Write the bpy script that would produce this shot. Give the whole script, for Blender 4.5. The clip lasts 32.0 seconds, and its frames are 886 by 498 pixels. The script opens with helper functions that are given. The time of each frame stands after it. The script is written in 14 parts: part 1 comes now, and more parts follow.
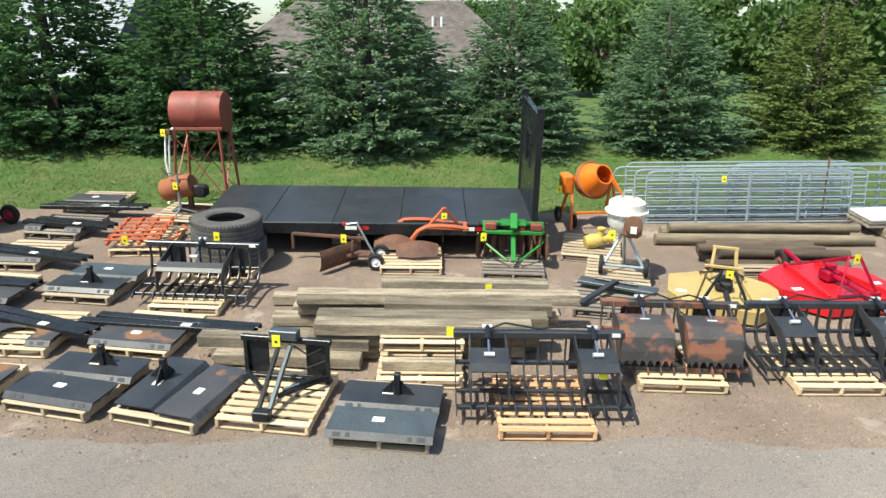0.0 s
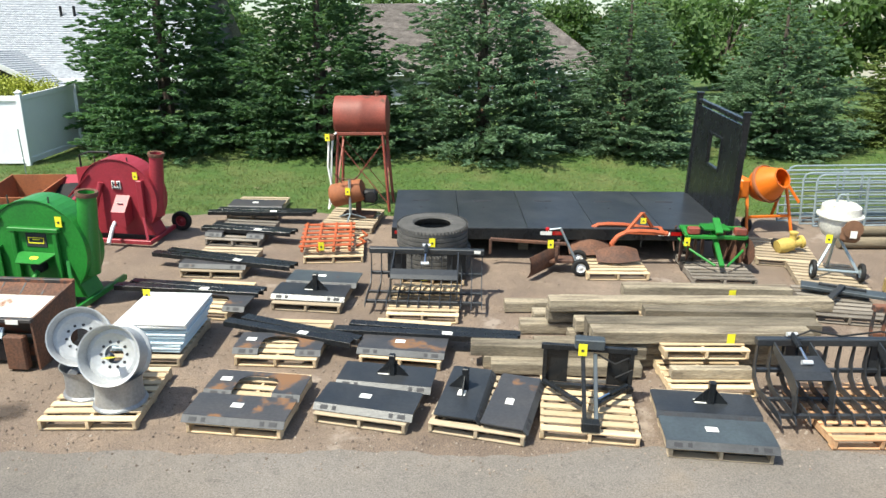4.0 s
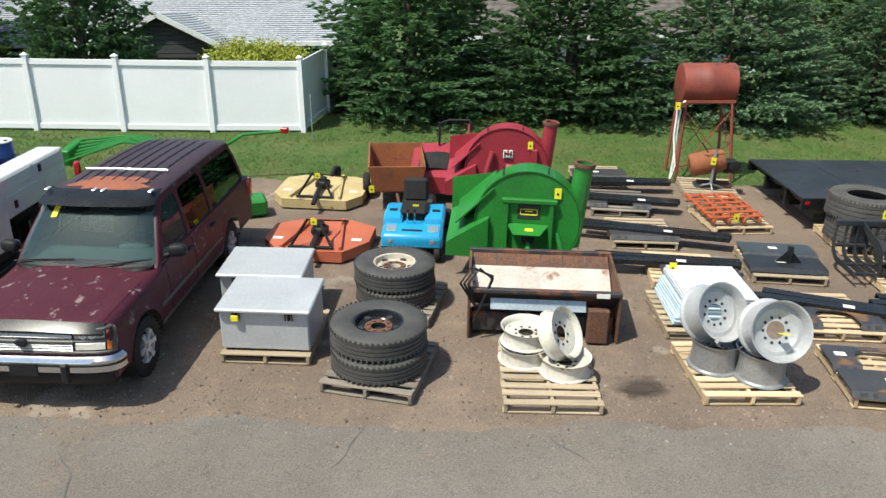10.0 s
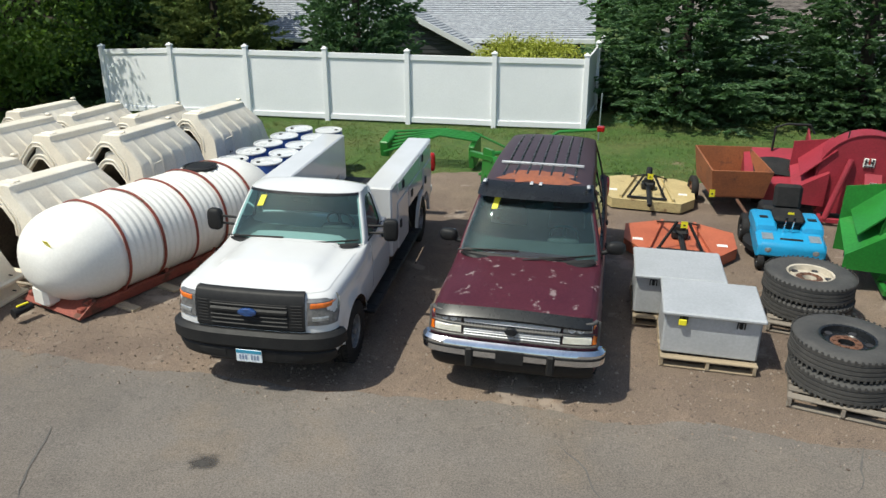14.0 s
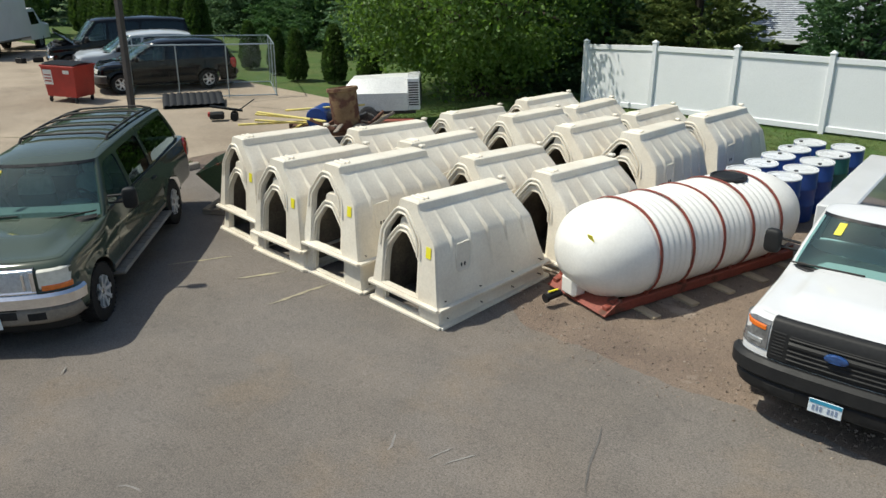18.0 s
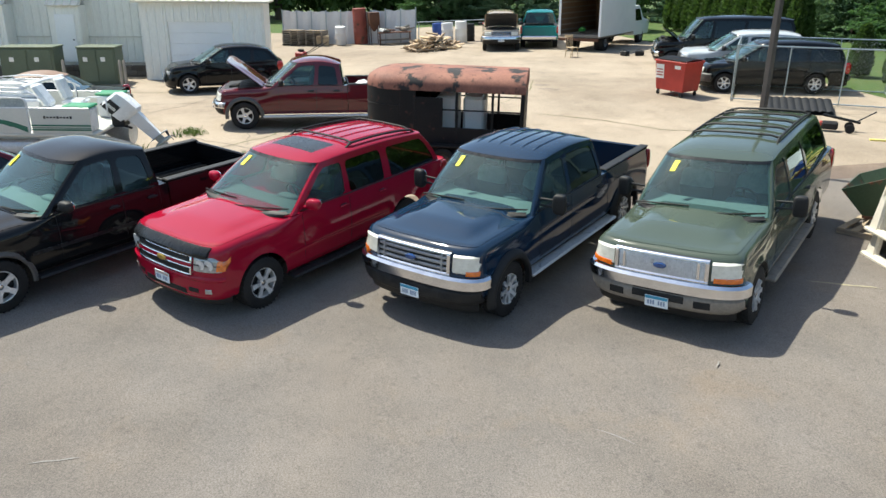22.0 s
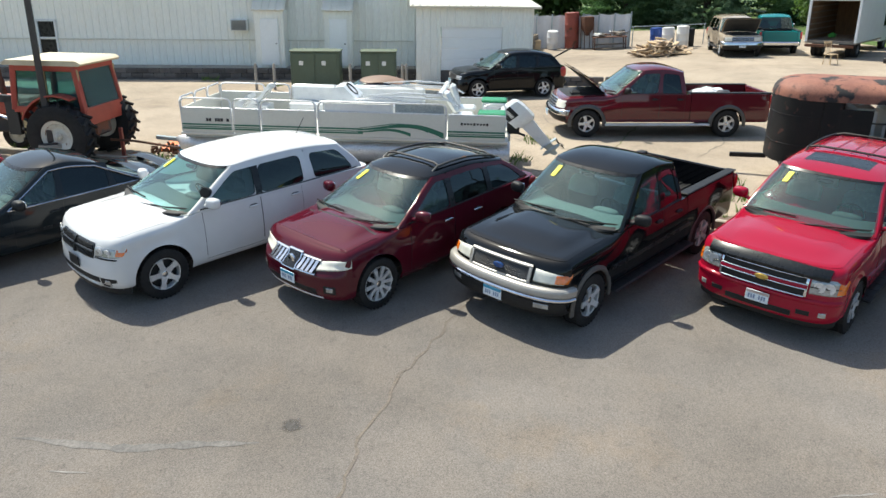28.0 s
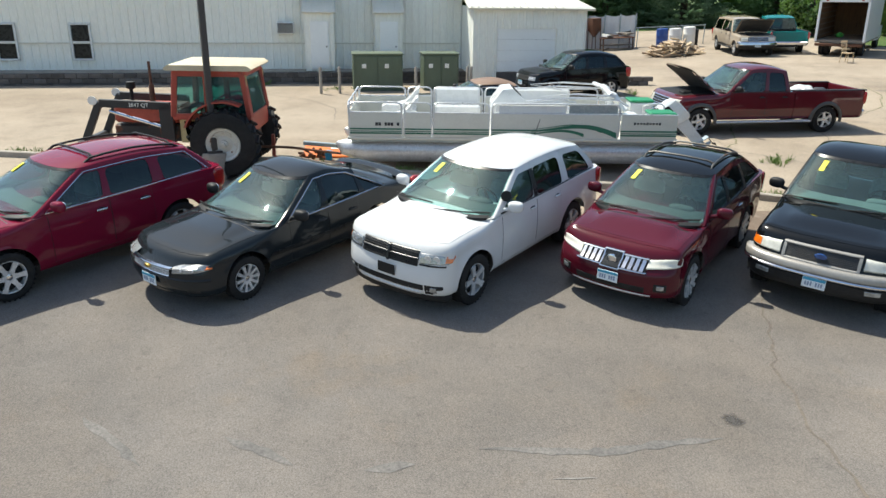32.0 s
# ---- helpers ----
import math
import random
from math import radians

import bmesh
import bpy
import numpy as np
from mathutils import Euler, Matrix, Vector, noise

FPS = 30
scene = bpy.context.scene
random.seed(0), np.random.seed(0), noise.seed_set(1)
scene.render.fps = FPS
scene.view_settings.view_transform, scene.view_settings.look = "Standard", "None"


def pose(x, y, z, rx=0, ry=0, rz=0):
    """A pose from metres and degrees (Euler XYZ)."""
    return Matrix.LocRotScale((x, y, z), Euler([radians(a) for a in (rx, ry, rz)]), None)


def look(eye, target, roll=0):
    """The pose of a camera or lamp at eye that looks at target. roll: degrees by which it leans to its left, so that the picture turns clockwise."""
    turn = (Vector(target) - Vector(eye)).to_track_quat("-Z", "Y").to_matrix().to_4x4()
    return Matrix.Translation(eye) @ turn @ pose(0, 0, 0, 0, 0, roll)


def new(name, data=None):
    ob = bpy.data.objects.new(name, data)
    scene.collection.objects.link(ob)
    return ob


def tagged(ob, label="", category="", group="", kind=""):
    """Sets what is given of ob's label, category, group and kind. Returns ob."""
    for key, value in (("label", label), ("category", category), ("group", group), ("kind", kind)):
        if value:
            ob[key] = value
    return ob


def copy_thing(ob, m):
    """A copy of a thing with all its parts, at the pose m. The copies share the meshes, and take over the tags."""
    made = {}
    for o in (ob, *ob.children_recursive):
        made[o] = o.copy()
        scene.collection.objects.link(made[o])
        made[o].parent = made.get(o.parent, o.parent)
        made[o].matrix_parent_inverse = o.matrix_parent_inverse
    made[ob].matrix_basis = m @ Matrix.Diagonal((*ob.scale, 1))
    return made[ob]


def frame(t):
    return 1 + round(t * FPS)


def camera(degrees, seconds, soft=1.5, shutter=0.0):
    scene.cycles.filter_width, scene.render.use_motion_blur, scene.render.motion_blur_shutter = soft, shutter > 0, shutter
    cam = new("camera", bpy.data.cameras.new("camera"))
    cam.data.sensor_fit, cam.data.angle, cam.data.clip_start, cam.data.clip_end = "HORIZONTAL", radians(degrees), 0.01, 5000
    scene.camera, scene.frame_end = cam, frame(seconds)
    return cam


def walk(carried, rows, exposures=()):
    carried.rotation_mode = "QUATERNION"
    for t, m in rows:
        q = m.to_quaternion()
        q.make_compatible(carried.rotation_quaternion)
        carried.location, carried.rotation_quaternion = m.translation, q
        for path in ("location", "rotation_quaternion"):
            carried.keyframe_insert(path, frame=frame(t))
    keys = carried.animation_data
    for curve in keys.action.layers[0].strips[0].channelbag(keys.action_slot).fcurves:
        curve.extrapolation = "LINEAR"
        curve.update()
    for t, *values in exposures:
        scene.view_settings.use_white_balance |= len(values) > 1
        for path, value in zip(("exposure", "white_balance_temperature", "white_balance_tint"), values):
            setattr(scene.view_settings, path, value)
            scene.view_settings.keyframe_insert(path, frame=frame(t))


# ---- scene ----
cam = camera(62.4, 32.0)
METRES, EYE, TILT, LEAN, TURN = 31.5, 3.98, 0.0, -1.2, 0.0
ROWS = [
    (0.0, 0.0, 0.0, 0.0, -0.44, -15.85, 1.54),
    (0.5, -0.011, 0.0009, 0.0004, -0.47, -15.84, 1.57),
    (1.0, -0.0221, 0.0016, 0.001, -0.49, -15.84, 1.6),
    (1.5, -0.0344, 0.0024, 0.0014, -0.53, -15.81, 1.65),
    (2.0, -0.0484, 0.003, 0.0018, -0.58, -15.79, 1.67),
    (2.5, -0.0641, 0.0036, 0.0023, -0.63, -15.77, 1.71),
    (4.5, -0.1314, 0.0055, 0.0053, -0.84, -15.74, 1.72),
    (5.0, -0.1494, 0.0061, 0.0059, -0.9, -15.72, 1.73),
    (5.5, -0.1684, 0.007, 0.0069, -0.98, -15.73, 1.7),
    (6.0, -0.1878, 0.008, 0.0075, -1.01, -15.81, 1.7),
    (6.5, -0.2075, 0.0089, 0.0085, -1.03, -16.22, 1.7),
    (7.0, -0.2277, 0.0099, 0.0094, -1.04, -16.63, 1.69),
    (7.5, -0.2478, 0.0105, 0.0103, -1.03, -17.31, 1.68),
    (8.0, -0.2676, 0.0111, 0.0111, -1.02, -18.07, 1.66),
    (8.5, -0.288, 0.0112, 0.0121, -1.03, -18.46, 1.63),
    (9.0, -0.3072, 0.0111, 0.0128, -1.06, -18.48, 1.62),
    (9.5, -0.3263, 0.0115, 0.0134, -1.1, -18.51, 1.58),
    (10.0, -0.3447, 0.0121, 0.014, -0.64, -18.55, 1.57),
    (10.5, -0.3613, 0.0123, 0.0143, 0.7, -18.51, 1.59),
    (11.0, -0.3774, 0.0125, 0.0149, 2.8, -18.51, 1.51),
    (11.5, -0.3927, 0.0124, 0.0152, 4.91, -18.5, 1.46),
    (12.0, -0.4075, 0.0115, 0.0156, 6.6, -18.49, 1.4),
    (12.5, -0.4219, 0.0106, 0.0159, 7.52, -18.46, 1.38),
    (13.0, -0.4361, 0.0098, 0.0162, 9.07, -18.47, 1.32),
    (13.5, -0.4491, 0.0087, 0.0163, 9.84, -18.43, 1.36),
    (15.5, -0.5045, 0.0046, 0.0172, 12.35, -18.46, 1.35),
    (16.0, -0.5184, 0.0025, 0.0178, 17.51, -18.4, 1.25),
    (16.5, -0.5249, 0.0011, 0.0179, 23.03, -18.31, 1.11),
    (17.0, -0.5267, 0.0004, 0.0184, 28.61, -18.22, 0.96),
    (17.5, -0.5278, 0.0001, 0.0183, 34.54, -18.13, 0.81),
    (18.0, -0.5295, -0.0008, 0.0185, 40.41, -18.1, 0.65),
    (18.5, -0.5326, -0.0027, 0.0181, 45.94, -18.03, 0.53),
    (19.0, -0.5369, -0.0064, 0.0185, 51.62, -18.02, 0.32),
    (19.5, -0.5418, -0.0107, 0.019, 57.3, -18.01, 0.14),
    (20.0, -0.5471, -0.0165, 0.0191, 63.01, -18.02, -0.02),
    (20.5, -0.5522, -0.0232, 0.0194, 68.37, -18.05, -0.18),
    (21.0, -0.5572, -0.0309, 0.0199, 72.68, -18.08, -0.28),
    (21.5, -0.5629, -0.0412, 0.0203, 75.92, -18.12, -0.38),
    (22.0, -0.5685, -0.0542, 0.0199, 80.17, -18.16, -0.49),
    (22.5, -0.5737, -0.0682, 0.0198, 82.56, -18.16, -0.53),
    (23.0, -0.5784, -0.0837, 0.0201, 82.9, -18.17, -0.55),
    (23.5, -0.583, -0.0998, 0.0207, 84.13, -18.17, -0.54),
    (24.0, -0.5871, -0.116, 0.0211, 85.51, -18.18, -0.57),
    (24.5, -0.5906, -0.1336, 0.0216, 86.45, -18.18, -0.58),
    (25.0, -0.5933, -0.1522, 0.0218, 87.05, -18.17, -0.6),
    (25.5, -0.5957, -0.1722, 0.0214, 87.56, -18.15, -0.57),
    (27.5, -0.6017, -0.2527, 0.0226, 87.56, -18.13, -0.5),
    (28.0, -0.6028, -0.2733, 0.0224, 87.42, -18.1, -0.5),
    (28.5, -0.6039, -0.295, 0.0224, 86.86, -18.07, -0.47),
    (29.0, -0.6051, -0.3181, 0.0221, 85.51, -18.05, -0.44),
    (29.5, -0.6065, -0.3416, 0.0221, 83.98, -18.02, -0.42),
    (30.0, -0.6085, -0.3646, 0.0221, 82.6, -17.99, -0.38),
    (30.5, -0.6104, -0.3859, 0.0217, 81.59, -17.98, -0.36),
    (31.0, -0.6121, -0.4083, 0.0213, 81.38, -17.96, -0.34),
    (31.5, -0.6142, -0.4308, 0.0216, 81.3, -17.95, -0.35),
    (32.0, -0.6182, -0.4511, 0.0213, 81.23, -17.92, -0.37),
]
walk(cam, [(t, pose(0, 0, EYE, TILT, LEAN, TURN) @ pose(METRES * x, METRES * y, METRES * z, 90 + pitch, roll, yaw)) for t, x, y, z, yaw, pitch, roll in ROWS],
     exposures=[(0, 0.95, 6600, 2), (2, 1.0, 6600, 2), (6, 0.84, 6600, 3), (9, 0.62, 6600, 3), (11.5, 0.36, 6600, 3), (14, 0.2, 6600, 3), (17, 0.05, 6600, 3), (20, 0.51, 6600, 3), (22.5, 0.97, 6600, 3), (25, 0.95, 6600, 3), (32, 0.75, 6600, 3)])

# ---- light ----
SUN = Vector((-0.60, -0.53, 1.36)).normalized()
world = bpy.data.worlds.new("sky")
scene.world = world
world.use_nodes = True
wn = world.node_tree
sky = wn.nodes.new("ShaderNodeTexSky")
sky.sky_type = "NISHITA"
sky.sun_disc = False
sky.sun_elevation = math.asin(SUN.z)
sky.sun_rotation = math.atan2(SUN.x, SUN.y)
sky.dust_density = 1.5
wn.links.new(sky.outputs[0], wn.nodes["Background"].inputs[0])
wn.nodes["Background"].inputs[1].default_value = 0.12
sun_data = bpy.data.lights.new("sun", "SUN")
sun_data.energy, sun_data.angle, sun_data.color = 4.2, radians(0.6), (1.0, 0.95, 0.87)
new("sun", sun_data).matrix_world = look(SUN * 60, (0, 0, 0))


# ---- materials ----
def mat(name, col, rough=0.6, metal=0.0, col2=None, scale=3.0, lo=0.35, hi=0.7, bump=0.0, bscale=40.0, rnd=0.0, spec=0.5,
        coat=0.0, stretch=(1, 1, 1), speck=0.15, speck_scale=30.0, rust=None, rust_at=0.6, rust_scale=2.5, world_xyz=False):
    """A procedural surface: a base colour that drifts to col2 in patches, fine specks, relief, and rust patches where asked."""
    m = bpy.data.materials.new(name)
    m.use_nodes = True
    t = m.node_tree
    n, l = t.nodes, t.links
    b = n["Principled BSDF"]
    b.inputs["Metallic"].default_value = metal
    b.inputs["Specular IOR Level"].default_value = spec
    b.inputs["Coat Weight"].default_value = coat
    b.inputs["Coat Roughness"].default_value = 0.04
    tc = n.new("ShaderNodeTexCoord")
    info = n.new("ShaderNodeObjectInfo")
    if world_xyz:
        src = n.new("ShaderNodeNewGeometry").outputs["Position"]
    else:
        add = n.new("ShaderNodeVectorMath")
        add.operation = "MULTIPLY_ADD"
        add.inputs[1].default_value = (17, 23, 31)
        comb = n.new("ShaderNodeCombineXYZ")
        for i in range(3):
            l.new(info.outputs["Random"], comb.inputs[i])
        l.new(comb.outputs[0], add.inputs[0])
        l.new(tc.outputs["Object"], add.inputs[2])
        src = add.outputs[0]
    mp = n.new("ShaderNodeMapping")
    mp.inputs["Scale"].default_value = stretch
    l.new(src, mp.inputs[0])

    def noise_at(s, detail=5.0):
        k = n.new("ShaderNodeTexNoise")
        k.inputs["Scale"].default_value = s
        k.inputs["Detail"].default_value = detail
        k.inputs["Roughness"].default_value = 0.6
        l.new(mp.outputs[0], k.inputs["Vector"])
        return k.outputs["Fac"]

    def ramp(fac, a, c):
        r = n.new("ShaderNodeMapRange")
        r.inputs["From Min"].default_value, r.inputs["From Max"].default_value = a, c
        l.new(fac, r.inputs["Value"])
        return r.outputs[0]

    def mix(fac, a, c, kind="MIX"):
        x = n.new("ShaderNodeMix")
        x.data_type, x.blend_type = "RGBA", kind
        for value, sock in ((fac, x.inputs["Factor"]), (a, x.inputs["A"]), (c, x.inputs["B"])):
            if isinstance(value, (int, float)):
                sock.default_value = value
            elif isinstance(value, tuple):
                sock.default_value = (*value, 1)
            else:
                l.new(value, sock)
        return x.outputs["Result"]

    c = mix(ramp(noise_at(scale), lo, hi), tuple(col), tuple(col2 or [v * 0.75 for v in col]))
    if speck:
        fine = noise_at(speck_scale, 3.0)
        g = n.new("ShaderNodeMapRange")
        g.inputs["From Min"].default_value, g.inputs["From Max"].default_value = 0.3, 0.7
        g.inputs["To Min"].default_value, g.inputs["To Max"].default_value = 1 - speck, 1 + speck
        l.new(fine, g.inputs["Value"])
        v = n.new("ShaderNodeVectorMath")
        v.operation = "SCALE"
        l.new(c, v.inputs[0])
        l.new(g.outputs[0], v.inputs["Scale"])
        c = v.outputs[0]
    if rnd:
        g = n.new("ShaderNodeMapRange")
        g.inputs["To Min"].default_value, g.inputs["To Max"].default_value = 1 - rnd, 1 + rnd
        l.new(info.outputs["Random"], g.inputs["Value"])
        v = n.new("ShaderNodeVectorMath")
        v.operation = "SCALE"
        l.new(c, v.inputs[0])
        l.new(g.outputs[0], v.inputs["Scale"])
        c = v.outputs[0]
    r_in = rough
    if rust:
        fr = ramp(noise_at(rust_scale, 8.0), rust_at, rust_at + 0.06)
        c = mix(fr, c, tuple(rust))
        rr = n.new("ShaderNodeMapRange")
        rr.inputs["To Min"].default_value, rr.inputs["To Max"].default_value = rough, 0.85
        l.new(fr, rr.inputs["Value"])
        l.new(rr.outputs[0], b.inputs["Roughness"])
        if metal:
            mm = n.new("ShaderNodeMapRange")
            mm.inputs["To Min"].default_value, mm.inputs["To Max"].default_value = metal, 0.0
            l.new(fr, mm.inputs["Value"])
            l.new(mm.outputs[0], b.inputs["Metallic"])
    else:
        rr = n.new("ShaderNodeMapRange")
        rr.inputs["To Min"].default_value, rr.inputs["To Max"].default_value = max(0.0, r_in - 0.08), min(1.0, r_in + 0.08)
        l.new(noise_at(scale * 2.3), rr.inputs["Value"])
        l.new(rr.outputs[0], b.inputs["Roughness"])
    l.new(c, b.inputs["Base Color"])
    if bump:
        bp = n.new("ShaderNodeBump")
        bp.inputs["Strength"].default_value = bump
        bp.inputs["Distance"].default_value = 0.02
        l.new(noise_at(bscale, 6.0), bp.inputs["Height"])
        l.new(bp.outputs[0], b.inputs["Normal"])
    return m


def leafy(m, col, share=0.3):
    """Lets some of the light pass through a leaf material."""
    n, l = m.node_tree.nodes, m.node_tree.links
    tl, mx = n.new("ShaderNodeBsdfTranslucent"), n.new("ShaderNodeMixShader")
    tl.inputs[0].default_value = (*col, 1)
    mx.inputs[0].default_value = share
    l.new(n["Principled BSDF"].outputs[0], mx.inputs[1])
    l.new(tl.outputs[0], mx.inputs[2])
    l.new(mx.outputs[0], n["Material Output"].inputs[0])
    return m


def glass(name, tint, gloss=0.008, sky_veil=0.0):
    """Thin window glass: clear to its tint, mirror-like at a slant, with reflected sky painted as a film where asked.
    """
    m = bpy.data.materials.new(name)
    m.use_nodes = True
    t = m.node_tree
    n, l = t.nodes, t.links
    tr, gl = n.new("ShaderNodeBsdfTransparent"), n.new("ShaderNodeBsdfGlossy")
    tr.inputs[0].default_value = (*tint, 1)
    gl.inputs["Roughness"].default_value = gloss
    gl.inputs["Color"].default_value = (0.80, 0.95, 0.95, 1)
    fr = n.new("ShaderNodeFresnel")
    fr.inputs[0].default_value = 1.5
    mx = n.new("ShaderNodeMixShader")
    two = n.new("ShaderNodeMath")
    two.operation, two.use_clamp = "MULTIPLY", True
    two.inputs[1].default_value = 1.3
    l.new(fr.outputs[0], two.inputs[0])
    l.new(two.outputs[0], mx.inputs[0])
    l.new(tr.outputs[0], mx.inputs[1])
    l.new(gl.outputs[0], mx.inputs[2])
    # Uneven teal diffuse film: the veil of reflected sky, painted into the pane.
    df, film = n.new("ShaderNodeBsdfDiffuse"), n.new("ShaderNodeMixShader")
    df.inputs[0].default_value = (0.44, 0.68, 0.70, 1)
    no, span = n.new("ShaderNodeTexNoise"), n.new("ShaderNodeMapRange")
    no.inputs["Scale"].default_value = 2.2
    span.inputs["To Min"].default_value, span.inputs["To Max"].default_value = sky_veil * 0.6, sky_veil * 1.4
    l.new(no.outputs[0], span.inputs[0])
    l.new(span.outputs[0], film.inputs[0])
    l.new(mx.outputs[0], film.inputs[1])
    l.new(df.outputs[0], film.inputs[2])
    l.new((film if sky_veil else mx).outputs[0], n["Material Output"].inputs[0])
    return m


def blot(name, col):
    """A stain that thins out to nothing towards its ragged rim."""
    m = mat(name, col, 0.8, 0.0, tuple(v * 1.4 for v in col), 5.0, speck=0.3)
    n, l = m.node_tree.nodes, m.node_tree.links
    tc, ln, ns = n.new("ShaderNodeTexCoord"), n.new("ShaderNodeVectorMath"), n.new("ShaderNodeTexNoise")
    cen, rim, mx, tr = n.new("ShaderNodeVectorMath"), n.new("ShaderNodeMath"), n.new("ShaderNodeMixShader"), n.new("ShaderNodeBsdfTransparent")
    rng = n.new("ShaderNodeMapRange")
    cen.operation, ln.operation, rim.operation = "SUBTRACT", "LENGTH", "MULTIPLY_ADD"
    cen.inputs[1].default_value = (0.5, 0.5, 0.5)
    cen.inputs[1].default_value[2] = 0.5
    flat = n.new("ShaderNodeVectorMath")
    flat.operation = "MULTIPLY"
    flat.inputs[1].default_value = (1, 1, 0)
    l.new(tc.outputs["Generated"], cen.inputs[0])
    l.new(cen.outputs[0], flat.inputs[0])
    l.new(flat.outputs[0], ln.inputs[0])
    ns.inputs["Scale"].default_value = 4.0
    ns.inputs["Detail"].default_value = 6.0
    l.new(tc.outputs["Generated"], ns.inputs["Vector"])
    rim.inputs[1].default_value = 0.55
    l.new(ns.outputs["Fac"], rim.inputs[0])
    l.new(ln.outputs["Value"], rim.inputs[2])
    rng.inputs["From Min"].default_value, rng.inputs["From Max"].default_value = 0.36, 0.66
    rng.inputs["To Min"].default_value, rng.inputs["To Max"].default_value = 0.9, 0.0
    l.new(rim.outputs[0], rng.inputs["Value"])
    l.new(rng.outputs[0], mx.inputs[0])
    l.new(tr.outputs[0], mx.inputs[1])
    l.new(n["Principled BSDF"].outputs[0], mx.inputs[2])
    l.new(mx.outputs[0], n["Material Output"].inputs[0])
    return m


RUST = (0.16, 0.06, 0.025)
black = mat("black_steel", (0.020, 0.023, 0.028), 0.36, 0.0, (0.035, 0.037, 0.04), 2.0, speck=0.25, bump=0.08)
blacksat = mat("black_enamel", (0.011, 0.012, 0.014), 0.28, 0.0, (0.018, 0.02, 0.022), 3.0, spec=0.3)
plastic = mat("black_plastic", (0.014, 0.014, 0.015), 0.55, 0.0, (0.02, 0.02, 0.02), 5.0, spec=0.25)
steel = mat("mill_steel", (0.06, 0.063, 0.068), 0.45, 0.6, (0.10, 0.085, 0.07), 2.2, rust=(0.14, 0.065, 0.03), rust_at=0.62, bump=0.1)
rusty = mat("rusted_steel", (0.15, 0.065, 0.035), 0.85, 0.0, (0.07, 0.04, 0.03), 3.0, bump=0.35, speck=0.35)
chrome = mat("chrome", (0.75, 0.76, 0.78), 0.12, 1.0, (0.6, 0.6, 0.62), 3.0, speck=0.05)
alu = mat("silver_alloy", (0.66, 0.67, 0.68), 0.30, 0.35, (0.55, 0.55, 0.56), 3.0)
galv = mat("galvanised_tube", (0.38, 0.44, 0.46), 0.42, 0.55, (0.30, 0.35, 0.38), 4.0)
rubber = mat("tyre_rubber", (0.014, 0.014, 0.015), 0.75, 0.0, (0.026, 0.025, 0.024), 4.0, bump=0.15, spec=0.25)
rubber_worn = mat("worn_tyre_rubber", (0.045, 0.044, 0.043), 0.7, 0.0, (0.07, 0.067, 0.063), 4.0, bump=0.15)
rubber_old = mat("grey_tyre_rubber", (0.09, 0.085, 0.08), 0.85, 0.0, (0.05, 0.048, 0.045), 4.0, bump=0.2)
wood_new = mat("new_pine_board", (0.58, 0.45, 0.29), 0.75, 0.0, (0.46, 0.33, 0.19), 2.2, stretch=(1, 9, 9), rnd=0.26, bump=0.15)
wood_mid = mat("weathered_pine_board", (0.42, 0.33, 0.22), 0.85, 0.0, (0.30, 0.24, 0.17), 2.2, stretch=(1, 9, 9), rnd=0.22, bump=0.2)
wood_old = mat("grey_old_board", (0.24, 0.21, 0.175), 0.9, 0.0, (0.15, 0.125, 0.10), 2.2, stretch=(1, 9, 9), rnd=0.25, bump=0.25)
timber = mat("weathered_timber", (0.31, 0.26, 0.185), 0.9, 0.0, (0.13, 0.105, 0.075), 1.3, stretch=(1, 9, 9), lo=0.36, hi=0.66, rnd=0.42, bump=0.8, bscale=12, speck=0.4, speck_scale=18)
timber_end = mat("creosote_log", (0.055, 0.038, 0.028), 0.8, 0.0, (0.12, 0.085, 0.055), 1.6, stretch=(1, 10, 10), rnd=0.25, bump=0.3)
log_grey = mat("bleached_log", (0.22, 0.175, 0.115), 0.9, 0.0, (0.11, 0.088, 0.06), 1.6, stretch=(1, 10, 10), rnd=0.2, bump=0.3)
white_paint = mat("white_paint", (0.71, 0.72, 0.72), 0.28, 0.0, (0.65, 0.66, 0.66), 2.0, coat=0.4, speck=0.03)
vinyl = mat("white_vinyl", (0.79, 0.80, 0.81), 0.4, 0.0, (0.75, 0.76, 0.77), 1.0, speck=0.03)
poly = mat("white_polyethylene", (0.80, 0.79, 0.75), 0.42, 0.0, (0.73, 0.71, 0.66), 1.2, speck=0.04)
hutch_mat = mat("cream_polyethylene", (0.76, 0.71, 0.61), 0.45, 0.0, (0.65, 0.58, 0.475), 1.4, rnd=0.06, speck=0.06)
tag_mat = mat("yellow_tag", (0.80, 0.72, 0.03), 0.6, 0.0, (0.75, 0.66, 0.03), 9.0, speck=0.03)
paper = mat("white_paper", (0.78, 0.77, 0.72), 0.7, 0.0, (0.7, 0.69, 0.64), 9.0, speck=0.05)
ink = mat("dark_print", (0.03, 0.03, 0.035), 0.7, speck=0.0)
red_paint = mat("red_paint", (0.36, 0.03, 0.022), 0.4, 0.0, (0.27, 0.03, 0.025), 2.0, rust=RUST, rust_at=0.66)
crimson = mat("faded_crimson_paint", (0.31, 0.028, 0.045), 0.45, 0.0, (0.24, 0.025, 0.035), 2.0, rust=(0.12, 0.04, 0.03), rust_at=0.7)
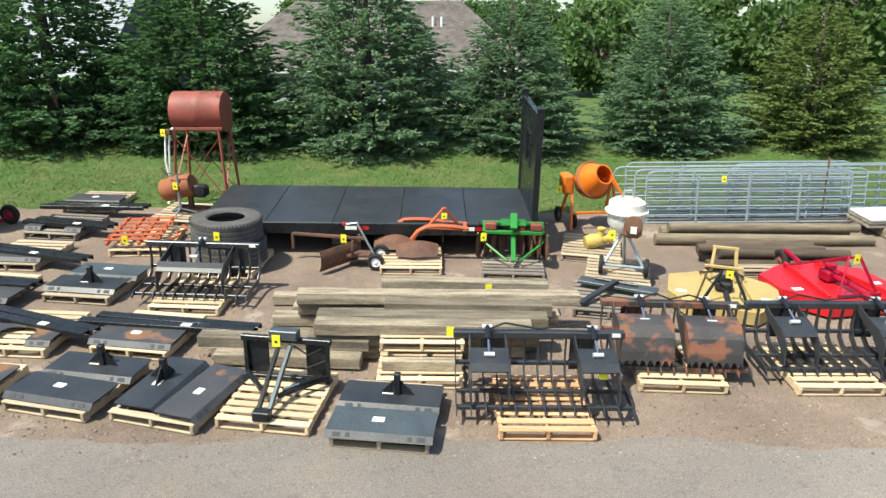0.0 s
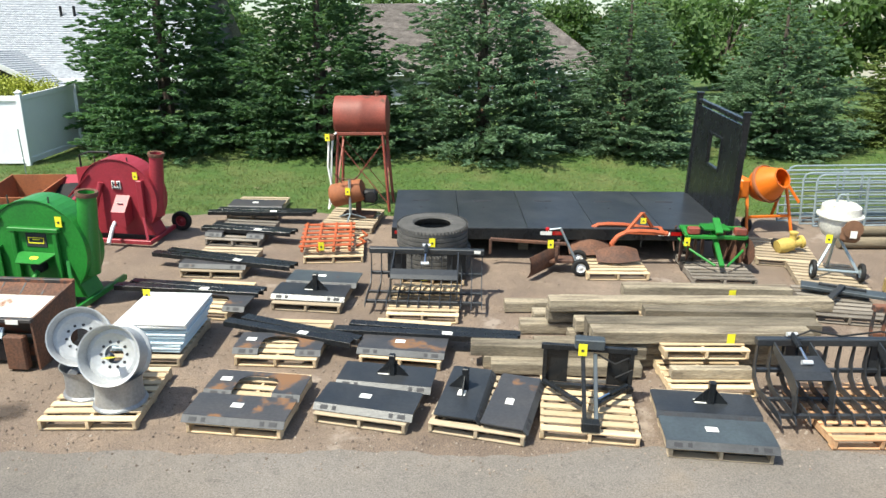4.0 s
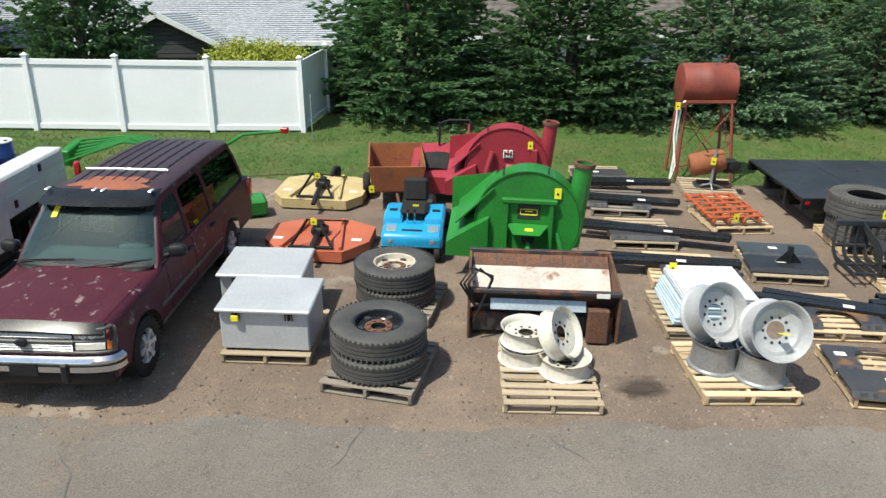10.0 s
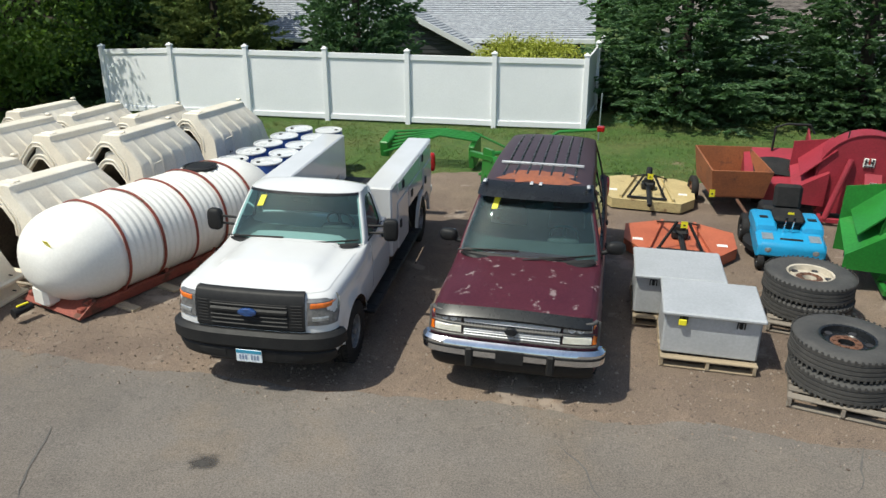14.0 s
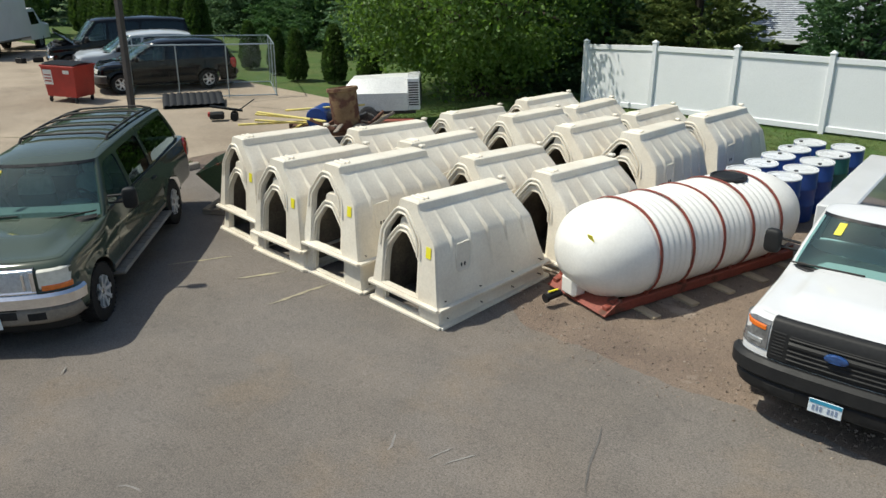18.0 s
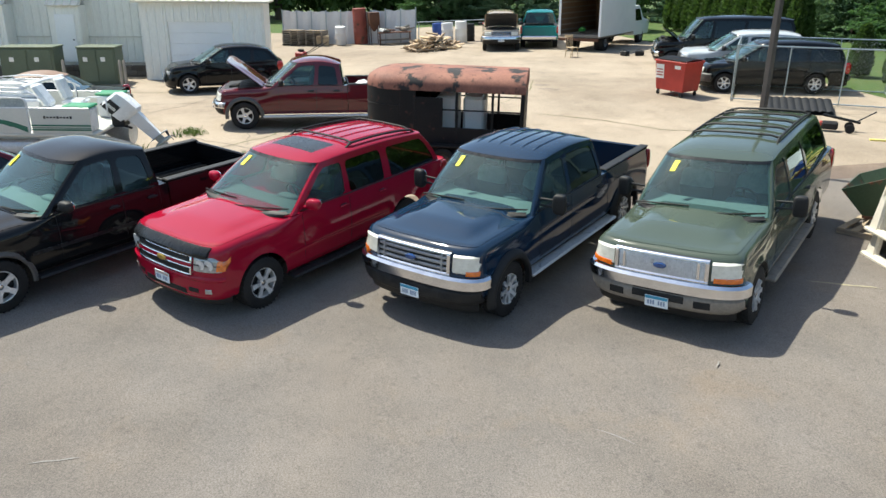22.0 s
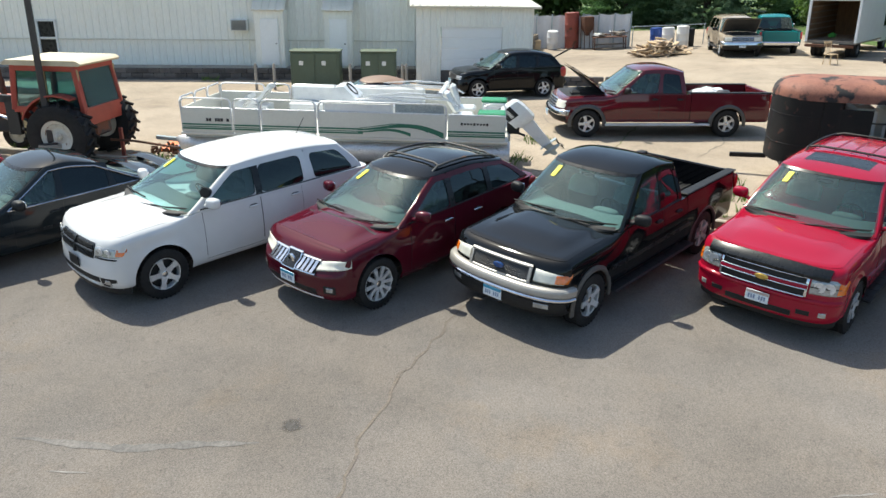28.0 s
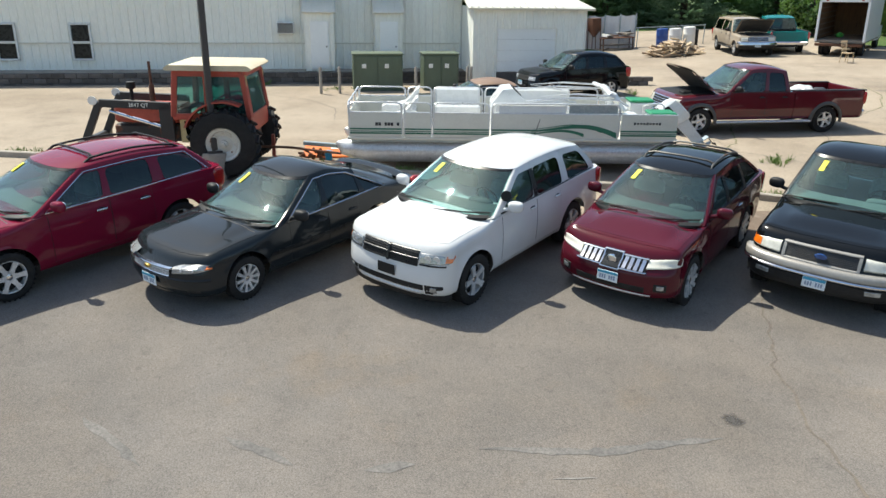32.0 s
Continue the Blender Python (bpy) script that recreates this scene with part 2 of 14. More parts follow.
red_oxide = mat("red_oxide_paint", (0.26, 0.055, 0.035), 0.6, 0.0, (0.18, 0.045, 0.03), 1.6, rust=(0.10, 0.045, 0.03), rust_at=0.58)
orange = mat("orange_paint", (0.42, 0.095, 0.03), 0.55, 0.0, (0.33, 0.07, 0.025), 2.5, rust=RUST, rust_at=0.68)
bright_orange = mat("bright_orange_paint", (0.72, 0.17, 0.012), 0.4, 0.0, (0.6, 0.13, 0.01), 2.5, speck=0.05)
orange_red = mat("faded_orange_red_paint", (0.47, 0.13, 0.065), 0.6, 0.0, (0.35, 0.085, 0.045), 1.5, rust=RUST, rust_at=0.68)
green = mat("green_paint", (0.025, 0.20, 0.03), 0.35, 0.0, (0.02, 0.15, 0.025), 1.8, rust=(0.10, 0.10, 0.03), rust_at=0.72)
yellow = mat("pale_yellow_paint", (0.60, 0.44, 0.15), 0.55, 0.0, (0.50, 0.36, 0.12), 1.8, rust=(0.26, 0.15, 0.06), rust_at=0.72)
tan = mat("faded_tan_paint", (0.50, 0.40, 0.20), 0.65, 0.0, (0.40, 0.31, 0.15), 2.0, rust=(0.20, 0.12, 0.06), rust_at=0.62)
blue = mat("sky_blue_paint", (0.02, 0.30, 0.55), 0.35, 0.0, (0.02, 0.25, 0.48), 3.0, speck=0.05)
drum_blue = mat("blue_drum_plastic", (0.015, 0.06, 0.26), 0.4, 0.0, (0.012, 0.045, 0.2), 3.0, speck=0.05)
drum_green = mat("green_drum_plastic", (0.015, 0.11, 0.10), 0.4, 0.0, (0.012, 0.09, 0.08), 3.0, speck=0.05)
grey_box = mat("grey_steel_box", (0.44, 0.455, 0.475), 0.4, 0.1, (0.37, 0.385, 0.40), 1.6, speck=0.08, rust=(0.30, 0.25, 0.19), rust_at=0.74, rust_scale=3.0)
wheel_white = mat("chipped_white_wheel", (0.60, 0.575, 0.51), 0.55, 0.0, (0.50, 0.465, 0.39), 3.0, rust=(0.20, 0.11, 0.06), rust_at=0.60, rust_scale=4.0, speck=0.12)
wheel_grey = mat("silver_grey_wheel", (0.30, 0.31, 0.32), 0.4, 0.4, (0.20, 0.20, 0.21), 2.5)
clear = glass("clear_glass", (0.36, 0.64, 0.63), sky_veil=0.042)
side_glass = glass("side_window_glass", (0.20, 0.30, 0.29), sky_veil=0.045)
tinted = glass("tinted_glass", (0.05, 0.065, 0.062))
lens = mat("lamp_lens", (0.42, 0.43, 0.43), 0.12, 0.4, (0.22, 0.23, 0.23), 14.0, coat=1.0)
amber = mat("amber_lens", (0.75, 0.17, 0.01), 0.15, 0.0, (0.6, 0.12, 0.01), 9.0, coat=1.0)
red_lens = mat("red_lens", (0.40, 0.01, 0.01), 0.15, 0.0, (0.3, 0.01, 0.01), 9.0, coat=1.0)
plate_mat = mat("licence_plate", (0.70, 0.76, 0.80), 0.4, 0.0, (0.66, 0.72, 0.77), 9.0)
plate_blue = mat("plate_band", (0.05, 0.32, 0.50), 0.4, speck=0.0)
cloth = mat("grey_cloth", (0.32, 0.33, 0.31), 0.9, 0.0, (0.22, 0.22, 0.21), 6.0)
dash_grey = mat("grey_dash_vinyl", (0.055, 0.06, 0.058), 0.75, 0.0, (0.045, 0.05, 0.048), 5.0)
dash_pale = mat("pale_dash_vinyl", (0.17, 0.185, 0.18), 0.75, 0.0, (0.14, 0.155, 0.15), 5.0)
cloth_dark = mat("dark_cloth", (0.035, 0.035, 0.036), 0.9, 0.0, (0.05, 0.05, 0.05), 6.0)
cloth_red = mat("red_cloth", (0.14, 0.02, 0.02), 0.9, 0.0, (0.1, 0.02, 0.02), 6.0)


# ---- mesh tools ----
class Shape:
    """Collects the faces of one mesh; m is the pose of what is added next."""

    def __init__(self):
        self.v, self.f, self.k, self.m, self.slot = [], [], [], Matrix(), 0

    def add(self, verts, faces):
        o = len(self.v)
        self.v += [tuple(self.m @ Vector(p)) for p in verts]
        self.f += [tuple(o + i for i in q) for q in faces]
        self.k += [self.slot] * len(faces)
        return self

    def at(self, x=0, y=0, z=0, rx=0, ry=0, rz=0):
        self.m = pose(x, y, z, rx, ry, rz)
        return self

    def box(self, c, s, bev=0.0):
        x, y, z = [h / 2 for h in s]
        if bev <= 0:
            vs = [(c[0] + i * x, c[1] + j * y, c[2] + k * z) for i in (-1, 1) for j in (-1, 1) for k in (-1, 1)]
            return self.add(vs, [(0, 1, 3, 2), (4, 6, 7, 5), (0, 4, 5, 1), (2, 3, 7, 6), (0, 2, 6, 4), (1, 5, 7, 3)])
        b = min(bev, x * 0.9, y * 0.9, z * 0.9)
        vs, ix = [], {}
        for i in (-1, 1):
            for j in (-1, 1):
                for k in (-1, 1):
                    for a in range(3):
                        h = [x - b, y - b, z - b]
                        h[a] += b
                        ix[i, j, k, a] = len(vs)
                        vs.append((c[0] + i * h[0], c[1] + j * h[1], c[2] + k * h[2]))
        fs = []
        for s_ in (-1, 1):
            fs.append([ix[s_, j, k, 0] for j, k in ((-1, -1), (1, -1), (1, 1), (-1, 1))])
            fs.append([ix[i, s_, k, 1] for i, k in ((-1, -1), (1, -1), (1, 1), (-1, 1))])
            fs.append([ix[i, j, s_, 2] for i, j in ((-1, -1), (1, -1), (1, 1), (-1, 1))])
        for p in (-1, 1):
            for q in (-1, 1):
                fs.append([ix[-1, p, q, 1], ix[1, p, q, 1], ix[1, p, q, 2], ix[-1, p, q, 2]])
                fs.append([ix[p, -1, q, 0], ix[p, 1, q, 0], ix[p, 1, q, 2], ix[p, -1, q, 2]])
                fs.append([ix[p, q, -1, 0], ix[p, q, 1, 0], ix[p, q, 1, 1], ix[p, q, -1, 1]])
        for i in (-1, 1):
            for j in (-1, 1):
                for k in (-1, 1):
                    fs.append([ix[i, j, k, a] for a in range(3)])
        return self.add(vs, fs)

    def rings(self, rows, caps=True, closed=True, wrap=False):
        """Joins rings of equally many points."""
        n = len(rows[0])
        vs = [p for r in rows for p in r]
        fs = []
        for i in range(len(rows) if wrap else len(rows) - 1):
            i2 = (i + 1) % len(rows)
            for j in range(n if closed else n - 1):
                fs.append((i * n + j, i * n + (j + 1) % n, i2 * n + (j + 1) % n, i2 * n + j))
        if caps and not wrap and closed:
            fs += [tuple(range(n))[::-1], tuple((len(rows) - 1) * n + j for j in range(n))]
        return self.add(vs, fs)

    def tube(self, pts, r, n=8, caps=True):
        pts = [Vector(p) for p in pts]
        rows, up = [], None
        for i, p in enumerate(pts):
            d = (pts[min(i + 1, len(pts) - 1)] - pts[max(i - 1, 0)]).normalized()
            if up is None:
                up = d.orthogonal().normalized()
            a = d.cross(up)
            a = a.normalized() if a.length > 1e-6 else d.orthogonal().normalized()
            up = a.cross(d).normalized()
            rr = r[i] if isinstance(r, (list, tuple)) else r
            rows.append([p + (a * math.cos(2 * math.pi * j / n) + up * math.sin(2 * math.pi * j / n)) * rr for j in range(n)])
        return self.rings(rows, caps)

    def lathe(self, prof, n=24, wrap=False, caps=True):
        """Turns (radius, height) pairs round the z axis."""
        rows = [[(r * math.cos(2 * math.pi * j / n), r * math.sin(2 * math.pi * j / n), z) for j in range(n)] for r, z in prof]
        return self.rings(rows, caps, True, wrap)

    def prism(self, poly, d):
        """Extrudes an outline in the local x-y plane by d along z."""
        n = len(poly)
        vs = [(p[0], p[1], 0) for p in poly] + [(p[0], p[1], d) for p in poly]
        fs = [tuple(range(n))[::-1], tuple(range(n, 2 * n))] + [(i, (i + 1) % n, n + (i + 1) % n, n + i) for i in range(n)]
        return self.add(vs, fs)

    def plate(self, pts, d):
        """A flat piece from its corners, d thick against its normal."""
        pts = [Vector(p) for p in pts]
        nn = (pts[1] - pts[0]).cross(pts[2] - pts[0]).normalized() * d
        n = len(pts)
        fs = [tuple(range(n)), tuple(range(n, 2 * n))[::-1]] + [(i, n + i, n + (i + 1) % n, (i + 1) % n) for i in range(n)]
        return self.add(pts + [p - nn for p in pts], fs)

    def beam(self, a, c, w, h):
        """A square bar from a to c."""
        a, c = Vector(a), Vector(c)
        d = c - a
        keep = self.m
        self.m = keep @ Matrix.Translation((a + c) / 2) @ d.to_track_quat("X", "Z").to_matrix().to_4x4()
        self.box((0, 0, 0), (d.length, w, h), min(w, h) * 0.12)
        self.m = keep
        return self

    def sheet(self, fn, nu, nv):
        vs = [fn(i / nu, j / nv) for i in range(nu + 1) for j in range(nv + 1)]
        fs = [(i * (nv + 1) + j, (i + 1) * (nv + 1) + j, (i + 1) * (nv + 1) + j + 1, i * (nv + 1) + j + 1)
              for i in range(nu) for j in range(nv)]
        return self.add(vs, fs)


def make(name, shape, materials, smooth=32, fix=True):
    me = bpy.data.meshes.new(name)
    me.from_pydata(shape.v, [], shape.f)
    for m in materials if isinstance(materials, (list, tuple)) else [materials]:
        me.materials.append(m)
    if any(shape.k):
        me.polygons.foreach_set("material_index", shape.k)
    if fix:
        bm = bmesh.new()
        bm.from_mesh(me)
        bmesh.ops.recalc_face_normals(bm, faces=bm.faces)
        bm.to_mesh(me)
        bm.free()
    if smooth:
        me.shade_smooth()
        me.set_sharp_from_angle(angle=radians(smooth))
    me.update()
    return me


def part(name, shape, material, parent, label="", smooth=32, fix=True):
    ob = new(name, make(name, shape, material, smooth, fix) if isinstance(shape, Shape) else shape)
    ob.parent = parent
    return tagged(ob, label)


def thing(name, label, category, group="", kind=""):
    return tagged(new(name), label, category, group, kind)


def solid(name, shape, material, label, category, group="", kind="", smooth=32, fix=True):
    """A thing that is one mesh."""
    return tagged(new(name, make(name, shape, material, smooth, fix)), label, category, group, kind)


def smooth_step(a, b, x):
    t = min(1, max(0, (x - a) / (b - a)))
    return t * t * (3 - 2 * t)


def gz(x, y):
    """The height of the ground: the drive lies lowest, and the yard, the lawn and the far lot rise from it."""
    w = smooth_step(-2, 6, y)
    f = -0.2 if y < 3 else (-0.24 + 0.06 * (y - 3) if y < 13 else 0.36 + 0.085 * (min(y, 22) - 13) + 0.02 * (min(max(y, 22), 60) - 22))
    if 1 < y < 5:
        f = -0.2 + (f + 0.2) * smooth_step(1, 5, y)
    if f > 0:
        f *= 1 - 0.5 * smooth_step(24, 34, -x)
    s = 0.065 * min(max(0, -27 - x), 9) * (1 - 0.6 * w) + (0.025 + 0.02 * w) * min(max(0, -36 - x), 15) + 0.02 * min(60, max(0, -51 - x))
    return w * (-0.15 - 0.02 * (min(8, max(-26, x)) + 2)) + f + s


def on_ground(x, y, yaw=0, dz=0.0, level=False):
    """The pose of a thing that stands on the ground, leaning with it."""
    if level:
        return pose(x, y, gz(x, y) + dz, 0, 0, yaw)
    e = 0.6
    nn = Vector((gz(x - e, y) - gz(x + e, y), gz(x, y - e) - gz(x, y + e), 2 * e)).normalized()
    q = Vector((0, 0, 1)).rotation_difference(nn).to_matrix().to_4x4()
    return Matrix.Translation((x, y, gz(x, y) + 0.014 + dz)) @ q @ pose(0, 0, 0, 0, 0, yaw)


def put(ob, x, y, yaw=0, dz=0.0, level=False):
    ob.matrix_basis = on_ground(x, y, yaw, dz, level)
    return ob


def resize(ob, x, y, z):
    """Scales a placed thing about its foot."""
    ob.matrix_basis = ob.matrix_basis @ Matrix.Diagonal((x, y, z, 1))
    return ob


# ---- ground ----
def frange(a, b, n):
    return [a + (b - a) * i / n for i in range(n + 1)]


def add_patches(m, layers):
    """Wear at several scales: each layer multiplies the base colour where its noise runs high."""
    t = m.node_tree
    n, l = t.nodes, t.links
    b = n["Principled BSDF"].inputs["Base Color"]
    src = b.links[0].from_socket
    pos = n.new("ShaderNodeNewGeometry").outputs["Position"]
    for sc, lo, hi, mul in layers:
        k = n.new("ShaderNodeTexNoise")
        k.inputs["Scale"].default_value, k.inputs["Detail"].default_value, k.inputs["Roughness"].default_value = sc, 7.0, 0.65
        l.new(pos, k.inputs["Vector"])
        r = n.new("ShaderNodeMapRange")
        r.inputs["From Min"].default_value, r.inputs["From Max"].default_value = lo, hi
        l.new(k.outputs["Fac"], r.inputs["Value"])
        x = n.new("ShaderNodeMix")
        x.data_type, x.blend_type = "RGBA", "MULTIPLY"
        l.new(r.outputs[0], x.inputs["Factor"])
        l.new(src, x.inputs["A"])
        x.inputs["B"].default_value = (*mul, 1)
        src = x.outputs["Result"]
    l.new(src, b)


grass_mat = mat("lawn", (0.052, 0.102, 0.016), 0.95, 0.0, (0.090, 0.115, 0.03), 0.9, lo=0.42, hi=0.66, bump=0.6, bscale=60, speck=0.4, speck_scale=18, world_xyz=True, rust=(0.19, 0.15, 0.09), rust_at=0.67, rust_scale=0.8)
gravel_mat = mat("packed_gravel", (0.215, 0.162, 0.122), 0.95, 0.0, (0.155, 0.115, 0.09), 0.5, bump=0.7, bscale=70, speck=0.52, speck_scale=80, world_xyz=True, rust=(0.29, 0.235, 0.19), rust_at=0.60, rust_scale=1.3)
asphalt_mat = mat("grey_asphalt", (0.189, 0.168, 0.150), 0.9, 0.0, (0.157, 0.141, 0.127), 0.55, bump=0.5, bscale=90, speck=0.34, speck_scale=60, world_xyz=True, spec=0.3)
asphalt_mat.node_tree.nodes["Principled BSDF"].inputs["Diffuse Roughness"].default_value = 0.25
add_patches(asphalt_mat, ((0.9, 0.40, 0.64, (1.12, 1.10, 1.07)), (0.23, 0.38, 0.62, (0.84, 0.82, 0.80)), (0.6, 0.56, 0.68, (1.08, 1.02, 0.94)), (7.0, 0.56, 0.72, (0.80, 0.80, 0.80))))
add_patches(grass_mat, ((9.0, 0.45, 0.62, (0.62, 0.70, 0.55)), (2.2, 0.5, 0.68, (0.72, 0.80, 0.7)), (30.0, 0.5, 0.66, (1.35, 1.25, 1.2))))
add_patches(gravel_mat, ((0.35, 0.42, 0.62, (0.78, 0.77, 0.76)), (3.0, 0.5, 0.68, (1.2, 1.18, 1.15))))
lot_mat = mat("bleached_lot_paving", (0.34, 0.278, 0.21), 0.95, 0.0, (0.26, 0.212, 0.16), 0.3, bump=0.4, bscale=60, speck=0.25, speck_scale=30, world_xyz=True, rust=(0.22, 0.18, 0.14), rust_at=0.64, rust_scale=0.7)
add_patches(lot_mat, ((0.16, 0.45, 0.62, (0.82, 0.80, 0.78)), (1.2, 0.52, 0.7, (0.86, 0.85, 0.84)), (0.5, 0.5, 0.66, (1.1, 1.1, 1.1))))


def wob(a, b=0.0, s=1.0):
    return noise.noise((a * s, b * s, 3.7))


def sheet_object(name, x0, x1, nx, lo, hi, ny, dz, material, label, category):
    """A sheet over the ground between the lines y = lo(x) and y = hi(x)."""
    s = Shape()

    def fn(u, v):
        x = x0 + (x1 - x0) * u
        a, b = lo(x), hi(x)
        y = a + (b - a) * v
        return (x, y, gz(x, y) + dz)

    s.sheet(fn, nx, ny)
    return solid(name, s, material, label, category, kind="structure", fix=False, smooth=60)


base = Shape()
xs = frange(-400, -90, 8)[:-1] + frange(-90, 40, 130)[:-1] + frange(40, 400, 8)
ys = frange(-300, -40, 7)[:-1] + frange(-40, 45, 170)[:-1] + frange(45, 600, 8)
base.add([(x, y, gz(x, y)) for x in xs for y in ys], [(i * len(ys) + j, (i + 1) * len(ys) + j, (i + 1) * len(ys) + j + 1, i * len(ys) + j + 1) for i in range(len(xs) - 1) for j in range(len(ys) - 1)])
solid("ground", base, grass_mat, "mown green lawn with bare dry patches", "lawn", kind="structure", fix=False, smooth=60)


def drive_edge(x):
    return 7.05 + 0.22 * wob(x, 0, 0.6) + 0.10 * wob(x, 5, 2.5) + 0.04 * wob(x, 9, 9) + 1.6 * smooth_step(21.2, 23.0, -x) + 6 * smooth_step(23.5, 27.5, -x)


def lawn_edge(x):
    return 15.6 + 0.25 * wob(x, 2, 0.5) + 0.12 * wob(x, 8, 3) - 1.2 * smooth_step(16, 21, -x) - 3.3 * smooth_step(3.5, 4.5, x) * (1 - smooth_step(4.5, 9, x)) * 0


sheet_object("gravel_yard", -32.0, 40, 720, lambda x: 3.0, lawn_edge, 26, 0.006, gravel_mat, "packed brown gravel and dirt yard", "gravel")
sheet_object("road", -31.6, 40, 900, lambda x: -40, drive_edge, 60, 0.012, asphalt_mat, "worn grey asphalt drive with cracks and stains", "road")


sheet_object("dirt_strip", -32.75, -31.4, 10, lambda x: -45, lambda x: 14.5, 220, 0.009, gravel_mat, "strip of bare dirt and weeds beside the kerb", "dirt")
lot = Shape()
lx = frange(-75, -32.6, 60)
ly = frange(-45, 17, 70)
lot.add([(x, y, gz(x, y) + 0.012) for x in lx for y in ly], [(i * len(ly) + j, (i + 1) * len(ly) + j, (i + 1) * len(ly) + j + 1, i * len(ly) + j + 1) for i in range(60) for j in range(70)])
solid("pavement", lot, lot_mat, "bleached tan paving of the rear lot", "pavement", kind="structure", fix=False, smooth=60)


# ---- vehicles ----
def wheel_meshes(R, w, rim, style, spokes, rim_mat, tread=rubber):
    """Meshes of a wheel that turns round the local y axis: tyre, rim, spokes, hub."""
    turn = pose(0, 0, 0, 90, 0, 0)
    h = w / 2
    ty = Shape()
    ty.m = turn
    ty.lathe([(rim, -h * 0.8), (rim + 0.02, -h * 0.95), (R * 0.86, -h), (R * 0.97, -h * 0.85), (R, -h * 0.6), (R, -h * 0.35), (R - 0.008, -h * 0.32),
              (R - 0.008, -h * 0.22), (R, -h * 0.2), (R, h * 0.2), (R - 0.008, h * 0.22), (R - 0.008, h * 0.32), (R, h * 0.35), (R, h * 0.6),
              (R * 0.97, h * 0.85), (R * 0.86, h), (rim + 0.02, h * 0.95), (rim, h * 0.8)], 32, wrap=True)
    ty.lathe([(rim * 0.92, -h * 0.18), (rim * 0.5, -h * 0.22), (0.01, -h * 0.22)], 24, caps=False)
    k = int(R * 90)
    for i in range(k):
        a = 2 * math.pi * i / k
        for sgn in (-1, 1):
            ty.m = turn @ pose(0, 0, 0, 0, 0, math.degrees(a)) @ pose(R - 0.004, 0, sgn * h * 0.7)
            ty.box((0, 0, 0), (0.016, R * 0.042, h * 0.42))
    rm = Shape()
    rm.m = turn
    rm.lathe([(rim, -h * 0.82), (rim * 0.94, -h * 0.78), (rim * 0.9, -h * 0.3), (rim * 0.9, h * 0.3), (rim * 0.94, h * 0.78), (rim, h * 0.82),
              (rim * 0.97, h * 0.6), (rim * 0.97, -h * 0.6)], 32, wrap=True)
    sp = Shape()
    if style == "spoke":
        for i in range(spokes):
            sp.m = turn @ pose(0, 0, 0, 0, 0, 360 * i / spokes)
            b = 0.27 * rim * (5 / spokes) ** 0.75
            sp.rings([[(q, -b * u, zc - 0.025), (q, b * u, zc - 0.025), (q, b * u * 0.7, zc + 0.012), (q, -b * u * 0.7, zc + 0.012)]
                      for q, u, zc in ((rim * 0.18, 0.8, -h * 0.62), (rim * 0.55, 0.55, -h * 0.72), (rim * 0.95, 0.75, -h * 0.82))])
        sp.m = turn
        sp.lathe([(rim * 0.34, -h * 0.35), (rim * 0.34, -h * 0.6), (rim * 0.2, -h * 0.72), (0.01, -h * 0.74)], 20)
    else:
        sp.m = turn
        sp.lathe([(rim * 0.93, -h * 0.3), (rim * 0.8, -h * 0.42), (rim * 0.45, -h * 0.62), (rim * 0.4, -h * 0.3), (0.01, -h * 0.3)], 28)
        for i in range(spokes):
            a = 2 * math.pi * (i + 0.5) / spokes
            sp.m = turn @ pose(rim * 0.62 * math.cos(a), rim * 0.62 * math.sin(a), -h * 0.52)
            sp.lathe([(rim * 0.1, -0.012), (rim * 0.1, 0.01)], 10)
    hub = Shape()
    hub.m = turn
    hub.lathe([(rim * 0.2, -h * 0.5), (rim * 0.2, -h * 0.78), (rim * 0.14, -h * 0.84), (0.005, -h * 0.85)], 16)
    return (make("tyre", ty, tread), make("rim", rm, rim_mat), make("spokes", sp, rim_mat), make("hub_cap", hub, chrome if style == "spoke" else rim_mat))


def add_wheel(car, meshes, x, y, z, flip, yaw=0):
    w = part("wheel", meshes[0], None, car)
    w.matrix_basis = pose(x, y, z, 0, 0, yaw + (180 if flip else 0))
    for name, me in zip(("rim", "spokes", "hub_cap"), meshes[1:]):
        part(name, me, None, w)
    return w


def table(tab, x):
    """Looks a value up in a short table of (place, value) pairs."""
    if x <= tab[0][0]:
        return tab[0][1]
    for (a, p), (b, q) in zip(tab, tab[1:]):
        if x <= b:
            return p + (q - p) * (x - a) / (b - a)
    return tab[-1][1]


def pod(sh, c, s, n=2.6):
    """A rounded block, between a box and an egg."""
    def f(u, v):
        a, b = math.pi * (2 * u - 1), math.pi * (v - 0.5)
        e = 2 / n
        ca, sa, cb, sb = math.cos(a), math.sin(a), math.cos(b), math.sin(b)
        p = [math.copysign(abs(q) ** e, q) for q in (ca, sa, cb, sb)]
        return (c[0] + s[0] / 2 * p[0] * p[2], c[1] + s[1] / 2 * p[1] * p[2], c[2] + s[2] / 2 * p[3])
    return sh.sheet(f, 20, 10)


def mirrored(rows):
    """Joins half rows, from the flank to the middle, with their mirror image."""
    return [r + [(x, -y, z) for x, y, z in r[-2::-1]] for r in rows]


SIDE = ((0.0, 0.93), (0.05, 0.968), (0.14, 0.987), (0.4, 1.0), (0.68, 0.997), (0.86, 0.985), (0.95, 0.970), (1.0, 0.952))
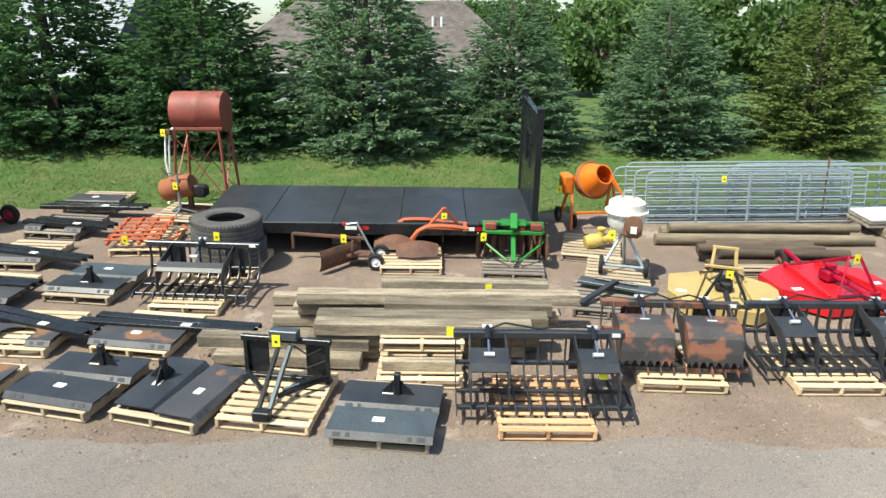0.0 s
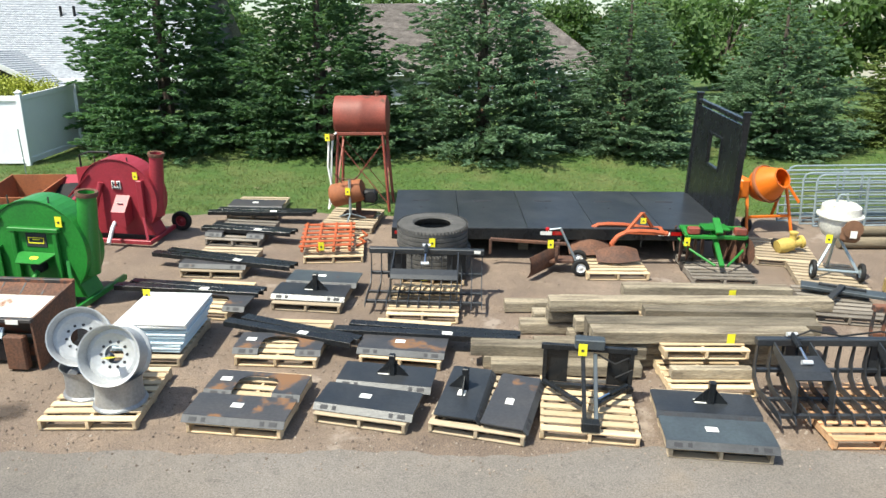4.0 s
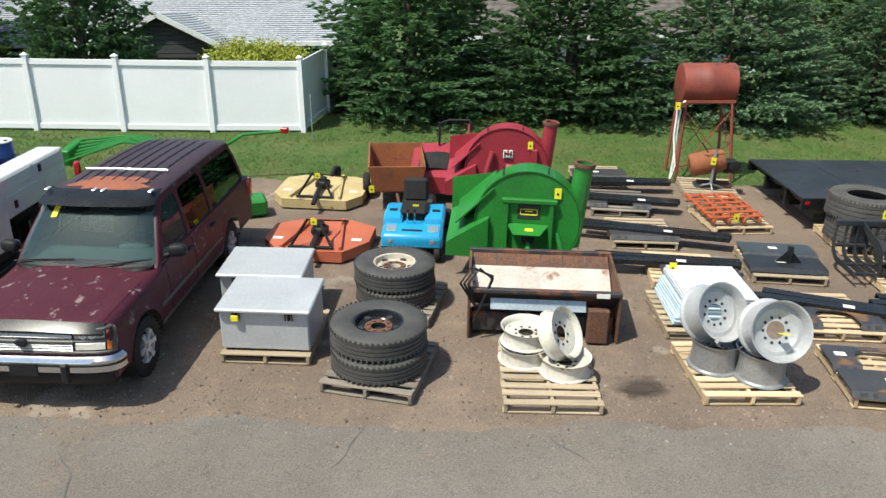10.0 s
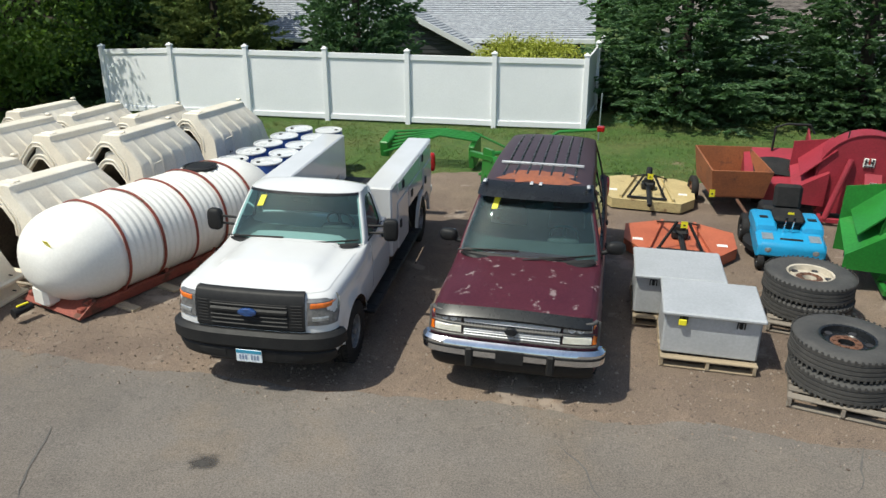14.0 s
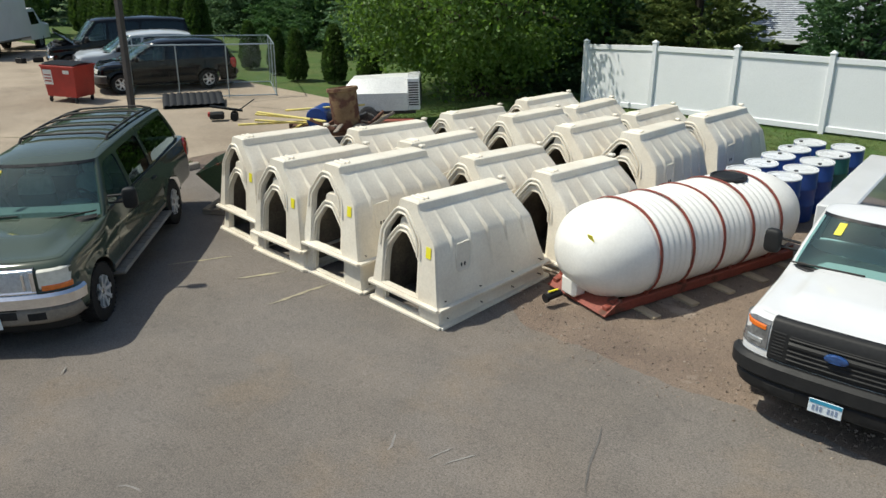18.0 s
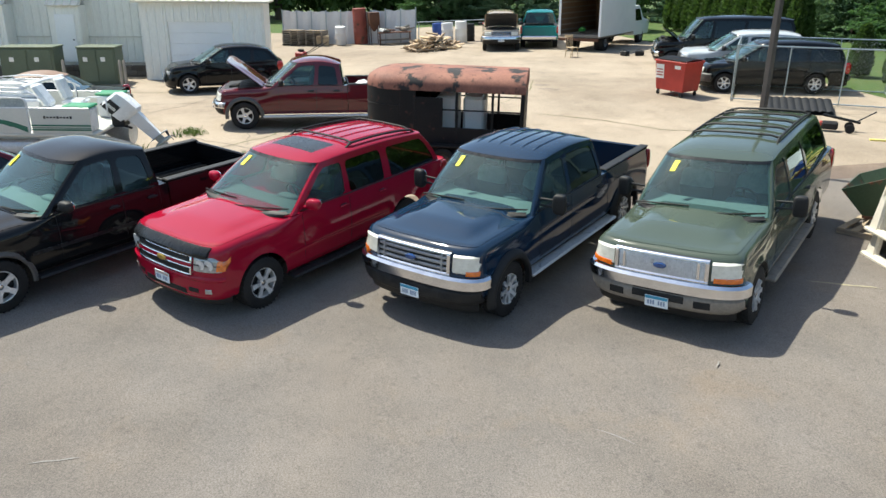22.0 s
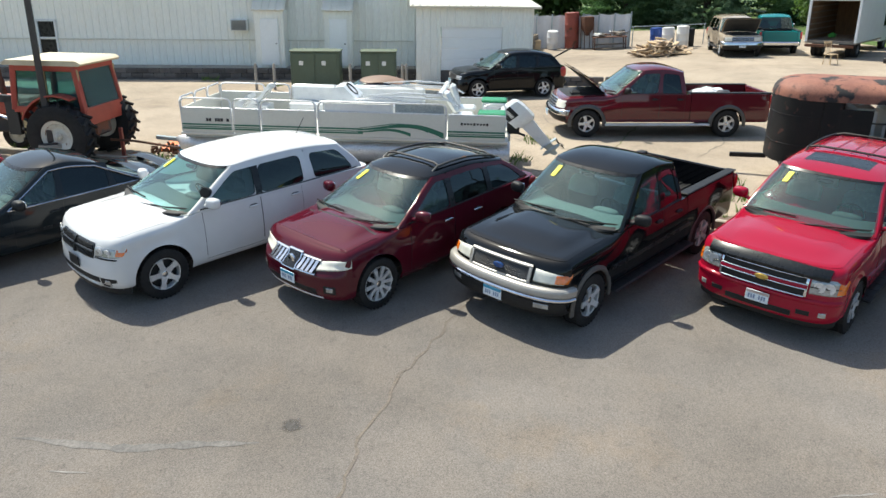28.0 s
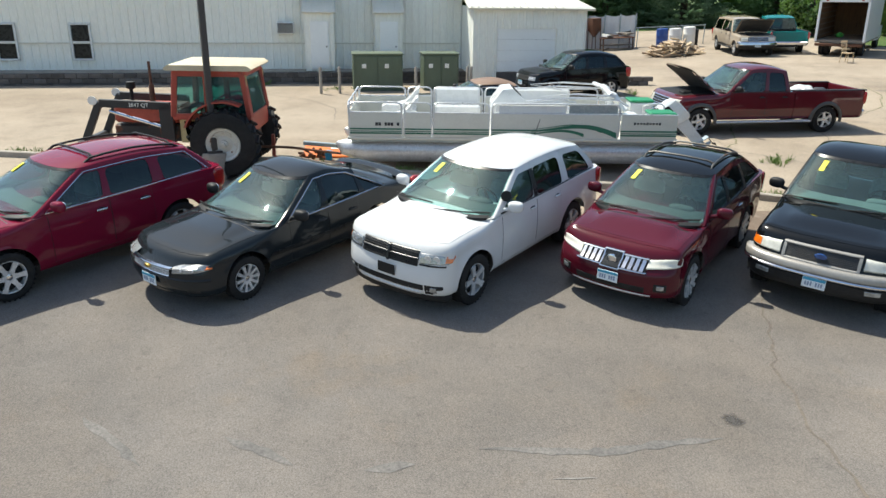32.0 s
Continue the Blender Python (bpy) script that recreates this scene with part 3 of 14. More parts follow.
# the crown of the fender: share of the half width, height against the hood's edge, share of the lip at the nose
CROWN = ((0.994, -0.20, 0.0), (0.982, -0.13, 0.03), (0.962, -0.078, 0.11), (0.930, -0.040, 0.26), (0.885, -0.016, 0.52), (0.83, -0.003, 0.84), (0.80, 0.0, 1.0))


def vehicle(name, label, category, paint, L, W, H, WB, FO, R, sill=0.34, hood=(0.95, 1.1), belt=1.15, wb=0.6, wt=0.0, rt=-2.4, rb=-2.7, pillars=(), roof_w=0.75,
            nose=0.3, blunt=3.0, prof=None, back=0.07, lip=0.13, bulge=0.02, tail=0.15, bed=None, trunk=None, rise=0.0, drop=0.04, arch=0.03, bow=0.32, bow_r=0.14, dpost=0.09,
            dark_posts=False, crown=0.10, rim=0.21, wheel="spoke", spokes=6, rim_mat=None, glass_rear=None, lower=None, face=None, bumper=None, bump_z=(0.42, 0.70), gr_w=0.5, lamp_w=0.34,
            lamp_mat=None, roof_mat=None, rack=None, rack_n=2, roof_ribs=0, rib_mat=None, dash=None, trim=None, seat=None, plate="blue", plate_at=0.5, plate_off=0.03, flare=None, flare_w=0.05, step=True, step_mat=None,
            tag=True, moon=False, hood_up=False, mirror=None, tread=rubber, guard=None, emblem=None, spoiler=False, visor=False, moulding=None, spot=False, bright=None, handle=None, droop=1.6, lift=0.07):
    """A road vehicle that faces local +x, its middle between the axles: a lofted body with open wheel arches, a glazed cab with rounded windows, and its fittings."""
    car = thing(name, label, category)
    rim_mat, glass_rear, lower = rim_mat or alu, glass_rear or tinted, lower or paint
    roof_mat, trim, seat, handle = roof_mat or paint, trim or plastic, seat or cloth, handle or trim or plastic
    FO, L = FO - 0.07, L - 0.07
    hood = (hood[0] + 0.05, hood[1])
    hw, xn = W / 2, WB / 2 + FO
    xt = xn - L
    xf_, xr_ = WB / 2, -WB / 2
    ra = R + 0.07
    D = min(nose, FO - ra - 0.03)
    xc = xn - D
    prof = prof or ((0.15, 0.10), (bump_z[0] - 0.08, 0.05), (bump_z[0], 0.01), ((bump_z[0] + bump_z[1]) / 2, 0.0), (bump_z[1], 0.015), (hood[0] - 0.12, back), (hood[0] + 0.1, back + 0.06))

    def reach(z):
        return D - table(prof, z)

    def beltz(x):
        return belt + rise * smooth_step(wb - 0.3, rb, x) if rise else belt

    def half(x):
        d = x - xt
        w = hw * (1 - 0.012 * smooth_step(xf_ - 0.2, xc, x))
        return w * (0.88 + 0.12 * math.sqrt(max(0, 1 - (1 - d / tail) ** 2))) if d < tail else w

    def top(x):
        if x > wb - 0.1:
            q = min(1, max(0, (x - wb + 0.1) / (xn - wb + 0.1)))
            return hood[1] + (hood[0] - hood[1]) * (0.4 * q + 0.6 * q ** (2 * droop))
        if trunk and x < rb:
            return trunk - 0.06 * smooth_step(rb, xt, x)
        return hood[1] + (beltz(x) - hood[1]) * smooth_step(0, 0.55, wb - 0.1 - x)

    def crown_at(x):
        """The rounding over the flank: broad along the hood, tight under the side windows."""
        a = smooth_step(wb - 0.35, wb + 0.25, x)
        if trunk and x < rb + 0.3:
            a = max(a, 0.7 * smooth_step(rb + 0.3, rb - 0.1, x))
        return [(0.953 + 0.012 * (1 - i / 6) + (q - 0.953 - 0.012 * (1 - i / 6)) * a if i < 5 else q, d * (0.3 + 0.7 * a)) for i, (q, d, _) in enumerate(CROWN)]

    def low(x):
        z = sill
        for a in (xf_, xr_):
            d = abs(x - a)
            if d < ra:
                z = max(z, R + math.sqrt(ra * ra - d * d))
        return z

    def swell(x, z):
        """A gentle lip round the wheel openings."""
        s = 0
        for a in (xf_, xr_):
            d = math.hypot(x - a, z - R) - ra
            s += 0.014 * math.exp(-(d / 0.05) ** 2) if d > -0.05 and z > R * 0.8 else 0
        return s

    FR = (0.0, 0.05, 0.14, 0.27, 0.4, 0.54, 0.68, 0.80, 0.9)

    def column(x, zt=None):
        """Half a cross-section, from the sill up: (y, z)."""
        w, lo, tz = half(x), low(x), top(x) if zt is None else zt
        cr = crown_at(x)
        sh = tz + cr[0][1]
        pts = []
        for k, f in enumerate(FR):
            z = sill + (sh - sill) * f
            ys_ = table(SIDE, f)
            if z < lo:
                z = lo + 0.0015 * k
                ys_ = table(SIDE, max(0.12, (z - sill) / (sh - sill)))
            pts.append((w * ys_ + swell(x, z), z))
        q0 = table(SIDE, 0.9)
        return pts + [(w * min(q, q0) + (swell(x, tz + d) if i < 2 else 0), max(tz + d, pts[-1][1] + 0.002 * (i + 1))) for i, (q, d) in enumerate(cr)]

    def side(x, z, off=0.0):
        sc = column(x)
        y = sc[0][0]
        for (y0, z0), (y1, z1) in zip(sc, sc[1:]):
            if z0 <= z <= z1 and z1 > z0:
                y = y0 + (y1 - y0) * (z - z0) / (z1 - z0)
                break
            if z > z1:
                y = y1
        return y + off

    end = rb - 0.02 if bed else xt
    xs = sorted(set([round(v, 4) for v in [end + (xc - end) * i / 60 for i in range(61)] + [xt + tail * (i / 8) ** 2 for i in range(9)]
                     + [a + q * ra * math.sin(math.pi / 2 * i / 10) for a in (xf_, xr_) for q in (-1, 1) for i in range(11)]
                     + [a + q * (ra + 0.002) for a in (xf_, xr_) for q in (-1, 1)] if end <= v <= xc]))
    cols = [[(x, y, z) for y, z in column(x)] for x in xs]
    base = column(xc)
    nf, nk = len(FR), len(base)
    NS = 16
    for i in range(1, NS + 1):
        th = math.pi / 2 * (1 - i / NS)
        f, g = max(0, math.sin(th)) ** (2 / blunt), max(0, math.cos(th)) ** (2 / blunt)
        cl = []
        for k, (y, z) in enumerate(base):
            lp = CROWN[k - nf][2] * lip if k >= nf else 0
            x = xc + max(0.02, reach(z) - lp) * g
            cl.append((x, y * f, z + (top(min(x, xn)) - top(xc)) * min(1, max(0, (z - sill) / (top(xc) - sill)))))
        cols.append(cl)
    x_lip = cols[-1][-1][0]
    body = Shape()
    # flanks and nose
    rows = [[c[k] for c in cols] for k in range(nk)]
    body.rings(mirrored(rows), False, False)
    # the top between the fenders, and the tail
    CAP = (1.0, 0.9, 0.78, 0.72, 0.5, 0.25, 0.0)

    def cap(c, f, dz=0.0):
        x, y, z = c[-1]
        fa = abs(y * f) / (0.8 * hw)
        if x > wb - 0.3:
            up = (0.03 * (1 - fa * fa) + bulge * (1 - smooth_step(0.70, 0.84, fa))) * smooth_step(x_lip, x_lip - 0.55, x)
        else:
            up = 0.03 * (1 - fa * fa) if trunk and x < rb else -0.02 * (1 - f)
        return (x, y * f, z + up + dz)

    mr_ = mirrored([[cap(c, f) for f in CAP] for c in cols])
    i0 = len(body.f)
    body.rings(mr_, False, False)
    for j in range(len(cols) - 1):
        if cols[j][0][0] > wb + 0.05:
            for k in range(2 * len(CAP) - 2):
                body.k[i0 + j * (2 * len(CAP) - 2) + k] = 1
    c0 = cols[0]
    body.rings(mirrored([[c0[k], (c0[k][0] - 0.02, c0[k][1] * 0.5, c0[k][2]), (c0[k][0] - 0.03, 0, c0[k][2])] for k in range(nk)]), False, False)
    part("body", body, [paint, plastic], car, smooth=42)

    def fy(z):
        return hw * 0.988 * (table(SIDE, (z - sill) / max(0.2, top(xc) + CROWN[0][1] - sill)) if z > sill else 0.94)

    def front(y, z=0.5):
        q = min(0.9999, abs(y) / fy(z))
        return xc + reach(z) * (1 - q ** blunt) ** (1 / blunt)

    def bar(y0, y1, z0, z1, depth, off, nseg=14, bev=0.02, sh=None, nz=3):
        """A piece that follows the curve of the front; z0 and z1 may be pairs that run from y0 to y1."""
        o = sh or Shape()
        rws = []
        w = fy((z0 if not isinstance(z0, tuple) else z0[0]) + 0.05)

        def ang(y):
            return math.copysign(math.asin(min(1, abs(y) / w) ** (blunt / 2)), y)

        for i in range(nseg + 1):
            u = i / nseg
            th = ang(y0) + (ang(y1) - ang(y0)) * u
            y = w * math.copysign(abs(math.sin(th)) ** (2 / blunt), th)
            v = (y - y0) / (y1 - y0) if y1 != y0 else 0
            a = z0[0] + (z0[1] - z0[0]) * v if isinstance(z0, tuple) else z0
            c = z1[0] + (z1[1] - z1[0]) * v if isinstance(z1, tuple) else z1
            nx, ny = max(0, math.cos(th)) ** (2 - 2 / blunt) + 1e-6, math.copysign(abs(math.sin(th)) ** (2 - 2 / blunt), th) * reach(a) / w
            ln = math.hypot(nx, ny)
            nx, ny = nx / ln, ny / ln
            b = min(bev, (c - a) * 0.4)
            lv = [(off - depth, a), (off - b, a)] + [(off, a + b + (c - a - 2 * b) * j / nz) for j in range(nz + 1)] + [(off - b, c), (off - depth, c)]
            rws.append([(front(y, z) + nx * d, y + ny * d, z) for d, z in lv])
        return o.rings(rws)

    def skin(x0, x1, z0, z1, sgn, off=0.007, nx=10, nz=8, slope=0.0):
        """A panel that follows the body's side, set proud of it."""
        s = Shape()
        out = [[(x0 + (x1 - x0) * i / nx + slope * j / nz, sgn * side(x0 + (x1 - x0) * i / nx + slope * j / nz, z0 + (z1 - z0) * j / nz, off), z0 + (z1 - z0) * j / nz) for j in range(nz + 1)] for i in range(nx + 1)]
        vs = [p for r in out for p in r] + [(p[0], p[1] - sgn * (off + 0.004), p[2]) for r in out for p in r]
        m_, q = nz + 1, (nx + 1) * (nz + 1)
        fs = [(i * m_ + j, (i + 1) * m_ + j, (i + 1) * m_ + j + 1, i * m_ + j + 1) for i in range(nx) for j in range(nz)]
        edge = [i * m_ for i in range(nx + 1)] + [nx * m_ + j for j in range(1, m_)] + [i * m_ + nz for i in range(nx - 1, -1, -1)] + [j for j in range(nz - 1, 0, -1)]
        fs += [(a, b2, b2 + q, a + q) for a, b2 in zip(edge, edge[1:] + edge[:1])]
        return s.add(vs, fs)

    # hood: the same skin, lying a little proud, with a dark gap round it
    hx = wb + 0.06
    hrows = []
    hc = [c for c in cols if c[-1][0] > hx]
    edge_k = nk - 3
    for c in hc:
        line_ = [tuple(c[edge_k][i] + (c[edge_k + 1][i] - c[edge_k][i]) * 0.12 for i in range(3)), c[edge_k + 1]] + [cap(c, f) for f in CAP]
        hrows.append([(x - (0.008 if c is hc[-1] else 0), y, z + 0.006) for x, y, z in line_])
    hd = Shape()
    hd.rings(mirrored(hrows), False, False)
    if hood_up:
        m_ = pose(hx, 0, hood[1] + 0.03, 0, -40, 0) @ pose(-hx, 0, -hood[1])
        hd.v = [tuple(m_ @ Vector(p)) for p in hd.v]
    part("hood", hd, paint, car, "raised hood" if hood_up else "", fix=False, smooth=42)
    if hood_up:
        ln_ = Shape()
        ln_.rings(mirrored([[tuple(m_ @ Vector((x, y * 0.93, z - 0.05))) for x, y, z in r] for r in hrows[:-2]]), False, False)
        part("hood_liner", ln_, cloth_dark, car, fix=False)
        bay = Shape()
        bay.box(((hx + xc) / 2, 0, hood[0] + 0.03), (xc - hx - 0.1, hw * 1.4, 0.05), 0.02)
        for i in range(9):
            a, c = random.uniform(hx + 0.15, xc - 0.15), random.uniform(-0.5, 0.5)
            bay.box((a, c, hood[0] + 0.09), (random.uniform(0.12, 0.3), random.uniform(0.1, 0.3), 0.09), 0.02)
        part("engine", bay, plastic, car)
    if guard:
        gd = Shape()
        gz_ = top(xn) + 0.0
        gd.rings([[(front(y, gz_ - 0.12) - a, y, gz_ + b - 0.05 * (abs(y) / hw) ** 2) for a, b in ((-0.035, -guard[1]), (-0.05, -guard[1] * 0.6), (-0.02, -0.02), (0.06, 0.035), (0.07, 0.03), (0.02, -0.05), (0.02, -guard[1]))]
                  for y in [guard[0] * (2 * i / 20 - 1) for i in range(21)]])
        part("hood_guard", gd, blacksat, car, "black bug deflector", smooth=50)

    # cab: one curved surface round the car, cut into windscreen, posts, windows and roof
    zt = H - crown
    wbelt, wr = hw * 0.945, hw * roof_w
    pb = 2.5
    cowl_z = hood[1] + 0.025
    xm, hl = (wt + rt) / 2, (wt - rt) / 2 + 0.1

    def roofz(x):
        q = (x - xm) / hl
        return zt + arch * max(-1, 1 - q * q) - drop * smooth_step(xm, rt, x)

    def ys(h):
        return wbelt + (wr - wbelt) * max(0, h) ** 1.2

    def tap(x):
        return 1 - 0.05 * smooth_step(xm + 0.2, rb, x) if not bed else 1 - 0.01 * smooth_step(xm, rb, x)

    def xf(h):
        return wb + (wt - wb) * h + 0.035 * math.sin(math.pi * min(1, max(0, h)))

    def xr(h):
        return rb + (rt - rb) * h - (0.04 * math.sin(math.pi * h) if not bed else 0)

    def fp(th, h, off=0.0):
        f, g = abs(math.sin(th)) ** (2 / pb), max(0, math.cos(th)) ** (2 / pb)
        x = xf(h) - bow * (1 - g)
        z0 = cowl_z + (beltz(x) - cowl_z) * f * f
        z = z0 + (roofz(x) + 0.3 * crown * max(0, 1 - f ** 3) ** 0.6 - z0) * h
        return (x + off * g, math.copysign((ys(h) + off) * f * tap(x), th), z + off * 0.5)

    def rp(th, h, off=0.0):
        f, g = abs(math.sin(th)) ** (2 / pb), max(0, math.cos(th)) ** (2 / pb)
        x = xr(h) + bow_r * (1 - g)
        z0 = beltz(x) if not trunk else trunk + (beltz(x) - trunk) * f * f
        return (x - off * g, math.copysign((ys(h) + off) * f * tap(x), th), z0 + (roofz(x) + 0.3 * crown * max(0, 1 - f ** 3) ** 0.6 - z0) * h)

    def sp(x, h, sgn, off=0.0):
        z0 = beltz(x)
        return (x, sgn * (ys(h) * tap(x) + off), z0 + (roofz(x) - z0) * h)

    TA, TR = math.radians(73), math.radians(70)
    ws = Shape()
    ws.sheet(lambda u, v: fp((2 * u - 1) * TA, 0.01 + 0.97 * v, -0.006), 22, 8)
    part("windshield", ws, clear, car).visible_shadow = False
    wr_ = Shape()
    wr_.rings([[fp(TA * (2 * i / 24 - 1), h, o) for h, o in ((0.95, -0.002), (0.975, 0.0), (1.0, 0.002))] for i in range(25)], False, False)
    part("windshield_band", wr_, blacksat, car, fix=False)
    for sgn in (1, -1):
        ap = Shape()
        rws = []
        for j in range(9):
            h = -0.06 + 1.06 * j / 8
            rws.append([fp(sgn * (TA + (math.pi / 2 - TA) * i / 5), h, -0.03 if i == 0 else 0.0) for i in range(6)] + [sp(xf(h) - bow - 0.02, h, sgn)])
        ap.rings(rws, False, False)
        part("windshield_post", ap, paint, car, smooth=60)
        dp = Shape()
        dp.rings([[rp(sgn * (TR + (math.pi / 2 - TR) * i / 5), -0.06 + 1.06 * j / 8, -0.02 if i == 0 else 0.0) for i in range(6)] for j in range(9)], False, False)
        part("rear_post", dp, paint, car, smooth=60)
    rw = Shape()
    rw.sheet(lambda u, v: rp((2 * u - 1) * TR, 0.04 + 0.9 * v, -0.008), 12, 5)
    part("rear_window", rw, glass_rear, car)
    if not bed:
        rw = Shape()
        rw.sheet(lambda u, v: rp((2 * u - 1) * TR, 0.93 + 0.08 * v, 0.0), 12, 2)
        part("rear_header", rw, paint, car)

    posts = [(None, 0.035, False)] + [p if isinstance(p, tuple) else (p, 0.055, dark_posts) for p in pillars] + [("r", dpost, False)]

    def post_x(p, h):
        return xf(h) - bow - 0.015 if p[0] is None else xr(h) + bow_r if p[0] == "r" else p[0] - 0.05 * h

    for sgn in (1, -1):
        for i, (p0, p1) in enumerate(zip(posts, posts[1:])):
            a, c = post_x(p0, 0.4), post_x(p1, 0.4)
            ln, ht = abs(a - c), zt - belt
            u0, u1, h0, h1 = p0[1] / ln, 1 - p1[1] / ln, 0.025, 1 - 0.075 / ht
            r = min(0.085, ln * 0.2)
            ru, rh = r / ln, r / ht
            loop = []
            for cu, ch, a0 in ((u0 + ru, h0 + rh * 0.5, 180), (u1 - ru, h0 + rh * 0.5, 270), (u1 - ru, h1 - rh, 0), (u0 + ru, h1 - rh, 90)):
                q = 0.5 if ch < 0.5 else 1
                for s_ in range(7):
                    t_ = math.radians(a0 + 15 * s_)
                    du, dh = math.cos(t_), math.sin(t_)
                    k = min(((1 - cu) / (ru * du) if du > 1e-6 else -cu / (ru * du) if du < -1e-6 else 9e9), ((1 - ch) / (rh * q * dh) if dh > 1e-6 else (-0.05 - ch) / (rh * q * dh) if dh < -1e-6 else 9e9))
                    loop.append(((cu + ru * du, ch + rh * q * dh), (cu + ru * du * k, ch + rh * q * dh * k)))
            full = []
            for k, (pa, pc) in enumerate(zip(loop, loop[1:] + loop[:1])):
                full.append(pa)
                if k % 7 == 6:
                    full += [tuple((pa[m2][0] + (pc[m2][0] - pa[m2][0]) * s_ / 6, pa[m2][1] + (pc[m2][1] - pa[m2][1]) * s_ / 6) for m2 in (0, 1)) for s_ in range(1, 6)]

            def at(u, h, off=0.0):
                x0, x1 = post_x(p0, h), post_x(p1, h)
                return sp(x0 + (x1 - x0) * u, h, sgn, off)

            fr = Shape()
            fr.rings([[at(*o) for _, o in full], [at(*q) for q, _ in full], [at(*q, -0.03) for q, _ in full]], False)
            n_ = len(full)
            fr.k = [1 if f >= n_ else 0 for f in range(len(fr.f))]
            part("window_frame", fr, [paint, blacksat], car, smooth=30)
            pane = Shape()
            mu, mh = (u0 + u1) / 2, (h0 + h1) / 2
            pane.rings([[at(*q, -0.012) for q, _ in full], [at(mu + (q[0] - mu) * 0.5, mh + (q[1] - mh) * 0.5, -0.012) for q, _ in full], [at(mu, mh, -0.012)] * n_], False)
            part("side_window", pane, side_glass if i == 0 else glass_rear, car)
            if p1[2]:
                pl_ = Shape()
                pl_.sheet(lambda u, v: sp(post_x(p1, h0 + (h1 - h0) * v) + (u - 0.5) * (2 * p1[1] + 0.012), h0 + (h1 - h0) * v, sgn, 0.004), 3, 8)
                part("door_pillar", pl_, blacksat, car)
        bm_ = Shape()
        bx = [post_x(posts[0], 0.02) + (post_x(posts[-1], 0.02) + dpost * 0.6 - post_x(posts[0], 0.02)) * i / 12 for i in range(13)]
        if bright:
            z9 = 1 - 0.05 / (zt - belt)
            tx = [post_x(posts[0], z9) + (post_x(posts[-1], z9) + dpost * 0.6 - post_x(posts[0], z9)) * i / 12 for i in range(13)]
            pts = [sp(x, 0.0, sgn, 0.006) for x in bx] + [sp(x, z9, sgn, 0.006) for x in tx[::-1]]
            bm_.tube(pts + pts[:1], 0.011, 6)
            part("window_trim", bm_, chrome, car, "bright window trim")
        else:
            bm_.tube([sp(x, 0.0, sgn, 0.002) for x in bx], 0.012, 6)
            part("belt_moulding", bm_, plastic, car)

    def outline(k, dz, h=1.0):
        """The edge of the roof, drawn in towards the middle."""
        kx = 1 - 0.6 * (1 - k)
        half_ = [fp(math.pi / 2 * i / 12, h) for i in range(13)] + [sp(xf(1) - bow + (xr(1) + bow_r - xf(1) + bow) * i / 14, h, 1) for i in range(1, 14)] + [rp(math.pi / 2 * (1 - i / 8), h) for i in range(9)]
        return [(xm + (x - xm) * kx, y * k, rooftop(xm + (x - xm) * kx, y * k) + dz) for x, y, z in half_]

    def rooftop(x, y):
        q = min(1, abs(y) / (wr * tap(x)))
        g = (1 - q ** pb) ** (1 / pb)
        d = min(xf(1) - bow * (1 - g) - x, x - xr(1) - bow_r * (1 - g))
        e = 0.3 + 0.7 * (1 - (1 - min(1, max(0, d / 0.55))) ** 2)
        return roofz(x) + crown * e * (1 - q ** 3) ** 0.6

    RT = (1.0, 0.992, 0.975, 0.95, 0.91, 0.85, 0.76, 0.64, 0.5, 0.34, 0.17, 0.0)
    rf = Shape()
    rings_ = [[(x, y, z - 0.03) for x, y, z in outline(1.006, 0.0)]] + [outline(k, 0.003) for k in RT]
    rf.rings(mirrored([list(c) for c in zip(*rings_)]), False, False)
    part("roof", rf, roof_mat, car, smooth=60)
    hl_ = Shape()
    hl_.rings(mirrored([list(c) for c in zip(*[outline(k, -0.045) for k in RT[3:]])]), False, False)
    part("headliner", hl_, cloth_pale, car)

    for i in range(roof_ribs):
        rr_ = Shape()
        q = wr * (-0.66 + 1.32 * i / (roof_ribs - 1))
        x0, x1 = wt - (1.0 if moon else 0.30), rt + 0.22
        rr_.sheet(lambda u, v: (x0 + (x1 - x0) * u, q + 0.05 * (v - 0.5), rooftop(x0 + (x1 - x0) * u, q) - 0.004 + 0.022 * math.sin(math.pi * v) * min(1, 12 * u, 12 * (1 - u))), 14, 4)
        part("roof_rib", rr_, rib_mat or roof_mat, car)
    if moon:
        sn = Shape()
        sn.sheet(lambda u, v: (wt - 0.36 - 0.52 * u, (v - 0.5) * 0.92, rooftop(wt - 0.36 - 0.52 * u, (v - 0.5) * 0.92) + 0.004), 6, 8)
        part("sunroof", sn, blacksat, car, "black glass sunroof")
    cw = Shape()
    cw.rings([[fp(TA * 0.86 * (2 * i / 24 - 1), h, o) for h, o in ((0.045, -0.003), (0.0, 0.005), (-0.03, 0.04))] + [(fp(TA * 0.86 * (2 * i / 24 - 1), 0.0, 0.11)[0], fp(TA * 0.86 * (2 * i / 24 - 1), 0.0, 0.0)[1], hood[1] + 0.008)] for i in range(25)], False, False)
    part("cowl", cw, plastic, car, fix=False)
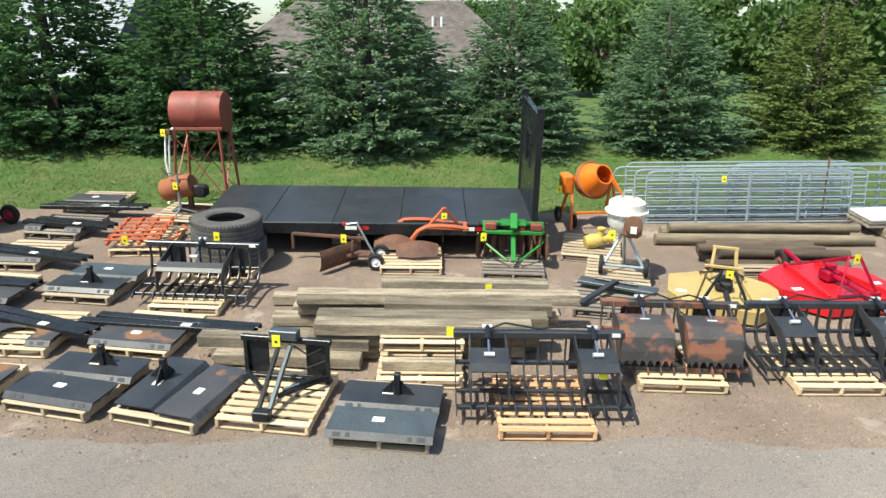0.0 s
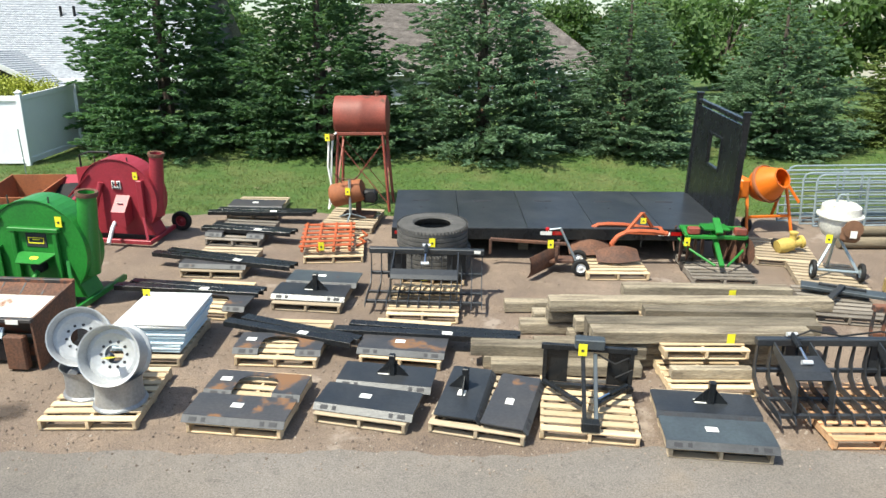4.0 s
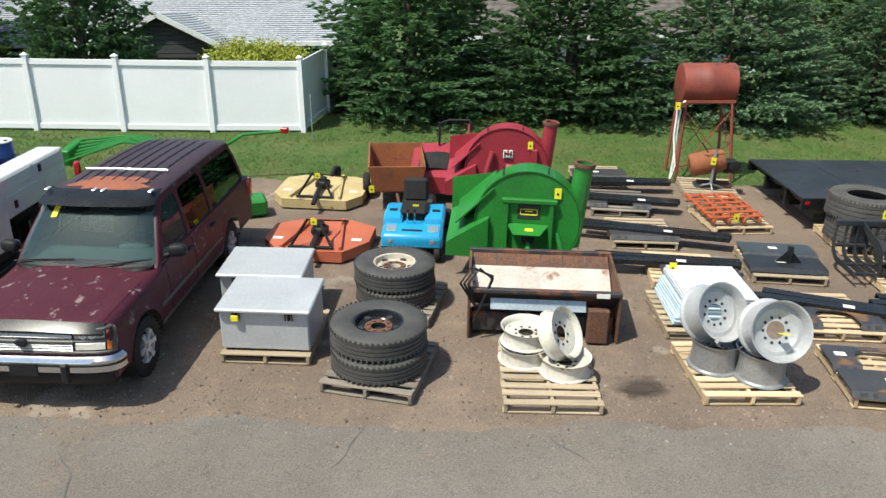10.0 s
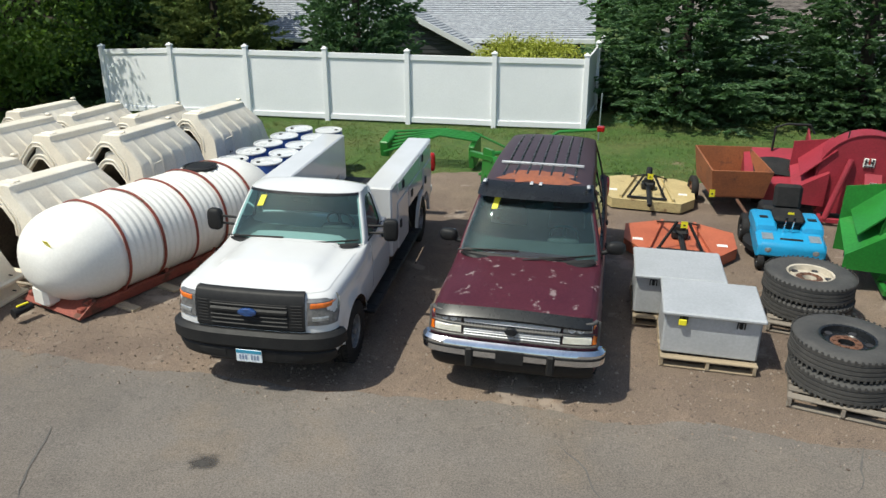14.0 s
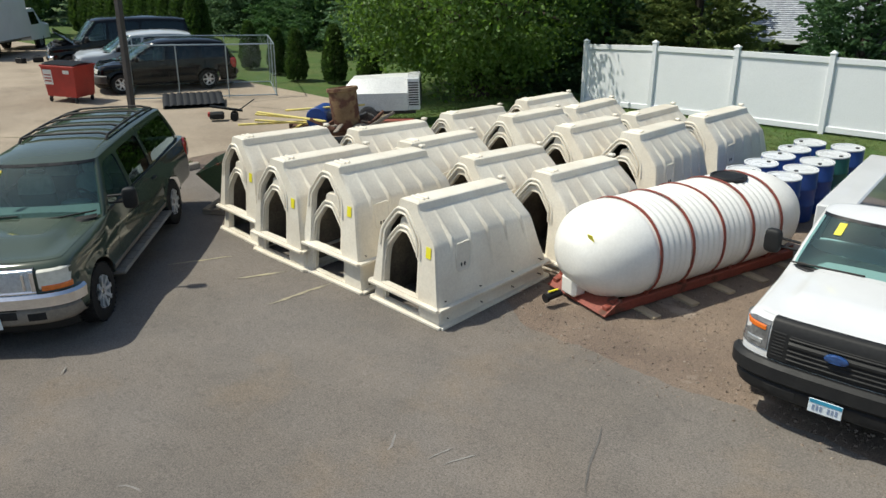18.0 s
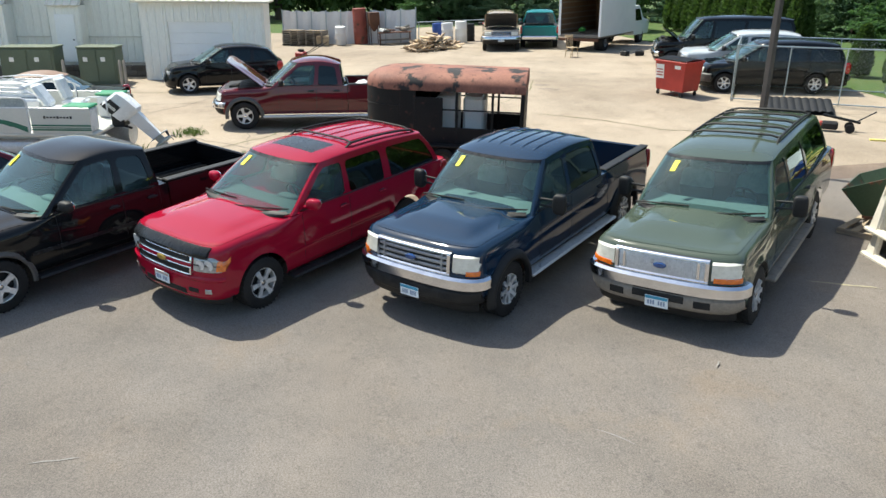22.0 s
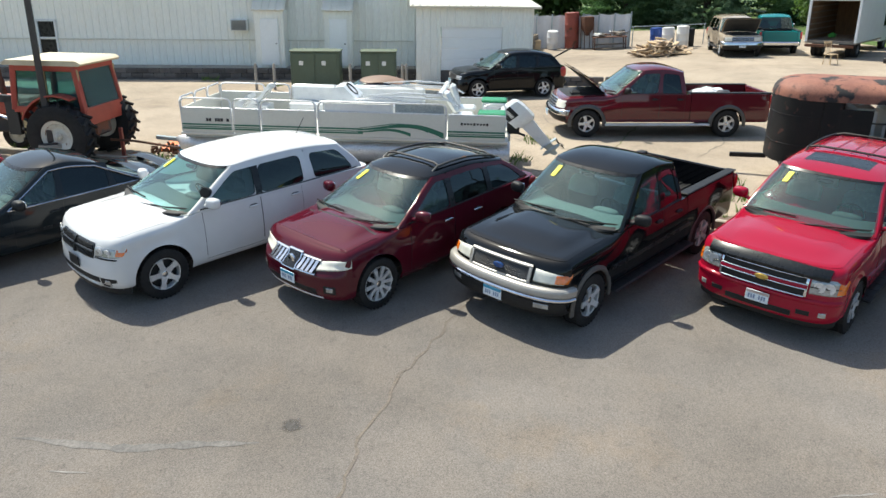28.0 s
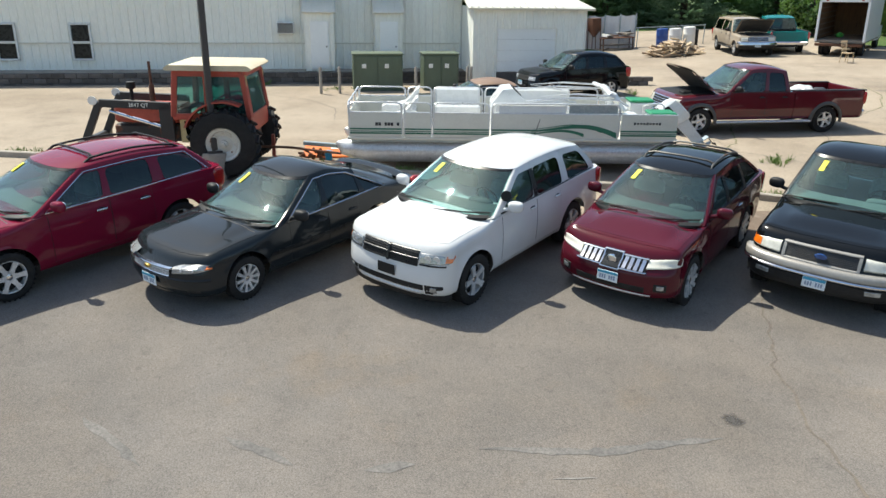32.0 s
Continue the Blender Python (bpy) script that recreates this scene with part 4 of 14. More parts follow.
    for th0, th1 in ((-0.02, 0.86), (-0.92, -0.06)):
        wp = Shape()
        wp.tube([fp(TA * th0, -0.01, 0.05), fp(TA * (th0 * 0.6 + th1 * 0.4), 0.07, 0.03), fp(TA * th1, 0.10 if th1 > 0 else 0.13, 0.018)][::-1], [0.007, 0.01, 0.012], 6)
        wp.tube([fp(TA * (th0 + 0.1), 0.05, 0.012), fp(TA * (th0 * 0.5 + th1 * 0.5), 0.075, 0.014), fp(TA * th1 * 0.98, 0.09 if th1 > 0 else 0.12, 0.012)], 0.009, 6)
        part("wiper", wp, plastic, car)
    # interior
    it = Shape()
    it.box(((wb + rb) / 2 - 0.1, 0, belt - 0.30), (wb - rb - 0.5, hw * 1.7, 0.09), 0.02)
    for s_ in (1, -1):
        it.box(((wb + rb) / 2 - 0.1, s_ * hw * 0.83, belt - 0.14), (wb - rb - 0.5, 0.06, 0.26), 0.02)
    part("interior", it, cloth, car)
    ds = Shape()
    ds.rings([[(xf(0) - bow * (1 - max(0, 1 - abs(f) ** pb) ** (1 / pb)) - a, f * wbelt * 0.97, z) for a, z in ((0.05, belt - 0.25), (0.03, cowl_z - 0.01), (0.25, cowl_z + 0.005), (0.5, belt + 0.045), (0.60, belt + 0.02), (0.62, belt - 0.25))] for f in [i / 10 - 1 for i in range(21)]], False)
    ds.at(wb - 0.62, hw * 0.42, belt + 0.03)
    pod(ds, (0, 0, 0), (0.2, 0.42, 0.12))
    part("dashboard", ds, dash or dash_grey, car, smooth=50)
    sw = Shape()
    sw.at(wb - 0.80, hw * 0.42, belt + 0.05, 0, -62, 0)
    sw.rings([[((0.185 + 0.016 * math.cos(b)) * math.cos(a), (0.185 + 0.016 * math.cos(b)) * math.sin(a), 0.016 * math.sin(b))
               for b in [2 * math.pi * j / 6 for j in range(6)]] for a in [2 * math.pi * i / 18 for i in range(18)]], False, True, True)
    sw.box((0, 0, 0), (0.34, 0.05, 0.03), 0.01)
    part("steering_wheel", sw, plastic, car)
    xs_ = [wb - 1.30] + ([wb - 2.2] if wb - 2.2 > rt + 0.1 else []) + ([wb - 3.0] if wb - 3.0 > rt + 0.3 else [])
    for k, x in enumerate(xs_):
        for y in (0.42, -0.42):
            st = Shape()
            st.at(x, y * hw, belt - 0.03, 0, -14, 0)
            kz = min(1, (zt - belt) / 0.56)
            pod(st, (0, 0, 0), (0.16, 0.52, 0.60 * kz), 4)
            if k == 0:
                pod(st, (-0.01, 0, 0.37 * kz), (0.10, 0.28, 0.19 * kz), 3.4)
            pod(st, (0.3, 0, -0.28), (0.5, 0.52, 0.16), 4)
            part("seat", st, seat, car)
    im = Shape()
    pod(im, (xf(0.86) - 0.10, 0, cowl_z + (roofz(wt) - cowl_z) * 0.86), (0.03, 0.24, 0.07), 3)
    part("interior_mirror", im, plastic, car)

    # doors with dark gaps and handles
    marks = [xf(0) - bow - 0.04] + [p[0] for p in posts[1:-1]]
    doors = list(zip(marks, marks[1:] + ([rb + 0.14] if bed or len(posts) < 3 else [])))
    for sgn in (1, -1):
        for i, (d0, d1) in enumerate(doors[:2]):
            z0, z1 = sill + 0.09, beltz(d1) - 0.045
            hi, lo_ = min(d0, xf_ - ra - 0.03), max(d1, xr_ + ra + 0.03)
            part("door_gap", skin(lo_ + 0.002, hi - 0.002, z0 - 0.008, z1, sgn, 0.0015), plastic, car)
            dr = part("door", skin(lo_ + 0.009, hi - 0.009, z0, z1, sgn, 0.0045), paint, car, smooth=50)
            hn = Shape()
            hx_ = max(d1, lo_) + 0.15
            pod(hn, (hx_, sgn * (side(hx_, belt - 0.15) + 0.022), belt - 0.15), (0.19, 0.035, 0.036), 3)
            part("door_handle", hn, handle, dr)
            hn = Shape()
            pod(hn, (hx_, sgn * (side(hx_, belt - 0.15) + 0.003), belt - 0.15), (0.15, 0.012, 0.065), 3)
            part("handle_cup", hn, blacksat, dr)
        if step:
            sb = Shape()
            sb.box(((xf_ + xr_) / 2, sgn * (hw + 0.0), sill - 0.05), (WB - 2 * ra - 0.1, 0.20, 0.05), 0.02)
            sb.at((xf_ + xr_) / 2, sgn * (hw + 0.01), sill - 0.022)
            for k in range(8):
                sb.box(((WB - 2 * ra - 0.5) * (k / 7 - 0.5), 0, 0), (0.10, 0.14, 0.006))
            part("running_board", sb, step_mat or plastic, car)
        if lower is not paint:
            part("rocker_panel", skin(xr_ + ra + 0.02, xf_ - ra - 0.02, sill + 0.005, sill + 0.11, sgn, 0.010), lower, car)
        mr = Shape()
        mx = xf(0.1) - bow - 0.10
        if mirror == "tow":
            for dz in (0.06, 0.16):
                mr.tube([(mx, sgn * (wbelt - 0.02), belt + dz), (mx + 0.02, sgn * (wbelt + 0.22), belt + dz + 0.02)], 0.018, 8)
            mr.at(mx + 0.02, sgn * (wbelt + 0.29), belt + 0.13, 0, 0, sgn * 8)
            pod(mr, (0, 0, 0), (0.13, 0.20, 0.30), 4)
        else:
            mr.tube([(mx + 0.05, sgn * (wbelt - 0.03), belt + 0.03), (mx + 0.03, sgn * (wbelt + 0.13), belt + 0.07)], 0.03, 8)
            mr.at(mx + 0.02, sgn * (wbelt + 0.17), belt + 0.11, 0, 0, sgn * 10)
            pod(mr, (0, 0, 0), (0.15, 0.24, 0.165), 2.9)
        mm_ = part("side_mirror", mr, trim if mirror != "paint" else paint, car, smooth=50)
        mg = Shape()
        mg.m = mr.m
        pod(mg, (-0.062, 0, 0), (0.03, 0.19 if mirror != "tow" else 0.17, 0.13 if mirror != "tow" else 0.26), 4)
        part("mirror_glass", mg, chrome, mm_)
        if flare:
            for a in (xf_, xr_):
                fl = Shape()
                rws = []
                for i in range(21):
                    t_ = math.radians(-8 + 196 * i / 20)
                    rws.append([(a + (ra + q) * math.cos(t_), sgn * (hw + d - 0.02), R + (ra + q) * math.sin(t_)) for q, d in ((-0.014, 0.0), (-0.014, flare_w), (0.012, flare_w + 0.012), (0.02 + flare_w * 0.5, flare_w), (0.035 + flare_w, 0.02), (0.035 + flare_w, 0.0))])
                fl.rings(rws)
                part("wheel_arch", fl, flare, car, smooth=50)
        tl = Shape()
        tz = beltz(xt) - 0.2
        pod(tl, (xt + (0.06 if bed else 0.10), sgn * half(xt + 0.1) * 0.96, tz), (0.24 if not bed else 0.1, 0.12, 0.36), 3.4)
        part("tail_light", tl, red_lens, car)
        if moulding:
            part("side_moulding", skin(xr_ + ra + 0.04, xf_ - ra - 0.04, sill + 0.28, sill + 0.335, sgn, 0.016, 12, 3), moulding, car)
        if bed:
            pass
    # front fittings
    if face is None:
        bz0, bz1 = bump_z
        g0, g1 = bz1 + 0.03, top(xn) - 0.13
        face = [("grille", plastic, -gr_w, gr_w, g0, g1, 0.006)]
        face += [("grille_bar", chrome if bumper else plastic, -gr_w, gr_w, g0 + (g1 - g0) * i / 3 - 0.01, g0 + (g1 - g0) * i / 3 + 0.012, 0.022) for i in range(4)]
        face += [("headlight", lamp_mat or lens, gr_w + 0.02, min(gr_w + lamp_w, hw * 0.97), g0, g1, 0.014)]
        if bumper:
            face += [("front_bumper", bumper, -hw * 0.985, hw * 0.985, bz0, bz1, 0.06, 0.03), ("air_dam", plastic, -hw * 0.96, hw * 0.96, bz0 - 0.15, bz0, 0.02, 0.03)]
        else:
            face += [("air_intake", plastic, -gr_w * 0.95, gr_w * 0.95, bz0 + 0.01, bz0 + 0.11, 0.006), ("air_dam", plastic, -hw * 0.94, hw * 0.94, bz0 - 0.14, bz0 - 0.03, 0.004, 0.02)]
    def raised(z):
        return tuple(map(raised, z)) if isinstance(z, tuple) else z + lift * smooth_step(0.26, 0.50, z)

    for it_ in face:
        nm, m1, y0, y1, z0, z1, off = it_[:7]
        z0, z1 = raised(z0), raised(z1)
        bev = it_[7] if len(it_) > 7 else 0.012
        for sgn in (1, -1) if y0 >= 0 else (1,):
            s = Shape()
            if nm == "grille_mesh":
                nh, nv = it_[8:10]
                for i in range(nh):
                    z = z0 + (z1 - z0) * (i + 0.5) / nh
                    bar(y0, y1, z - 0.005, z + 0.005, 0.02, off, 12, 0.002, s, 1)
                for i in range(nv):
                    y = y0 + (y1 - y0) * (i + 0.5) / nv
                    bar(y - 0.005, y + 0.005, z0, z1, 0.02, off, 1, 0.002, s, 2)
            elif nm == "grille_frame":
                w_ = it_[8]
                for c in ((y0, y1, z0, z0 + w_), (y0, y1, z1 - w_, z1)):
                    bar(*c, 0.04, off, 14, bev, s)
                for y in (y0, y1 - w_):
                    bar(y, y + w_, z0 + w_ * 0.4, z1 - w_ * 0.4, 0.04, off - 0.001, 2, bev, s)
            else:
                bar(sgn * y0, sgn * y1, z0, z1, 0.09 if bev > 0.02 else 0.05, off, 26 if y1 - y0 > 1 else 10, bev, s)
            fo = part(nm, s, m1, car, smooth=42)
            if nm == "headlight" and m1 is lens:
                lo_z, hi_z = (max(z0) if isinstance(z0, tuple) else z0), (min(z1) if isinstance(z1, tuple) else z1)
                for f in (0.3, 0.62):
                    bl = Shape()
                    yb = sgn * (y0 + (y1 - y0) * f)
                    rr = min(0.075, (hi_z - lo_z) * 0.42)
                    bl.at(front(yb, (lo_z + hi_z) / 2) + off - 0.004, yb, (lo_z + hi_z) / 2, 0, 90, sgn * 25 * f)
                    bl.lathe([(rr, 0.0), (rr, 0.008), (rr * 0.75, 0.012), (rr * 0.5, 0.006), (0.004, 0.010)], 14)
                    part("reflector", bl, alu, fo)
    if emblem:
        ez, er, m1, asp = raised(emblem[0]), *emblem[1:4]
        em = Shape()
        em.at(front(0, ez) + (emblem[4] if len(emblem) > 4 else 0.03), 0, ez, 0, 90, 0)
        em.m = em.m @ Matrix.Diagonal((asp, 1, 1, 1))
        em.lathe([(er, -0.02), (er, 0.004), (er * 0.82, 0.012), (0.005, 0.013)], 24)
        part("emblem", em, m1, car)
    if plate:
        pl = Shape()
        pz = raised(plate_at)
        px = front(0, pz) + plate_off
        pl.box((px, 0, pz), (0.012, 0.31, 0.155), 0.004)
        lp = part("licence_plate", pl, plate_mat if plate != "black" else plastic, car)
        if plate != "black":
            p2 = Shape()
            p2.box((px + 0.008, 0, pz + 0.055), (0.004, 0.30, 0.04))
            part("plate_band", p2, plate_blue if plate == "blue" else plate_pale, lp)
            p3 = Shape()
            for k in (-0.105, -0.07, -0.035, 0.035, 0.07, 0.105):
                p3.box((px + 0.008, k, pz - 0.014), (0.004, 0.022, 0.06))
            part("plate_marks", p3, plate_ink, lp)
    rbp = Shape()
    rbp.box((xt + 0.0, 0, 0.56), (0.16, hw * 1.86, 0.2), 0.05)
    part("rear_bumper", rbp, bumper or paint, car)
    if tag:
        tg = Shape()
        p0, p1, p2 = fp(-TA * 0.52, 0.70, 0.008), fp(-TA * 0.42, 0.71, 0.008), fp(-TA * 0.51, 0.90, 0.008)
        p3 = tuple(b + c - a for a, b, c in zip(p0, p1, p2))
        tg.plate([p0, p1, p3, p2], 0.004)
        part("lot_tag", tg, tag_mat, car, "yellow paper lot tag")
    if rack:
        r0, r1 = wt - (0.95 if rack_n > 2 or moon else 0.40), rt + 0.18
        yk = wr * 0.84
        for sgn in (1, -1):
            rk = Shape()
            rk.tube([(r0, sgn * yk, rooftop(r0, yk) - 0.01), (r0 - 0.10, sgn * yk, rooftop(r0, yk) + 0.045)] + [(r0 - 0.1 + (r1 - r0 + 0.2) * i / 6, sgn * yk, rooftop(r0 + (r1 - r0) * i / 6, yk) + 0.05) for i in range(7)] + [(r1, sgn * yk, rooftop(r1, yk) - 0.01)], 0.02, 8)
            part("roof_rail", rk, rack, car)
        for i in range(rack_n):
            rk = Shape()
            x = r0 - 0.15 + (r1 - r0 + 0.3) * i / max(1, rack_n - 1)
            z = rooftop(x, yk)
            rk.tube([(x, -yk, z + 0.04), (x, -yk * 0.8, z + 0.075), (x, 0, z + 0.085), (x, yk * 0.8, z + 0.075), (x, yk, z + 0.04)], 0.02, 6)
            part("roof_bar", rk, rack, car)
    if visor:
        vs_ = Shape()
        rws = []
        for i in range(25):
            th = math.radians(86) * (2 * i / 24 - 1)
            a, c = fp(th, 1.0, 0.02), fp(th, 0.95, 0.02)
            rws.append([(a[0] - 0.14, a[1] * 0.99, a[2] + 0.06), (a[0] - 0.02, a[1], a[2] + 0.035), (a[0] + 0.10, a[1] * 1.01, a[2] - 0.005), (a[0] + 0.20, a[1] * 1.02, a[2] - 0.06), (a[0] + 0.10, a[1], a[2] - 0.03)])
        vs_.rings(rws, False, False)
        part("sun_visor", vs_, blacksat, car, "black exterior sun visor", fix=False, smooth=50)
        rs = random.Random(5)
        rim_ = [1 + 0.22 * rs.uniform(-1, 1) for _ in range(24)]
        rp_ = Shape()
        pts = [(wt - 0.42 + 0.24 * rr * k * math.cos(2 * math.pi * i / 24), 0.5 * rr * k * math.sin(2 * math.pi * i / 24)) for k in (1.0, 0.66, 0.33) for i, rr in enumerate(rim_)]
        rp_.rings([[(x, y, rooftop(x, y) + 0.009) for x, y in pts[24 * j:24 * j + 24]] for j in range(3)] + [[(wt - 0.42, 0, rooftop(wt - 0.42, 0) + 0.009)] * 24], False)
        part("rust_patch", rp_, roof_rust, car, "orange rust patch on the roof", fix=False)
        cb_ = Shape()
        cb_.beam((wt - 0.95, -wr * 0.8, rooftop(wt - 0.95, wr * 0.8) + 0.05), (wt - 0.95, wr * 0.8, rooftop(wt - 0.95, wr * 0.8) + 0.05), 0.04, 0.03)
        part("roof_bar", cb_, alu, car, "bright roof rack crossbar")
        for q in (-0.42, -0.06, 0.06, 0.42):
            vb = Shape()
            vb.box((fp(0.5 * q, 1.0)[0] - 0.10, q * 1.6 if abs(q) > 0.1 else q, fp(0, 1.0)[2] + 0.075), (0.12, 0.045, 0.02), 0.008)
            part("visor_bracket", vb, alu, car)
        for q in (-0.45, 0.45):
            gb = Shape()
            gb.box((front(q, 0.5) + 0.09, q, 0.53), (0.05, 0.09, 0.24), 0.02)
            part("bumper_guard", gb, plastic, car)
    if spot:
        so = Shape()
        so.m = pose(xf(0.3) - bow + 0.06, ys(0.3) + 0.04, belt + 0.24, 0, 80, 30)
        so.lathe([(0.005, -0.07), (0.06, -0.06), (0.08, 0.0), (0.08, 0.05), (0.005, 0.055)], 16)
        part("spotlight", so, plastic, car, "black spotlight")
        so = Shape()
        so.tube([(rt + 0.5, 0, H - 0.02), (rt + 0.3, 0, H + 0.26)], 0.006, 5)
        part("antenna", so, plastic, car)
    if spoiler:
        sp_ = Shape()
        for q in (1, -1):
            sp_.beam((xt + 0.34, q * hw * 0.62, trunk - 0.08), (xt + 0.27, q * hw * 0.62, trunk + 0.05), 0.04, 0.12)
        rws = []
        for i in range(15):
            y = hw * 0.82 * (2 * i / 14 - 1)
            e = (abs(y) / (hw * 0.82)) ** 3
            rws.append([(xt + 0.16 + 0.10 * e + a, y, trunk + 0.07 - 0.035 * e + b) for a, b in ((0, 0.0), (0.02, 0.022), (0.12, 0.02), (0.24, -0.012), (0.12, -0.012), (0.02, -0.008))])
        sp_.rings(rws)
        part("spoiler", sp_, paint, car, smooth=50)
    if bed is True:
        # pickup box: two walls, floor, head wall, tailgate
        zt_b, zf_b = belt + 0.015, 0.80
        bx0 = rb - 0.035
        for sgn in (1, -1):
            bs = Shape()
            rws = []
            for x in sorted(set([bx0 + (xt - bx0) * i / 30 for i in range(31)] + [xr_ + s * ra * math.sin(math.pi / 2 * i / 10) for s in (-1, 1) for i in range(11)] + [xr_ + s * (ra + 0.002) for s in (-1, 1)])):
                sc = column(x, zt_b)
                rws.append([(x, sgn * y, z) for y, z in sc[:-2]] + [(x, sgn * hw * 0.80, zt_b), (x, sgn * hw * 0.80, max(sc[0][1], sill))])
            bs.rings(rws)
            part("bed_side", bs, paint, car, smooth=42)
            rl = Shape()
            rl.box(((bx0 + xt) / 2, sgn * hw * 0.868, zt_b + 0.008), (bx0 - xt - 0.02, hw * 0.165, 0.03), 0.012)
            part("bed_rail", rl, plastic, car)
        fl = Shape()
        fl.box(((bx0 + xt) / 2, 0, zf_b - 0.06), (bx0 - xt - 0.06, hw * 1.6, 0.1), 0.0)
        bf = part("bed_floor", fl, plastic, car)
        for i in range(9):
            fl = Shape()
            fl.box(((bx0 + xt) / 2, -hw * 0.7 + hw * 1.4 * i / 8, zf_b), (bx0 - xt - 0.1, 0.05, 0.03), 0.008)
            part("floor_rib", fl, plastic, bf)
        hdw = Shape()
        hdw.box((bx0 - 0.03, 0, (zf_b + zt_b) / 2), (0.05, hw * 1.6, zt_b - zf_b), 0.01)
        part("bed_head_wall", hdw, plastic, car)
        tg = Shape()
        tg.box((xt + 0.04, 0, (0.66 + zt_b) / 2), (0.06, hw * 1.62, zt_b - 0.66), 0.02)
        part("tailgate", tg, paint, car)
    meshes = wheel_meshes(R, 0.25 if R > 0.36 else 0.215, rim, wheel, spokes, rim_mat, tread)
    yw = hw - 0.125
    for x in (xf_, xr_):
        add_wheel(car, meshes, x, yw, R, False)
        add_wheel(car, meshes, x, -yw, R, True)
    ax = Shape()
    ax.box(((xf_ + xr_) / 2, 0, sill - 0.02), (L * 0.8, hw * 1.0, 0.12), 0.03)
    for x in (xf_, xr_):
        ax.tube([(x, -yw, R), (x, yw, R)], 0.05, 8)
        ax.box((x, 0, (R * 2 + 0.0) / 2 + 0.1), (2 * ra - 0.04, hw * 1.3, R * 0.9), 0.03)
    part("underbody", ax, plastic, car)
    return car


roof_rust = mat("orange_roof_rust", (0.30, 0.095, 0.045), 0.8, 0.0, (0.20, 0.07, 0.045), 5.0, rust=(0.20, 0.13, 0.12), rust_at=0.62, rust_scale=9.0)
gold = mat("gold_badge", (0.62, 0.42, 0.10), 0.3, 0.6)
pale_lens = mat("pale_lamp_lens", (0.70, 0.68, 0.60), 0.15, 0.0, (0.58, 0.56, 0.48), 9.0, coat=0.8, speck=0.05)
dark_lens = mat("smoked_lamp_lens", (0.10, 0.10, 0.10), 0.1, 0.2, (0.25, 0.25, 0.25), 9.0, coat=0.8)
plate_ink = mat("plate_print", (0.16, 0.22, 0.36), 0.5, 0.0, (0.3, 0.36, 0.45), 40.0, speck=0.0)
plate_pale = mat("plate_pale_band", (0.55, 0.45, 0.42), 0.5, speck=0.0)
cloth_pale = mat("pale_headliner", (0.36, 0.36, 0.33), 0.9, 0.0, (0.32, 0.32, 0.29), 6.0)
badge_blue = mat("blue_oval_badge", (0.02, 0.06, 0.20), 0.2, 0.2, (0.03, 0.09, 0.26), 9.0, coat=0.8)
bumper_grey = mat("silver_grey_bumper", (0.34, 0.32, 0.29), 0.38, 0.3, (0.30, 0.28, 0.26), 4.0, speck=0.05)


def paint_mat(name, col, coat=0.10, rough=0.06, spec=0.28, **kw):
    return mat(name, col, rough, 0.0, [c * 0.9 for c in col], 1.2, coat=coat, spec=spec, speck=0.03, speck_scale=300, **kw)


pt_black = paint_mat("black_car_paint", (0.006, 0.007, 0.008), 0.0, 0.05, 0.30)
pt_vinyl = mat("brown_vinyl_roof", (0.20, 0.12, 0.075), 0.6, 0.0, (0.15, 0.09, 0.06), 2.0, speck=0.08)
pt_red = paint_mat("red_car_paint", (0.29, 0.006, 0.025))
pt_navy = paint_mat("navy_car_paint", (0.007, 0.022, 0.048), 0.1, 0.06, 0.45)
pt_green = paint_mat("green_car_paint", (0.056, 0.074, 0.056), 0.15, 0.08, 0.42)
pt_white = paint_mat("white_car_paint", (0.66, 0.66, 0.66), 0.4)
pt_grey = paint_mat("charcoal_car_paint", (0.015, 0.019, 0.022), 0.0, 0.06, 0.32)
pt_maroon = paint_mat("maroon_car_paint", (0.075, 0.006, 0.014))
pt_wine = paint_mat("wine_car_paint", (0.17, 0.008, 0.028))
pt_dmaroon = paint_mat("dark_red_car_paint", (0.10, 0.012, 0.018), 0.6)
pt_burg = mat("peeling_burgundy_paint", (0.075, 0.018, 0.028), 0.42, 0.0, (0.06, 0.014, 0.024), 1.2, coat=0.0, spec=0.2, rust=(0.21, 0.155, 0.16), rust_at=0.60, rust_scale=7.0)
pt_roof = mat("bare_primer_roof", (0.045, 0.025, 0.03), 0.45, 0.0, (0.05, 0.03, 0.035), 1.2, rust=(0.24, 0.17, 0.17), rust_at=0.68, rust_scale=2.2)
pt_silver = paint_mat("silver_car_paint", (0.42, 0.45, 0.48))
pt_tan = paint_mat("beige_car_paint", (0.36, 0.30, 0.23))
pt_teal = paint_mat("teal_car_paint", (0.01, 0.16, 0.16))
tan_trim = mat("tan_cladding", (0.22, 0.195, 0.165), 0.5)
grey_trim = mat("grey_cladding", (0.085, 0.08, 0.075), 0.5)


def park(car, fx, fy, heading, WB, W):
    """Parks a car by the spot where its left front tyre's outer edge stands."""
    a = math.radians(heading)
    h, nl = Vector((math.cos(a), math.sin(a))), Vector((-math.sin(a), math.cos(a)))
    c = Vector((fx, fy)) - h * WB / 2 - nl * (W / 2 - 0.06)
    put(car, c.x, c.y, heading)


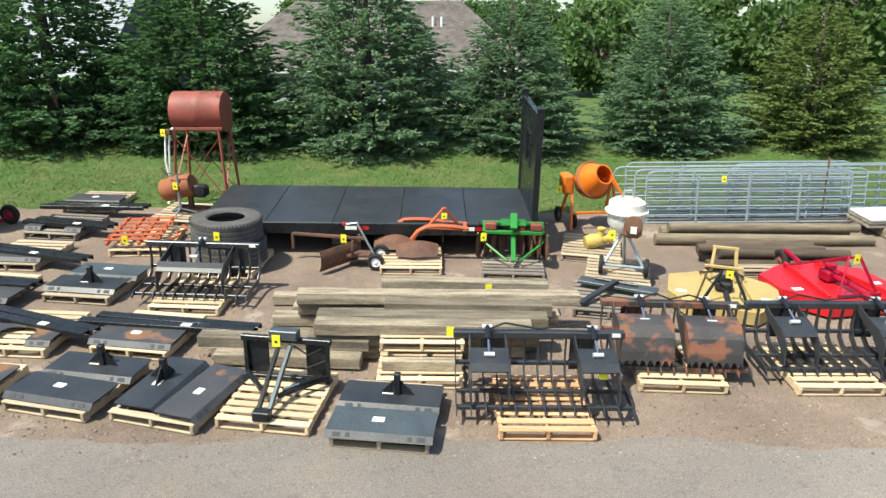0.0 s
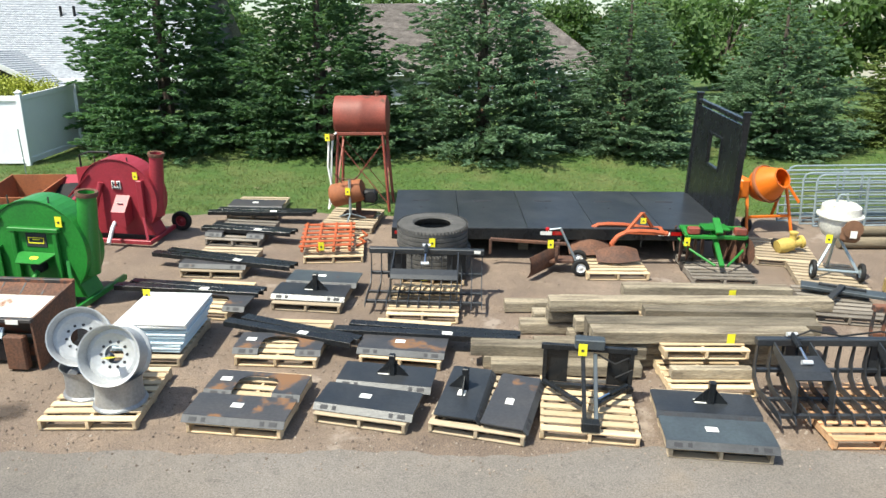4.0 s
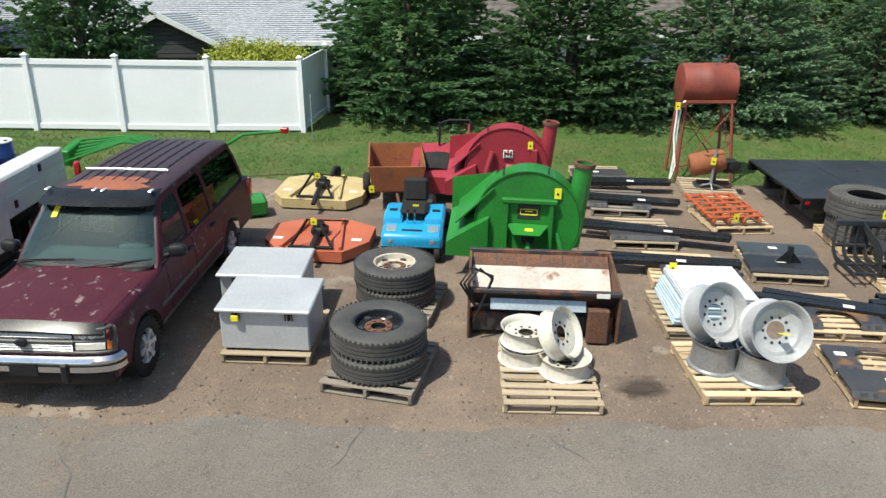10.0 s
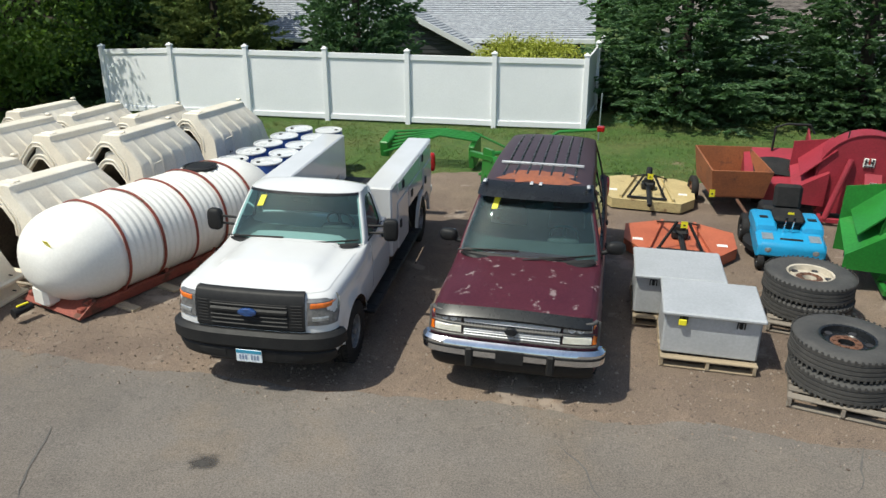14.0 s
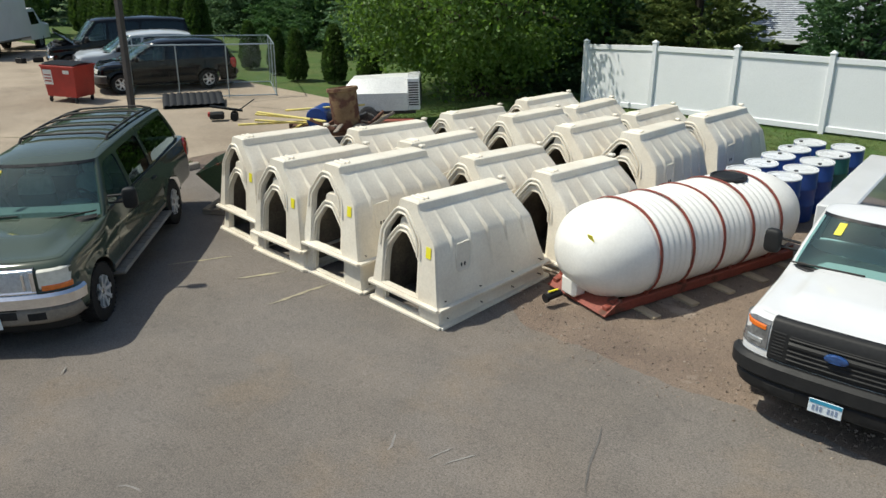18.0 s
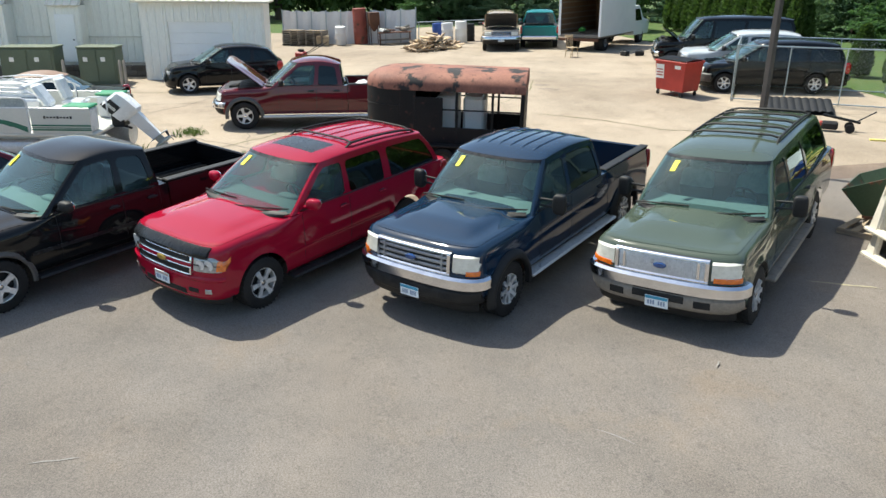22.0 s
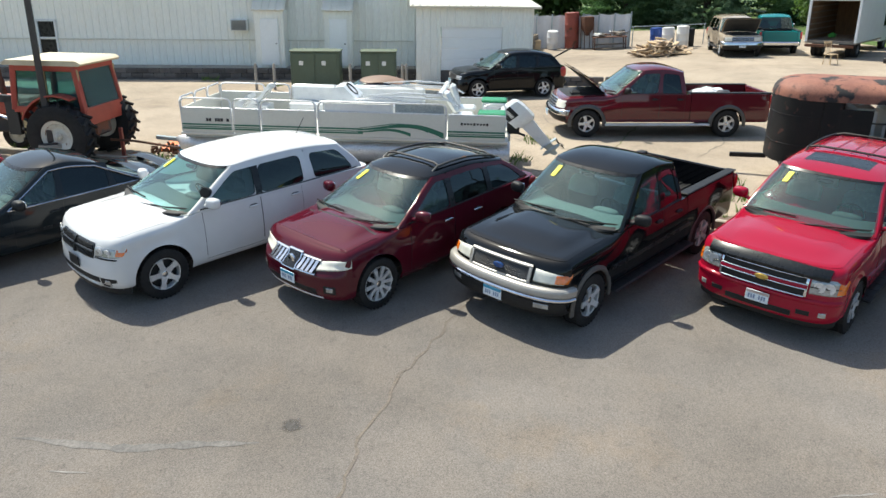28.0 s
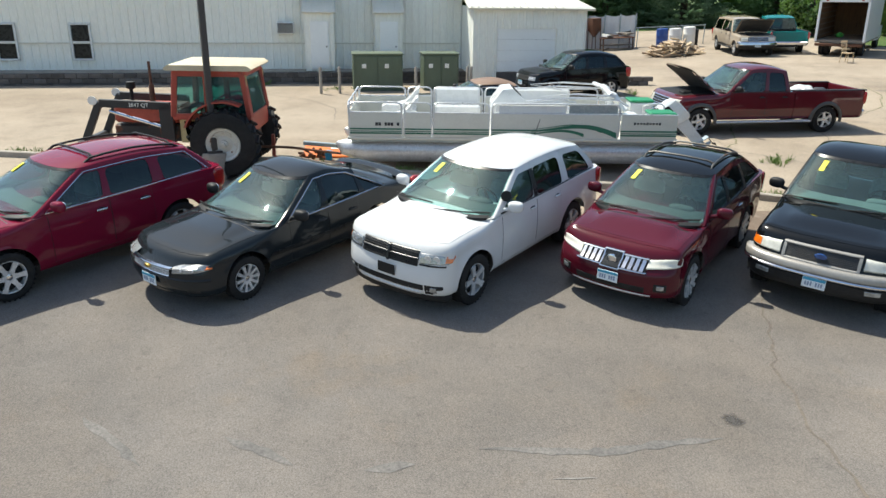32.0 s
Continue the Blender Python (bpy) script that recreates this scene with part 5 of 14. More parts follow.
def ford_face(g0, g1, gw, mesh=False, low=plastic, wide=0.95):
    """Chrome-framed grille, tall lamps, chrome bumper over a darker lower bumper with openings."""
    f = [("grille", plastic, -gw, gw, g0, g1, 0.004), ("grille_frame", chrome, -gw, gw, g0, g1, 0.045, 0.02, 0.045)]
    if mesh:
        f += [("grille_mesh", alu, -gw + 0.05, gw - 0.05, g0 + 0.04, g1 - 0.04, 0.03, 0.002, 13, 40)]
    else:
        f += [("grille_bar", wheel_grey, -gw + 0.03, gw - 0.03, g0 + (g1 - g0) * q - 0.02, g0 + (g1 - g0) * q + 0.022, 0.035) for q in (0.27, 0.5, 0.73)]
    f += [("grille_post", chrome if mesh else wheel_grey, gw - 0.14, gw - 0.11, g0 + 0.04, g1 - 0.04, 0.037)]
    f += [("headlight", pale_lens, gw + 0.03, wide, g0 + 0.04, g1 - 0.03, 0.024, 0.025)]
    f += [("turn_signal", amber, (gw + 0.06) if mesh else wide - 0.13, wide + 0.012, g0 + 0.02, g0 + 0.095, 0.030)]
    f += [("front_bumper", chrome, -1.0, 1.0, 0.58, 0.77, 0.085, 0.035), ("lower_bumper", low, -0.985, 0.985, 0.40, 0.585, 0.055, 0.03)]
    f += [("bumper_opening", rubber, 0.46, 0.66, 0.445, 0.54, 0.058, 0.006), ("bumper_opening", rubber, -0.34, 0.34, 0.47, 0.565, 0.058, 0.006)]
    f += [("air_dam", plastic, -0.93, 0.93, 0.30, 0.405, 0.0, 0.02)]
    return f


park(vehicle("pickup_truck", "black extended-cab pickup truck with open bed and grey bumper", "pickup", pt_black, 5.73, 2.0, 1.88, 3.53, 0.95, 0.385, 0.42, (1.02, 1.17), 1.21,
             1.20, 0.46, -0.95, -1.02, (-0.22,), bed=True, nose=0.42, blunt=2.5, back=0.10, lip=0.20, rim=0.235, spokes=5, arch=0.05, flare=grey_trim, moulding=blacksat, plate_at=0.46, plate_off=0.08,
             dash=dash_pale, emblem=(0.83, 0.085, badge_blue, 0.5, 0.055), roof_w=0.74, flare_w=0.028, face=[
                 ("grille", plastic, -0.50, 0.50, (0.70), 0.94, 0.004), ("grille_frame", bumper_grey, -0.51, 0.51, 0.695, 0.945, 0.04, 0.02, 0.04), ("grille_mesh", steel, -0.47, 0.47, 0.73, 0.92, 0.028, 0.002, 8, 34),
                 ("headlight", pale_lens, 0.55, 0.93, 0.735, (0.905, 0.895), 0.016, 0.025), ("turn_signal", amber, 0.83, 0.955, 0.755, 0.875, 0.022),
                 ("front_bumper", bumper_grey, -0.985, 0.985, 0.575, 0.705, 0.09, 0.03), ("bumper_lip", chrome, -0.985, 0.985, 0.535, 0.58, 0.10, 0.015), ("air_dam", plastic, -0.97, 0.97, 0.34, 0.54, 0.06, 0.04),
                 ("bumper_opening", rubber, -0.40, 0.40, 0.44, 0.52, 0.063, 0.006), ("fog_lamp", lens, 0.62, 0.80, 0.42, 0.50, 0.066, 0.02)]), -28.29, -6.14, -45, 3.53, 2.0)
park(vehicle("suv", "bright red sport utility vehicle with black hood guard and roof rails", "car", pt_red, 5.57, 2.0, 1.88, 3.30, 1.0, 0.385, 0.36, (1.06, 1.19), 1.24, 1.18, 0.42,
             -2.52, -2.85, (-0.22, (-1.22, 0.09, False)), nose=0.42, blunt=2.7, back=0.06, lip=0.14, tail=0.2, rim=0.225, spokes=6, mirror="paint", handle=pt_red, guard=(0.80, 0.11), rack=plastic, moon=True, roof_ribs=5, dpost=0.10,
             plate="white", plate_at=0.50, plate_off=0.03, moulding=pt_red, emblem=(0.79, 0.09, gold, 0.42, 0.05), face=[
                 ("grille", plastic, -0.56, 0.56, 0.66, 0.94, 0.004), ("grille_bar", chrome, -0.57, 0.57, 0.90, 0.925, 0.03), ("grille_bar", pt_red, -0.57, 0.57, 0.765, 0.82, 0.035), ("grille_bar", chrome, -0.57, 0.57, 0.815, 0.835, 0.038),
                 ("grille_bar", chrome, -0.57, 0.57, 0.75, 0.77, 0.038), ("grille_bar", chrome, -0.55, 0.55, 0.645, 0.67, 0.03), ("grille_post", chrome, 0.545, 0.575, 0.65, 0.92, 0.028),
                 ("headlight", lens, 0.60, 0.945, 0.70, (0.92, 0.94), 0.012, 0.02), ("lamp_bezel", blacksat, 0.60, 0.93, 0.795, 0.81, 0.018), ("turn_signal", amber, 0.90, 0.965, 0.72, 0.90, 0.016),
                 ("bumper_crease", pt_red, -0.97, 0.97, 0.56, 0.645, 0.022, 0.03), ("air_intake", rubber, -0.44, 0.44, 0.37, 0.44, 0.006), ("tow_opening", rubber, 0.50, 0.66, 0.41, 0.47, 0.006),
                 ("fog_lamp", lens, 0.76, 0.84, 0.41, 0.47, 0.008), ("air_dam", plastic, -0.93, 0.93, 0.27, 0.36, -0.005, 0.02)]), -28.01, -2.56, -45, 3.30, 2.0)
park(vehicle("crew_cab_pickup_truck", "dark blue four-door pickup truck with chrome bumper and grille", "pickup", pt_navy, 6.10, 2.03, 1.98, 3.97, 0.98, 0.40, 0.48, (1.17, 1.25), 1.28, 1.48, 0.85,
             -1.12, -1.20, (0.12,), bed=True, nose=0.36, blunt=3.0, back=0.05, lip=0.17, bulge=0.05, rim=0.225, spokes=8, step_mat=alu, roof_ribs=6, flare=plastic, flare_w=0.075, mirror="tow", arch=0.04,
             plate_at=0.45, plate_off=0.075, dash=dash_pale, emblem=(0.93, 0.085, badge_blue, 0.45, 0.062), face=ford_face(0.77, 1.09, 0.61)), -27.13, 0.85, -45.5, 3.97, 2.03)
park(vehicle("suv", "dark green full-size sport utility vehicle with tan lower cladding", "car", pt_green, 5.76, 2.03, 1.96, 3.48, 0.98, 0.40, 0.46, (1.15, 1.23), 1.26, 1.28, 0.66,
             -2.76, -2.96, (-0.06, -1.10), nose=0.36, blunt=3.0, back=0.05, lip=0.17, bulge=0.05, rim=0.225, spokes=8, lower=tan_trim, rack=plastic, rack_n=5, mirror="tow", step_mat=tan_trim, arch=0.03, drop=0.02,
             plate_at=0.45, plate_off=0.075, dash=dash_pale, emblem=(0.93, 0.085, badge_blue, 0.45, 0.045), face=ford_face(0.77, 1.08, 0.61, True, tan_trim)), -26.07, 3.97, -46, 3.48, 2.03)
park(vehicle("crossover", "dark red crossover with black glass roof and chrome grille fins", "car", pt_maroon, 4.79, 1.88, 1.70, 2.825, 0.96, 0.385, 0.30, (0.88, 1.08), 1.13, 1.22, 0.30, -1.85, -2.36,
             (-0.22, -1.16), nose=0.48, blunt=2.2, back=0.16, lip=0.22, bulge=0.035, tail=0.3, rim=0.265, spokes=10, rack=steel, roof_mat=pt_black, step=False, mirror="paint", handle=chrome, rise=0.06, drop=0.08, dpost=0.12, dark_posts=True, bow=0.42,
             plate_at=0.47, plate_off=0.03, roof_w=0.70, droop=1.3, emblem=(0.70, 0.075, chrome, 1.0, 0.05), face=[
                 ("grille", plastic, -0.50, 0.50, 0.615, 0.775, 0.004), ("badge_panel", blacksat, -0.13, 0.13, 0.60, 0.80, 0.03), ("grille_frame", chrome, -0.145, 0.145, 0.585, 0.815, 0.034, 0.01, 0.02)]
             + [("grille_fin", chrome, 0.175 + 0.082 * i, 0.225 + 0.082 * i, 0.625, 0.765, 0.03, 0.012) for i in range(4)] + [
                 ("headlight", pale_lens, 0.50, 0.90, (0.655, 0.70), (0.765, 0.84), 0.014, 0.02), ("grille_bar", chrome, 0.14, 0.50, 0.765, 0.785, 0.03), ("grille_bar", chrome, 0.14, 0.52, 0.60, 0.625, 0.03),
                 ("air_intake", rubber, -0.52, 0.52, 0.34, 0.42, 0.006), ("intake_trim", alu, -0.60, 0.60, 0.30, 0.335, 0.008), ("fog_bezel", plastic, 0.64, 0.80, 0.37, 0.48, 0.006, 0.02), ("fog_lamp", lens, 0.68, 0.77, 0.39, 0.46, 0.012, 0.02)]),
     -28.87, -9.08, -44.5, 2.825, 1.88)
park(vehicle("suv", "white sport utility vehicle with black grille and spotlight", "car", pt_white, 5.02, 1.92, 1.76, 3.04, 0.94, 0.385, 0.33, (1.00, 1.15), 1.20, 1.24, 0.38, -2.15, -2.54,
             (-0.22, (-1.22, 0.11, False)), nose=0.46, blunt=2.4, back=0.08, lip=0.19, bulge=0.03, tail=0.22, rim=0.245, spokes=5, step=False, mirror="paint", handle=pt_white, plate="black", plate_at=0.55, plate_off=0.02, spot=True, arch=0.05,
             drop=0.05, dpost=0.16, dark_posts=True, bow=0.38, roof_w=0.72, face=[
                 ("grille", blacksat, -0.50, 0.50, (0.67), 0.90, 0.006, 0.02), ("grille_mesh", plastic, -0.48, 0.48, 0.69, 0.88, 0.016, 0.002, 6, 24), ("grille_bar", blacksat, -0.50, 0.50, 0.775, 0.805, 0.03), ("grille_post", blacksat, -0.02, 0.02, 0.67, 0.90, 0.03),
                 ("headlight", lens, 0.53, 0.90, (0.72, 0.74), (0.87, 0.885), 0.012, 0.02), ("lamp_bezel", blacksat, 0.53, 0.88, 0.70, 0.722, 0.010), ("turn_signal", amber, 0.86, 0.925, 0.76, 0.87, 0.016),
                 ("air_intake", rubber, -0.60, 0.60, 0.36, 0.45, 0.004, 0.02), ("intake_trim", alu, -0.55, 0.55, 0.315, 0.355, 0.02), ("fog_bezel", plastic, 0.62, 0.86, 0.32, 0.45, 0.005, 0.02), ("fog_lamp", lens, 0.70, 0.78, 0.35, 0.42, 0.010), ("air_dam", plastic, -0.92, 0.92, 0.22, 0.33, 0.0, 0.02)]),
     -29.26, -12.23, -45, 3.04, 1.92)
park(vehicle("sedan", "charcoal grey four-door sedan with rear spoiler", "car", pt_grey, 5.09, 1.85, 1.49, 2.81, 1.05, 0.335, 0.26, (0.72, 0.93), 0.96, 1.02, 0.12, -1.02, -1.86,
             (-0.26, (-1.12, 0.045, False)), trunk=0.985, nose=0.52, blunt=2.2, back=0.14, lip=0.20, bulge=0.02, spoiler=True, bright=True, tail=0.25, rim=0.215, spokes=10, step=False, roof_w=0.66, bow=0.42, arch=0.06, drop=0.05, crown=0.08, dpost=0.05,
             moulding=blacksat, plate_at=0.40, plate_off=0.03, handle=pt_grey, rise=0.03, emblem=(0.575, 0.06, gold, 0.45, 0.04), roof_mat=None, droop=1.3, face=[
                 ("grille", plastic, -0.42, 0.42, 0.50, 0.61, 0.004), ("grille_bar", chrome, -0.43, 0.43, 0.595, 0.618, 0.02), ("grille_bar", chrome, -0.40, 0.40, 0.49, 0.51, 0.02), ("grille_mesh", alu, -0.40, 0.40, 0.51, 0.59, 0.012, 0.002, 3, 24),
                 ("headlight", lens, 0.45, 0.88, (0.53, 0.58), (0.63, 0.685), 0.012, 0.02), ("turn_signal", amber, 0.82, 0.895, 0.595, 0.655, 0.016), ("air_intake", rubber, 0.46, 0.78, 0.31, 0.36, 0.005), ("air_intake", rubber, -0.36, 0.36, 0.29, 0.34, 0.005),
                 ("bumper_crease", pt_grey, -0.88, 0.88, 0.44, 0.475, 0.012, 0.015)]), -29.76, -15.49, -45, 2.81, 1.85)
park(vehicle("crossover", "wine red crossover with chrome window trim and roof rails", "car", pt_wine, 4.77, 1.84, 1.70, 2.857, 0.95, 0.365, 0.30, (0.94, 1.10), 1.14, 1.18, 0.30, -1.95, -2.33,
             (-0.22, (-1.12, 0.10, False)), nose=0.45, blunt=2.4, back=0.10, lip=0.18, bright=True, tail=0.25, rim=0.245, spokes=6, rack=plastic, step=False, mirror="paint", handle=chrome, rise=0.04, drop=0.06, dpost=0.12, bow=0.38, roof_w=0.71,
             bump_z=(0.36, 0.60), gr_w=0.46, lamp_w=0.40), -30.09, -18.83, -45, 2.857, 1.84)
old_suv = vehicle("suv", "burgundy sport utility vehicle with peeling paint and rusted roof", "car", pt_burg, 5.58, 1.92, 1.90, 3.34, 0.92, 0.37, 0.36, (1.00, 1.10), 1.14, 1.12, 0.50, -2.78, -2.93,
             (-0.10, -1.05), nose=0.20, blunt=4.0, back=0.03, lip=0.08, bulge=0.015, tail=0.12, guard=(0.86, 0.075), visor=True, rim=0.21, spokes=6, lower=grey_trim, roof_mat=pt_roof, seat=cloth_red, bow=0.22, roof_ribs=7, rib_mat=blacksat, drop=0.02, step=False,
             plate="black", plate_at=0.50, plate_off=0.085, moulding=grey_trim, emblem=(0.79, 0.07, blacksat, 0.7, 0.05), face=[
                 ("grille", plastic, -0.55, 0.55, 0.66, 0.94, 0.004), ("grille_frame", grey_trim, -0.94, 0.94, 0.655, 0.945, 0.02, 0.01, 0.03), ("grille_bar", grey_trim, -0.55, 0.55, 0.785, 0.82, 0.035)]
             + [("grille_bar", alu, -0.53, 0.53, z, z + 0.014, 0.022) for z in (0.69, 0.72, 0.75, 0.84, 0.87, 0.90)] + [("grille_mesh", alu, -0.53, 0.53, 0.68, 0.92, 0.012, 0.002, 2, 30)] + [
                 ("headlight", lens, 0.56, 0.86, 0.82, 0.92, 0.016, 0.015), ("lower_lamp", pale_lens, 0.56, 0.86, 0.69, 0.79, 0.016, 0.015), ("lamp_divider", grey_trim, 0.55, 0.92, 0.79, 0.82, 0.02), ("turn_signal", amber, 0.875, 0.945, 0.68, 0.92, 0.010, 0.015),
                 ("front_bumper", chrome, -0.955, 0.955, 0.44, 0.635, 0.08, 0.04), ("bumper_strip", plastic, -0.95, 0.95, 0.53, 0.57, 0.086, 0.01), ("air_dam", plastic, -0.92, 0.92, 0.30, 0.445, 0.02, 0.03)])
park(old_suv, -14.22, 8.0, -92.5, 3.34 * 0.95, 1.92 * 0.95)
resize(old_suv, 0.95, 0.95, 0.95)
park(vehicle("pickup_truck", "dark red pickup truck with raised hood and flat front tyre", "pickup", pt_dmaroon, 6.19, 2.0, 1.88, 3.99, 0.95, 0.385, 0.42, (1.02, 1.17), 1.21,
             1.40, 0.66, -0.78, -0.88, (-0.02,), bed=True, nose=0.42, blunt=2.5, back=0.10, lip=0.18, rim=0.23, spokes=5, bumper=chrome, gr_w=0.48, lamp_w=0.44, lamp_mat=pale_lens, bump_z=(0.54, 0.70), flare=grey_trim, tag=False, arch=0.05, roof_w=0.74,
             plate_off=0.08, hood_up=True, step_mat=alu), -39.35, -3.64, -90, 3.99, 2.0)
park(vehicle("crossover", "black compact crossover parked by the garage", "car", pt_black, 4.28, 1.78, 1.64, 2.555, 0.9, 0.34, 0.28, (0.82, 1.02), 1.06, 1.04, 0.20, -1.70, -2.04,
             (-0.22, -1.0), nose=0.42, blunt=2.3, back=0.1, lip=0.18, tail=0.25, rim=0.225, spokes=5, gr_w=0.4, bump_z=(0.34, 0.58), step=False, tag=False, rise=0.05, drop=0.07, dpost=0.12, dark_posts=True, roof_w=0.70), -45.93, -6.1, -78, 2.555, 1.78)

put(vehicle("sedan", "black older sedan with faded brown vinyl roof behind the boat", "car", pt_black, 5.0, 1.88, 1.40, 2.85, 1.0, 0.335, 0.26, (0.75, 0.92), 0.94, 1.0, 0.22, -1.05, -1.62,
            (-0.36,), trunk=0.93, nose=0.3, blunt=3.0, back=0.1, lip=0.15, bright=True, tail=0.2, rim=0.20, spokes=8, step=False, roof_w=0.68, roof_mat=pt_vinyl, tag=False), -41.05, -9.8, -90)


# ---- fence, buildings, trees ----
fence_posts = [(-28.15, 20.1), (-25.75, 19.65), (-23.45, 19.5), (-21.2, 19.5), (-18.95, 19.5), (-16.65, 19.5), (-14.32, 19.6), (-14.0, 22.0), (-13.8, 24.4)]
fence = thing("fence", "tall white vinyl privacy fence with square capped posts", "fence", kind="structure")
fence["kind"] = "structure"
ps = Shape()
ps.box((0, 0, 0.95), (0.13, 0.13, 1.95), 0.008)
ps.at(0, 0, 1.925)
ps.box((0, 0, 0.02), (0.16, 0.16, 0.035), 0.008)
ps.rings([[(sx * 0.07, sy * 0.07, 0.037) for sx, sy in ((-1, -1), (1, -1), (1, 1), (-1, 1))], [(sx * 0.01, sy * 0.01, 0.09) for sx, sy in ((-1, -1), (1, -1), (1, 1), (-1, 1))]])
post_mesh = make("post", ps, vinyl)
for i, (x, y) in enumerate(fence_posts):
    p = part("post", post_mesh, None, fence)
    p.matrix_basis = pose(x, y, gz(x, y) - 0.05)
for (x0, y0), (x1, y1) in zip(fence_posts, fence_posts[1:]):
    z0, z1 = gz(x0, y0), gz(x1, y1)
    ln = math.hypot(x1 - x0, y1 - y0)
    for zz, hh in ((0.12, 0.14), (1.74, 0.14)):
        rl = Shape()
        rl.beam((x0, y0, z0 + zz), (x1, y1, z1 + zz), 0.05, hh)
        part("rail", rl, vinyl, fence)
    k = 1
    for j in range(k):
        a, b = 0.02, 0.98
        pk = Shape()
        dx, dy = (x1 - x0) / ln, (y1 - y0) / ln
        ox, oy = -dy * 0.011, dx * 0.011
        q = []
        for u, t_ in ((a, 0.19), (b, 0.19), (b, 1.68), (a, 1.68)):
            q.append((x0 + (x1 - x0) * u + ox, y0 + (y1 - y0) * u + oy, z0 + (z1 - z0) * u + t_))
        pk.plate(q, 0.022)
        part("panel", pk, vinyl, fence)

# metal building with its garage annex
siding = mat("cream_ribbed_metal", (0.88, 0.87, 0.80), 0.5, 0.0, (0.82, 0.81, 0.74), 0.8, speck=0.06, stretch=(1, 1, 0.15))
roof_metal = mat("pale_metal_roof", (0.72, 0.70, 0.62), 0.45, 0.1, (0.66, 0.64, 0.56), 0.8)
block_mat = mat("grey_brown_block", (0.13, 0.115, 0.105), 0.95, 0.0, (0.09, 0.08, 0.075), 3.0, rnd=0.3, bump=0.8, bscale=25)
door_paint = mat("off_white_door", (0.88, 0.88, 0.86), 0.5, 0.0, (0.84, 0.84, 0.82), 1.0, speck=0.05)
concrete = mat("weathered_concrete", (0.36, 0.32, 0.27), 0.95, 0.0, (0.27, 0.24, 0.2), 2.0, bump=0.4)


def ribbed(shape, x, y0, y1, z0, z1, step_=0.30, out=0.03, th=0.12):
    """A wall of ribbed sheet that faces +x."""
    pts = []
    y = y0
    while y < y1 - 1e-6:
        e = min(y + step_, y1)
        pts += [(x, y), (x, max(y, e - 0.10)), (x + out, max(y, e - 0.08)), (x + out, max(y, e - 0.03)), (x, max(y, e - 0.01))]
        y = e
    pts += [(x, y1), (x - th, y1), (x - th, y0)]
    shape.at(0, 0, z0).prism(pts, z1 - z0)
    shape.at()


bld = thing("metal_building", "long cream ribbed-metal building on a block base", "building")
wl = Shape()
ribbed(wl, -52.4, -62, -8.3, 1.18, 5.3)
part("wall", wl, siding, bld)
wl = Shape()
wl.box((-57.5, -35.1, 3.2), (10, 53.6, 4.1))
part("inner_wall", wl, siding, bld)
rf = Shape()
rf.plate([(-51.9, -62.4, 5.25), (-51.9, -8.0, 5.25), (-58, -8.0, 7.0), (-58, -62.4, 7.0)], 0.12)
rf.plate([(-58, -62.4, 7.0), (-58, -8.0, 7.0), (-63.4, -8.0, 5.25), (-63.4, -62.4, 5.25)], 0.12)
part("roof", rf, roof_metal, bld)
sk = Shape()
sk.box((-52.33, -35, 2.27), (0.06, 53.2, 0.05), 0.01)
part("trim_rail", sk, roof_metal, bld)
ft = Shape()
ft.box((-52.0, -35.1, 0.95), (1.0, 53.6, 0.5), 0.02)
part("footing", ft, concrete, bld)


def bay(y0, y1, zt_):
    """An entry that stands out from the wall under a small sloped roof."""
    en = Shape()
    ribbed(en, -51.35, y0, y1, 1.2, zt_, 0.28, 0.015)
    en.box((-51.9, y0 + 0.02, (1.2 + zt_) / 2), (1.05, 0.05, zt_ - 1.2))
    en.box((-51.9, y1 - 0.02, (1.2 + zt_) / 2), (1.05, 0.05, zt_ - 1.2))
    e = part("entry", en, siding, bld)
    rr = Shape()
    rr.plate([(-51.2, y0 - 0.08, zt_), (-51.2, y1 + 0.08, zt_), (-52.4, y1 + 0.08, zt_ + 0.75), (-52.4, y0 - 0.08, zt_ + 0.75)], 0.05)
    for i in range(5):
        y = y0 + (y1 - y0) * i / 4
        rr.beam((-51.2, y, zt_ + 0.02), (-52.4, y, zt_ + 0.77), 0.05, 0.04)
    part("entry_roof", rr, roof_metal, e)
    dd = Shape()
    dd.box((-51.30, (y0 + y1) / 2, 2.25), (0.06, 0.74, 1.9), 0.01)
    part("door", dd, door_paint, e)
    hn = Shape()
    hn.tube([(-51.26, (y0 + y1) / 2 + 0.28, 2.2), (-51.2, (y0 + y1) / 2 + 0.28, 2.2)], 0.03, 8)
    part("door_handle", hn, steel, e)


bay(-15.05, -13.85, 3.55)
bay(-12.15, -11.0, 3.55)
for yc in (-24.05, -26.9, -31.0):
    fr = Shape()
    for z in (1.62, 3.02):
        fr.box((-52.32, yc, z), (0.10, 0.84, 0.08), 0.01)
    for s_ in (-0.38, 0.38):
        fr.box((-52.32, yc + s_, 2.32), (0.10, 0.08, 1.4), 0.01)
    fr.box((-52.34, yc, 2.32), (0.06, 0.7, 0.05))
    wnd = part("window", fr, white_paint, bld)
    pn = Shape()
    pn.box((-52.37, yc, 2.32), (0.02, 0.7, 1.36))
    part("pane", pn, blacksat, wnd)
ac = thing("air_conditioner", "white window air conditioner with dark grille in the metal wall", "air conditioner")
cs = Shape()
cs.box((0.2, 0, 0), (0.42, 0.72, 0.46), 0.02)
part("case", cs, white_paint, ac)
cs = Shape()
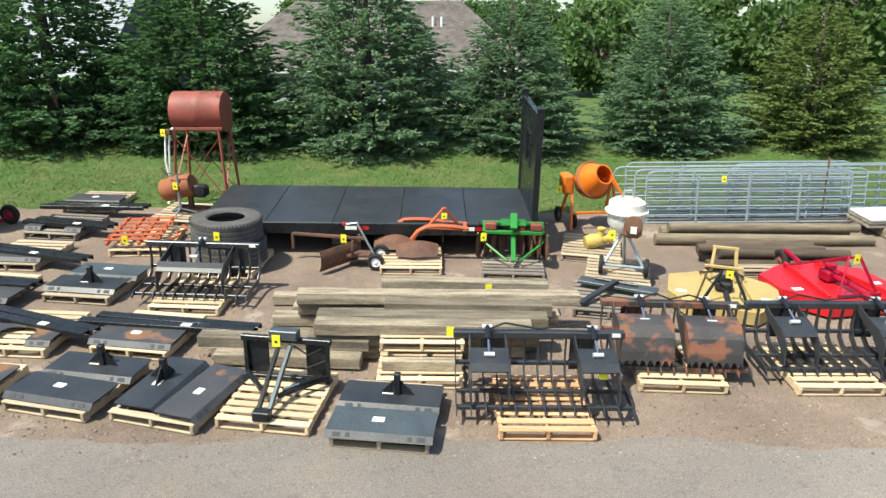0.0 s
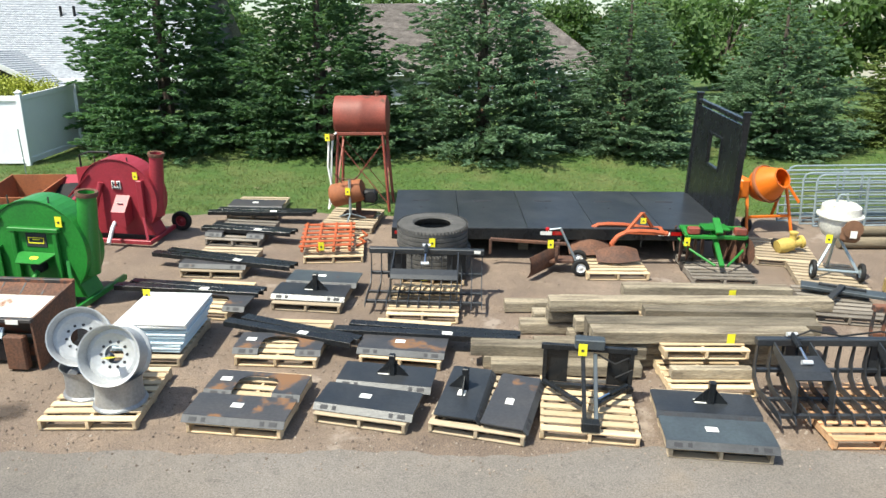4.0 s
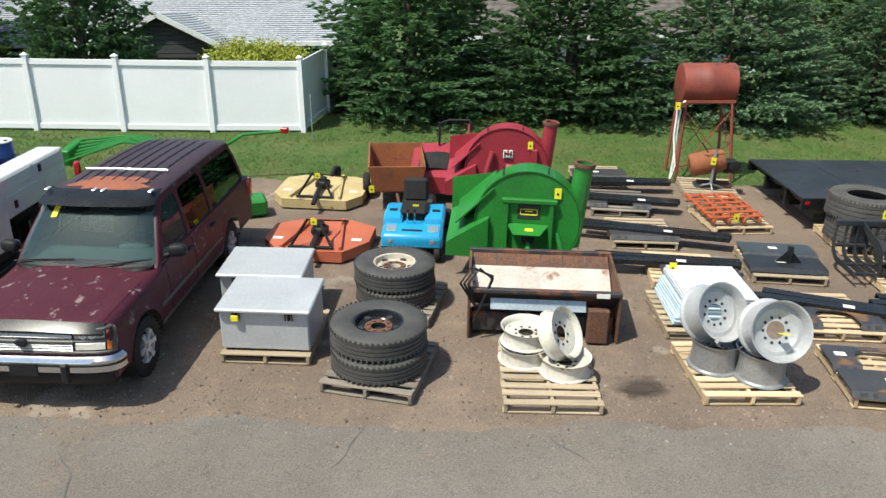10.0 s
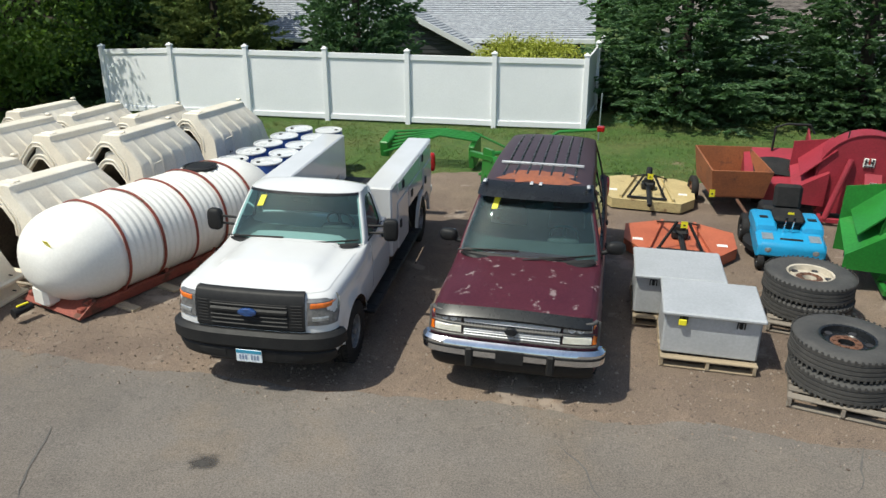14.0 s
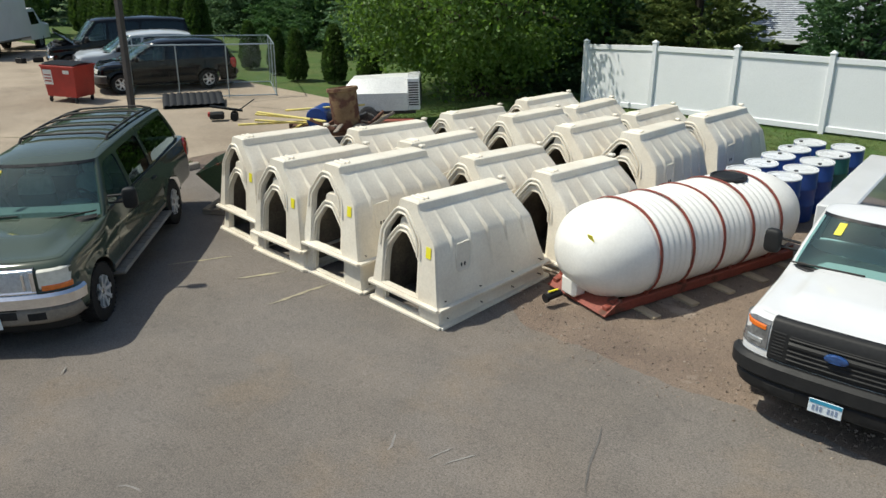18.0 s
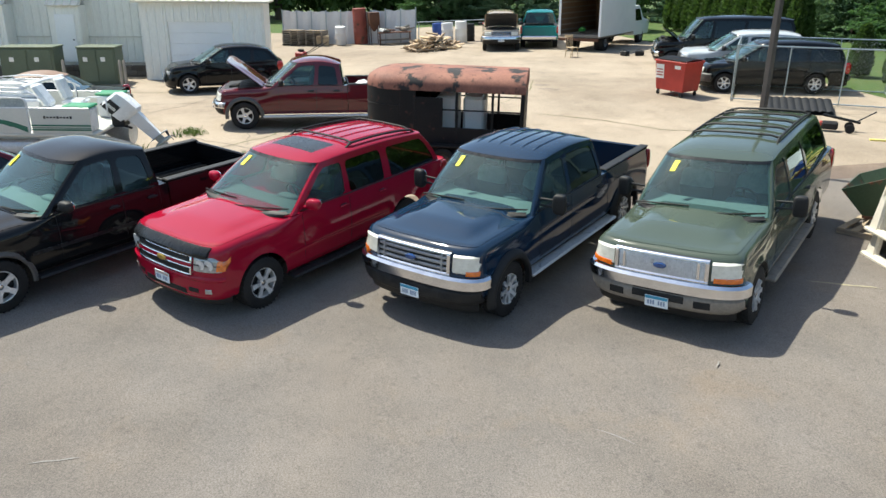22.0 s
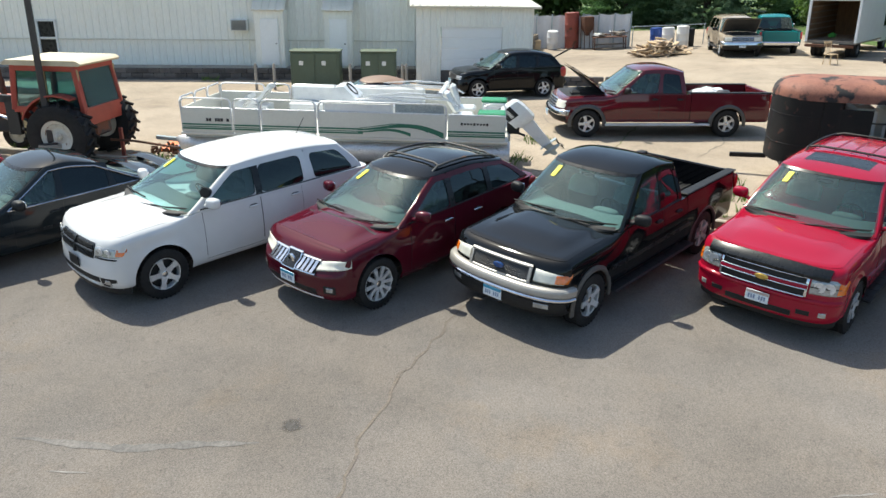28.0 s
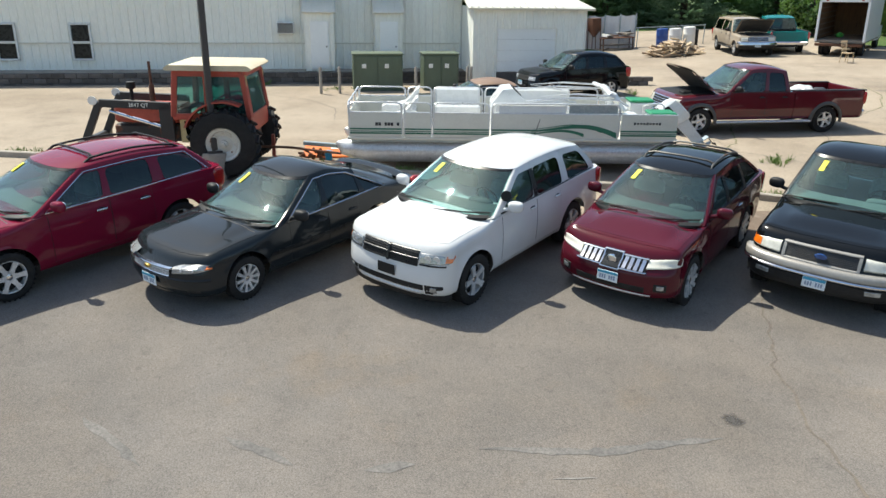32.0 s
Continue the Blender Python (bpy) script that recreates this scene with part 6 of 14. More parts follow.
for i in range(9):
    cs.box((0.42, 0, -0.17 + 0.043 * i), (0.02, 0.62, 0.022))
part("grille", cs, plastic, ac)
ac.matrix_basis = pose(-52.4, -15.85, 2.9)

gar = thing("garage", "cream ribbed-metal garage annex with white overhead door", "garage")
gw = Shape()
ribbed(gw, -49.7, -8.3, -7.30, 0.6, 3.82)
ribbed(gw, -49.7, -4.80, -3.55, 0.6, 3.82)
ribbed(gw, -49.7, -7.30, -4.80, 3.0, 3.82)
gw.box((-52.0, -8.24, 2.2), (4.5, 0.1, 3.3))
gw.box((-52.0, -3.60, 2.2), (4.5, 0.1, 3.3))
part("wall", gw, siding, gar)
gr = Shape()
gr.plate([(-49.45, -8.55, 3.8), (-49.45, -3.3, 3.8), (-52.3, -4.6, 4.75), (-52.3, -8.55, 4.75)], 0.09)
gr.plate([(-49.45, -3.3, 3.8), (-54.3, -3.3, 3.8), (-52.3, -4.6, 4.75)], 0.09)
g_roof = part("roof", gr, roof_metal, gar)
for i in range(14):
    y = -8.45 + 0.29 * i
    gr = Shape()
    gr.beam((-49.4, y, 3.83), (-52.2, y, 4.78), 0.04, 0.04)
    part("roof_rib", gr, roof_metal, g_roof)
tr = Shape()
tr.box((-49.62, -5.92, 3.80), (0.1, 5.0, 0.12), 0.01)
part("eave_trim", tr, white_paint, gar)
for i in range(4):
    gd = Shape()
    gd.box((-49.78, -6.05, 1.5 + 0.43 * i), (0.06, 2.46, 0.425), 0.012)
    part("door_panel", gd, door_paint, gar)
gb = Shape()
gb.box((-49.8, -6.05, 0.95), (0.2, 2.5, 0.65), 0.02)
part("door_sill", gb, block_mat, gar)

retain = thing("retaining_wall", "low retaining wall of dark split-face blocks", "wall", kind="structure")
bk = Shape()
bk.box((0, 0, 0), (0.26, 0.44, 0.185), 0.02)
block_mesh = make("block", bk, block_mat)
for r in range(3):
    for i in range(49):
        b = part("block", block_mesh, None, retain)
        b.matrix_basis = pose(-50.75 + random.uniform(-0.012, 0.012) - 0.02 * r, -30 + 0.45 * i + 0.22 * (r % 2), 0.74 + 0.19 * r)
for r in range(2):
    for i in range(6):
        b = part("block", block_mesh, None, retain)
        b.matrix_basis = pose(-49.6 + 0.05 * i, -3.3 + 0.45 * i + 0.2 * (r % 2), gz(-49.5, -2) + 0.09 + 0.19 * r)

cab_green = mat("utility_green_paint", (0.10, 0.13, 0.085), 0.5, 0.0, (0.085, 0.11, 0.07), 1.5)
for (y0, y1, lab) in ((-13.2, -11.3, "wide dark green electrical transformer cabinet with double doors"), (-10.47, -9.1, "dark green electrical cabinet with warning stickers")):
    tf = thing("transformer_cabinet", lab, "cabinet", "utility cabinets")
    z = gz(-48.9, y0)
    w = y1 - y0
    bx = Shape()
    bx.box((-0.6, w / 2, 0.68), (1.2, w, 1.36), 0.02)
    part("case", bx, cab_green, tf)
    tp = Shape()
    tp.box((-0.6, w / 2, 1.39), (1.28, w + 0.08, 0.06), 0.02)
    part("top", tp, cab_green, tf)
    for k in range(2):
        dr = Shape()
        dr.box((0.012, w * (0.27 + 0.46 * k), 0.7), (0.03, w * 0.43, 1.2), 0.01)
        d = part("door", dr, cab_green, tf)
        st = Shape()
        st.box((0.03, w * (0.27 + 0.46 * k) - 0.1, 0.95), (0.006, 0.16, 0.16))
        part("sticker", st, paper, d)
    tf.matrix_basis = pose(-48.45, y0, z)
for y in (-14.45, -13.75, -10.85, -8.85, -8.7):
    bl = Shape()
    bl.lathe([(0.055, 0), (0.055, 0.95), (0.03, 1.0), (0.005, 1.01)], 12)
    put(solid("bollard", bl, concrete, "pale steel bollard post beside the green cabinets", "bollard", "bollards"), -47.9, y, level=True)


# houses behind the trees
def shingled(shape, a, b, c, d, courses):
    """Lays courses of shingle between the eave a-b and the ridge d-c, each lapping the one below."""
    a, b, c, d = [Vector(p) for p in (a, b, c, d)]
    nn = (b - a).cross(d - a).normalized()
    if nn.z < 0:
        nn = -nn
    for i in range(courses):
        u, v = i / courses, (i + 1.12) / courses
        p, q, r, s = a.lerp(d, u) + nn * 0.03, b.lerp(c, u) + nn * 0.03, b.lerp(c, min(1, v)), a.lerp(d, min(1, v))
        o = len(shape.v)
        shape.add([p, q, r, s, p - nn * 0.03, q - nn * 0.03], [(0, 1, 2, 3), (0, 4, 5, 1)])


def house(label, cx, cy, sx, sy, eave, ridge, wall_m, roof_m, hip=0.0, wing=None, yaw=0):
    h = thing("house", label, "house")
    g = gz(cx, cy - sy / 2) - 0.3
    w = Shape()
    w.box((0, 0, (eave + g) / 2), (sx, sy, eave - g))
    n = 14
    w.at()
    body_ = part("wall", w, wall_m, h)
    for i in range(n):
        z = g + 0.5 + (eave - g - 0.6) * i / n
        sd = Shape()
        sd.box((0, -sy / 2 - 0.012, z), (sx, 0.02, (eave - g) / n * 0.86))
        part("clapboard", sd, wall_m, body_)
    r = Shape()
    e = 0.4
    hx = sx / 2 + e
    shingled(r, (-hx, -sy / 2 - e, eave), (hx, -sy / 2 - e, eave), (hx - hip, 0, ridge), (-hx + hip, 0, ridge), 58)
    shingled(r, (hx, sy / 2 + e, eave), (-hx, sy / 2 + e, eave), (-hx + hip, 0, ridge), (hx - hip, 0, ridge), 12)
    if hip:
        shingled(r, (hx, -sy / 2 - e, eave), (hx, sy / 2 + e, eave), (hx - hip, 0.02, ridge), (hx - hip, -0.02, ridge), 30)
        shingled(r, (-hx, sy / 2 + e, eave), (-hx, -sy / 2 - e, eave), (-hx + hip, -0.02, ridge), (-hx + hip, 0.02, ridge), 30)
    tagged(part("roof", r, roof_m, h, fix=False), kind="stuff")
    if not hip:
        for s_ in (-1, 1):
            gb_ = Shape()
            gb_.plate([(s_ * sx / 2, -sy / 2, eave), (s_ * sx / 2, sy / 2, eave), (s_ * sx / 2, 0, ridge - 0.15)], 0.1 * s_)
            part("gable", gb_, wall_m, h)
    for x in (-sx * 0.35, -sx * 0.1, sx * 0.2, sx * 0.4):
        wn_ = Shape()
        wn_.box((x, -sy / 2 - 0.03, eave - 1.1), (1.0, 0.08, 1.3), 0.02)
        wd = part("window", wn_, white_paint, h)
        pn_ = Shape()
        pn_.box((x, -sy / 2 - 0.075, eave - 1.1), (0.84, 0.02, 1.14))
        part("pane", pn_, blacksat, wd)
    fa = Shape()
    fa.box((0, -sy / 2 - e - 0.02, eave - 0.06), (sx + 2 * e, 0.05, 0.18), 0.01)
    part("fascia", fa, white_paint, h)
    for px_ in (sx * 0.2, sx * 0.23):
        vt = Shape()
        vt.at(px_, -sy * 0.22, eave + (ridge - eave) * 0.56)
        vt.lathe([(0.06, -0.2), (0.06, 0.55), (0.005, 0.56)], 10)
        part("vent_pipe", vt, plastic if wing else white_paint, h)
    if wing:
        wx, ww, wy0, we, wa = wing
        wy1 = -sy / 2 + 1.2
        g_ = Shape()
        g_.box((wx, (wy0 + wy1) / 2 + 0.2, (we + g) / 2), (ww - 0.7, wy1 - wy0 - 0.4, we - g))
        wg = part("wing", g_, wall_m, h)
        for i in range(9):
            u = i / 9
            sd = Shape()
            zz = we + (wa - we - 0.1) * u
            sd.box((wx, wy0 + 0.36 - 0.01 * (i % 2), zz), ((ww - 0.5) * (1 - u), 0.05, (wa - we) / 9 * 0.88))
            part("clapboard", sd, wall_m, wg)
        r2 = Shape()
        shingled(r2, (wx + ww / 2, wy0, we), (wx + ww / 2, wy1 + 4, we), (wx, wy1 + 4, wa), (wx, wy0, wa), 20)
        shingled(r2, (wx - ww / 2, wy1 + 4, we), (wx - ww / 2, wy0, we), (wx, wy0, wa), (wx, wy1 + 4, wa), 20)
        tagged(part("wing_roof", r2, roof_m, h, fix=False), kind="stuff")
        for s_ in (-1, 1):
            bb = Shape()
            bb.beam((wx + s_ * ww / 2, wy0 + 0.02, we - 0.1), (wx, wy0 + 0.02, wa - 0.08), 0.06, 0.2)
            part("barge_board", bb, white_paint, h)
    h.matrix_basis = pose(cx, cy, 0, 0, 0, yaw)
    return h


sh_grey = mat("light_grey_shingle", (0.38, 0.40, 0.43), 0.9, 0.0, (0.26, 0.28, 0.31), 4.0, speck=0.35, speck_scale=9.0, bump=0.2, stretch=(0.8, 2.5, 2.5))
sh_brown = mat("brown_grey_shingle", (0.20, 0.175, 0.155), 0.9, 0.0, (0.14, 0.12, 0.11), 5.0, speck=0.3, speck_scale=3.0, bump=0.2)
sh_maroon = mat("maroon_shingle", (0.09, 0.04, 0.04), 0.9, 0.0, (0.07, 0.03, 0.03), 5.0, speck=0.2)
wall_dark = mat("charcoal_siding", (0.045, 0.047, 0.052), 0.7, 0.0, (0.035, 0.037, 0.04), 1.0, speck=0.08)
wall_cream = mat("cream_siding", (0.58, 0.53, 0.45), 0.7, 0.0, (0.52, 0.48, 0.40), 1.0, speck=0.08)
wall_pale = mat("pale_grey_siding", (0.50, 0.52, 0.54), 0.7, 0.0, (0.46, 0.48, 0.5), 1.0, speck=0.08)
house("low house with pale grey shingle roof and charcoal gable", -24.3, 37.6, 20, 12, 2.75, 7.2, wall_dark, sh_grey, 0.0, (2.9, 6.4, -8.1, 2.35, 3.95))
house("low house with brown-grey shingle hip roof", -3.0, 39.5, 14, 11, 2.8, 6.0, wall_pale, sh_brown, 3.2)
house("distant house with grey roof among trees", 24, 108, 12, 9, 3.6, 6.2, wall_dark, sh_grey)
house("distant cream house with brown roof", 33, 55, 9, 9, 4.6, 7.4, wall_cream, sh_brown)
house("house with maroon roof behind the spruces", -40, 42, 12, 9, 3.4, 6.2, wall_cream, sh_maroon)

# trees
needle = mat("spruce_needles", (0.15, 0.25, 0.125), 0.7, 0.0, (0.095, 0.18, 0.085), 1.5, speck=0.35, speck_scale=12, rnd=0.12)
needle_b = mat("blue_spruce_needles", (0.25, 0.37, 0.22), 0.7, 0.0, (0.15, 0.25, 0.14), 1.5, speck=0.35, speck_scale=12, rnd=0.12)
needle_y = mat("yellowed_spruce_needles", (0.30, 0.40, 0.12), 0.75, 0.0, (0.20, 0.28, 0.08), 1.5, speck=0.35, speck_scale=12, rnd=0.12)
leaf_mat = mat("green_leaves", (0.12, 0.205, 0.04), 0.6, 0.0, (0.065, 0.13, 0.026), 0.9, speck=0.4, speck_scale=9)
arb_mat = mat("arborvitae_sprays", (0.05, 0.095, 0.022), 0.7, 0.0, (0.075, 0.11, 0.03), 1.5, speck=0.4, speck_scale=14)
leaf_far = mat("far_leaves", (0.115, 0.185, 0.055), 0.7, 0.0, (0.065, 0.125, 0.038), 0.3, speck=0.4, speck_scale=2, rnd=0.2)
for m_, c_ in ((needle, (0.12, 0.24, 0.07)), (needle_b, (0.18, 0.28, 0.13)), (needle_y, (0.15, 0.17, 0.05)), (leaf_mat, (0.16, 0.29, 0.035)), (arb_mat, (0.06, 0.12, 0.02)), (leaf_far, (0.09, 0.18, 0.03))):
    leafy(m_, c_, 0.42)
bark = mat("grey_bark", (0.085, 0.065, 0.05), 0.95, 0.0, (0.05, 0.04, 0.03), 4.0, bump=0.6)


def quads_mesh(name, pts, material):
    """One mesh from an array of quads (n, 4, 3)."""
    pts = np.asarray(pts, dtype=np.float32)
    n = len(pts)
    me = bpy.data.meshes.new(name)
    me.vertices.add(n * 4)
    me.vertices.foreach_set("co", pts.reshape(-1))
    me.loops.add(n * 4)
    me.loops.foreach_set("vertex_index", np.arange(n * 4, dtype=np.int32))
    me.polygons.add(n)
    me.polygons.foreach_set("loop_start", np.arange(n, dtype=np.int32) * 4)
    me.materials.append(material)
    me.update(calc_edges=True)
    return me


def spruce_meshes(seed, h, r, material, cones=0):
    """A spruce: boughs all round the trunk at every height, each with drooping side twigs that bear many short upturned shoots."""
    rg = np.random.default_rng(seed)
    A_, B_, W_, tips = [], [], [], []
    n_b = int(h * 50)
    for i in range(n_b):
        z = 0.15 + (h - 0.3) * (1 - math.sqrt(1 - i / n_b * 0.995))
        f = 1 - z / h
        az = 2.39996 * i + rg.uniform(-0.35, 0.35)
        ln = r * (1.06 * f ** 0.80 + 0.05) * rg.uniform(0.62, 1.12) * (0.86 + 0.14 * math.sin(3 * az + seed))
        if z < 0.7:
            ln *= 0.86
        if ln < 0.12:
            continue
        dr = np.array([math.cos(az), math.sin(az), 0.0])
        sd = np.array([-dr[1], dr[0], 0.0])
        rise = 0.55 * (1 - f) + 0.02
        steps = max(2, int(ln / 0.19))
        for s_ in range(1, steps + 1):
            t_ = s_ / steps
            if ln * t_ < 0.35 * ln and ln > 0.8:
                continue
            p = dr * ln * t_ + np.array([0, 0, z + ln * (rise * t_ - 0.42 * f * t_ + 0.24 * t_ * t_)])
            tw = (0.14 + 0.26 * min(ln, 1.7) * (1 - 0.7 * t_)) * rg.uniform(0.7, 1.25)
            if s_ == steps:
                tips.append(p)
            for sg in (-1, 1):
                d = dr * rg.uniform(0.5, 0.9) + sd * sg * rg.uniform(0.45, 1.0) + np.array([0, 0, rg.uniform(-0.42, 0.06)])
                d /= np.linalg.norm(d)
                for q in ((0.45, 0.8, 1.0) if tw > 0.22 else (0.6, 1.0)):
                    m_ = p + d * tw * q
                    for _ in range(2):
                        e = d * 0.8 + dr * 0.25 + rg.normal(0, 0.42, 3) + np.array([0, 0, 0.28])
                        e /= np.linalg.norm(e)
                        l_ = rg.uniform(0.12, 0.22)
                        A_.append(m_ - e * l_ * 0.35)
                        B_.append(m_ + e * l_ * 0.75)
                        W_.append(rg.uniform(0.030, 0.050))
    for i in range(30):
        zz = h - 0.6 + i * 0.02
        az = rg.uniform(0, 6.28)
        A_.append(np.array([0, 0, zz]))
        B_.append(np.array([math.cos(az) * 0.12, math.sin(az) * 0.12, zz + 0.14]))
        W_.append(0.03)
    A_, B_, W_ = np.array(A_), np.array(B_), np.array(W_)[:, None]
    D_ = B_ - A_
    D_ /= np.linalg.norm(D_, axis=1)[:, None]
    S_ = np.cross(D_, rg.normal(0, 1, (len(A_), 3)) * 0.5 + np.array([0.0, 0.0, 1.0]))
    S_ /= np.linalg.norm(S_, axis=1)[:, None] + 1e-6
    V_ = np.cross(S_, D_)
    m_ = A_ + (B_ - A_) * 0.45
    crown = quads_mesh("crown", np.concatenate([np.stack([A_, m_ + e * W_, B_, m_ - e * W_], axis=1) for e in (S_, V_)]), material)
    tk = Shape()
    tk.tube([(0, 0, -0.2), (0, 0, h * 0.4), (0, 0, h * 0.98)], [r * 0.075, r * 0.05, 0.01], 10)
    out = [crown, make("trunk", tk, bark)]
    if cones:
        cn = Shape()
        for k in range(cones):
            p = tips[int(rg.integers(len(tips) // 3, len(tips)))] + rg.normal(0, 0.08, 3)
            cn.tube([tuple(p), tuple(p + np.array([0, 0, -0.05])), tuple(p + np.array([0.01, 0, -0.10]))], [0.012, 0.024, 0.008], 5)
        out.append(make("cones", cn, cone_brown))
    return out


def plant(meshes, name, label, category, x, y, s=1.0, yaw=0, group="", sz=1.0, wide=1.0):
    t = thing(name, label, category, group)
    part("crown", meshes[0], None, t)
    part("trunk", meshes[1], None, t)
    if len(meshes) > 2:
        tagged(part("cones", meshes[2], None, t, "brown hanging cones"), "brown hanging cones", kind="stuff")
    t.matrix_basis = pose(x, y, gz(x, y), 0, 0, yaw) @ Matrix.Diagonal((s * wide, s * wide, s * sz, 1))
    return t


cone_brown = mat("spruce_cones", (0.16, 0.07, 0.035), 0.8, 0.0, (0.10, 0.05, 0.03), 8.0)
SPR = [spruce_meshes(3, 8.4, 2.75, needle_b, 150), spruce_meshes(8, 8.0, 2.55, needle), spruce_meshes(14, 8.2, 2.6, needle_y)]
row = [(-11.6, 22.6, 1.12, 1, 40), (-6.9, 22.2, 1.02, 1, 200), (-2.1, 22.4, 1.0, 0, 310), (2.2, 22.4, 1.02, 0, 75), (6.9, 22.6, 1.0, 0, 150), (11.6, 22.8, 1.0, 2, 20), (16.5, 23.2, 1.05, 0, 260), (21.5, 23.5, 1.1, 1, 100)]
for x, y, s, k, a in row:
    plant(SPR[k], "spruce_tree", ("blue-green spruce tree with drooping boughs", "dark green dense spruce tree", "yellow-green spruce tree")[k] + " behind the lawn", "tree", x, y, s * (0.92 if x < -1 else 0.80), a, "spruces along the lawn", sz=0.84 if x < -1 else 0.70, wide=1.26 if x < -1 else 1.18)
for x, y, s, k, a in [(-21.3, 22.9, 0.85, 1, 10), (-26.0, 23.0, 0.95, 2, 90), (-29.3, 23.4, 1.1, 1, 130), (-34, 25.5, 1.25, 1, 220), (-38.5, 26.5, 1.3, 1, 300), (-43, 27, 1.25, 0, 50), (-47.5, 27.5, 1.3, 1, 110), (-52, 28.5, 1.3, 1, 170),
                      (-57, 29, 1.35, 0, 240), (-62, 29.5, 1.3, 1, 10), (-67, 30, 1.4, 1, 80), (-72, 27, 1.4, 0, 140), (-77, 22, 1.4, 1, 140), (-79, 15, 1.5, 0, 30), (-81, 9, 1.5, 1, 200), (-33, 31, 1.4, 1, 70), (-45, 33, 1.5, 1, 20), (-58, 35, 1.5, 1, 290), (-30.5, 29, 1.3, 1, 170)]:
    plant(SPR[k], "spruce_tree", "dark green spruce tree in the rear screen of trees", "tree", x, y, s, a, "rear spruces")


def leafy_meshes(seed, h, r, base_z, clusters, per, leaf, material):
    rg = np.random.default_rng(seed)
    C = []
    limbs = Shape()
    limbs.tube([(0, 0, -0.2), (0.1, 0.05, h * 0.2), (0.0, 0.1, h * 0.55)], [r * 0.09, r * 0.07, r * 0.03], 10)
    for i in range(clusters):
        a, u = rg.uniform(0, 6.283), rg.uniform(-1, 1)
        rad = rg.uniform(0.55, 1.0) ** 0.5
        p = np.array([math.cos(a) * math.sqrt(1 - u * u) * r * rad, math.sin(a) * math.sqrt(1 - u * u) * r * rad, base_z + (h - base_z) * (0.5 + 0.5 * u * rad)])
        C.append(p)
        if i % 4 == 0:
            limbs.tube([(0.03, 0.05, h * 0.3), tuple(p * 0.55 + np.array([0, 0, h * 0.2])), tuple(p)], [r * 0.03, r * 0.018, 0.01], 6)
    C = np.array(C)
    cen = np.repeat(C, per, axis=0)
    off = rg.normal(0, r * 0.13, (len(cen), 3))
    off[:, 2] *= 0.75
    P = cen + off
    d = rg.normal(0, 1, (len(P), 3))
    d[:, 2] -= 0.5
    d /= np.linalg.norm(d, axis=1)[:, None]
    e = np.cross(d, rg.normal(0, 1, (len(P), 3)))
    e /= np.linalg.norm(e, axis=1)[:, None] + 1e-6
    L_ = leaf * rg.uniform(0.7, 1.3, (len(P), 1))
    crown = quads_mesh("crown", np.stack([P, P + d * L_ * 0.5 + e * L_ * 0.3, P + d * L_, P + d * L_ * 0.5 - e * L_ * 0.3], axis=1), material)
    return crown, make("trunk", limbs, bark)


big = leafy_meshes(5, 7.5, 4.2, 0.5, 170, 300, 0.145, leaf_mat)
plant(big, "broadleaf_tree", "large bright green broadleaf tree overhanging the fence end", "tree", -32.6, 20.6, 1.05, 0)
FAR = [leafy_meshes(21, 9, 4.2, 1.2, 70, 110, 0.55, leaf_far), leafy_meshes(22, 8, 4.6, 1.0, 70, 110, 0.55, leaf_far)]
rf_ = random.Random(4)
for i in range(46):
    x = -30 + 3.6 * i + rf_.uniform(-1.5, 1.5)
    y = 66 + rf_.uniform(-6, 26) + max(0, i - 20) * 0.6
    plant(FAR[i % 2], "broadleaf_tree", "round green broadleaf tree in the distance", "tree", x, y, rf_.uniform(0.5, 0.82), rf_.uniform(0, 360), "distant trees")
for i in range(34):
    plant(FAR[i % 2], "broadleaf_tree", "green broadleaf tree behind the rear lot", "tree", -92 + rf_.uniform(-14, 6), -66 + 3.6 * i + rf_.uniform(-1, 1), rf_.uniform(0.9, 1.35), rf_.uniform(0, 360), "trees behind the lot")
for x, y, s in ((8.5, 40, 0.56), (13.5, 44, 0.58), (18, 42, 0.72), (24, 40, 0.9), (30, 38, 0.9), (-66, 18, 0.45)):
    plant(FAR[0], "broadleaf_tree", "bright green broadleaf tree behind the spruces", "tree", x, y, s, x * 40)
bush = leafy_meshes(33, 1.45, 0.9, 0.1, 60, 160, 0.05, mat("yellow_green_leaves", (0.36, 0.38, 0.04), 0.6, 0.0, (0.24, 0.28, 0.03), 2.0, speck=0.3))
for x, y in ((-16.6, 22.4), (-15.6, 22.0)):
    plant(bush, "shrub", "yellow-green shrub behind the white fence", "shrub", x, y, 1.35, x * 30)


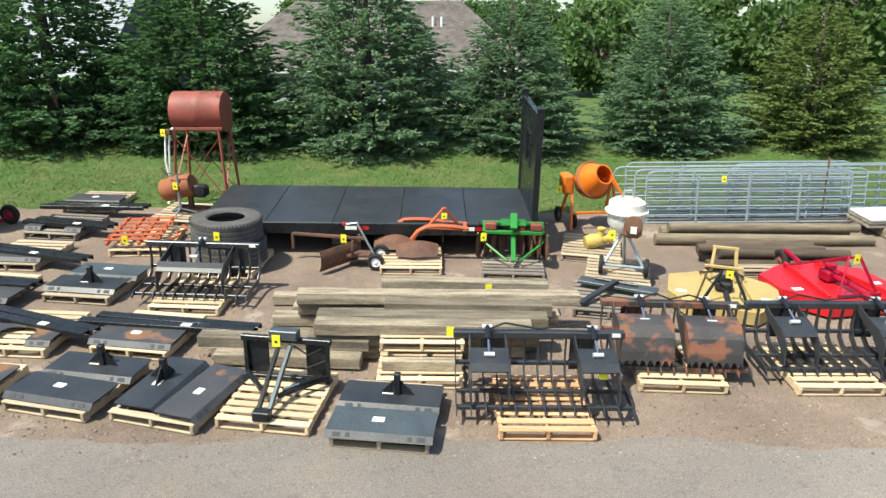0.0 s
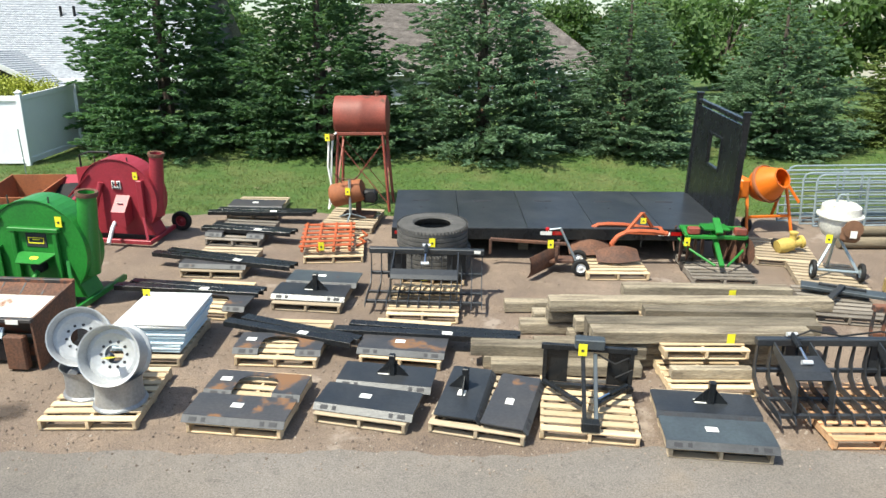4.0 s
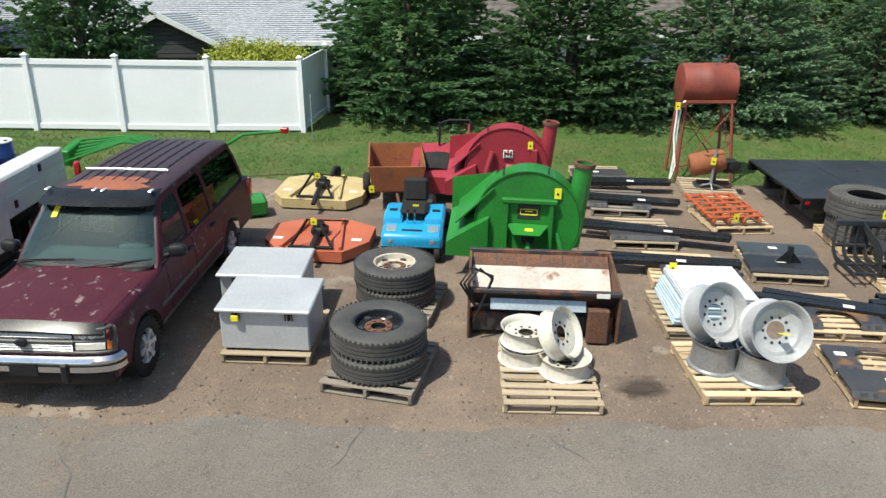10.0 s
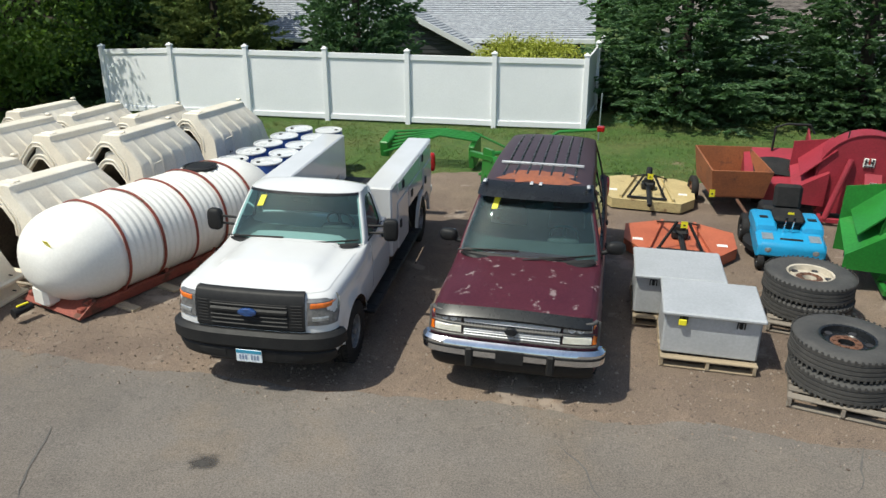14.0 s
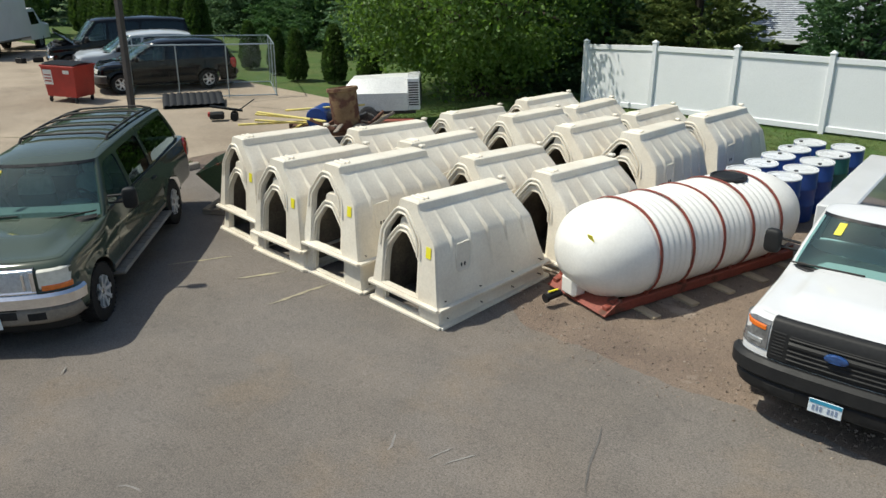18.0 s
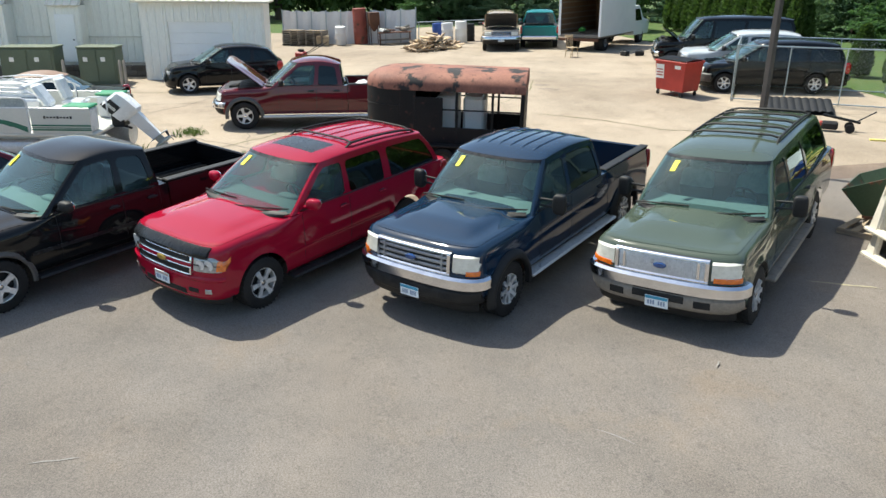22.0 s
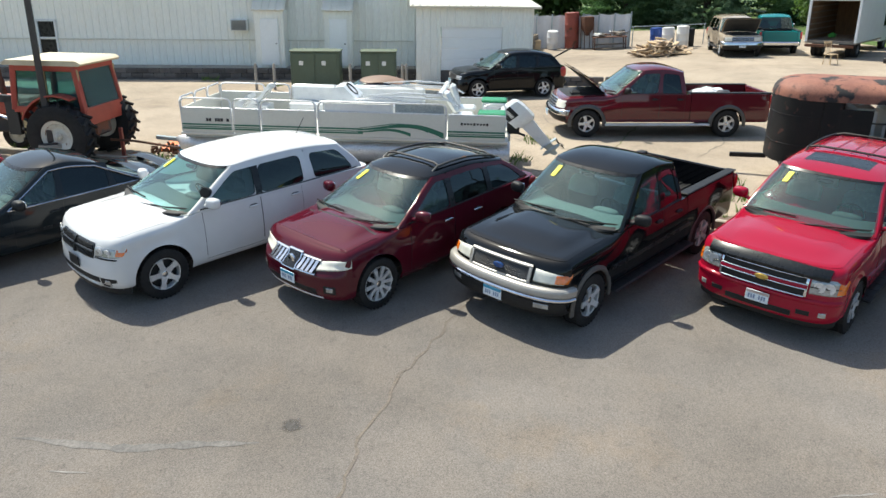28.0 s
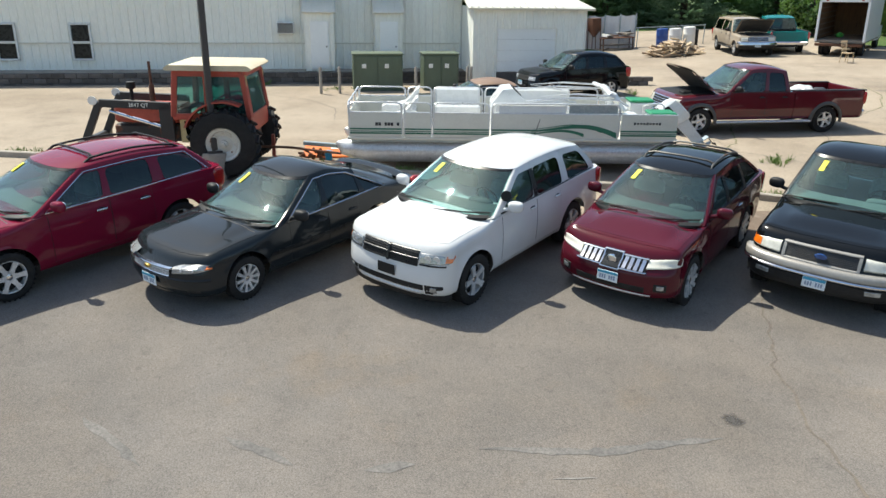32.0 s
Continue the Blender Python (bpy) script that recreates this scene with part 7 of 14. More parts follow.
def arborvitae(seed):
    rg = np.random.default_rng(seed)
    n = 5200
    z = rg.uniform(0.03, 1.0, n)
    r_ = np.where(z < 0.25, 0.30 + 0.5 * z, 0.425 * np.sqrt(np.clip(1.02 - (z - 0.25) / 0.76, 0, 1)))
    a = rg.uniform(0, 6.283, n)
    rad = r_ * rg.uniform(0.72, 1.08, n)
    P = np.stack([np.cos(a) * rad, np.sin(a) * rad, z * 2.0], axis=1)
    d = np.stack([np.cos(a) * 0.5, np.sin(a) * 0.5, np.full(n, 0.9)], axis=1) + rg.normal(0, 0.35, (n, 3))
    d /= np.linalg.norm(d, axis=1)[:, None]
    e = np.cross(d, rg.normal(0, 1, (n, 3)))
    e /= np.linalg.norm(e, axis=1)[:, None] + 1e-6
    crown = quads_mesh("crown", np.stack([P, P + d * 0.06 + e * 0.03, P + d * 0.13, P + d * 0.06 - e * 0.03], axis=1), arb_mat)
    tk = Shape()
    tk.tube([(0, 0, -0.1), (0, 0, 1.2)], [0.05, 0.02], 8)
    return crown, make("trunk", tk, bark)


ARB = arborvitae(2)
for x, y, s in [(-39.9, 18.5, 0.95), (-38.5, 19.2, 1.05), (-37.2, 19.8, 1.0), (-41.6, 18.9, 0.9), (-43.6, 19.0, 0.95)] + [(-50 - 1.35 * i, 20.6 + 0.12 * i, 1.5 + 0.12 * (i % 3)) for i in range(12)]:
    plant(ARB, "arborvitae", "narrow clipped green arborvitae on the grass verge", "shrub", x, y, s, x * 50, "arborvitae row")

# light poles and kerb
pole_mat = mat("bronze_pole_paint", (0.045, 0.038, 0.034), 0.5, 0.0, (0.06, 0.05, 0.045), 2.0)
for x, y in ((-35.8, -16.7), (-32.8, 8.1)):
    lp = thing("light_pole", "tall square bronze light pole on a concrete footing", "light pole", "light poles")
    s = Shape()
    s.lathe([(0.28, 0.0), (0.28, 0.55), (0.26, 0.6), (0.005, 0.6)], 20)
    part("footing", s, concrete, lp)
    s = Shape()
    s.box((0, 0, 0.62), (0.3, 0.3, 0.04), 0.01)
    part("base_plate", s, pole_mat, lp)
    s = Shape()
    s.box((0, 0, 3.9), (0.13, 0.13, 6.6), 0.015)
    part("shaft", s, pole_mat, lp)
    put(lp, x, y, 20, level=True)
kerb = Shape()
kp = [(-31.6, 8.9), (-31.9, 4.0), (-31.6, 0.5), (-31.9, -2.5), (-33.6, -5.8), (-34.4, -8.5), (-35.3, -11.5), (-36.2, -14.5), (-37.5, -19), (-39, -24)]
for (x0, y0), (x1, y1) in zip(kp, kp[1:]):
    kerb.beam((x0, y0, gz(x0, y0) + 0.05), (x1, y1, gz(x1, y1) + 0.05), 0.16, 0.2)
solid("kerb", kerb, concrete, "low worn concrete kerb edging the weedy strip", "kerb", kind="structure")


# ---- yard: pallets and what lies on them ----
def pallet_base(material, label):
    p = thing("pallet", label, "pallet", "pallets in the yard")
    s = Shape()
    s.box((0, 0, 0), (1.07, 0.10, 0.018), 0.003)
    board = make("deck_board", s, material)
    s = Shape()
    s.box((0, 0, 0), (0.04, 1.22, 0.09), 0.004)
    bearer = make("stringer", s, material)
    for i in range(8):
        o = part("deck_board", board, None, p)
        o.matrix_basis = pose(random.uniform(-0.006, 0.006), -0.56 + 0.16 * i + random.uniform(-0.012, 0.012), 0.122, 0, 0, random.uniform(-0.8, 0.8))
    for i in range(3):
        o = part("deck_board", board, None, p)
        o.matrix_basis = pose(0, -0.55 + 0.55 * i, 0.011)
        o = part("stringer", bearer, None, p)
        o.matrix_basis = pose(-0.51 + 0.51 * i, 0, 0.066)
    return p


PAL = {"red": pallet_base(mat("reddish_pine_board", (0.46, 0.24, 0.12), 0.8, 0.0, (0.55, 0.36, 0.20), 2.2, stretch=(1, 9, 9), rnd=0.3, bump=0.15), "new reddish pine pallet on the gravel"), "new": pallet_base(wood_new, "new pale pine shipping pallet on the gravel"), "mid": pallet_base(wood_mid, "weathered brown wooden pallet on the gravel"),
       "old": pallet_base(wood_old, "old grey weathered wooden pallet on the gravel")}
used = set()


def pallet(kind, lx, ly, rx, ry, dz=0.0, depth=0.61):
    """A pallet by its front corners; returns the pose of its deck."""
    a = math.atan2(ry - ly, rx - lx)
    cx, cy = (lx + rx) / 2 - math.sin(a) * depth, (ly + ry) / 2 + math.cos(a) * depth
    m = on_ground(cx, cy, math.degrees(a), dz)
    if kind in used:
        copy_thing(PAL[kind], m)
    else:
        used.add(kind)
        PAL[kind].matrix_basis = m
    return m @ pose(0, 0, 0.134)


def rest(ob, m, x=0.0, y=0.0, z=0.0, yaw=0.0, rx=0.0, ry=0.0):
    ob.matrix_basis = m @ pose(x, y, z, rx, ry, yaw)
    return ob


def hang_tag(parent, x, y, z, yaw=0, w=0.10, h=0.15):
    s = Shape()
    s.at(x, y, z, 0, 0, yaw)
    s.box((0, 0, 0), (w, 0.004, h))
    t = part("lot_tag", s, tag_mat, parent, "yellow paper lot tag")
    s = Shape()
    s.at(x, y, z, 0, 0, yaw)
    s.box((0, -0.004, -0.01), (w * 0.32, 0.003, h * 0.2))
    part("print", s, ink, t) if isinstance(parent, bpy.types.Object) and parent.parent is None else None


# skid-steer mounting plates
lip_steel = mat("bare_steel_lip", (0.075, 0.077, 0.08), 0.6, 0.3, (0.05, 0.05, 0.053), 3.0, rust=(0.16, 0.08, 0.04), rust_at=0.64)


def mount_plate(kind, material, label):
    p = thing("mounting_plate", label, "plate", "skid-steer plates")
    s = Shape()
    if kind == "cut":
        pts = [(-0.575, -0.23), (-0.24, -0.23), (-0.24, 0.02), (-0.19, 0.10), (-0.10, 0.14), (0.10, 0.14), (0.19, 0.10), (0.24, 0.02), (0.24, -0.23), (0.575, -0.23), (0.575, 0.20), (0.53, 0.23), (-0.53, 0.23), (-0.575, 0.20)]
    else:
        pts = [(-0.575, -0.23), (0.575, -0.23), (0.575, 0.22), (0.55, 0.24), (-0.55, 0.24), (-0.575, 0.22)]
    s.at(0, 0, 0.065).prism(pts, 0.012)
    part("plate", s, material, p)
    s = Shape()
    for x0, x1 in ((-0.575, -0.24), (0.24, 0.575)) if kind == "cut" else ((-0.575, 0.575),):
        s = Shape()
        s.plate([(x0, -0.29, 0.012), (x1, -0.29, 0.012), (x1, -0.228, 0.077), (x0, -0.228, 0.077)], 0.010)
        part("lip", s, lip_steel if material is not black else material, p)
    for x in (-0.45, -0.33, 0.33, 0.45):
        s = Shape()
        s.at(x, -0.2605, 0.0455, 46, 0, 0).box((0, 0, 0), (0.085 if abs(x) > 0.4 else 0.045, 0.045, 0.006))
        part("slot", s, ink, p)
    for x in (-0.56, 0.56):
        s = Shape()
        s.box((x * 0.9, 0.0, 0.034), (0.014, 0.40, 0.062), 0.003)
        part("side_rib", s, material, p)
    if kind == "hitch":
        s = Shape()
        s.box((0.06, 0.0, 0.21), (0.075, 0.075, 0.27), 0.008)
        part("receiver_tube", s, blacksat, p)
        for yaw in (0, 90, 180):
            s = Shape()
            s.at(0.06, 0, 0.077, 90, 0, yaw).prism([(0.03, 0), (0.20, 0), (0.03, 0.19)], 0.01)
            part("gusset", s, blacksat, p)
    s = Shape()
    s.box((-0.05 if kind != "cut" else -0.40, 0.02, 0.079), (0.13, 0.09, 0.002))
    part("sticker", s, paper, p, "white paper sticker")
    return p


rust_plate = mat("blued_rusting_plate", (0.085, 0.080, 0.080), 0.45, 0.35, (0.055, 0.058, 0.066), 2.0, rust=(0.17, 0.085, 0.04), rust_at=0.57, rust_scale=1.7)
blue_plate = mat("blue_grey_plate", (0.085, 0.105, 0.115), 0.45, 0.35, (0.06, 0.07, 0.08), 2.0, rust=(0.15, 0.08, 0.04), rust_at=0.68)
PL = {"solid": mount_plate("solid", rust_plate, "bare steel skid-steer mounting plate with slotted lip"), "cut": mount_plate("cut", rust_plate, "steel skid-steer plate with arched cut-out"),
      "hitch": mount_plate("hitch", black, "black skid-steer plate with hitch receiver"), "blue": mount_plate("solid", blue_plate, "blue-grey steel skid-steer mounting plate"),
      "black": mount_plate("solid", black, "black painted skid-steer mounting plate")}
used_pl = set()


def lay(kind, m, x, y, z=0.0, yaw=0.0, rx=0.0):
    mm = m @ pose(x, y, z, rx, 0, yaw)
    if kind in used_pl:
        copy_thing(PL[kind], mm)
    else:
        used_pl.add(kind)
        PL[kind].matrix_basis = mm


mB = pallet("new", -6.35, 7.35, -5.27, 7.21)
lay("solid", mB, 0.0, -0.34)
lay("cut", mB, 0.0, 0.22)
mC = pallet("mid", -4.98, 7.56, -3.95, 7.31)
lay("black", mC, 0.02, -0.28)
lay("hitch", mC, 0.06, 0.30, 0.0, 4)
mD = pallet("mid", -3.69, 7.37, -2.68, 7.09)
lay("hitch", mD, -0.27, 0.02, 0.0, 92)
lay("solid", mD, 0.30, -0.02, 0.0, 88)
mE = pallet("new", -2.48, 7.24, -1.43, 7.09)
mF = pallet("mid", -1.2, 6.91, -0.1, 6.78)
lay("blue", mF, 0.0, -0.36)
lay("hitch", mF, 0.0, 0.22)
mG = pallet("red", 0.62, 7.05, 1.72, 7.05)
mH = pallet("new", 2.44, 8.1, 3.5, 8.05)
mI = pallet("new", 4.36, 8.04, 5.42, 8.05)
m_ = pallet("new", -6.21, 8.87, -5.13, 8.80)
lay("cut", m_, 0.0, -0.26)
m_ = pallet("new", -4.61, 8.91, -3.54, 8.75)
lay("solid", m_, 0.0, -0.28)
m_ = pallet("new", -7.7, 10.38, -6.65, 10.24)
lay("cut", m_, 0.2, -0.3)
m_ = pallet("mid", -6.08, 10.64, -5.05, 10.51)
lay("hitch", m_, 0.0, -0.22)
lay("blue", m_, 0.05, 0.36)
m_ = pallet("mid", -7.91, 11.98, -6.84, 11.9)
lay("solid", m_, 0.0, -0.25)
m_ = pallet("old", -7.96, 13.6, -6.89, 13.47)
lay("cut", m_, 0.0, -0.22)
m_ = pallet("mid", -7.97, 15.19, -6.89, 15.15)
lay("solid", m_, 0.0, -0.1)

# black steel channels laid across the pallets
def channels(x0, y0, x1, y1, dz=0.24):
    ln = math.hypot(x1 - x0, y1 - y0)
    b = thing("steel_channels", "pair of long black steel channels across pallets", "steel bars", "black channel bundles")
    for k in range(2):
        s = Shape()
        n = ln * (1 - 0.05 * k)
        s.box((0, 0, 0.072), (n, 0.150, 0.010), 0.002)
        for e in (-0.070, 0.070):
            s.box((0, e, 0.034), (n, 0.010, 0.066))
        o = part("channel", s, blacksat, b)
        o.matrix_basis = pose(0.10 * k - 0.05, 0.165 * k - 0.085, 0.0, 0, 0, 1.1 - 2.0 * k)
    st = Shape()
    st.box((0.1 * ln, -0.085, 0.080), (0.14, 0.09, 0.003))
    part("sticker", st, paper, b)
    xm, ym = (x0 + x1) / 2, (y0 + y1) / 2
    put(b, xm, ym, math.degrees(math.atan2(y1 - y0, x1 - x0)), dz - 0.06)


for q in ((-8.5, 11.13, -6.22, 10.81), (-8.44, 12.66, -5.94, 11.93), (-6.43, 9.82, -4.63, 9.13), (-4.91, 9.61, -2.45, 9.28), (-8.02, 14.07, -6.26, 13.72), (-8.2, 15.06, -6.05, 14.98)):
    channels(*q)

# stack of white sheets
mW = pallet("mid", -7.95, 8.87, -6.87, 8.83)
stack = thing("panel_stack", "stack of white and pale blue plastic panels on a pallet", "panels")
pale_blue = mat("pale_blue_panel", (0.50, 0.62, 0.70), 0.4, 0.0, (0.45, 0.57, 0.66), 1.0, speck=0.03)
for i in range(11):
    s = Shape()
    s.at(random.uniform(-0.02, 0.02) + 0.012 * i, random.uniform(-0.02, 0.02), 0.02 + 0.038 * i, 0, 0, random.uniform(-1.5, 1.5))
    s.box((0, 0, 0), (0.92, 1.05, 0.03), 0.006)
    part("panel", s, white_paint if i > 8 else pale_blue, stack)
hang_tag(stack, -0.3, 0.35, 0.44)
rest(stack, mW, 0.05, 0.05)


# wheels and tyres
def rim_thing(label, r, w, material, bolts=10, group="steel wheel rims"):
    t = thing("wheel_rim", label, "wheel rim", group)
    s = Shape()
    h = w / 2
    s.lathe([(r, -h), (r * 0.98, -h * 0.9), (r * 0.9, -h * 0.8), (r * 0.86, -h * 0.2), (r * 0.86, h * 0.3), (r * 0.92, h * 0.82), (r * 0.98, h * 0.9), (r, h),
             (r * 0.96, h * 0.97), (r * 0.88, h * 0.75), (r * 0.83, h * 0.3), (r * 0.83, -h * 0.2), (r * 0.87, -h * 0.75), (r * 0.96, -h * 0.97)], 36, wrap=True)
    part("barrel", s, material, t)
    s = Shape()
    s.lathe([(r * 0.845, 0.30 * h), (r * 0.7, 0.34 * h), (r * 0.5, 0.12 * h), (r * 0.30, 0.12 * h), (r * 0.30, 0.04 * h), (r * 0.5, 0.04 * h), (r * 0.7, 0.24 * h), (r * 0.845, 0.2 * h)], 36, wrap=True)
    part("disc", s, material, t)
    for i in range(bolts):
        a = 2 * math.pi * i / bolts
        s = Shape()
        s.at(r * 0.42 * math.cos(a), r * 0.42 * math.sin(a), 0.125 * h).lathe([(0.017, 0), (0.017, 0.006), (0.002, 0.007)], 8)
        part("bolt_hole", s, ink, t)
    return t


silver_rim = mat("silver_wheel_paint", (0.46, 0.47, 0.48), 0.45, 0.25, (0.38, 0.385, 0.39), 3.0, rust=(0.22, 0.13, 0.08), rust_at=0.70, speck=0.08)
mA = pallet("new", -7.96, 7.38, -6.89, 7.39)
rest(rim_thing("wide silver-grey steel wheel rim standing flat on a pallet", 0.30, 0.36, wheel_grey), mA, -0.22, 0.05, 0.18)
rest(rim_thing("wide grey steel wheel rim lying flat on a pallet", 0.30, 0.36, wheel_grey), mA, 0.22, -0.2, 0.18)
r1 = rest(rim_thing("silver ten-hole wheel rim leaning on two others with a tag", 0.34, 0.36, silver_rim), mA, 0.26, -0.26, 0.62, 0, 68, 0)
hang_tag(r1, 0.02, -0.02, 0.20)
r1.children[-1].matrix_basis = pose(0, 0, 0.0)
rest(rim_thing("silver wheel rim with rusty centre leaning at a slant", 0.34, 0.34, silver_rim), mA, -0.28, 0.12, 0.64, 20, 62, 0)
mR = pallet("mid", -10.15, 7.22, -9.13, 7.19)
rest(rim_thing("chipped white truck wheel rim lying on a pallet", 0.30, 0.20, wheel_white, 8), mR, -0.25, 0.34, 0.10)
rest(rim_thing("chipped white truck wheel rim stacked on another", 0.30, 0.20, wheel_white, 8), mR, -0.23, 0.38, 0.31, 20)
rest(rim_thing("rusty white truck wheel rim lying on a pallet", 0.30, 0.20, wheel_white, 8), mR, 0.2, 0.08, 0.10)
r2 = rest(rim_thing("white truck wheel rim leaning with a tag", 0.30, 0.20, wheel_white, 8), mR, 0.14, 0.18, 0.42, 0, 28, 55)


def tyre(label, R, r, w, material, rim_m=None, group="loose tyres"):
    t = thing("truck_tyre", label, "tyre", group)
    s = Shape()
    h = w / 2
    s.lathe([(r, -h * 0.8), (r + 0.03, -h * 0.95), (R * 0.82, -h), (R * 0.95, -h * 0.9), (R, -h * 0.72), (R, -h * 0.45), (R - 0.014, -h * 0.42), (R - 0.014, -h * 0.36), (R, -h * 0.33), (R, -h * 0.05), (R - 0.014, -h * 0.03),
             (R - 0.014, h * 0.03), (R, h * 0.05), (R, h * 0.33), (R - 0.014, h * 0.36), (R - 0.014, h * 0.42), (R, h * 0.45), (R, h * 0.72), (R * 0.95, h * 0.9), (R * 0.82, h), (r + 0.03, h * 0.95), (r, h * 0.8),
             (r + 0.05, h * 0.5), (R * 0.85, 0), (r + 0.05, -h * 0.5)], 48, wrap=True)
    part("casing", s, material, t)
    s = Shape()
    k = int(R * 100)
    for i in range(k):
        a = 360 * i / k
        for sg in (-1, 1):
            s.m = pose(0, 0, 0, 0, 0, a) @ pose(R + 0.002, 0, sg * h * 0.78)
            s.box((0, 0, 0), (0.008, R * 0.045, h * 0.28))
    tagged(part("tread", s, material, t), kind="stuff")
    if rim_m:
        s = Shape()
        s.lathe([(r + 0.005, h * 0.85), (r - 0.02, h * 0.8), (r - 0.03, h * 0.3), (r * 0.62, h * 0.42), (r * 0.56, h * 0.30), (r * 0.3, h * 0.30), (r * 0.28, h * 0.1), (r * 0.28, -h * 0.3), (r, -h * 0.3)], 32, caps=False)
        d = part("rim", s, rim_m, t)
        s = Shape()
        s.lathe([(r * 0.57, h * 0.305), (r * 0.56, h * 0.34), (r * 0.31, h * 0.34), (r * 0.30, h * 0.305)], 32, caps=False)
        part("hub_flange", s, rusty, d)
        s = Shape()
        s.at(0, 0, -h * 0.2).lathe([(r * 0.275, 0), (r * 0.27, 0.01), (0.004, 0.01)], 24)
        part("hub_bore", s, ink, d)
        for i in range(8):
            a = 2 * math.pi * i / 8
            s = Shape()
            s.at(r * 0.43 * math.cos(a), r * 0.43 * math.sin(a), h * 0.34).lathe([(0.022, 0), (0.022, 0.012), (0.003, 0.014)], 8)
            part("bolt", s, rusty, d)
        for i in range(5):
            a = 2 * math.pi * i / 5
            s = Shape()
            s.at(r * 0.76 * math.cos(a), r * 0.76 * math.sin(a), h * 0.37, 0, 0, 0).lathe([(0.042, 0), (0.042, 0.012), (0.004, 0.012)], 10)
            part("hand_hole", s, ink, d)
    return t


mT = pallet("old", -12.24, 7.62, -11.10, 7.33)
rest(tyre("worn black truck tyre under another on a pallet", 0.555, 0.285, 0.26, rubber_worn), mT, -0.02, -0.02, 0.13)
rest(tyre("worn black truck tyre on a black steel wheel", 0.555, 0.285, 0.27, rubber_worn, blacksat), mT, -0.04, 0.02, 0.40)
mT2 = pallet("old", -12.05, 9.35, -10.95, 9.1)
rest(tyre("black truck tyre under another on a grey pallet", 0.545, 0.285, 0.25, rubber_worn), mT2, -0.08, 0.0, 0.125)
rusty_cream = mat("rusty_cream_wheel", (0.52, 0.47, 0.38), 0.6, 0.0, (0.42, 0.36, 0.28), 3.0, rust=(0.20, 0.10, 0.06), rust_at=0.62, rust_scale=6.0)
rest(tyre("black truck tyre on a cream wheel with rusty bolts", 0.55, 0.285, 0.27, rubber_worn, rusty_cream), mT2, -0.1, 0.02, 0.39)
mT3 = pallet("new", -4.2, 11.75, -3.1, 11.65)
for i in range(2):
    tt = rest(tyre("large bald grey flotation tyre in a stack of two", 0.60, 0.31, 0.40, rubber_old), mT3, 0.0 - 0.05 * i, -0.05, 0.2 + 0.40 * i)
hang_tag(tt, 0.05, -0.605, 0.02)

# grey lidded boxes
for i, (lx, ly, rx, ry) in enumerate(((-13.42, 8.22, -12.4, 8.16), (-13.7, 9.2, -12.62, 9.16))):
    mm = pallet("mid", lx, ly, rx, ry)
    bx = thing("storage_box", "grey steel lidded storage box on a pallet" if i else "grey steel lidded storage box with yellow padlock tag", "storage box", "grey boxes")
    s = Shape()
    s.box((0, 0, 0.27), (1.06, 0.80, 0.52), 0.02)
    part("body", s, grey_box, bx)
    s = Shape()
    s.at(0, 0, 0.54, 2.0, 0, 0).box((0, -0.02, 0.02), (1.12, 0.90, 0.05), 0.015)
    part("lid", s, grey_box, bx)
    for x in (-0.32, 0.30):
        s = Shape()
        s.box((x, -0.42, 0.48), (0.035, 0.03, 0.12), 0.006)
        s.tube([(x - 0.04, -0.42, 0.42), (x - 0.04, -0.43, 0.50), (x + 0.04, -0.43, 0.50), (x + 0.04, -0.42, 0.42)], 0.008, 6)
        part("latch", s, plastic, bx)
    if not i:
        s = Shape()
        s.box((-0.33, -0.445, 0.44), (0.09, 0.03, 0.08), 0.01)
        part("tag", s, tag_mat, bx)
    rest(bx, mm, 0, -0.12)

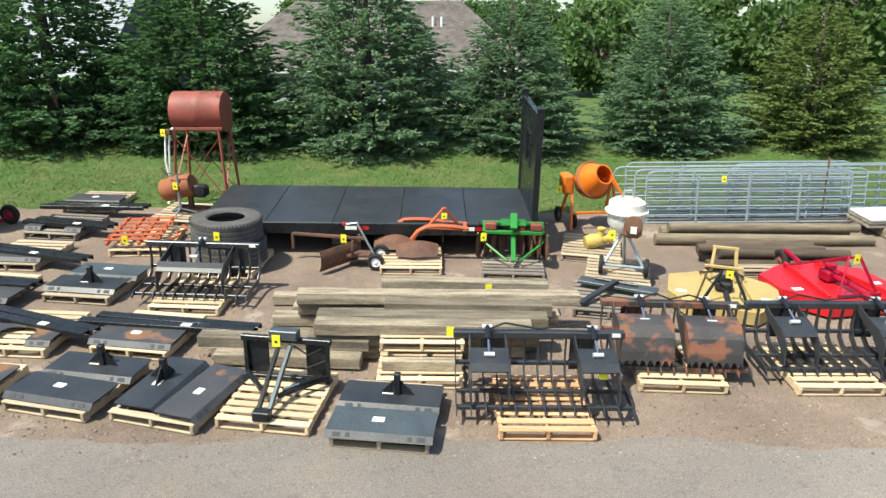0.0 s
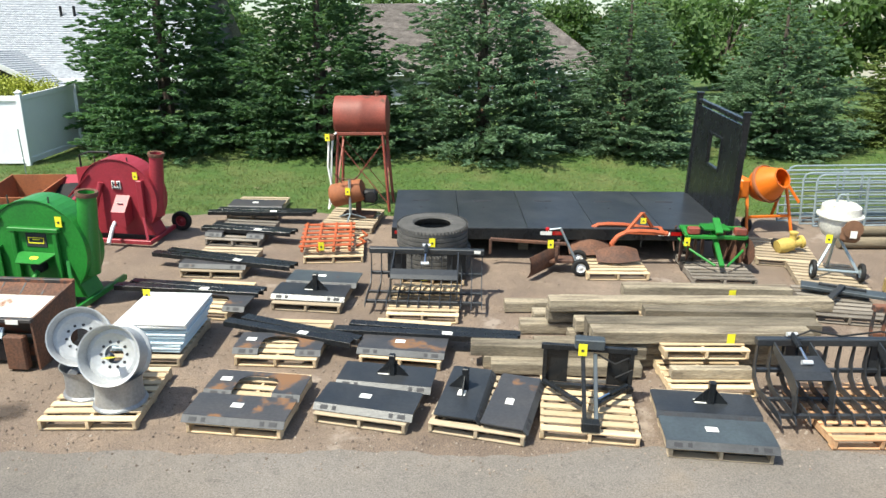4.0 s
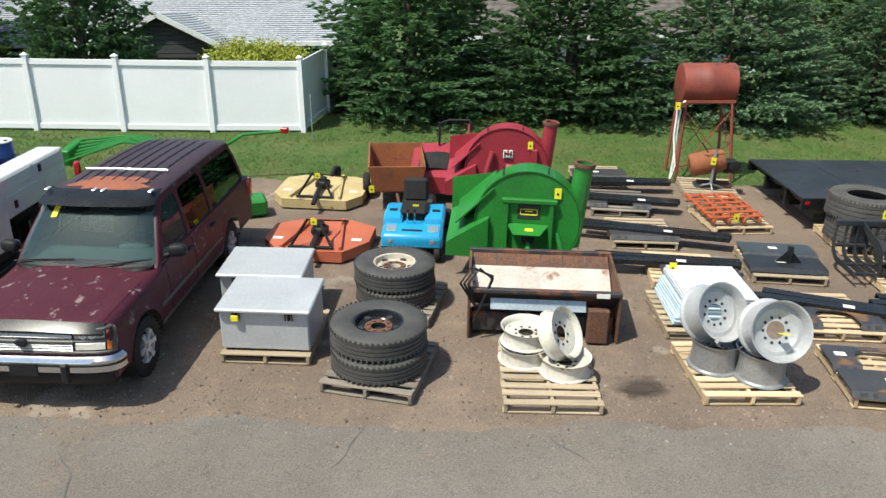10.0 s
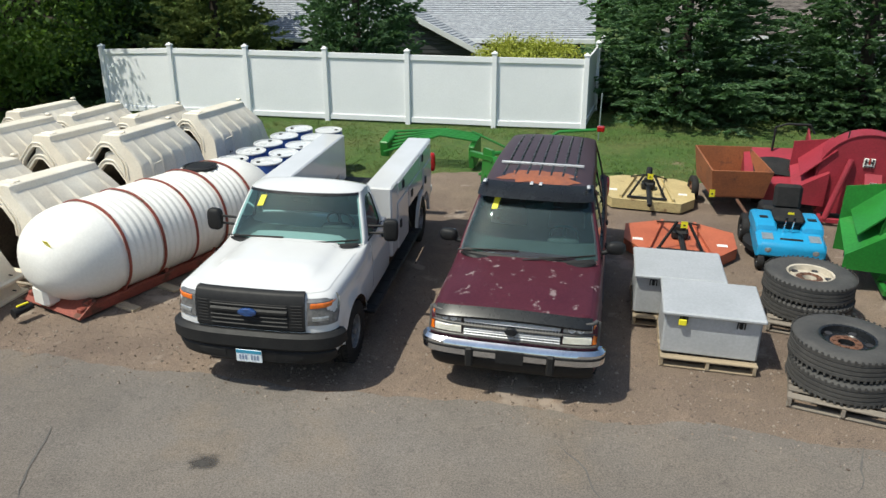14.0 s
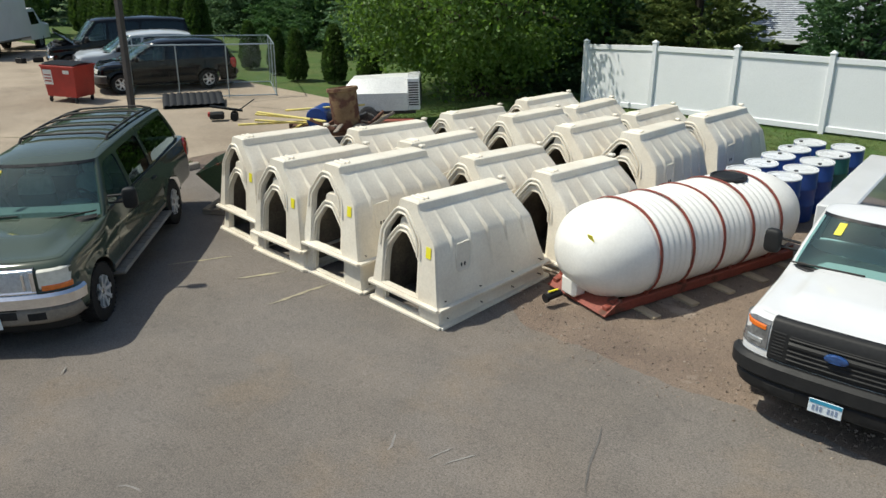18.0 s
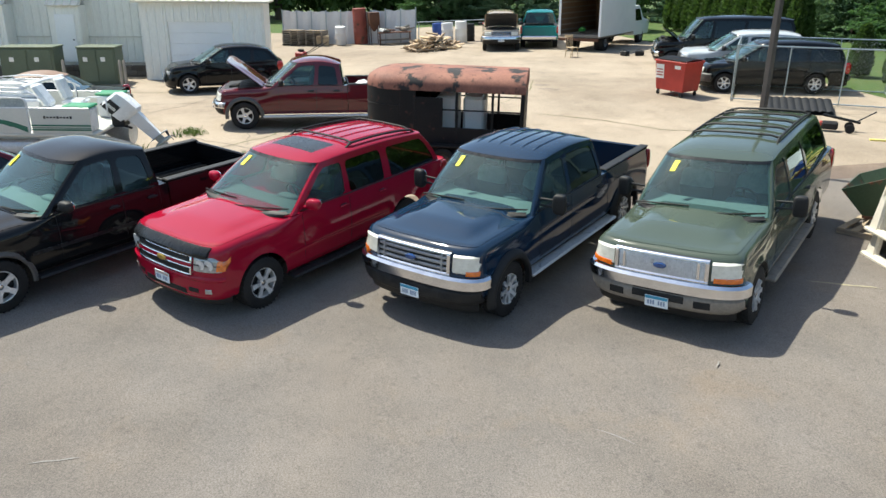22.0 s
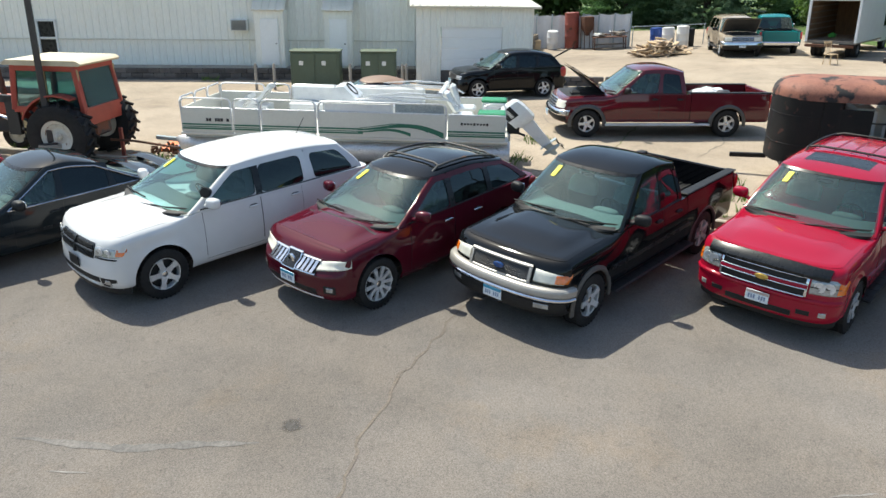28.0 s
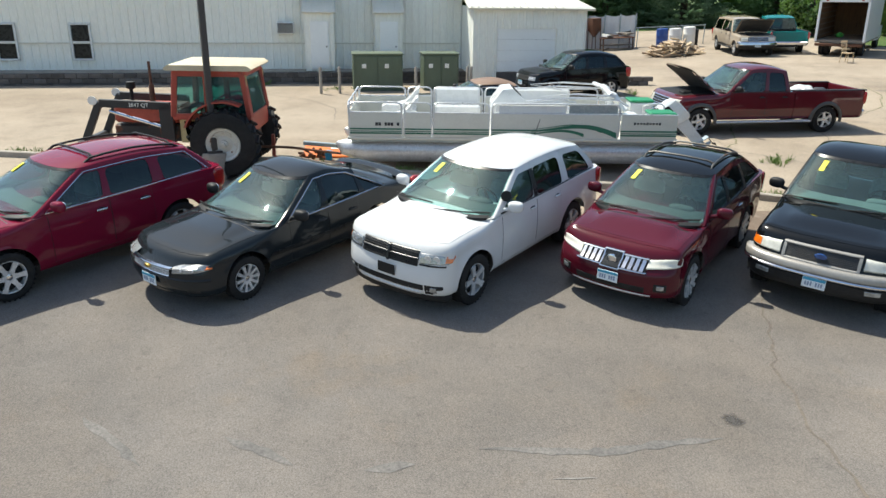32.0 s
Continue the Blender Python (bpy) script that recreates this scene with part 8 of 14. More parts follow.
# grapples: a tined bucket with clamps
def grapple(label, w, clamps, material, tine_m, tag_at=None, shell=False):
    g = thing("grapple_bucket", label, "grapple", "grapple buckets")
    n = int(w / 0.155)
    for i in range(n + 1):
        x = -w / 2 + w * i / n
        s = Shape()
        s.at(x + 0.007, 0, 0, 90, 0, 90)
        s.at(x - 0.007, 0, 0)
        s.m = Matrix.Translation((x - 0.007, 0, 0)) @ Matrix(((0, 0, 1, 0), (1, 0, 0, 0), (0, 1, 0, 0), (0, 0, 0, 1)))
        s.prism([(-0.52, 0.0), (-0.44, 0.02), (0.16, 0.04), (0.30, 0.14), (0.34, 0.32), (0.32, 0.60), (0.28, 0.60), (0.27, 0.34), (0.22, 0.20), (0.12, 0.12), (-0.42, 0.10), (-0.50, 0.05)], 0.014)
        part("tine", s, tine_m, g)
    for y, z, hh in ((-0.40, 0.045, 0.05), (-0.08, 0.07, 0.04), (0.3, 0.24, 0.05)):
        s = Shape()
        s.beam((-w / 2, y, z), (w / 2, y, z), 0.05, hh)
        part("cross_bar", s, material, g)
    s = Shape()
    s.beam((-w / 2 - 0.03, 0.30, 0.62), (w / 2 + 0.03, 0.30, 0.62), 0.10, 0.09)
    part("top_beam", s, material, g)
    for x in (-w * 0.27, w * 0.27):
        s = Shape()
        s.box((x, 0.335, 0.36), (0.30, 0.03, 0.44), 0.006)
        part("mount_panel", s, material, g)
    for x in clamps:
        c = Shape()
        cw = 0.66 if shell else 0.42 if len(clamps) > 1 else 1.0
        for e in (-cw / 2, cw / 2):
            c.m = Matrix.Translation((x + e - 0.009, 0, 0)) @ Matrix(((0, 0, 1, 0), (1, 0, 0, 0), (0, 1, 0, 0), (0, 0, 0, 1)))
            if shell:
                c.prism([(0.24, 0.66), (0.10, 0.56), (-0.02, 0.60), (-0.24, 0.58), (-0.40, 0.44), (-0.47, 0.14), (-0.40, 0.12), (-0.20, 0.22), (0.02, 0.36), (0.24, 0.48)], 0.018)
            else:
                c.prism([(0.24, 0.64), (0.10, 0.60), (-0.26, 0.52), (-0.42, 0.42), (-0.47, 0.12), (-0.41, 0.12), (-0.33, 0.28), (-0.18, 0.38), (0.12, 0.49), (0.24, 0.55)], 0.018)
        c.at()
        prof = ((0.06, 0.57), (-0.02, 0.60), (-0.14, 0.60), (-0.26, 0.57), (-0.38, 0.45), (-0.44, 0.28), (-0.46, 0.17)) if shell else ((0.02, 0.575), (-0.26, 0.525), (-0.36, 0.47)) if len(clamps) > 1 else ((-0.26, 0.525), (-0.36, 0.47), (-0.42, 0.425))
        for (ya, za), (yb, zb_) in zip(prof, prof[1:]):
            c.plate([(x - cw / 2, yb, zb_), (x + cw / 2, yb, zb_), (x + cw / 2, ya, za), (x - cw / 2, ya, za)], 0.02)
        if shell:
            for i in range(7):
                xt_ = x - cw / 2 + cw * (i + 0.5) / 7
                c.plate([(xt_ - 0.035, -0.458, 0.18), (xt_, -0.475, 0.10), (xt_ + 0.035, -0.458, 0.18)], 0.018)
        cl = part("clamp", c, material, g)
        s = Shape()
        s.tube([(x, 0.28, 0.72), (x, 0.06, 0.66)], 0.032, 10)
        part("cylinder", s, blacksat, cl)
        s = Shape()
        s.tube([(x, 0.06, 0.66), (x, -0.14, 0.58)], 0.017, 8)
        part("piston_rod", s, chrome, cl)
        s = Shape()
        s.tube([(x - 0.06, -0.14, 0.575), (x + 0.06, -0.14, 0.575)], 0.028, 8)
        part("pivot_pin", s, alu, cl)
        s = Shape()
        s.tube([(x - 0.06, 0.28, 0.72), (x + 0.06, 0.28, 0.72)], 0.028, 8)
        part("pivot_pin", s, alu, cl)
    if len(clamps) > 1:
        s = Shape()
        s.tube([(clamps[0], 0.24, 0.70), (clamps[0] + 0.2, 0.26, 0.78), (0, 0.32, 0.68), (clamps[1] - 0.2, 0.26, 0.77), (clamps[1], 0.24, 0.72)], 0.012, 6)
        part("hose", s, rubber, g)
    s = Shape()
    s.box((w / 2 - 0.08, 0.245, 0.635), (0.1, 0.004, 0.05))
    part("decal", s, paper, g)
    if tag_at is not None:
        s = Shape()
        s.at(tag_at, -0.27, 0.43, -40, 0, 0).box((0, 0, 0), (0.10, 0.005, 0.17))
        part("lot_tag", s, tag_mat, g)
    return g


rusty_black = mat("rusty_black_steel", (0.03, 0.027, 0.027), 0.55, 0.0, (0.05, 0.045, 0.045), 2.0, rust=(0.17, 0.07, 0.04), rust_at=0.50, rust_scale=2.5, bump=0.15)
rest(grapple("black root grapple bucket with two clamps on a pallet", 1.98, (-0.62, 0.62), black, black, 0.66), mG, 0.0, 0.18, 0.0)
rest(grapple("rusty black grapple bucket with two worn clamps on a pallet", 1.75, (-0.42, 0.42), rusty_black, rusty_black, 0.5, shell=True), mH, 0.0, 0.1, 0.0)
rest(grapple("black root grapple bucket with clamp beside the red mower", 2.1, (-0.62, 0.62), black, black), mI, 0.22, 0.15, 0.0)
mK = pallet("new", -4.34, 10.23, -3.26, 10.17)
rest(grapple("black single-clamp grapple bucket with hydraulic hose on a pallet", 1.75, (0.0,), black, black, 0.0), mK, 0.0, 0.15, 0.0)

# three-point adapter frame
fr3 = thing("hitch_adapter", "black hydraulic hitch adapter frame on a new pallet", "adapter")
s = Shape()
for x in (-0.5, 0.5):
    s.box((x, 0.30, 0.28), (0.05, 0.05, 0.56), 0.006)
s.beam((-0.55, 0.30, 0.55), (0.55, 0.30, 0.55), 0.06, 0.07)
s.beam((-0.55, 0.30, 0.05), (0.55, 0.30, 0.05), 0.06, 0.05)
part("frame", s, blacksat, fr3)
for x in (-0.36, 0.36):
    s = Shape()
    s.box((x, 0.33, 0.30), (0.26, 0.02, 0.44), 0.004)
    part("side_panel", s, blacksat, fr3)
for x in (-0.07, 0.07):
    s = Shape()
    s.beam((x, 0.26, 0.50), (x * 0.9, -0.50, 0.08), 0.045, 0.06)
    part("boom_arm", s, blue_plate if x > 0 else blacksat, fr3)
for sg in (-1, 1):
    s = Shape()
    s.beam((sg * 0.5, 0.28, 0.10), (sg * 0.07, -0.25, 0.12), 0.05, 0.05)
    part("brace", s, blacksat, fr3)
s = Shape()
s.tube([(0.45, 0.2, 0.16), (0.24, -0.02, 0.16)], 0.03, 10)
part("cylinder", s, blacksat, fr3)
s = Shape()
s.tube([(0.24, -0.02, 0.16), (0.1, -0.16, 0.15)], 0.016, 8)
part("piston_rod", s, chrome, fr3)
s = Shape()
s.box((0.0, 0.27, 0.64), (0.34, 0.14, 0.12), 0.01)
part("head_block", s, blue_plate, fr3)
s = Shape()
s.box((0.0, -0.56, 0.06), (0.2, 0.12, 0.11), 0.01)
part("foot", s, blacksat, fr3)
s = Shape()
s.tube([(0.1, 0.26, 0.5), (0.3, 0.2, 0.42), (0.45, 0.22, 0.5), (0.5, 0.2, 0.36), (0.3, 0.1, 0.3)], 0.012, 6)
part("hose", s, rubber, fr3)
hang_tag(fr3, -0.08, 0.19, 0.58)
rest(fr3, mE, 0.0, 0.0)

# timber stack
rt_ = random.Random(11)
for layer, (zc, rows_) in enumerate(((0.11, ((9.0, -2.9, 1.2), (9.3, -2.2, 1.4), (9.62, -1.9, 1.3), (9.95, -2.3, 1.5), (10.3, -2.2, 1.3), (10.7, -2.45, 0.2))),
                                     (0.31, ((8.95, -1.75, 1.25), (9.25, -1.55, 1.5), (9.6, -1.6, 1.75), (9.95, -2.1, 1.2), (10.3, -1.7, 1.55))),
                                     (0.50, ((8.85, -1.55, 1.25), (9.12, -1.75, 1.3), (9.5, -0.9, 1.4), (9.85, -1.9, 2.1), (10.3, -0.95, 1.5))))):
    for y, x0, x1 in rows_:
        s = Shape()
        ln = x1 - x0
        w, h = rt_.uniform(0.19, 0.25), rt_.uniform(0.15, 0.185)
        s.rings([[(xx, yy * w / 2 + rt_.uniform(-0.006, 0.006), zz * h / 2 + rt_.uniform(-0.006, 0.006)) for yy, zz in ((-1, -0.92), (-0.92, -1), (0.92, -1), (1, -0.92), (1, 0.92), (0.92, 1), (-0.92, 1), (-1, 0.92))]
                 for xx in (-ln / 2, -ln / 2 + 0.012, -ln / 4, 0, ln / 4, ln / 2 - 0.012, ln / 2)])
        tb = solid("timber", s, timber, "long weathered grey-brown squared timber in a stack", "timber", "stacked timbers")
        put(tb, (x0 + x1) / 2 + rt_.uniform(-0.15, 0.15), y, rt_.uniform(-1.9, 1.9), zc - 0.02)
        if (layer, y) in ((2, 10.3), (2, 8.85)):
            tg = Shape()
            tg.box((0.35, -w / 2 - 0.006, 0.0), (0.1, 0.004, 0.14))
            part("lot_tag", tg, tag_mat, tb)
for q in ((-3.15, 9.08, -0.9, 8.95, 0.25), (-2.9, 8.9, -1.0, 8.75, 0.10)):
    s = Shape()
    ln = q[2] - q[0]
    s.box((0, 0, 0), (ln, 0.22, 0.16), 0.014)
    put(solid("timber", s, timber, "long weathered grey-brown squared timber in a stack", "timber", "stacked timbers"), (q[0] + q[2]) / 2, (q[1] + q[3]) / 2 - 0.12, -3, q[4])
pallet("new", -0.78, 8.12, 0.29, 8.12, 0.0)
pallet("new", -0.76, 8.52, 0.31, 8.52, 0.29)
for yy in (-0.45, 0.45):
    s = Shape()
    s.box((0, 0, 0.07), (1.0, 0.12, 0.14), 0.01)
    put(solid("timber_block", s, timber, "short timber block carrying a pallet", "timber"), -0.22, 8.83 + yy, 0, 0.135)

# flatbed truck body
bed = thing("flatbed_body", "black steel flatbed truck body with headboard and reflectors", "truck body")
for i in range(5):
    s = Shape()
    s.box((-3.05 + 1.22 * (i + 0.5), 0, 0.475), (1.212, 2.42, 0.03), 0.004)
    d = part("deck_plate", s, black, bed)
    s = Shape()
    s.box((-3.05 + 1.22 * (i + 0.5) - 0.1, 0.45, 0.492), (0.34, 0.05, 0.006))
    part("tie_down_slot", s, ink, d)
    s = Shape()
    s.box((-3.05 + 1.22 * (i + 0.5) - 0.1, -0.0, 0.492), (0.03, 0.03, 0.006))
    part("deck_hole", s, ink, d)
for sy in (-1, 1):
    s = Shape()
    s.box((0, sy * 1.19, 0.40), (6.1, 0.06, 0.17), 0.008)
    part("side_rail", s, blacksat, bed)
    s = Shape()
    s.box((0, sy * 0.45, 0.30), (6.0, 0.08, 0.22), 0.008)
    part("long_sill", s, blacksat, bed)
s = Shape()
for i in range(12):
    s.box((-2.9 + 0.53 * i, 0, 0.41), (0.06, 2.3, 0.10))
part("cross_sill", s, blacksat, bed)
for x, m2 in ((0.28, paper), (0.50, red_lens), (2.42, paper), (2.64, red_lens)):
    s = Shape()
    s.box((x - 0.55, -1.223, 0.415), (0.21, 0.004, 0.055))
    part("reflector", s, m2, bed)
for x in (-2.95, 2.85):
    s = Shape()
    s.box((x, -1.222, 0.415), (0.09, 0.012, 0.05), 0.004)
    part("marker_lamp", s, red_lens, bed)
for x in (-2.4, -0.6, 0.6, 2.4):
    s = Shape()
    s.box((x, 0, 0.10), (0.2, 1.4, 0.2), 0.01)
    part("support_block", s, timber, bed)
s = Shape()
X0 = 3.06
for y0, y1, z0, z1 in ((-1.16, -0.30, 0.48, 1.95), (0.30, 1.16, 0.48, 1.95), (-0.30, 0.30, 0.48, 1.18), (-0.30, 0.30, 1.62, 1.95)):
    s.box((X0, (y0 + y1) / 2, (z0 + z1) / 2), (0.05, y1 - y0, z1 - z0))
hb = part("headboard", s, blacksat, bed)
s = Shape()
for y, z, sy2, sz2 in ((0, 1.16, 0.64, 0.04), (0, 1.64, 0.64, 0.04), (-0.31, 1.4, 0.04, 0.5), (0.31, 1.4, 0.04, 0.5)):
    s.box((X0 - 0.03, y, z), (0.03, sy2, sz2), 0.004)
part("window_frame", s, blacksat, hb)
for sy in (-1, 1):
    s = Shape()
    s.box((X0, sy * 1.17, 1.27), (0.11, 0.09, 1.72), 0.01)
    s.box((X0, sy * 1.17, 2.13), (0.13, 0.11, 0.03), 0.006)
    part("stake_post", s, blacksat, hb)
s = Shape()
s.box((X0, 0, 2.02), (0.09, 2.3, 0.06), 0.008)
part("top_rail", s, blacksat, hb)
resize(put(bed, -1.33, 14.15, 0.0), 1, 1, 1.27)


# ---- yard: machines ----
YZ = Matrix(((0, 0, 1, 0), (1, 0, 0, 0), (0, 1, 0, 0), (0, 0, 0, 1)))


def side_plate(sh, x, pts, d):
    """A plate with its outline in the y-z plane, d thick along x from x."""
    keep = sh.m
    sh.m = keep @ Matrix.Translation((x, 0, 0)) @ YZ
    sh.prism(pts, d)
    sh.m = keep
    return sh


def front_plate(sh, y, pts, d):
    """A plate with its outline in the x-z plane, d thick along +y from y."""
    keep = sh.m
    sh.m = keep @ Matrix(((1, 0, 0, 0), (0, 0, 1, y), (0, 1, 0, 0), (0, 0, 0, 1)))
    sh.prism(pts, d)
    sh.m = keep
    return sh


def small_wheel(parent, x, y, z, r, w, rim_m=alu, yaw=0, name="wheel"):
    s = Shape()
    s.m = pose(0, 0, 0, 90, 0, 0)
    h = w / 2
    s.lathe([(r * 0.55, -h * 0.8), (r * 0.8, -h), (r * 0.95, -h * 0.8), (r, -h * 0.4), (r, h * 0.4), (r * 0.95, h * 0.8), (r * 0.8, h), (r * 0.55, h * 0.8)], 24, wrap=True)
    k = part(name, s, rubber, parent)
    k.matrix_basis = pose(x, y, z, 0, 0, yaw)
    s = Shape()
    s.m = pose(0, 0, 0, 90, 0, 0)
    s.lathe([(r * 0.57, -h * 0.75), (r * 0.5, -h * 0.3), (r * 0.2, -h * 0.5), (r * 0.12, -h * 0.9), (0.004, -h * 0.9)], 18, caps=False)
    s.lathe([(r * 0.57, h * 0.75), (r * 0.5, h * 0.3), (r * 0.2, h * 0.5), (r * 0.12, h * 0.9), (0.004, h * 0.9)], 18, caps=False)
    part("rim", s, rim_m, k)
    return k


def circle(cx, cz, r, a0, a1, n):
    return [(cx + r * math.cos(radians(a0 + (a1 - a0) * i / n)), cz + r * math.sin(radians(a0 + (a1 - a0) * i / n))) for i in range(n + 1)]


def forage_blower(label, paint, R, shelf=True):
    """An upright fan housing with spout, feed hopper and drive shaft."""
    b = thing("forage_blower", label, "farm blower", "forage blowers")
    cz = R + 0.12
    s = Shape()
    out = circle(0, cz, R, -40, 220, 40)
    pts = out + [(-R * 0.9, 0.16), (R * 0.9, 0.16)]
    front_plate(s, -0.14, pts, 0.42)
    part("housing", s, paint, b)
    s = Shape()
    for a in range(-38, 218, 8):
        x, z = R * 1.02 * math.cos(radians(a)), cz + R * 1.02 * math.sin(radians(a))
        s.m = pose(x, 0.07, z, 0, -a, 0)
        s.box((0, 0, 0), (0.014, 0.46, R * 0.15))
    part("rim_band", s, paint, b)
    s = Shape()
    s.at(R * 0.92, 0.06, cz + R * 0.15, 0, 6, 0).lathe([(0.155, -0.5), (0.15, 0.0), (0.135, R * 0.95), (0.155, R * 0.95), (0.155, R * 1.0), (0.12, R * 1.0), (0.115, 0.2)], 20)
    sp = part("spout", s, paint, b)
    s = Shape()
    s.at(R * 0.92, 0.06, cz + R * 0.15, 0, 6, 0).lathe([(0.158, R * 0.94), (0.165, R * 1.0), (0.158, R * 1.03), (0.12, R * 1.02), (0.12, R * 0.94)], 20, wrap=True)
    part("spout_ring", s, rusty, sp)
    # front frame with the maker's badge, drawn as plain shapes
    if shelf:
        for x in (-R * 0.42, R * 0.45):
            s = Shape()
            s.beam((x, -0.19, 0.1), (x, -0.19, cz + R * 0.42), 0.06, 0.07)
            part("upright", s, paint, b)
        s = Shape()
        s.beam((-R * 0.5, -0.19, cz + R * 0.45), (R * 0.55, -0.19, cz + R * 0.45), 0.09, 0.06)
        part("top_bar", s, paint, b)
        s = Shape()
        s.plate([(-R * 0.40, -0.16, cz - R * 0.05), (R * 0.42, -0.16, cz - R * 0.05), (R * 0.25, -0.42, cz - R * 0.16), (-R * 0.25, -0.42, cz - R * 0.16)], 0.02)
        part("shield", s, paint, b)
        s = Shape()
        s.at(R * 0.04, -0.31, cz - R * 0.085, 23, 0, 0).box((0, 0, 0), (0.12, 0.07, 0.003))
        part("decal", s, tag_mat, b)
        s = Shape()
        s.box((R * 0.025, -0.152, cz + R * 0.21), (R * 0.86, 0.012, R * 0.46))
        part("badge_panel", s, paint, b)
    else:
        s = Shape()
        s.tube([(-R * 0.72, -0.42, 0.12), (-R * 0.36, -0.19, cz + R * 0.42)], 0.055, 10)
        part("strut", s, paint, b)
        s = Shape()
        s.box((R * 0.66, -0.19, cz + R * 0.02), (0.12, 0.10, R * 1.0), 0.01)
        part("upright", s, paint, b)
        s = Shape()
        side_plate(s, -R * 0.02, [(-0.15, cz - R * 0.55), (-0.44, cz - R * 0.62), (-0.44, cz - R * 0.25), (-0.15, cz + R * 0.10)], R * 0.36)
        part("shaft_cover", s, paint, b)
        s = Shape()
        s.at(R * 0.16, -0.32, cz - R * 0.06, 45, 0, 0).box((0, 0, 0), (0.13, 0.004, 0.05))
        part("decal", s, paper, b)
    s = Shape()
    zb = 0.0 if shelf else R * 0.14
    s.box((R * 0.02, -0.158, cz + R * 0.22 + zb), (R * 0.44, 0.02, R * 0.29) if shelf else (R * 0.24, 0.02, R * 0.22), 0.01)
    bd = part("badge", s, ink if shelf else paper, b)
    s = Shape()
    if shelf:
        for x, z, w_, h_ in ((0.0, 0.235, 0.15, 0.018), (0, 0.165, 0.30, 0.02), (0, 0.275, 0.30, 0.012), (-0.16, 0.22, 0.012, 0.12), (0.16, 0.22, 0.012, 0.12)):
            s.box((R * 0.02 + x * R, -0.171, cz + z * R), (w_ * R, 0.006, h_ * R))
    else:
        for x in (-0.075, 0.075):
            s.box((R * 0.02 + x * R, -0.171, cz + 0.24 * R + zb), (0.035 * R, 0.006, 0.14 * R))
        s.box((R * 0.02, -0.171, cz + 0.24 * R + zb), (0.12 * R, 0.006, 0.04 * R))
        s.box((R * 0.02, -0.171, cz + 0.135 * R + zb), (0.20 * R, 0.006, 0.03 * R))
        ri = Shape()
        ri.box((R * 0.02, -0.174, cz + 0.265 * R + zb), (0.04 * R, 0.006, 0.15 * R))
        part("badge_stem", ri, red_paint, bd)
    part("badge_marks", s, tag_mat if shelf else ink, bd)
    s = Shape()
    s.tube([(0.02, -0.15, cz - R * 0.3), (0.04, -0.55, 0.42), (0.1, -0.85, 0.2)], 0.04, 10)
    part("drive_shaft", s, paint if shelf else alu, b)
    s = Shape()
    s.lathe([(0.10, 0), (0.10, 0.12), (0.06, 0.14)], 16)
    s.m = Matrix()
    c = part("shaft_collar", s, plastic, b)
    c.matrix_basis = pose(0.02, -0.14, cz - R * 0.3, 90, 0, 0)
    # feed hopper and trough on the left
    xl = -R * 0.75
    s = Shape()
    s.plate([(xl, -0.2, cz + 0.05), (xl, 0.5, cz + 0.2), (xl - 0.62, 0.5, cz - 0.05), (xl - 0.62, -0.30, cz - 0.32)], 0.02)
    part("hopper_floor", s, paint, b)
    s = Shape()
    s.plate([(xl, -0.22, 0.3), (xl, -0.22, cz + 0.05), (xl - 0.62, -0.32, cz - 0.32), (xl - 0.62, -0.32, 0.35)], 0.02)
    part("hopper_front", s, paint, b)
    s = Shape()
    s.plate([(xl, 0.5, 0.3), (xl - 0.62, 0.5, 0.35), (xl - 0.62, 0.5, cz + 0.45), (xl, 0.5, cz + 0.55)], 0.02)
    part("hopper_back", s, paint, b)
    s = Shape()
    s.plate([(xl + 0.05, -0.18, cz + 0.5), (xl + 0.05, 0.48, cz + 0.6), (xl - 0.5, 0.48, cz + 0.1), (xl - 0.5, -0.2, cz - 0.05)], 0.02)
    part("hopper_lid", s, paint, b)
    s = Shape()
    for x in (-R * 0.8, R * 0.9):
        s.beam((x, -0.45, 0.10), (x, 0.9, 0.10), 0.07, 0.09)
    s.beam((-R * 0.8, -0.42, 0.10), (R * 0.9, -0.42, 0.10), 0.07, 0.09)
    s.beam((R * 0.85, -0.42, 0.14), (R * 0.55, -0.1, cz - 0.1), 0.05, 0.05)
    part("skid_frame", s, paint, b)
    for x in (-R * 1.0,) if shelf else (-R * 1.0, R * 1.08):
        small_wheel(b, x, 0.7, 0.22, 0.22, 0.12, paint, 90 - 90)
    for x in (-R * 0.5, R * 0.35):
        s = Shape()
        s.tube([(x, -0.1, cz + R * 0.8), (x, -0.1, cz + R * 0.8 + 0.22)], 0.014, 6)
        part("lever", s, steel, b)
    hang_tag(b, R * 0.55, -0.17, cz + R * 0.62, 0, 0.1, 0.16)
    return b


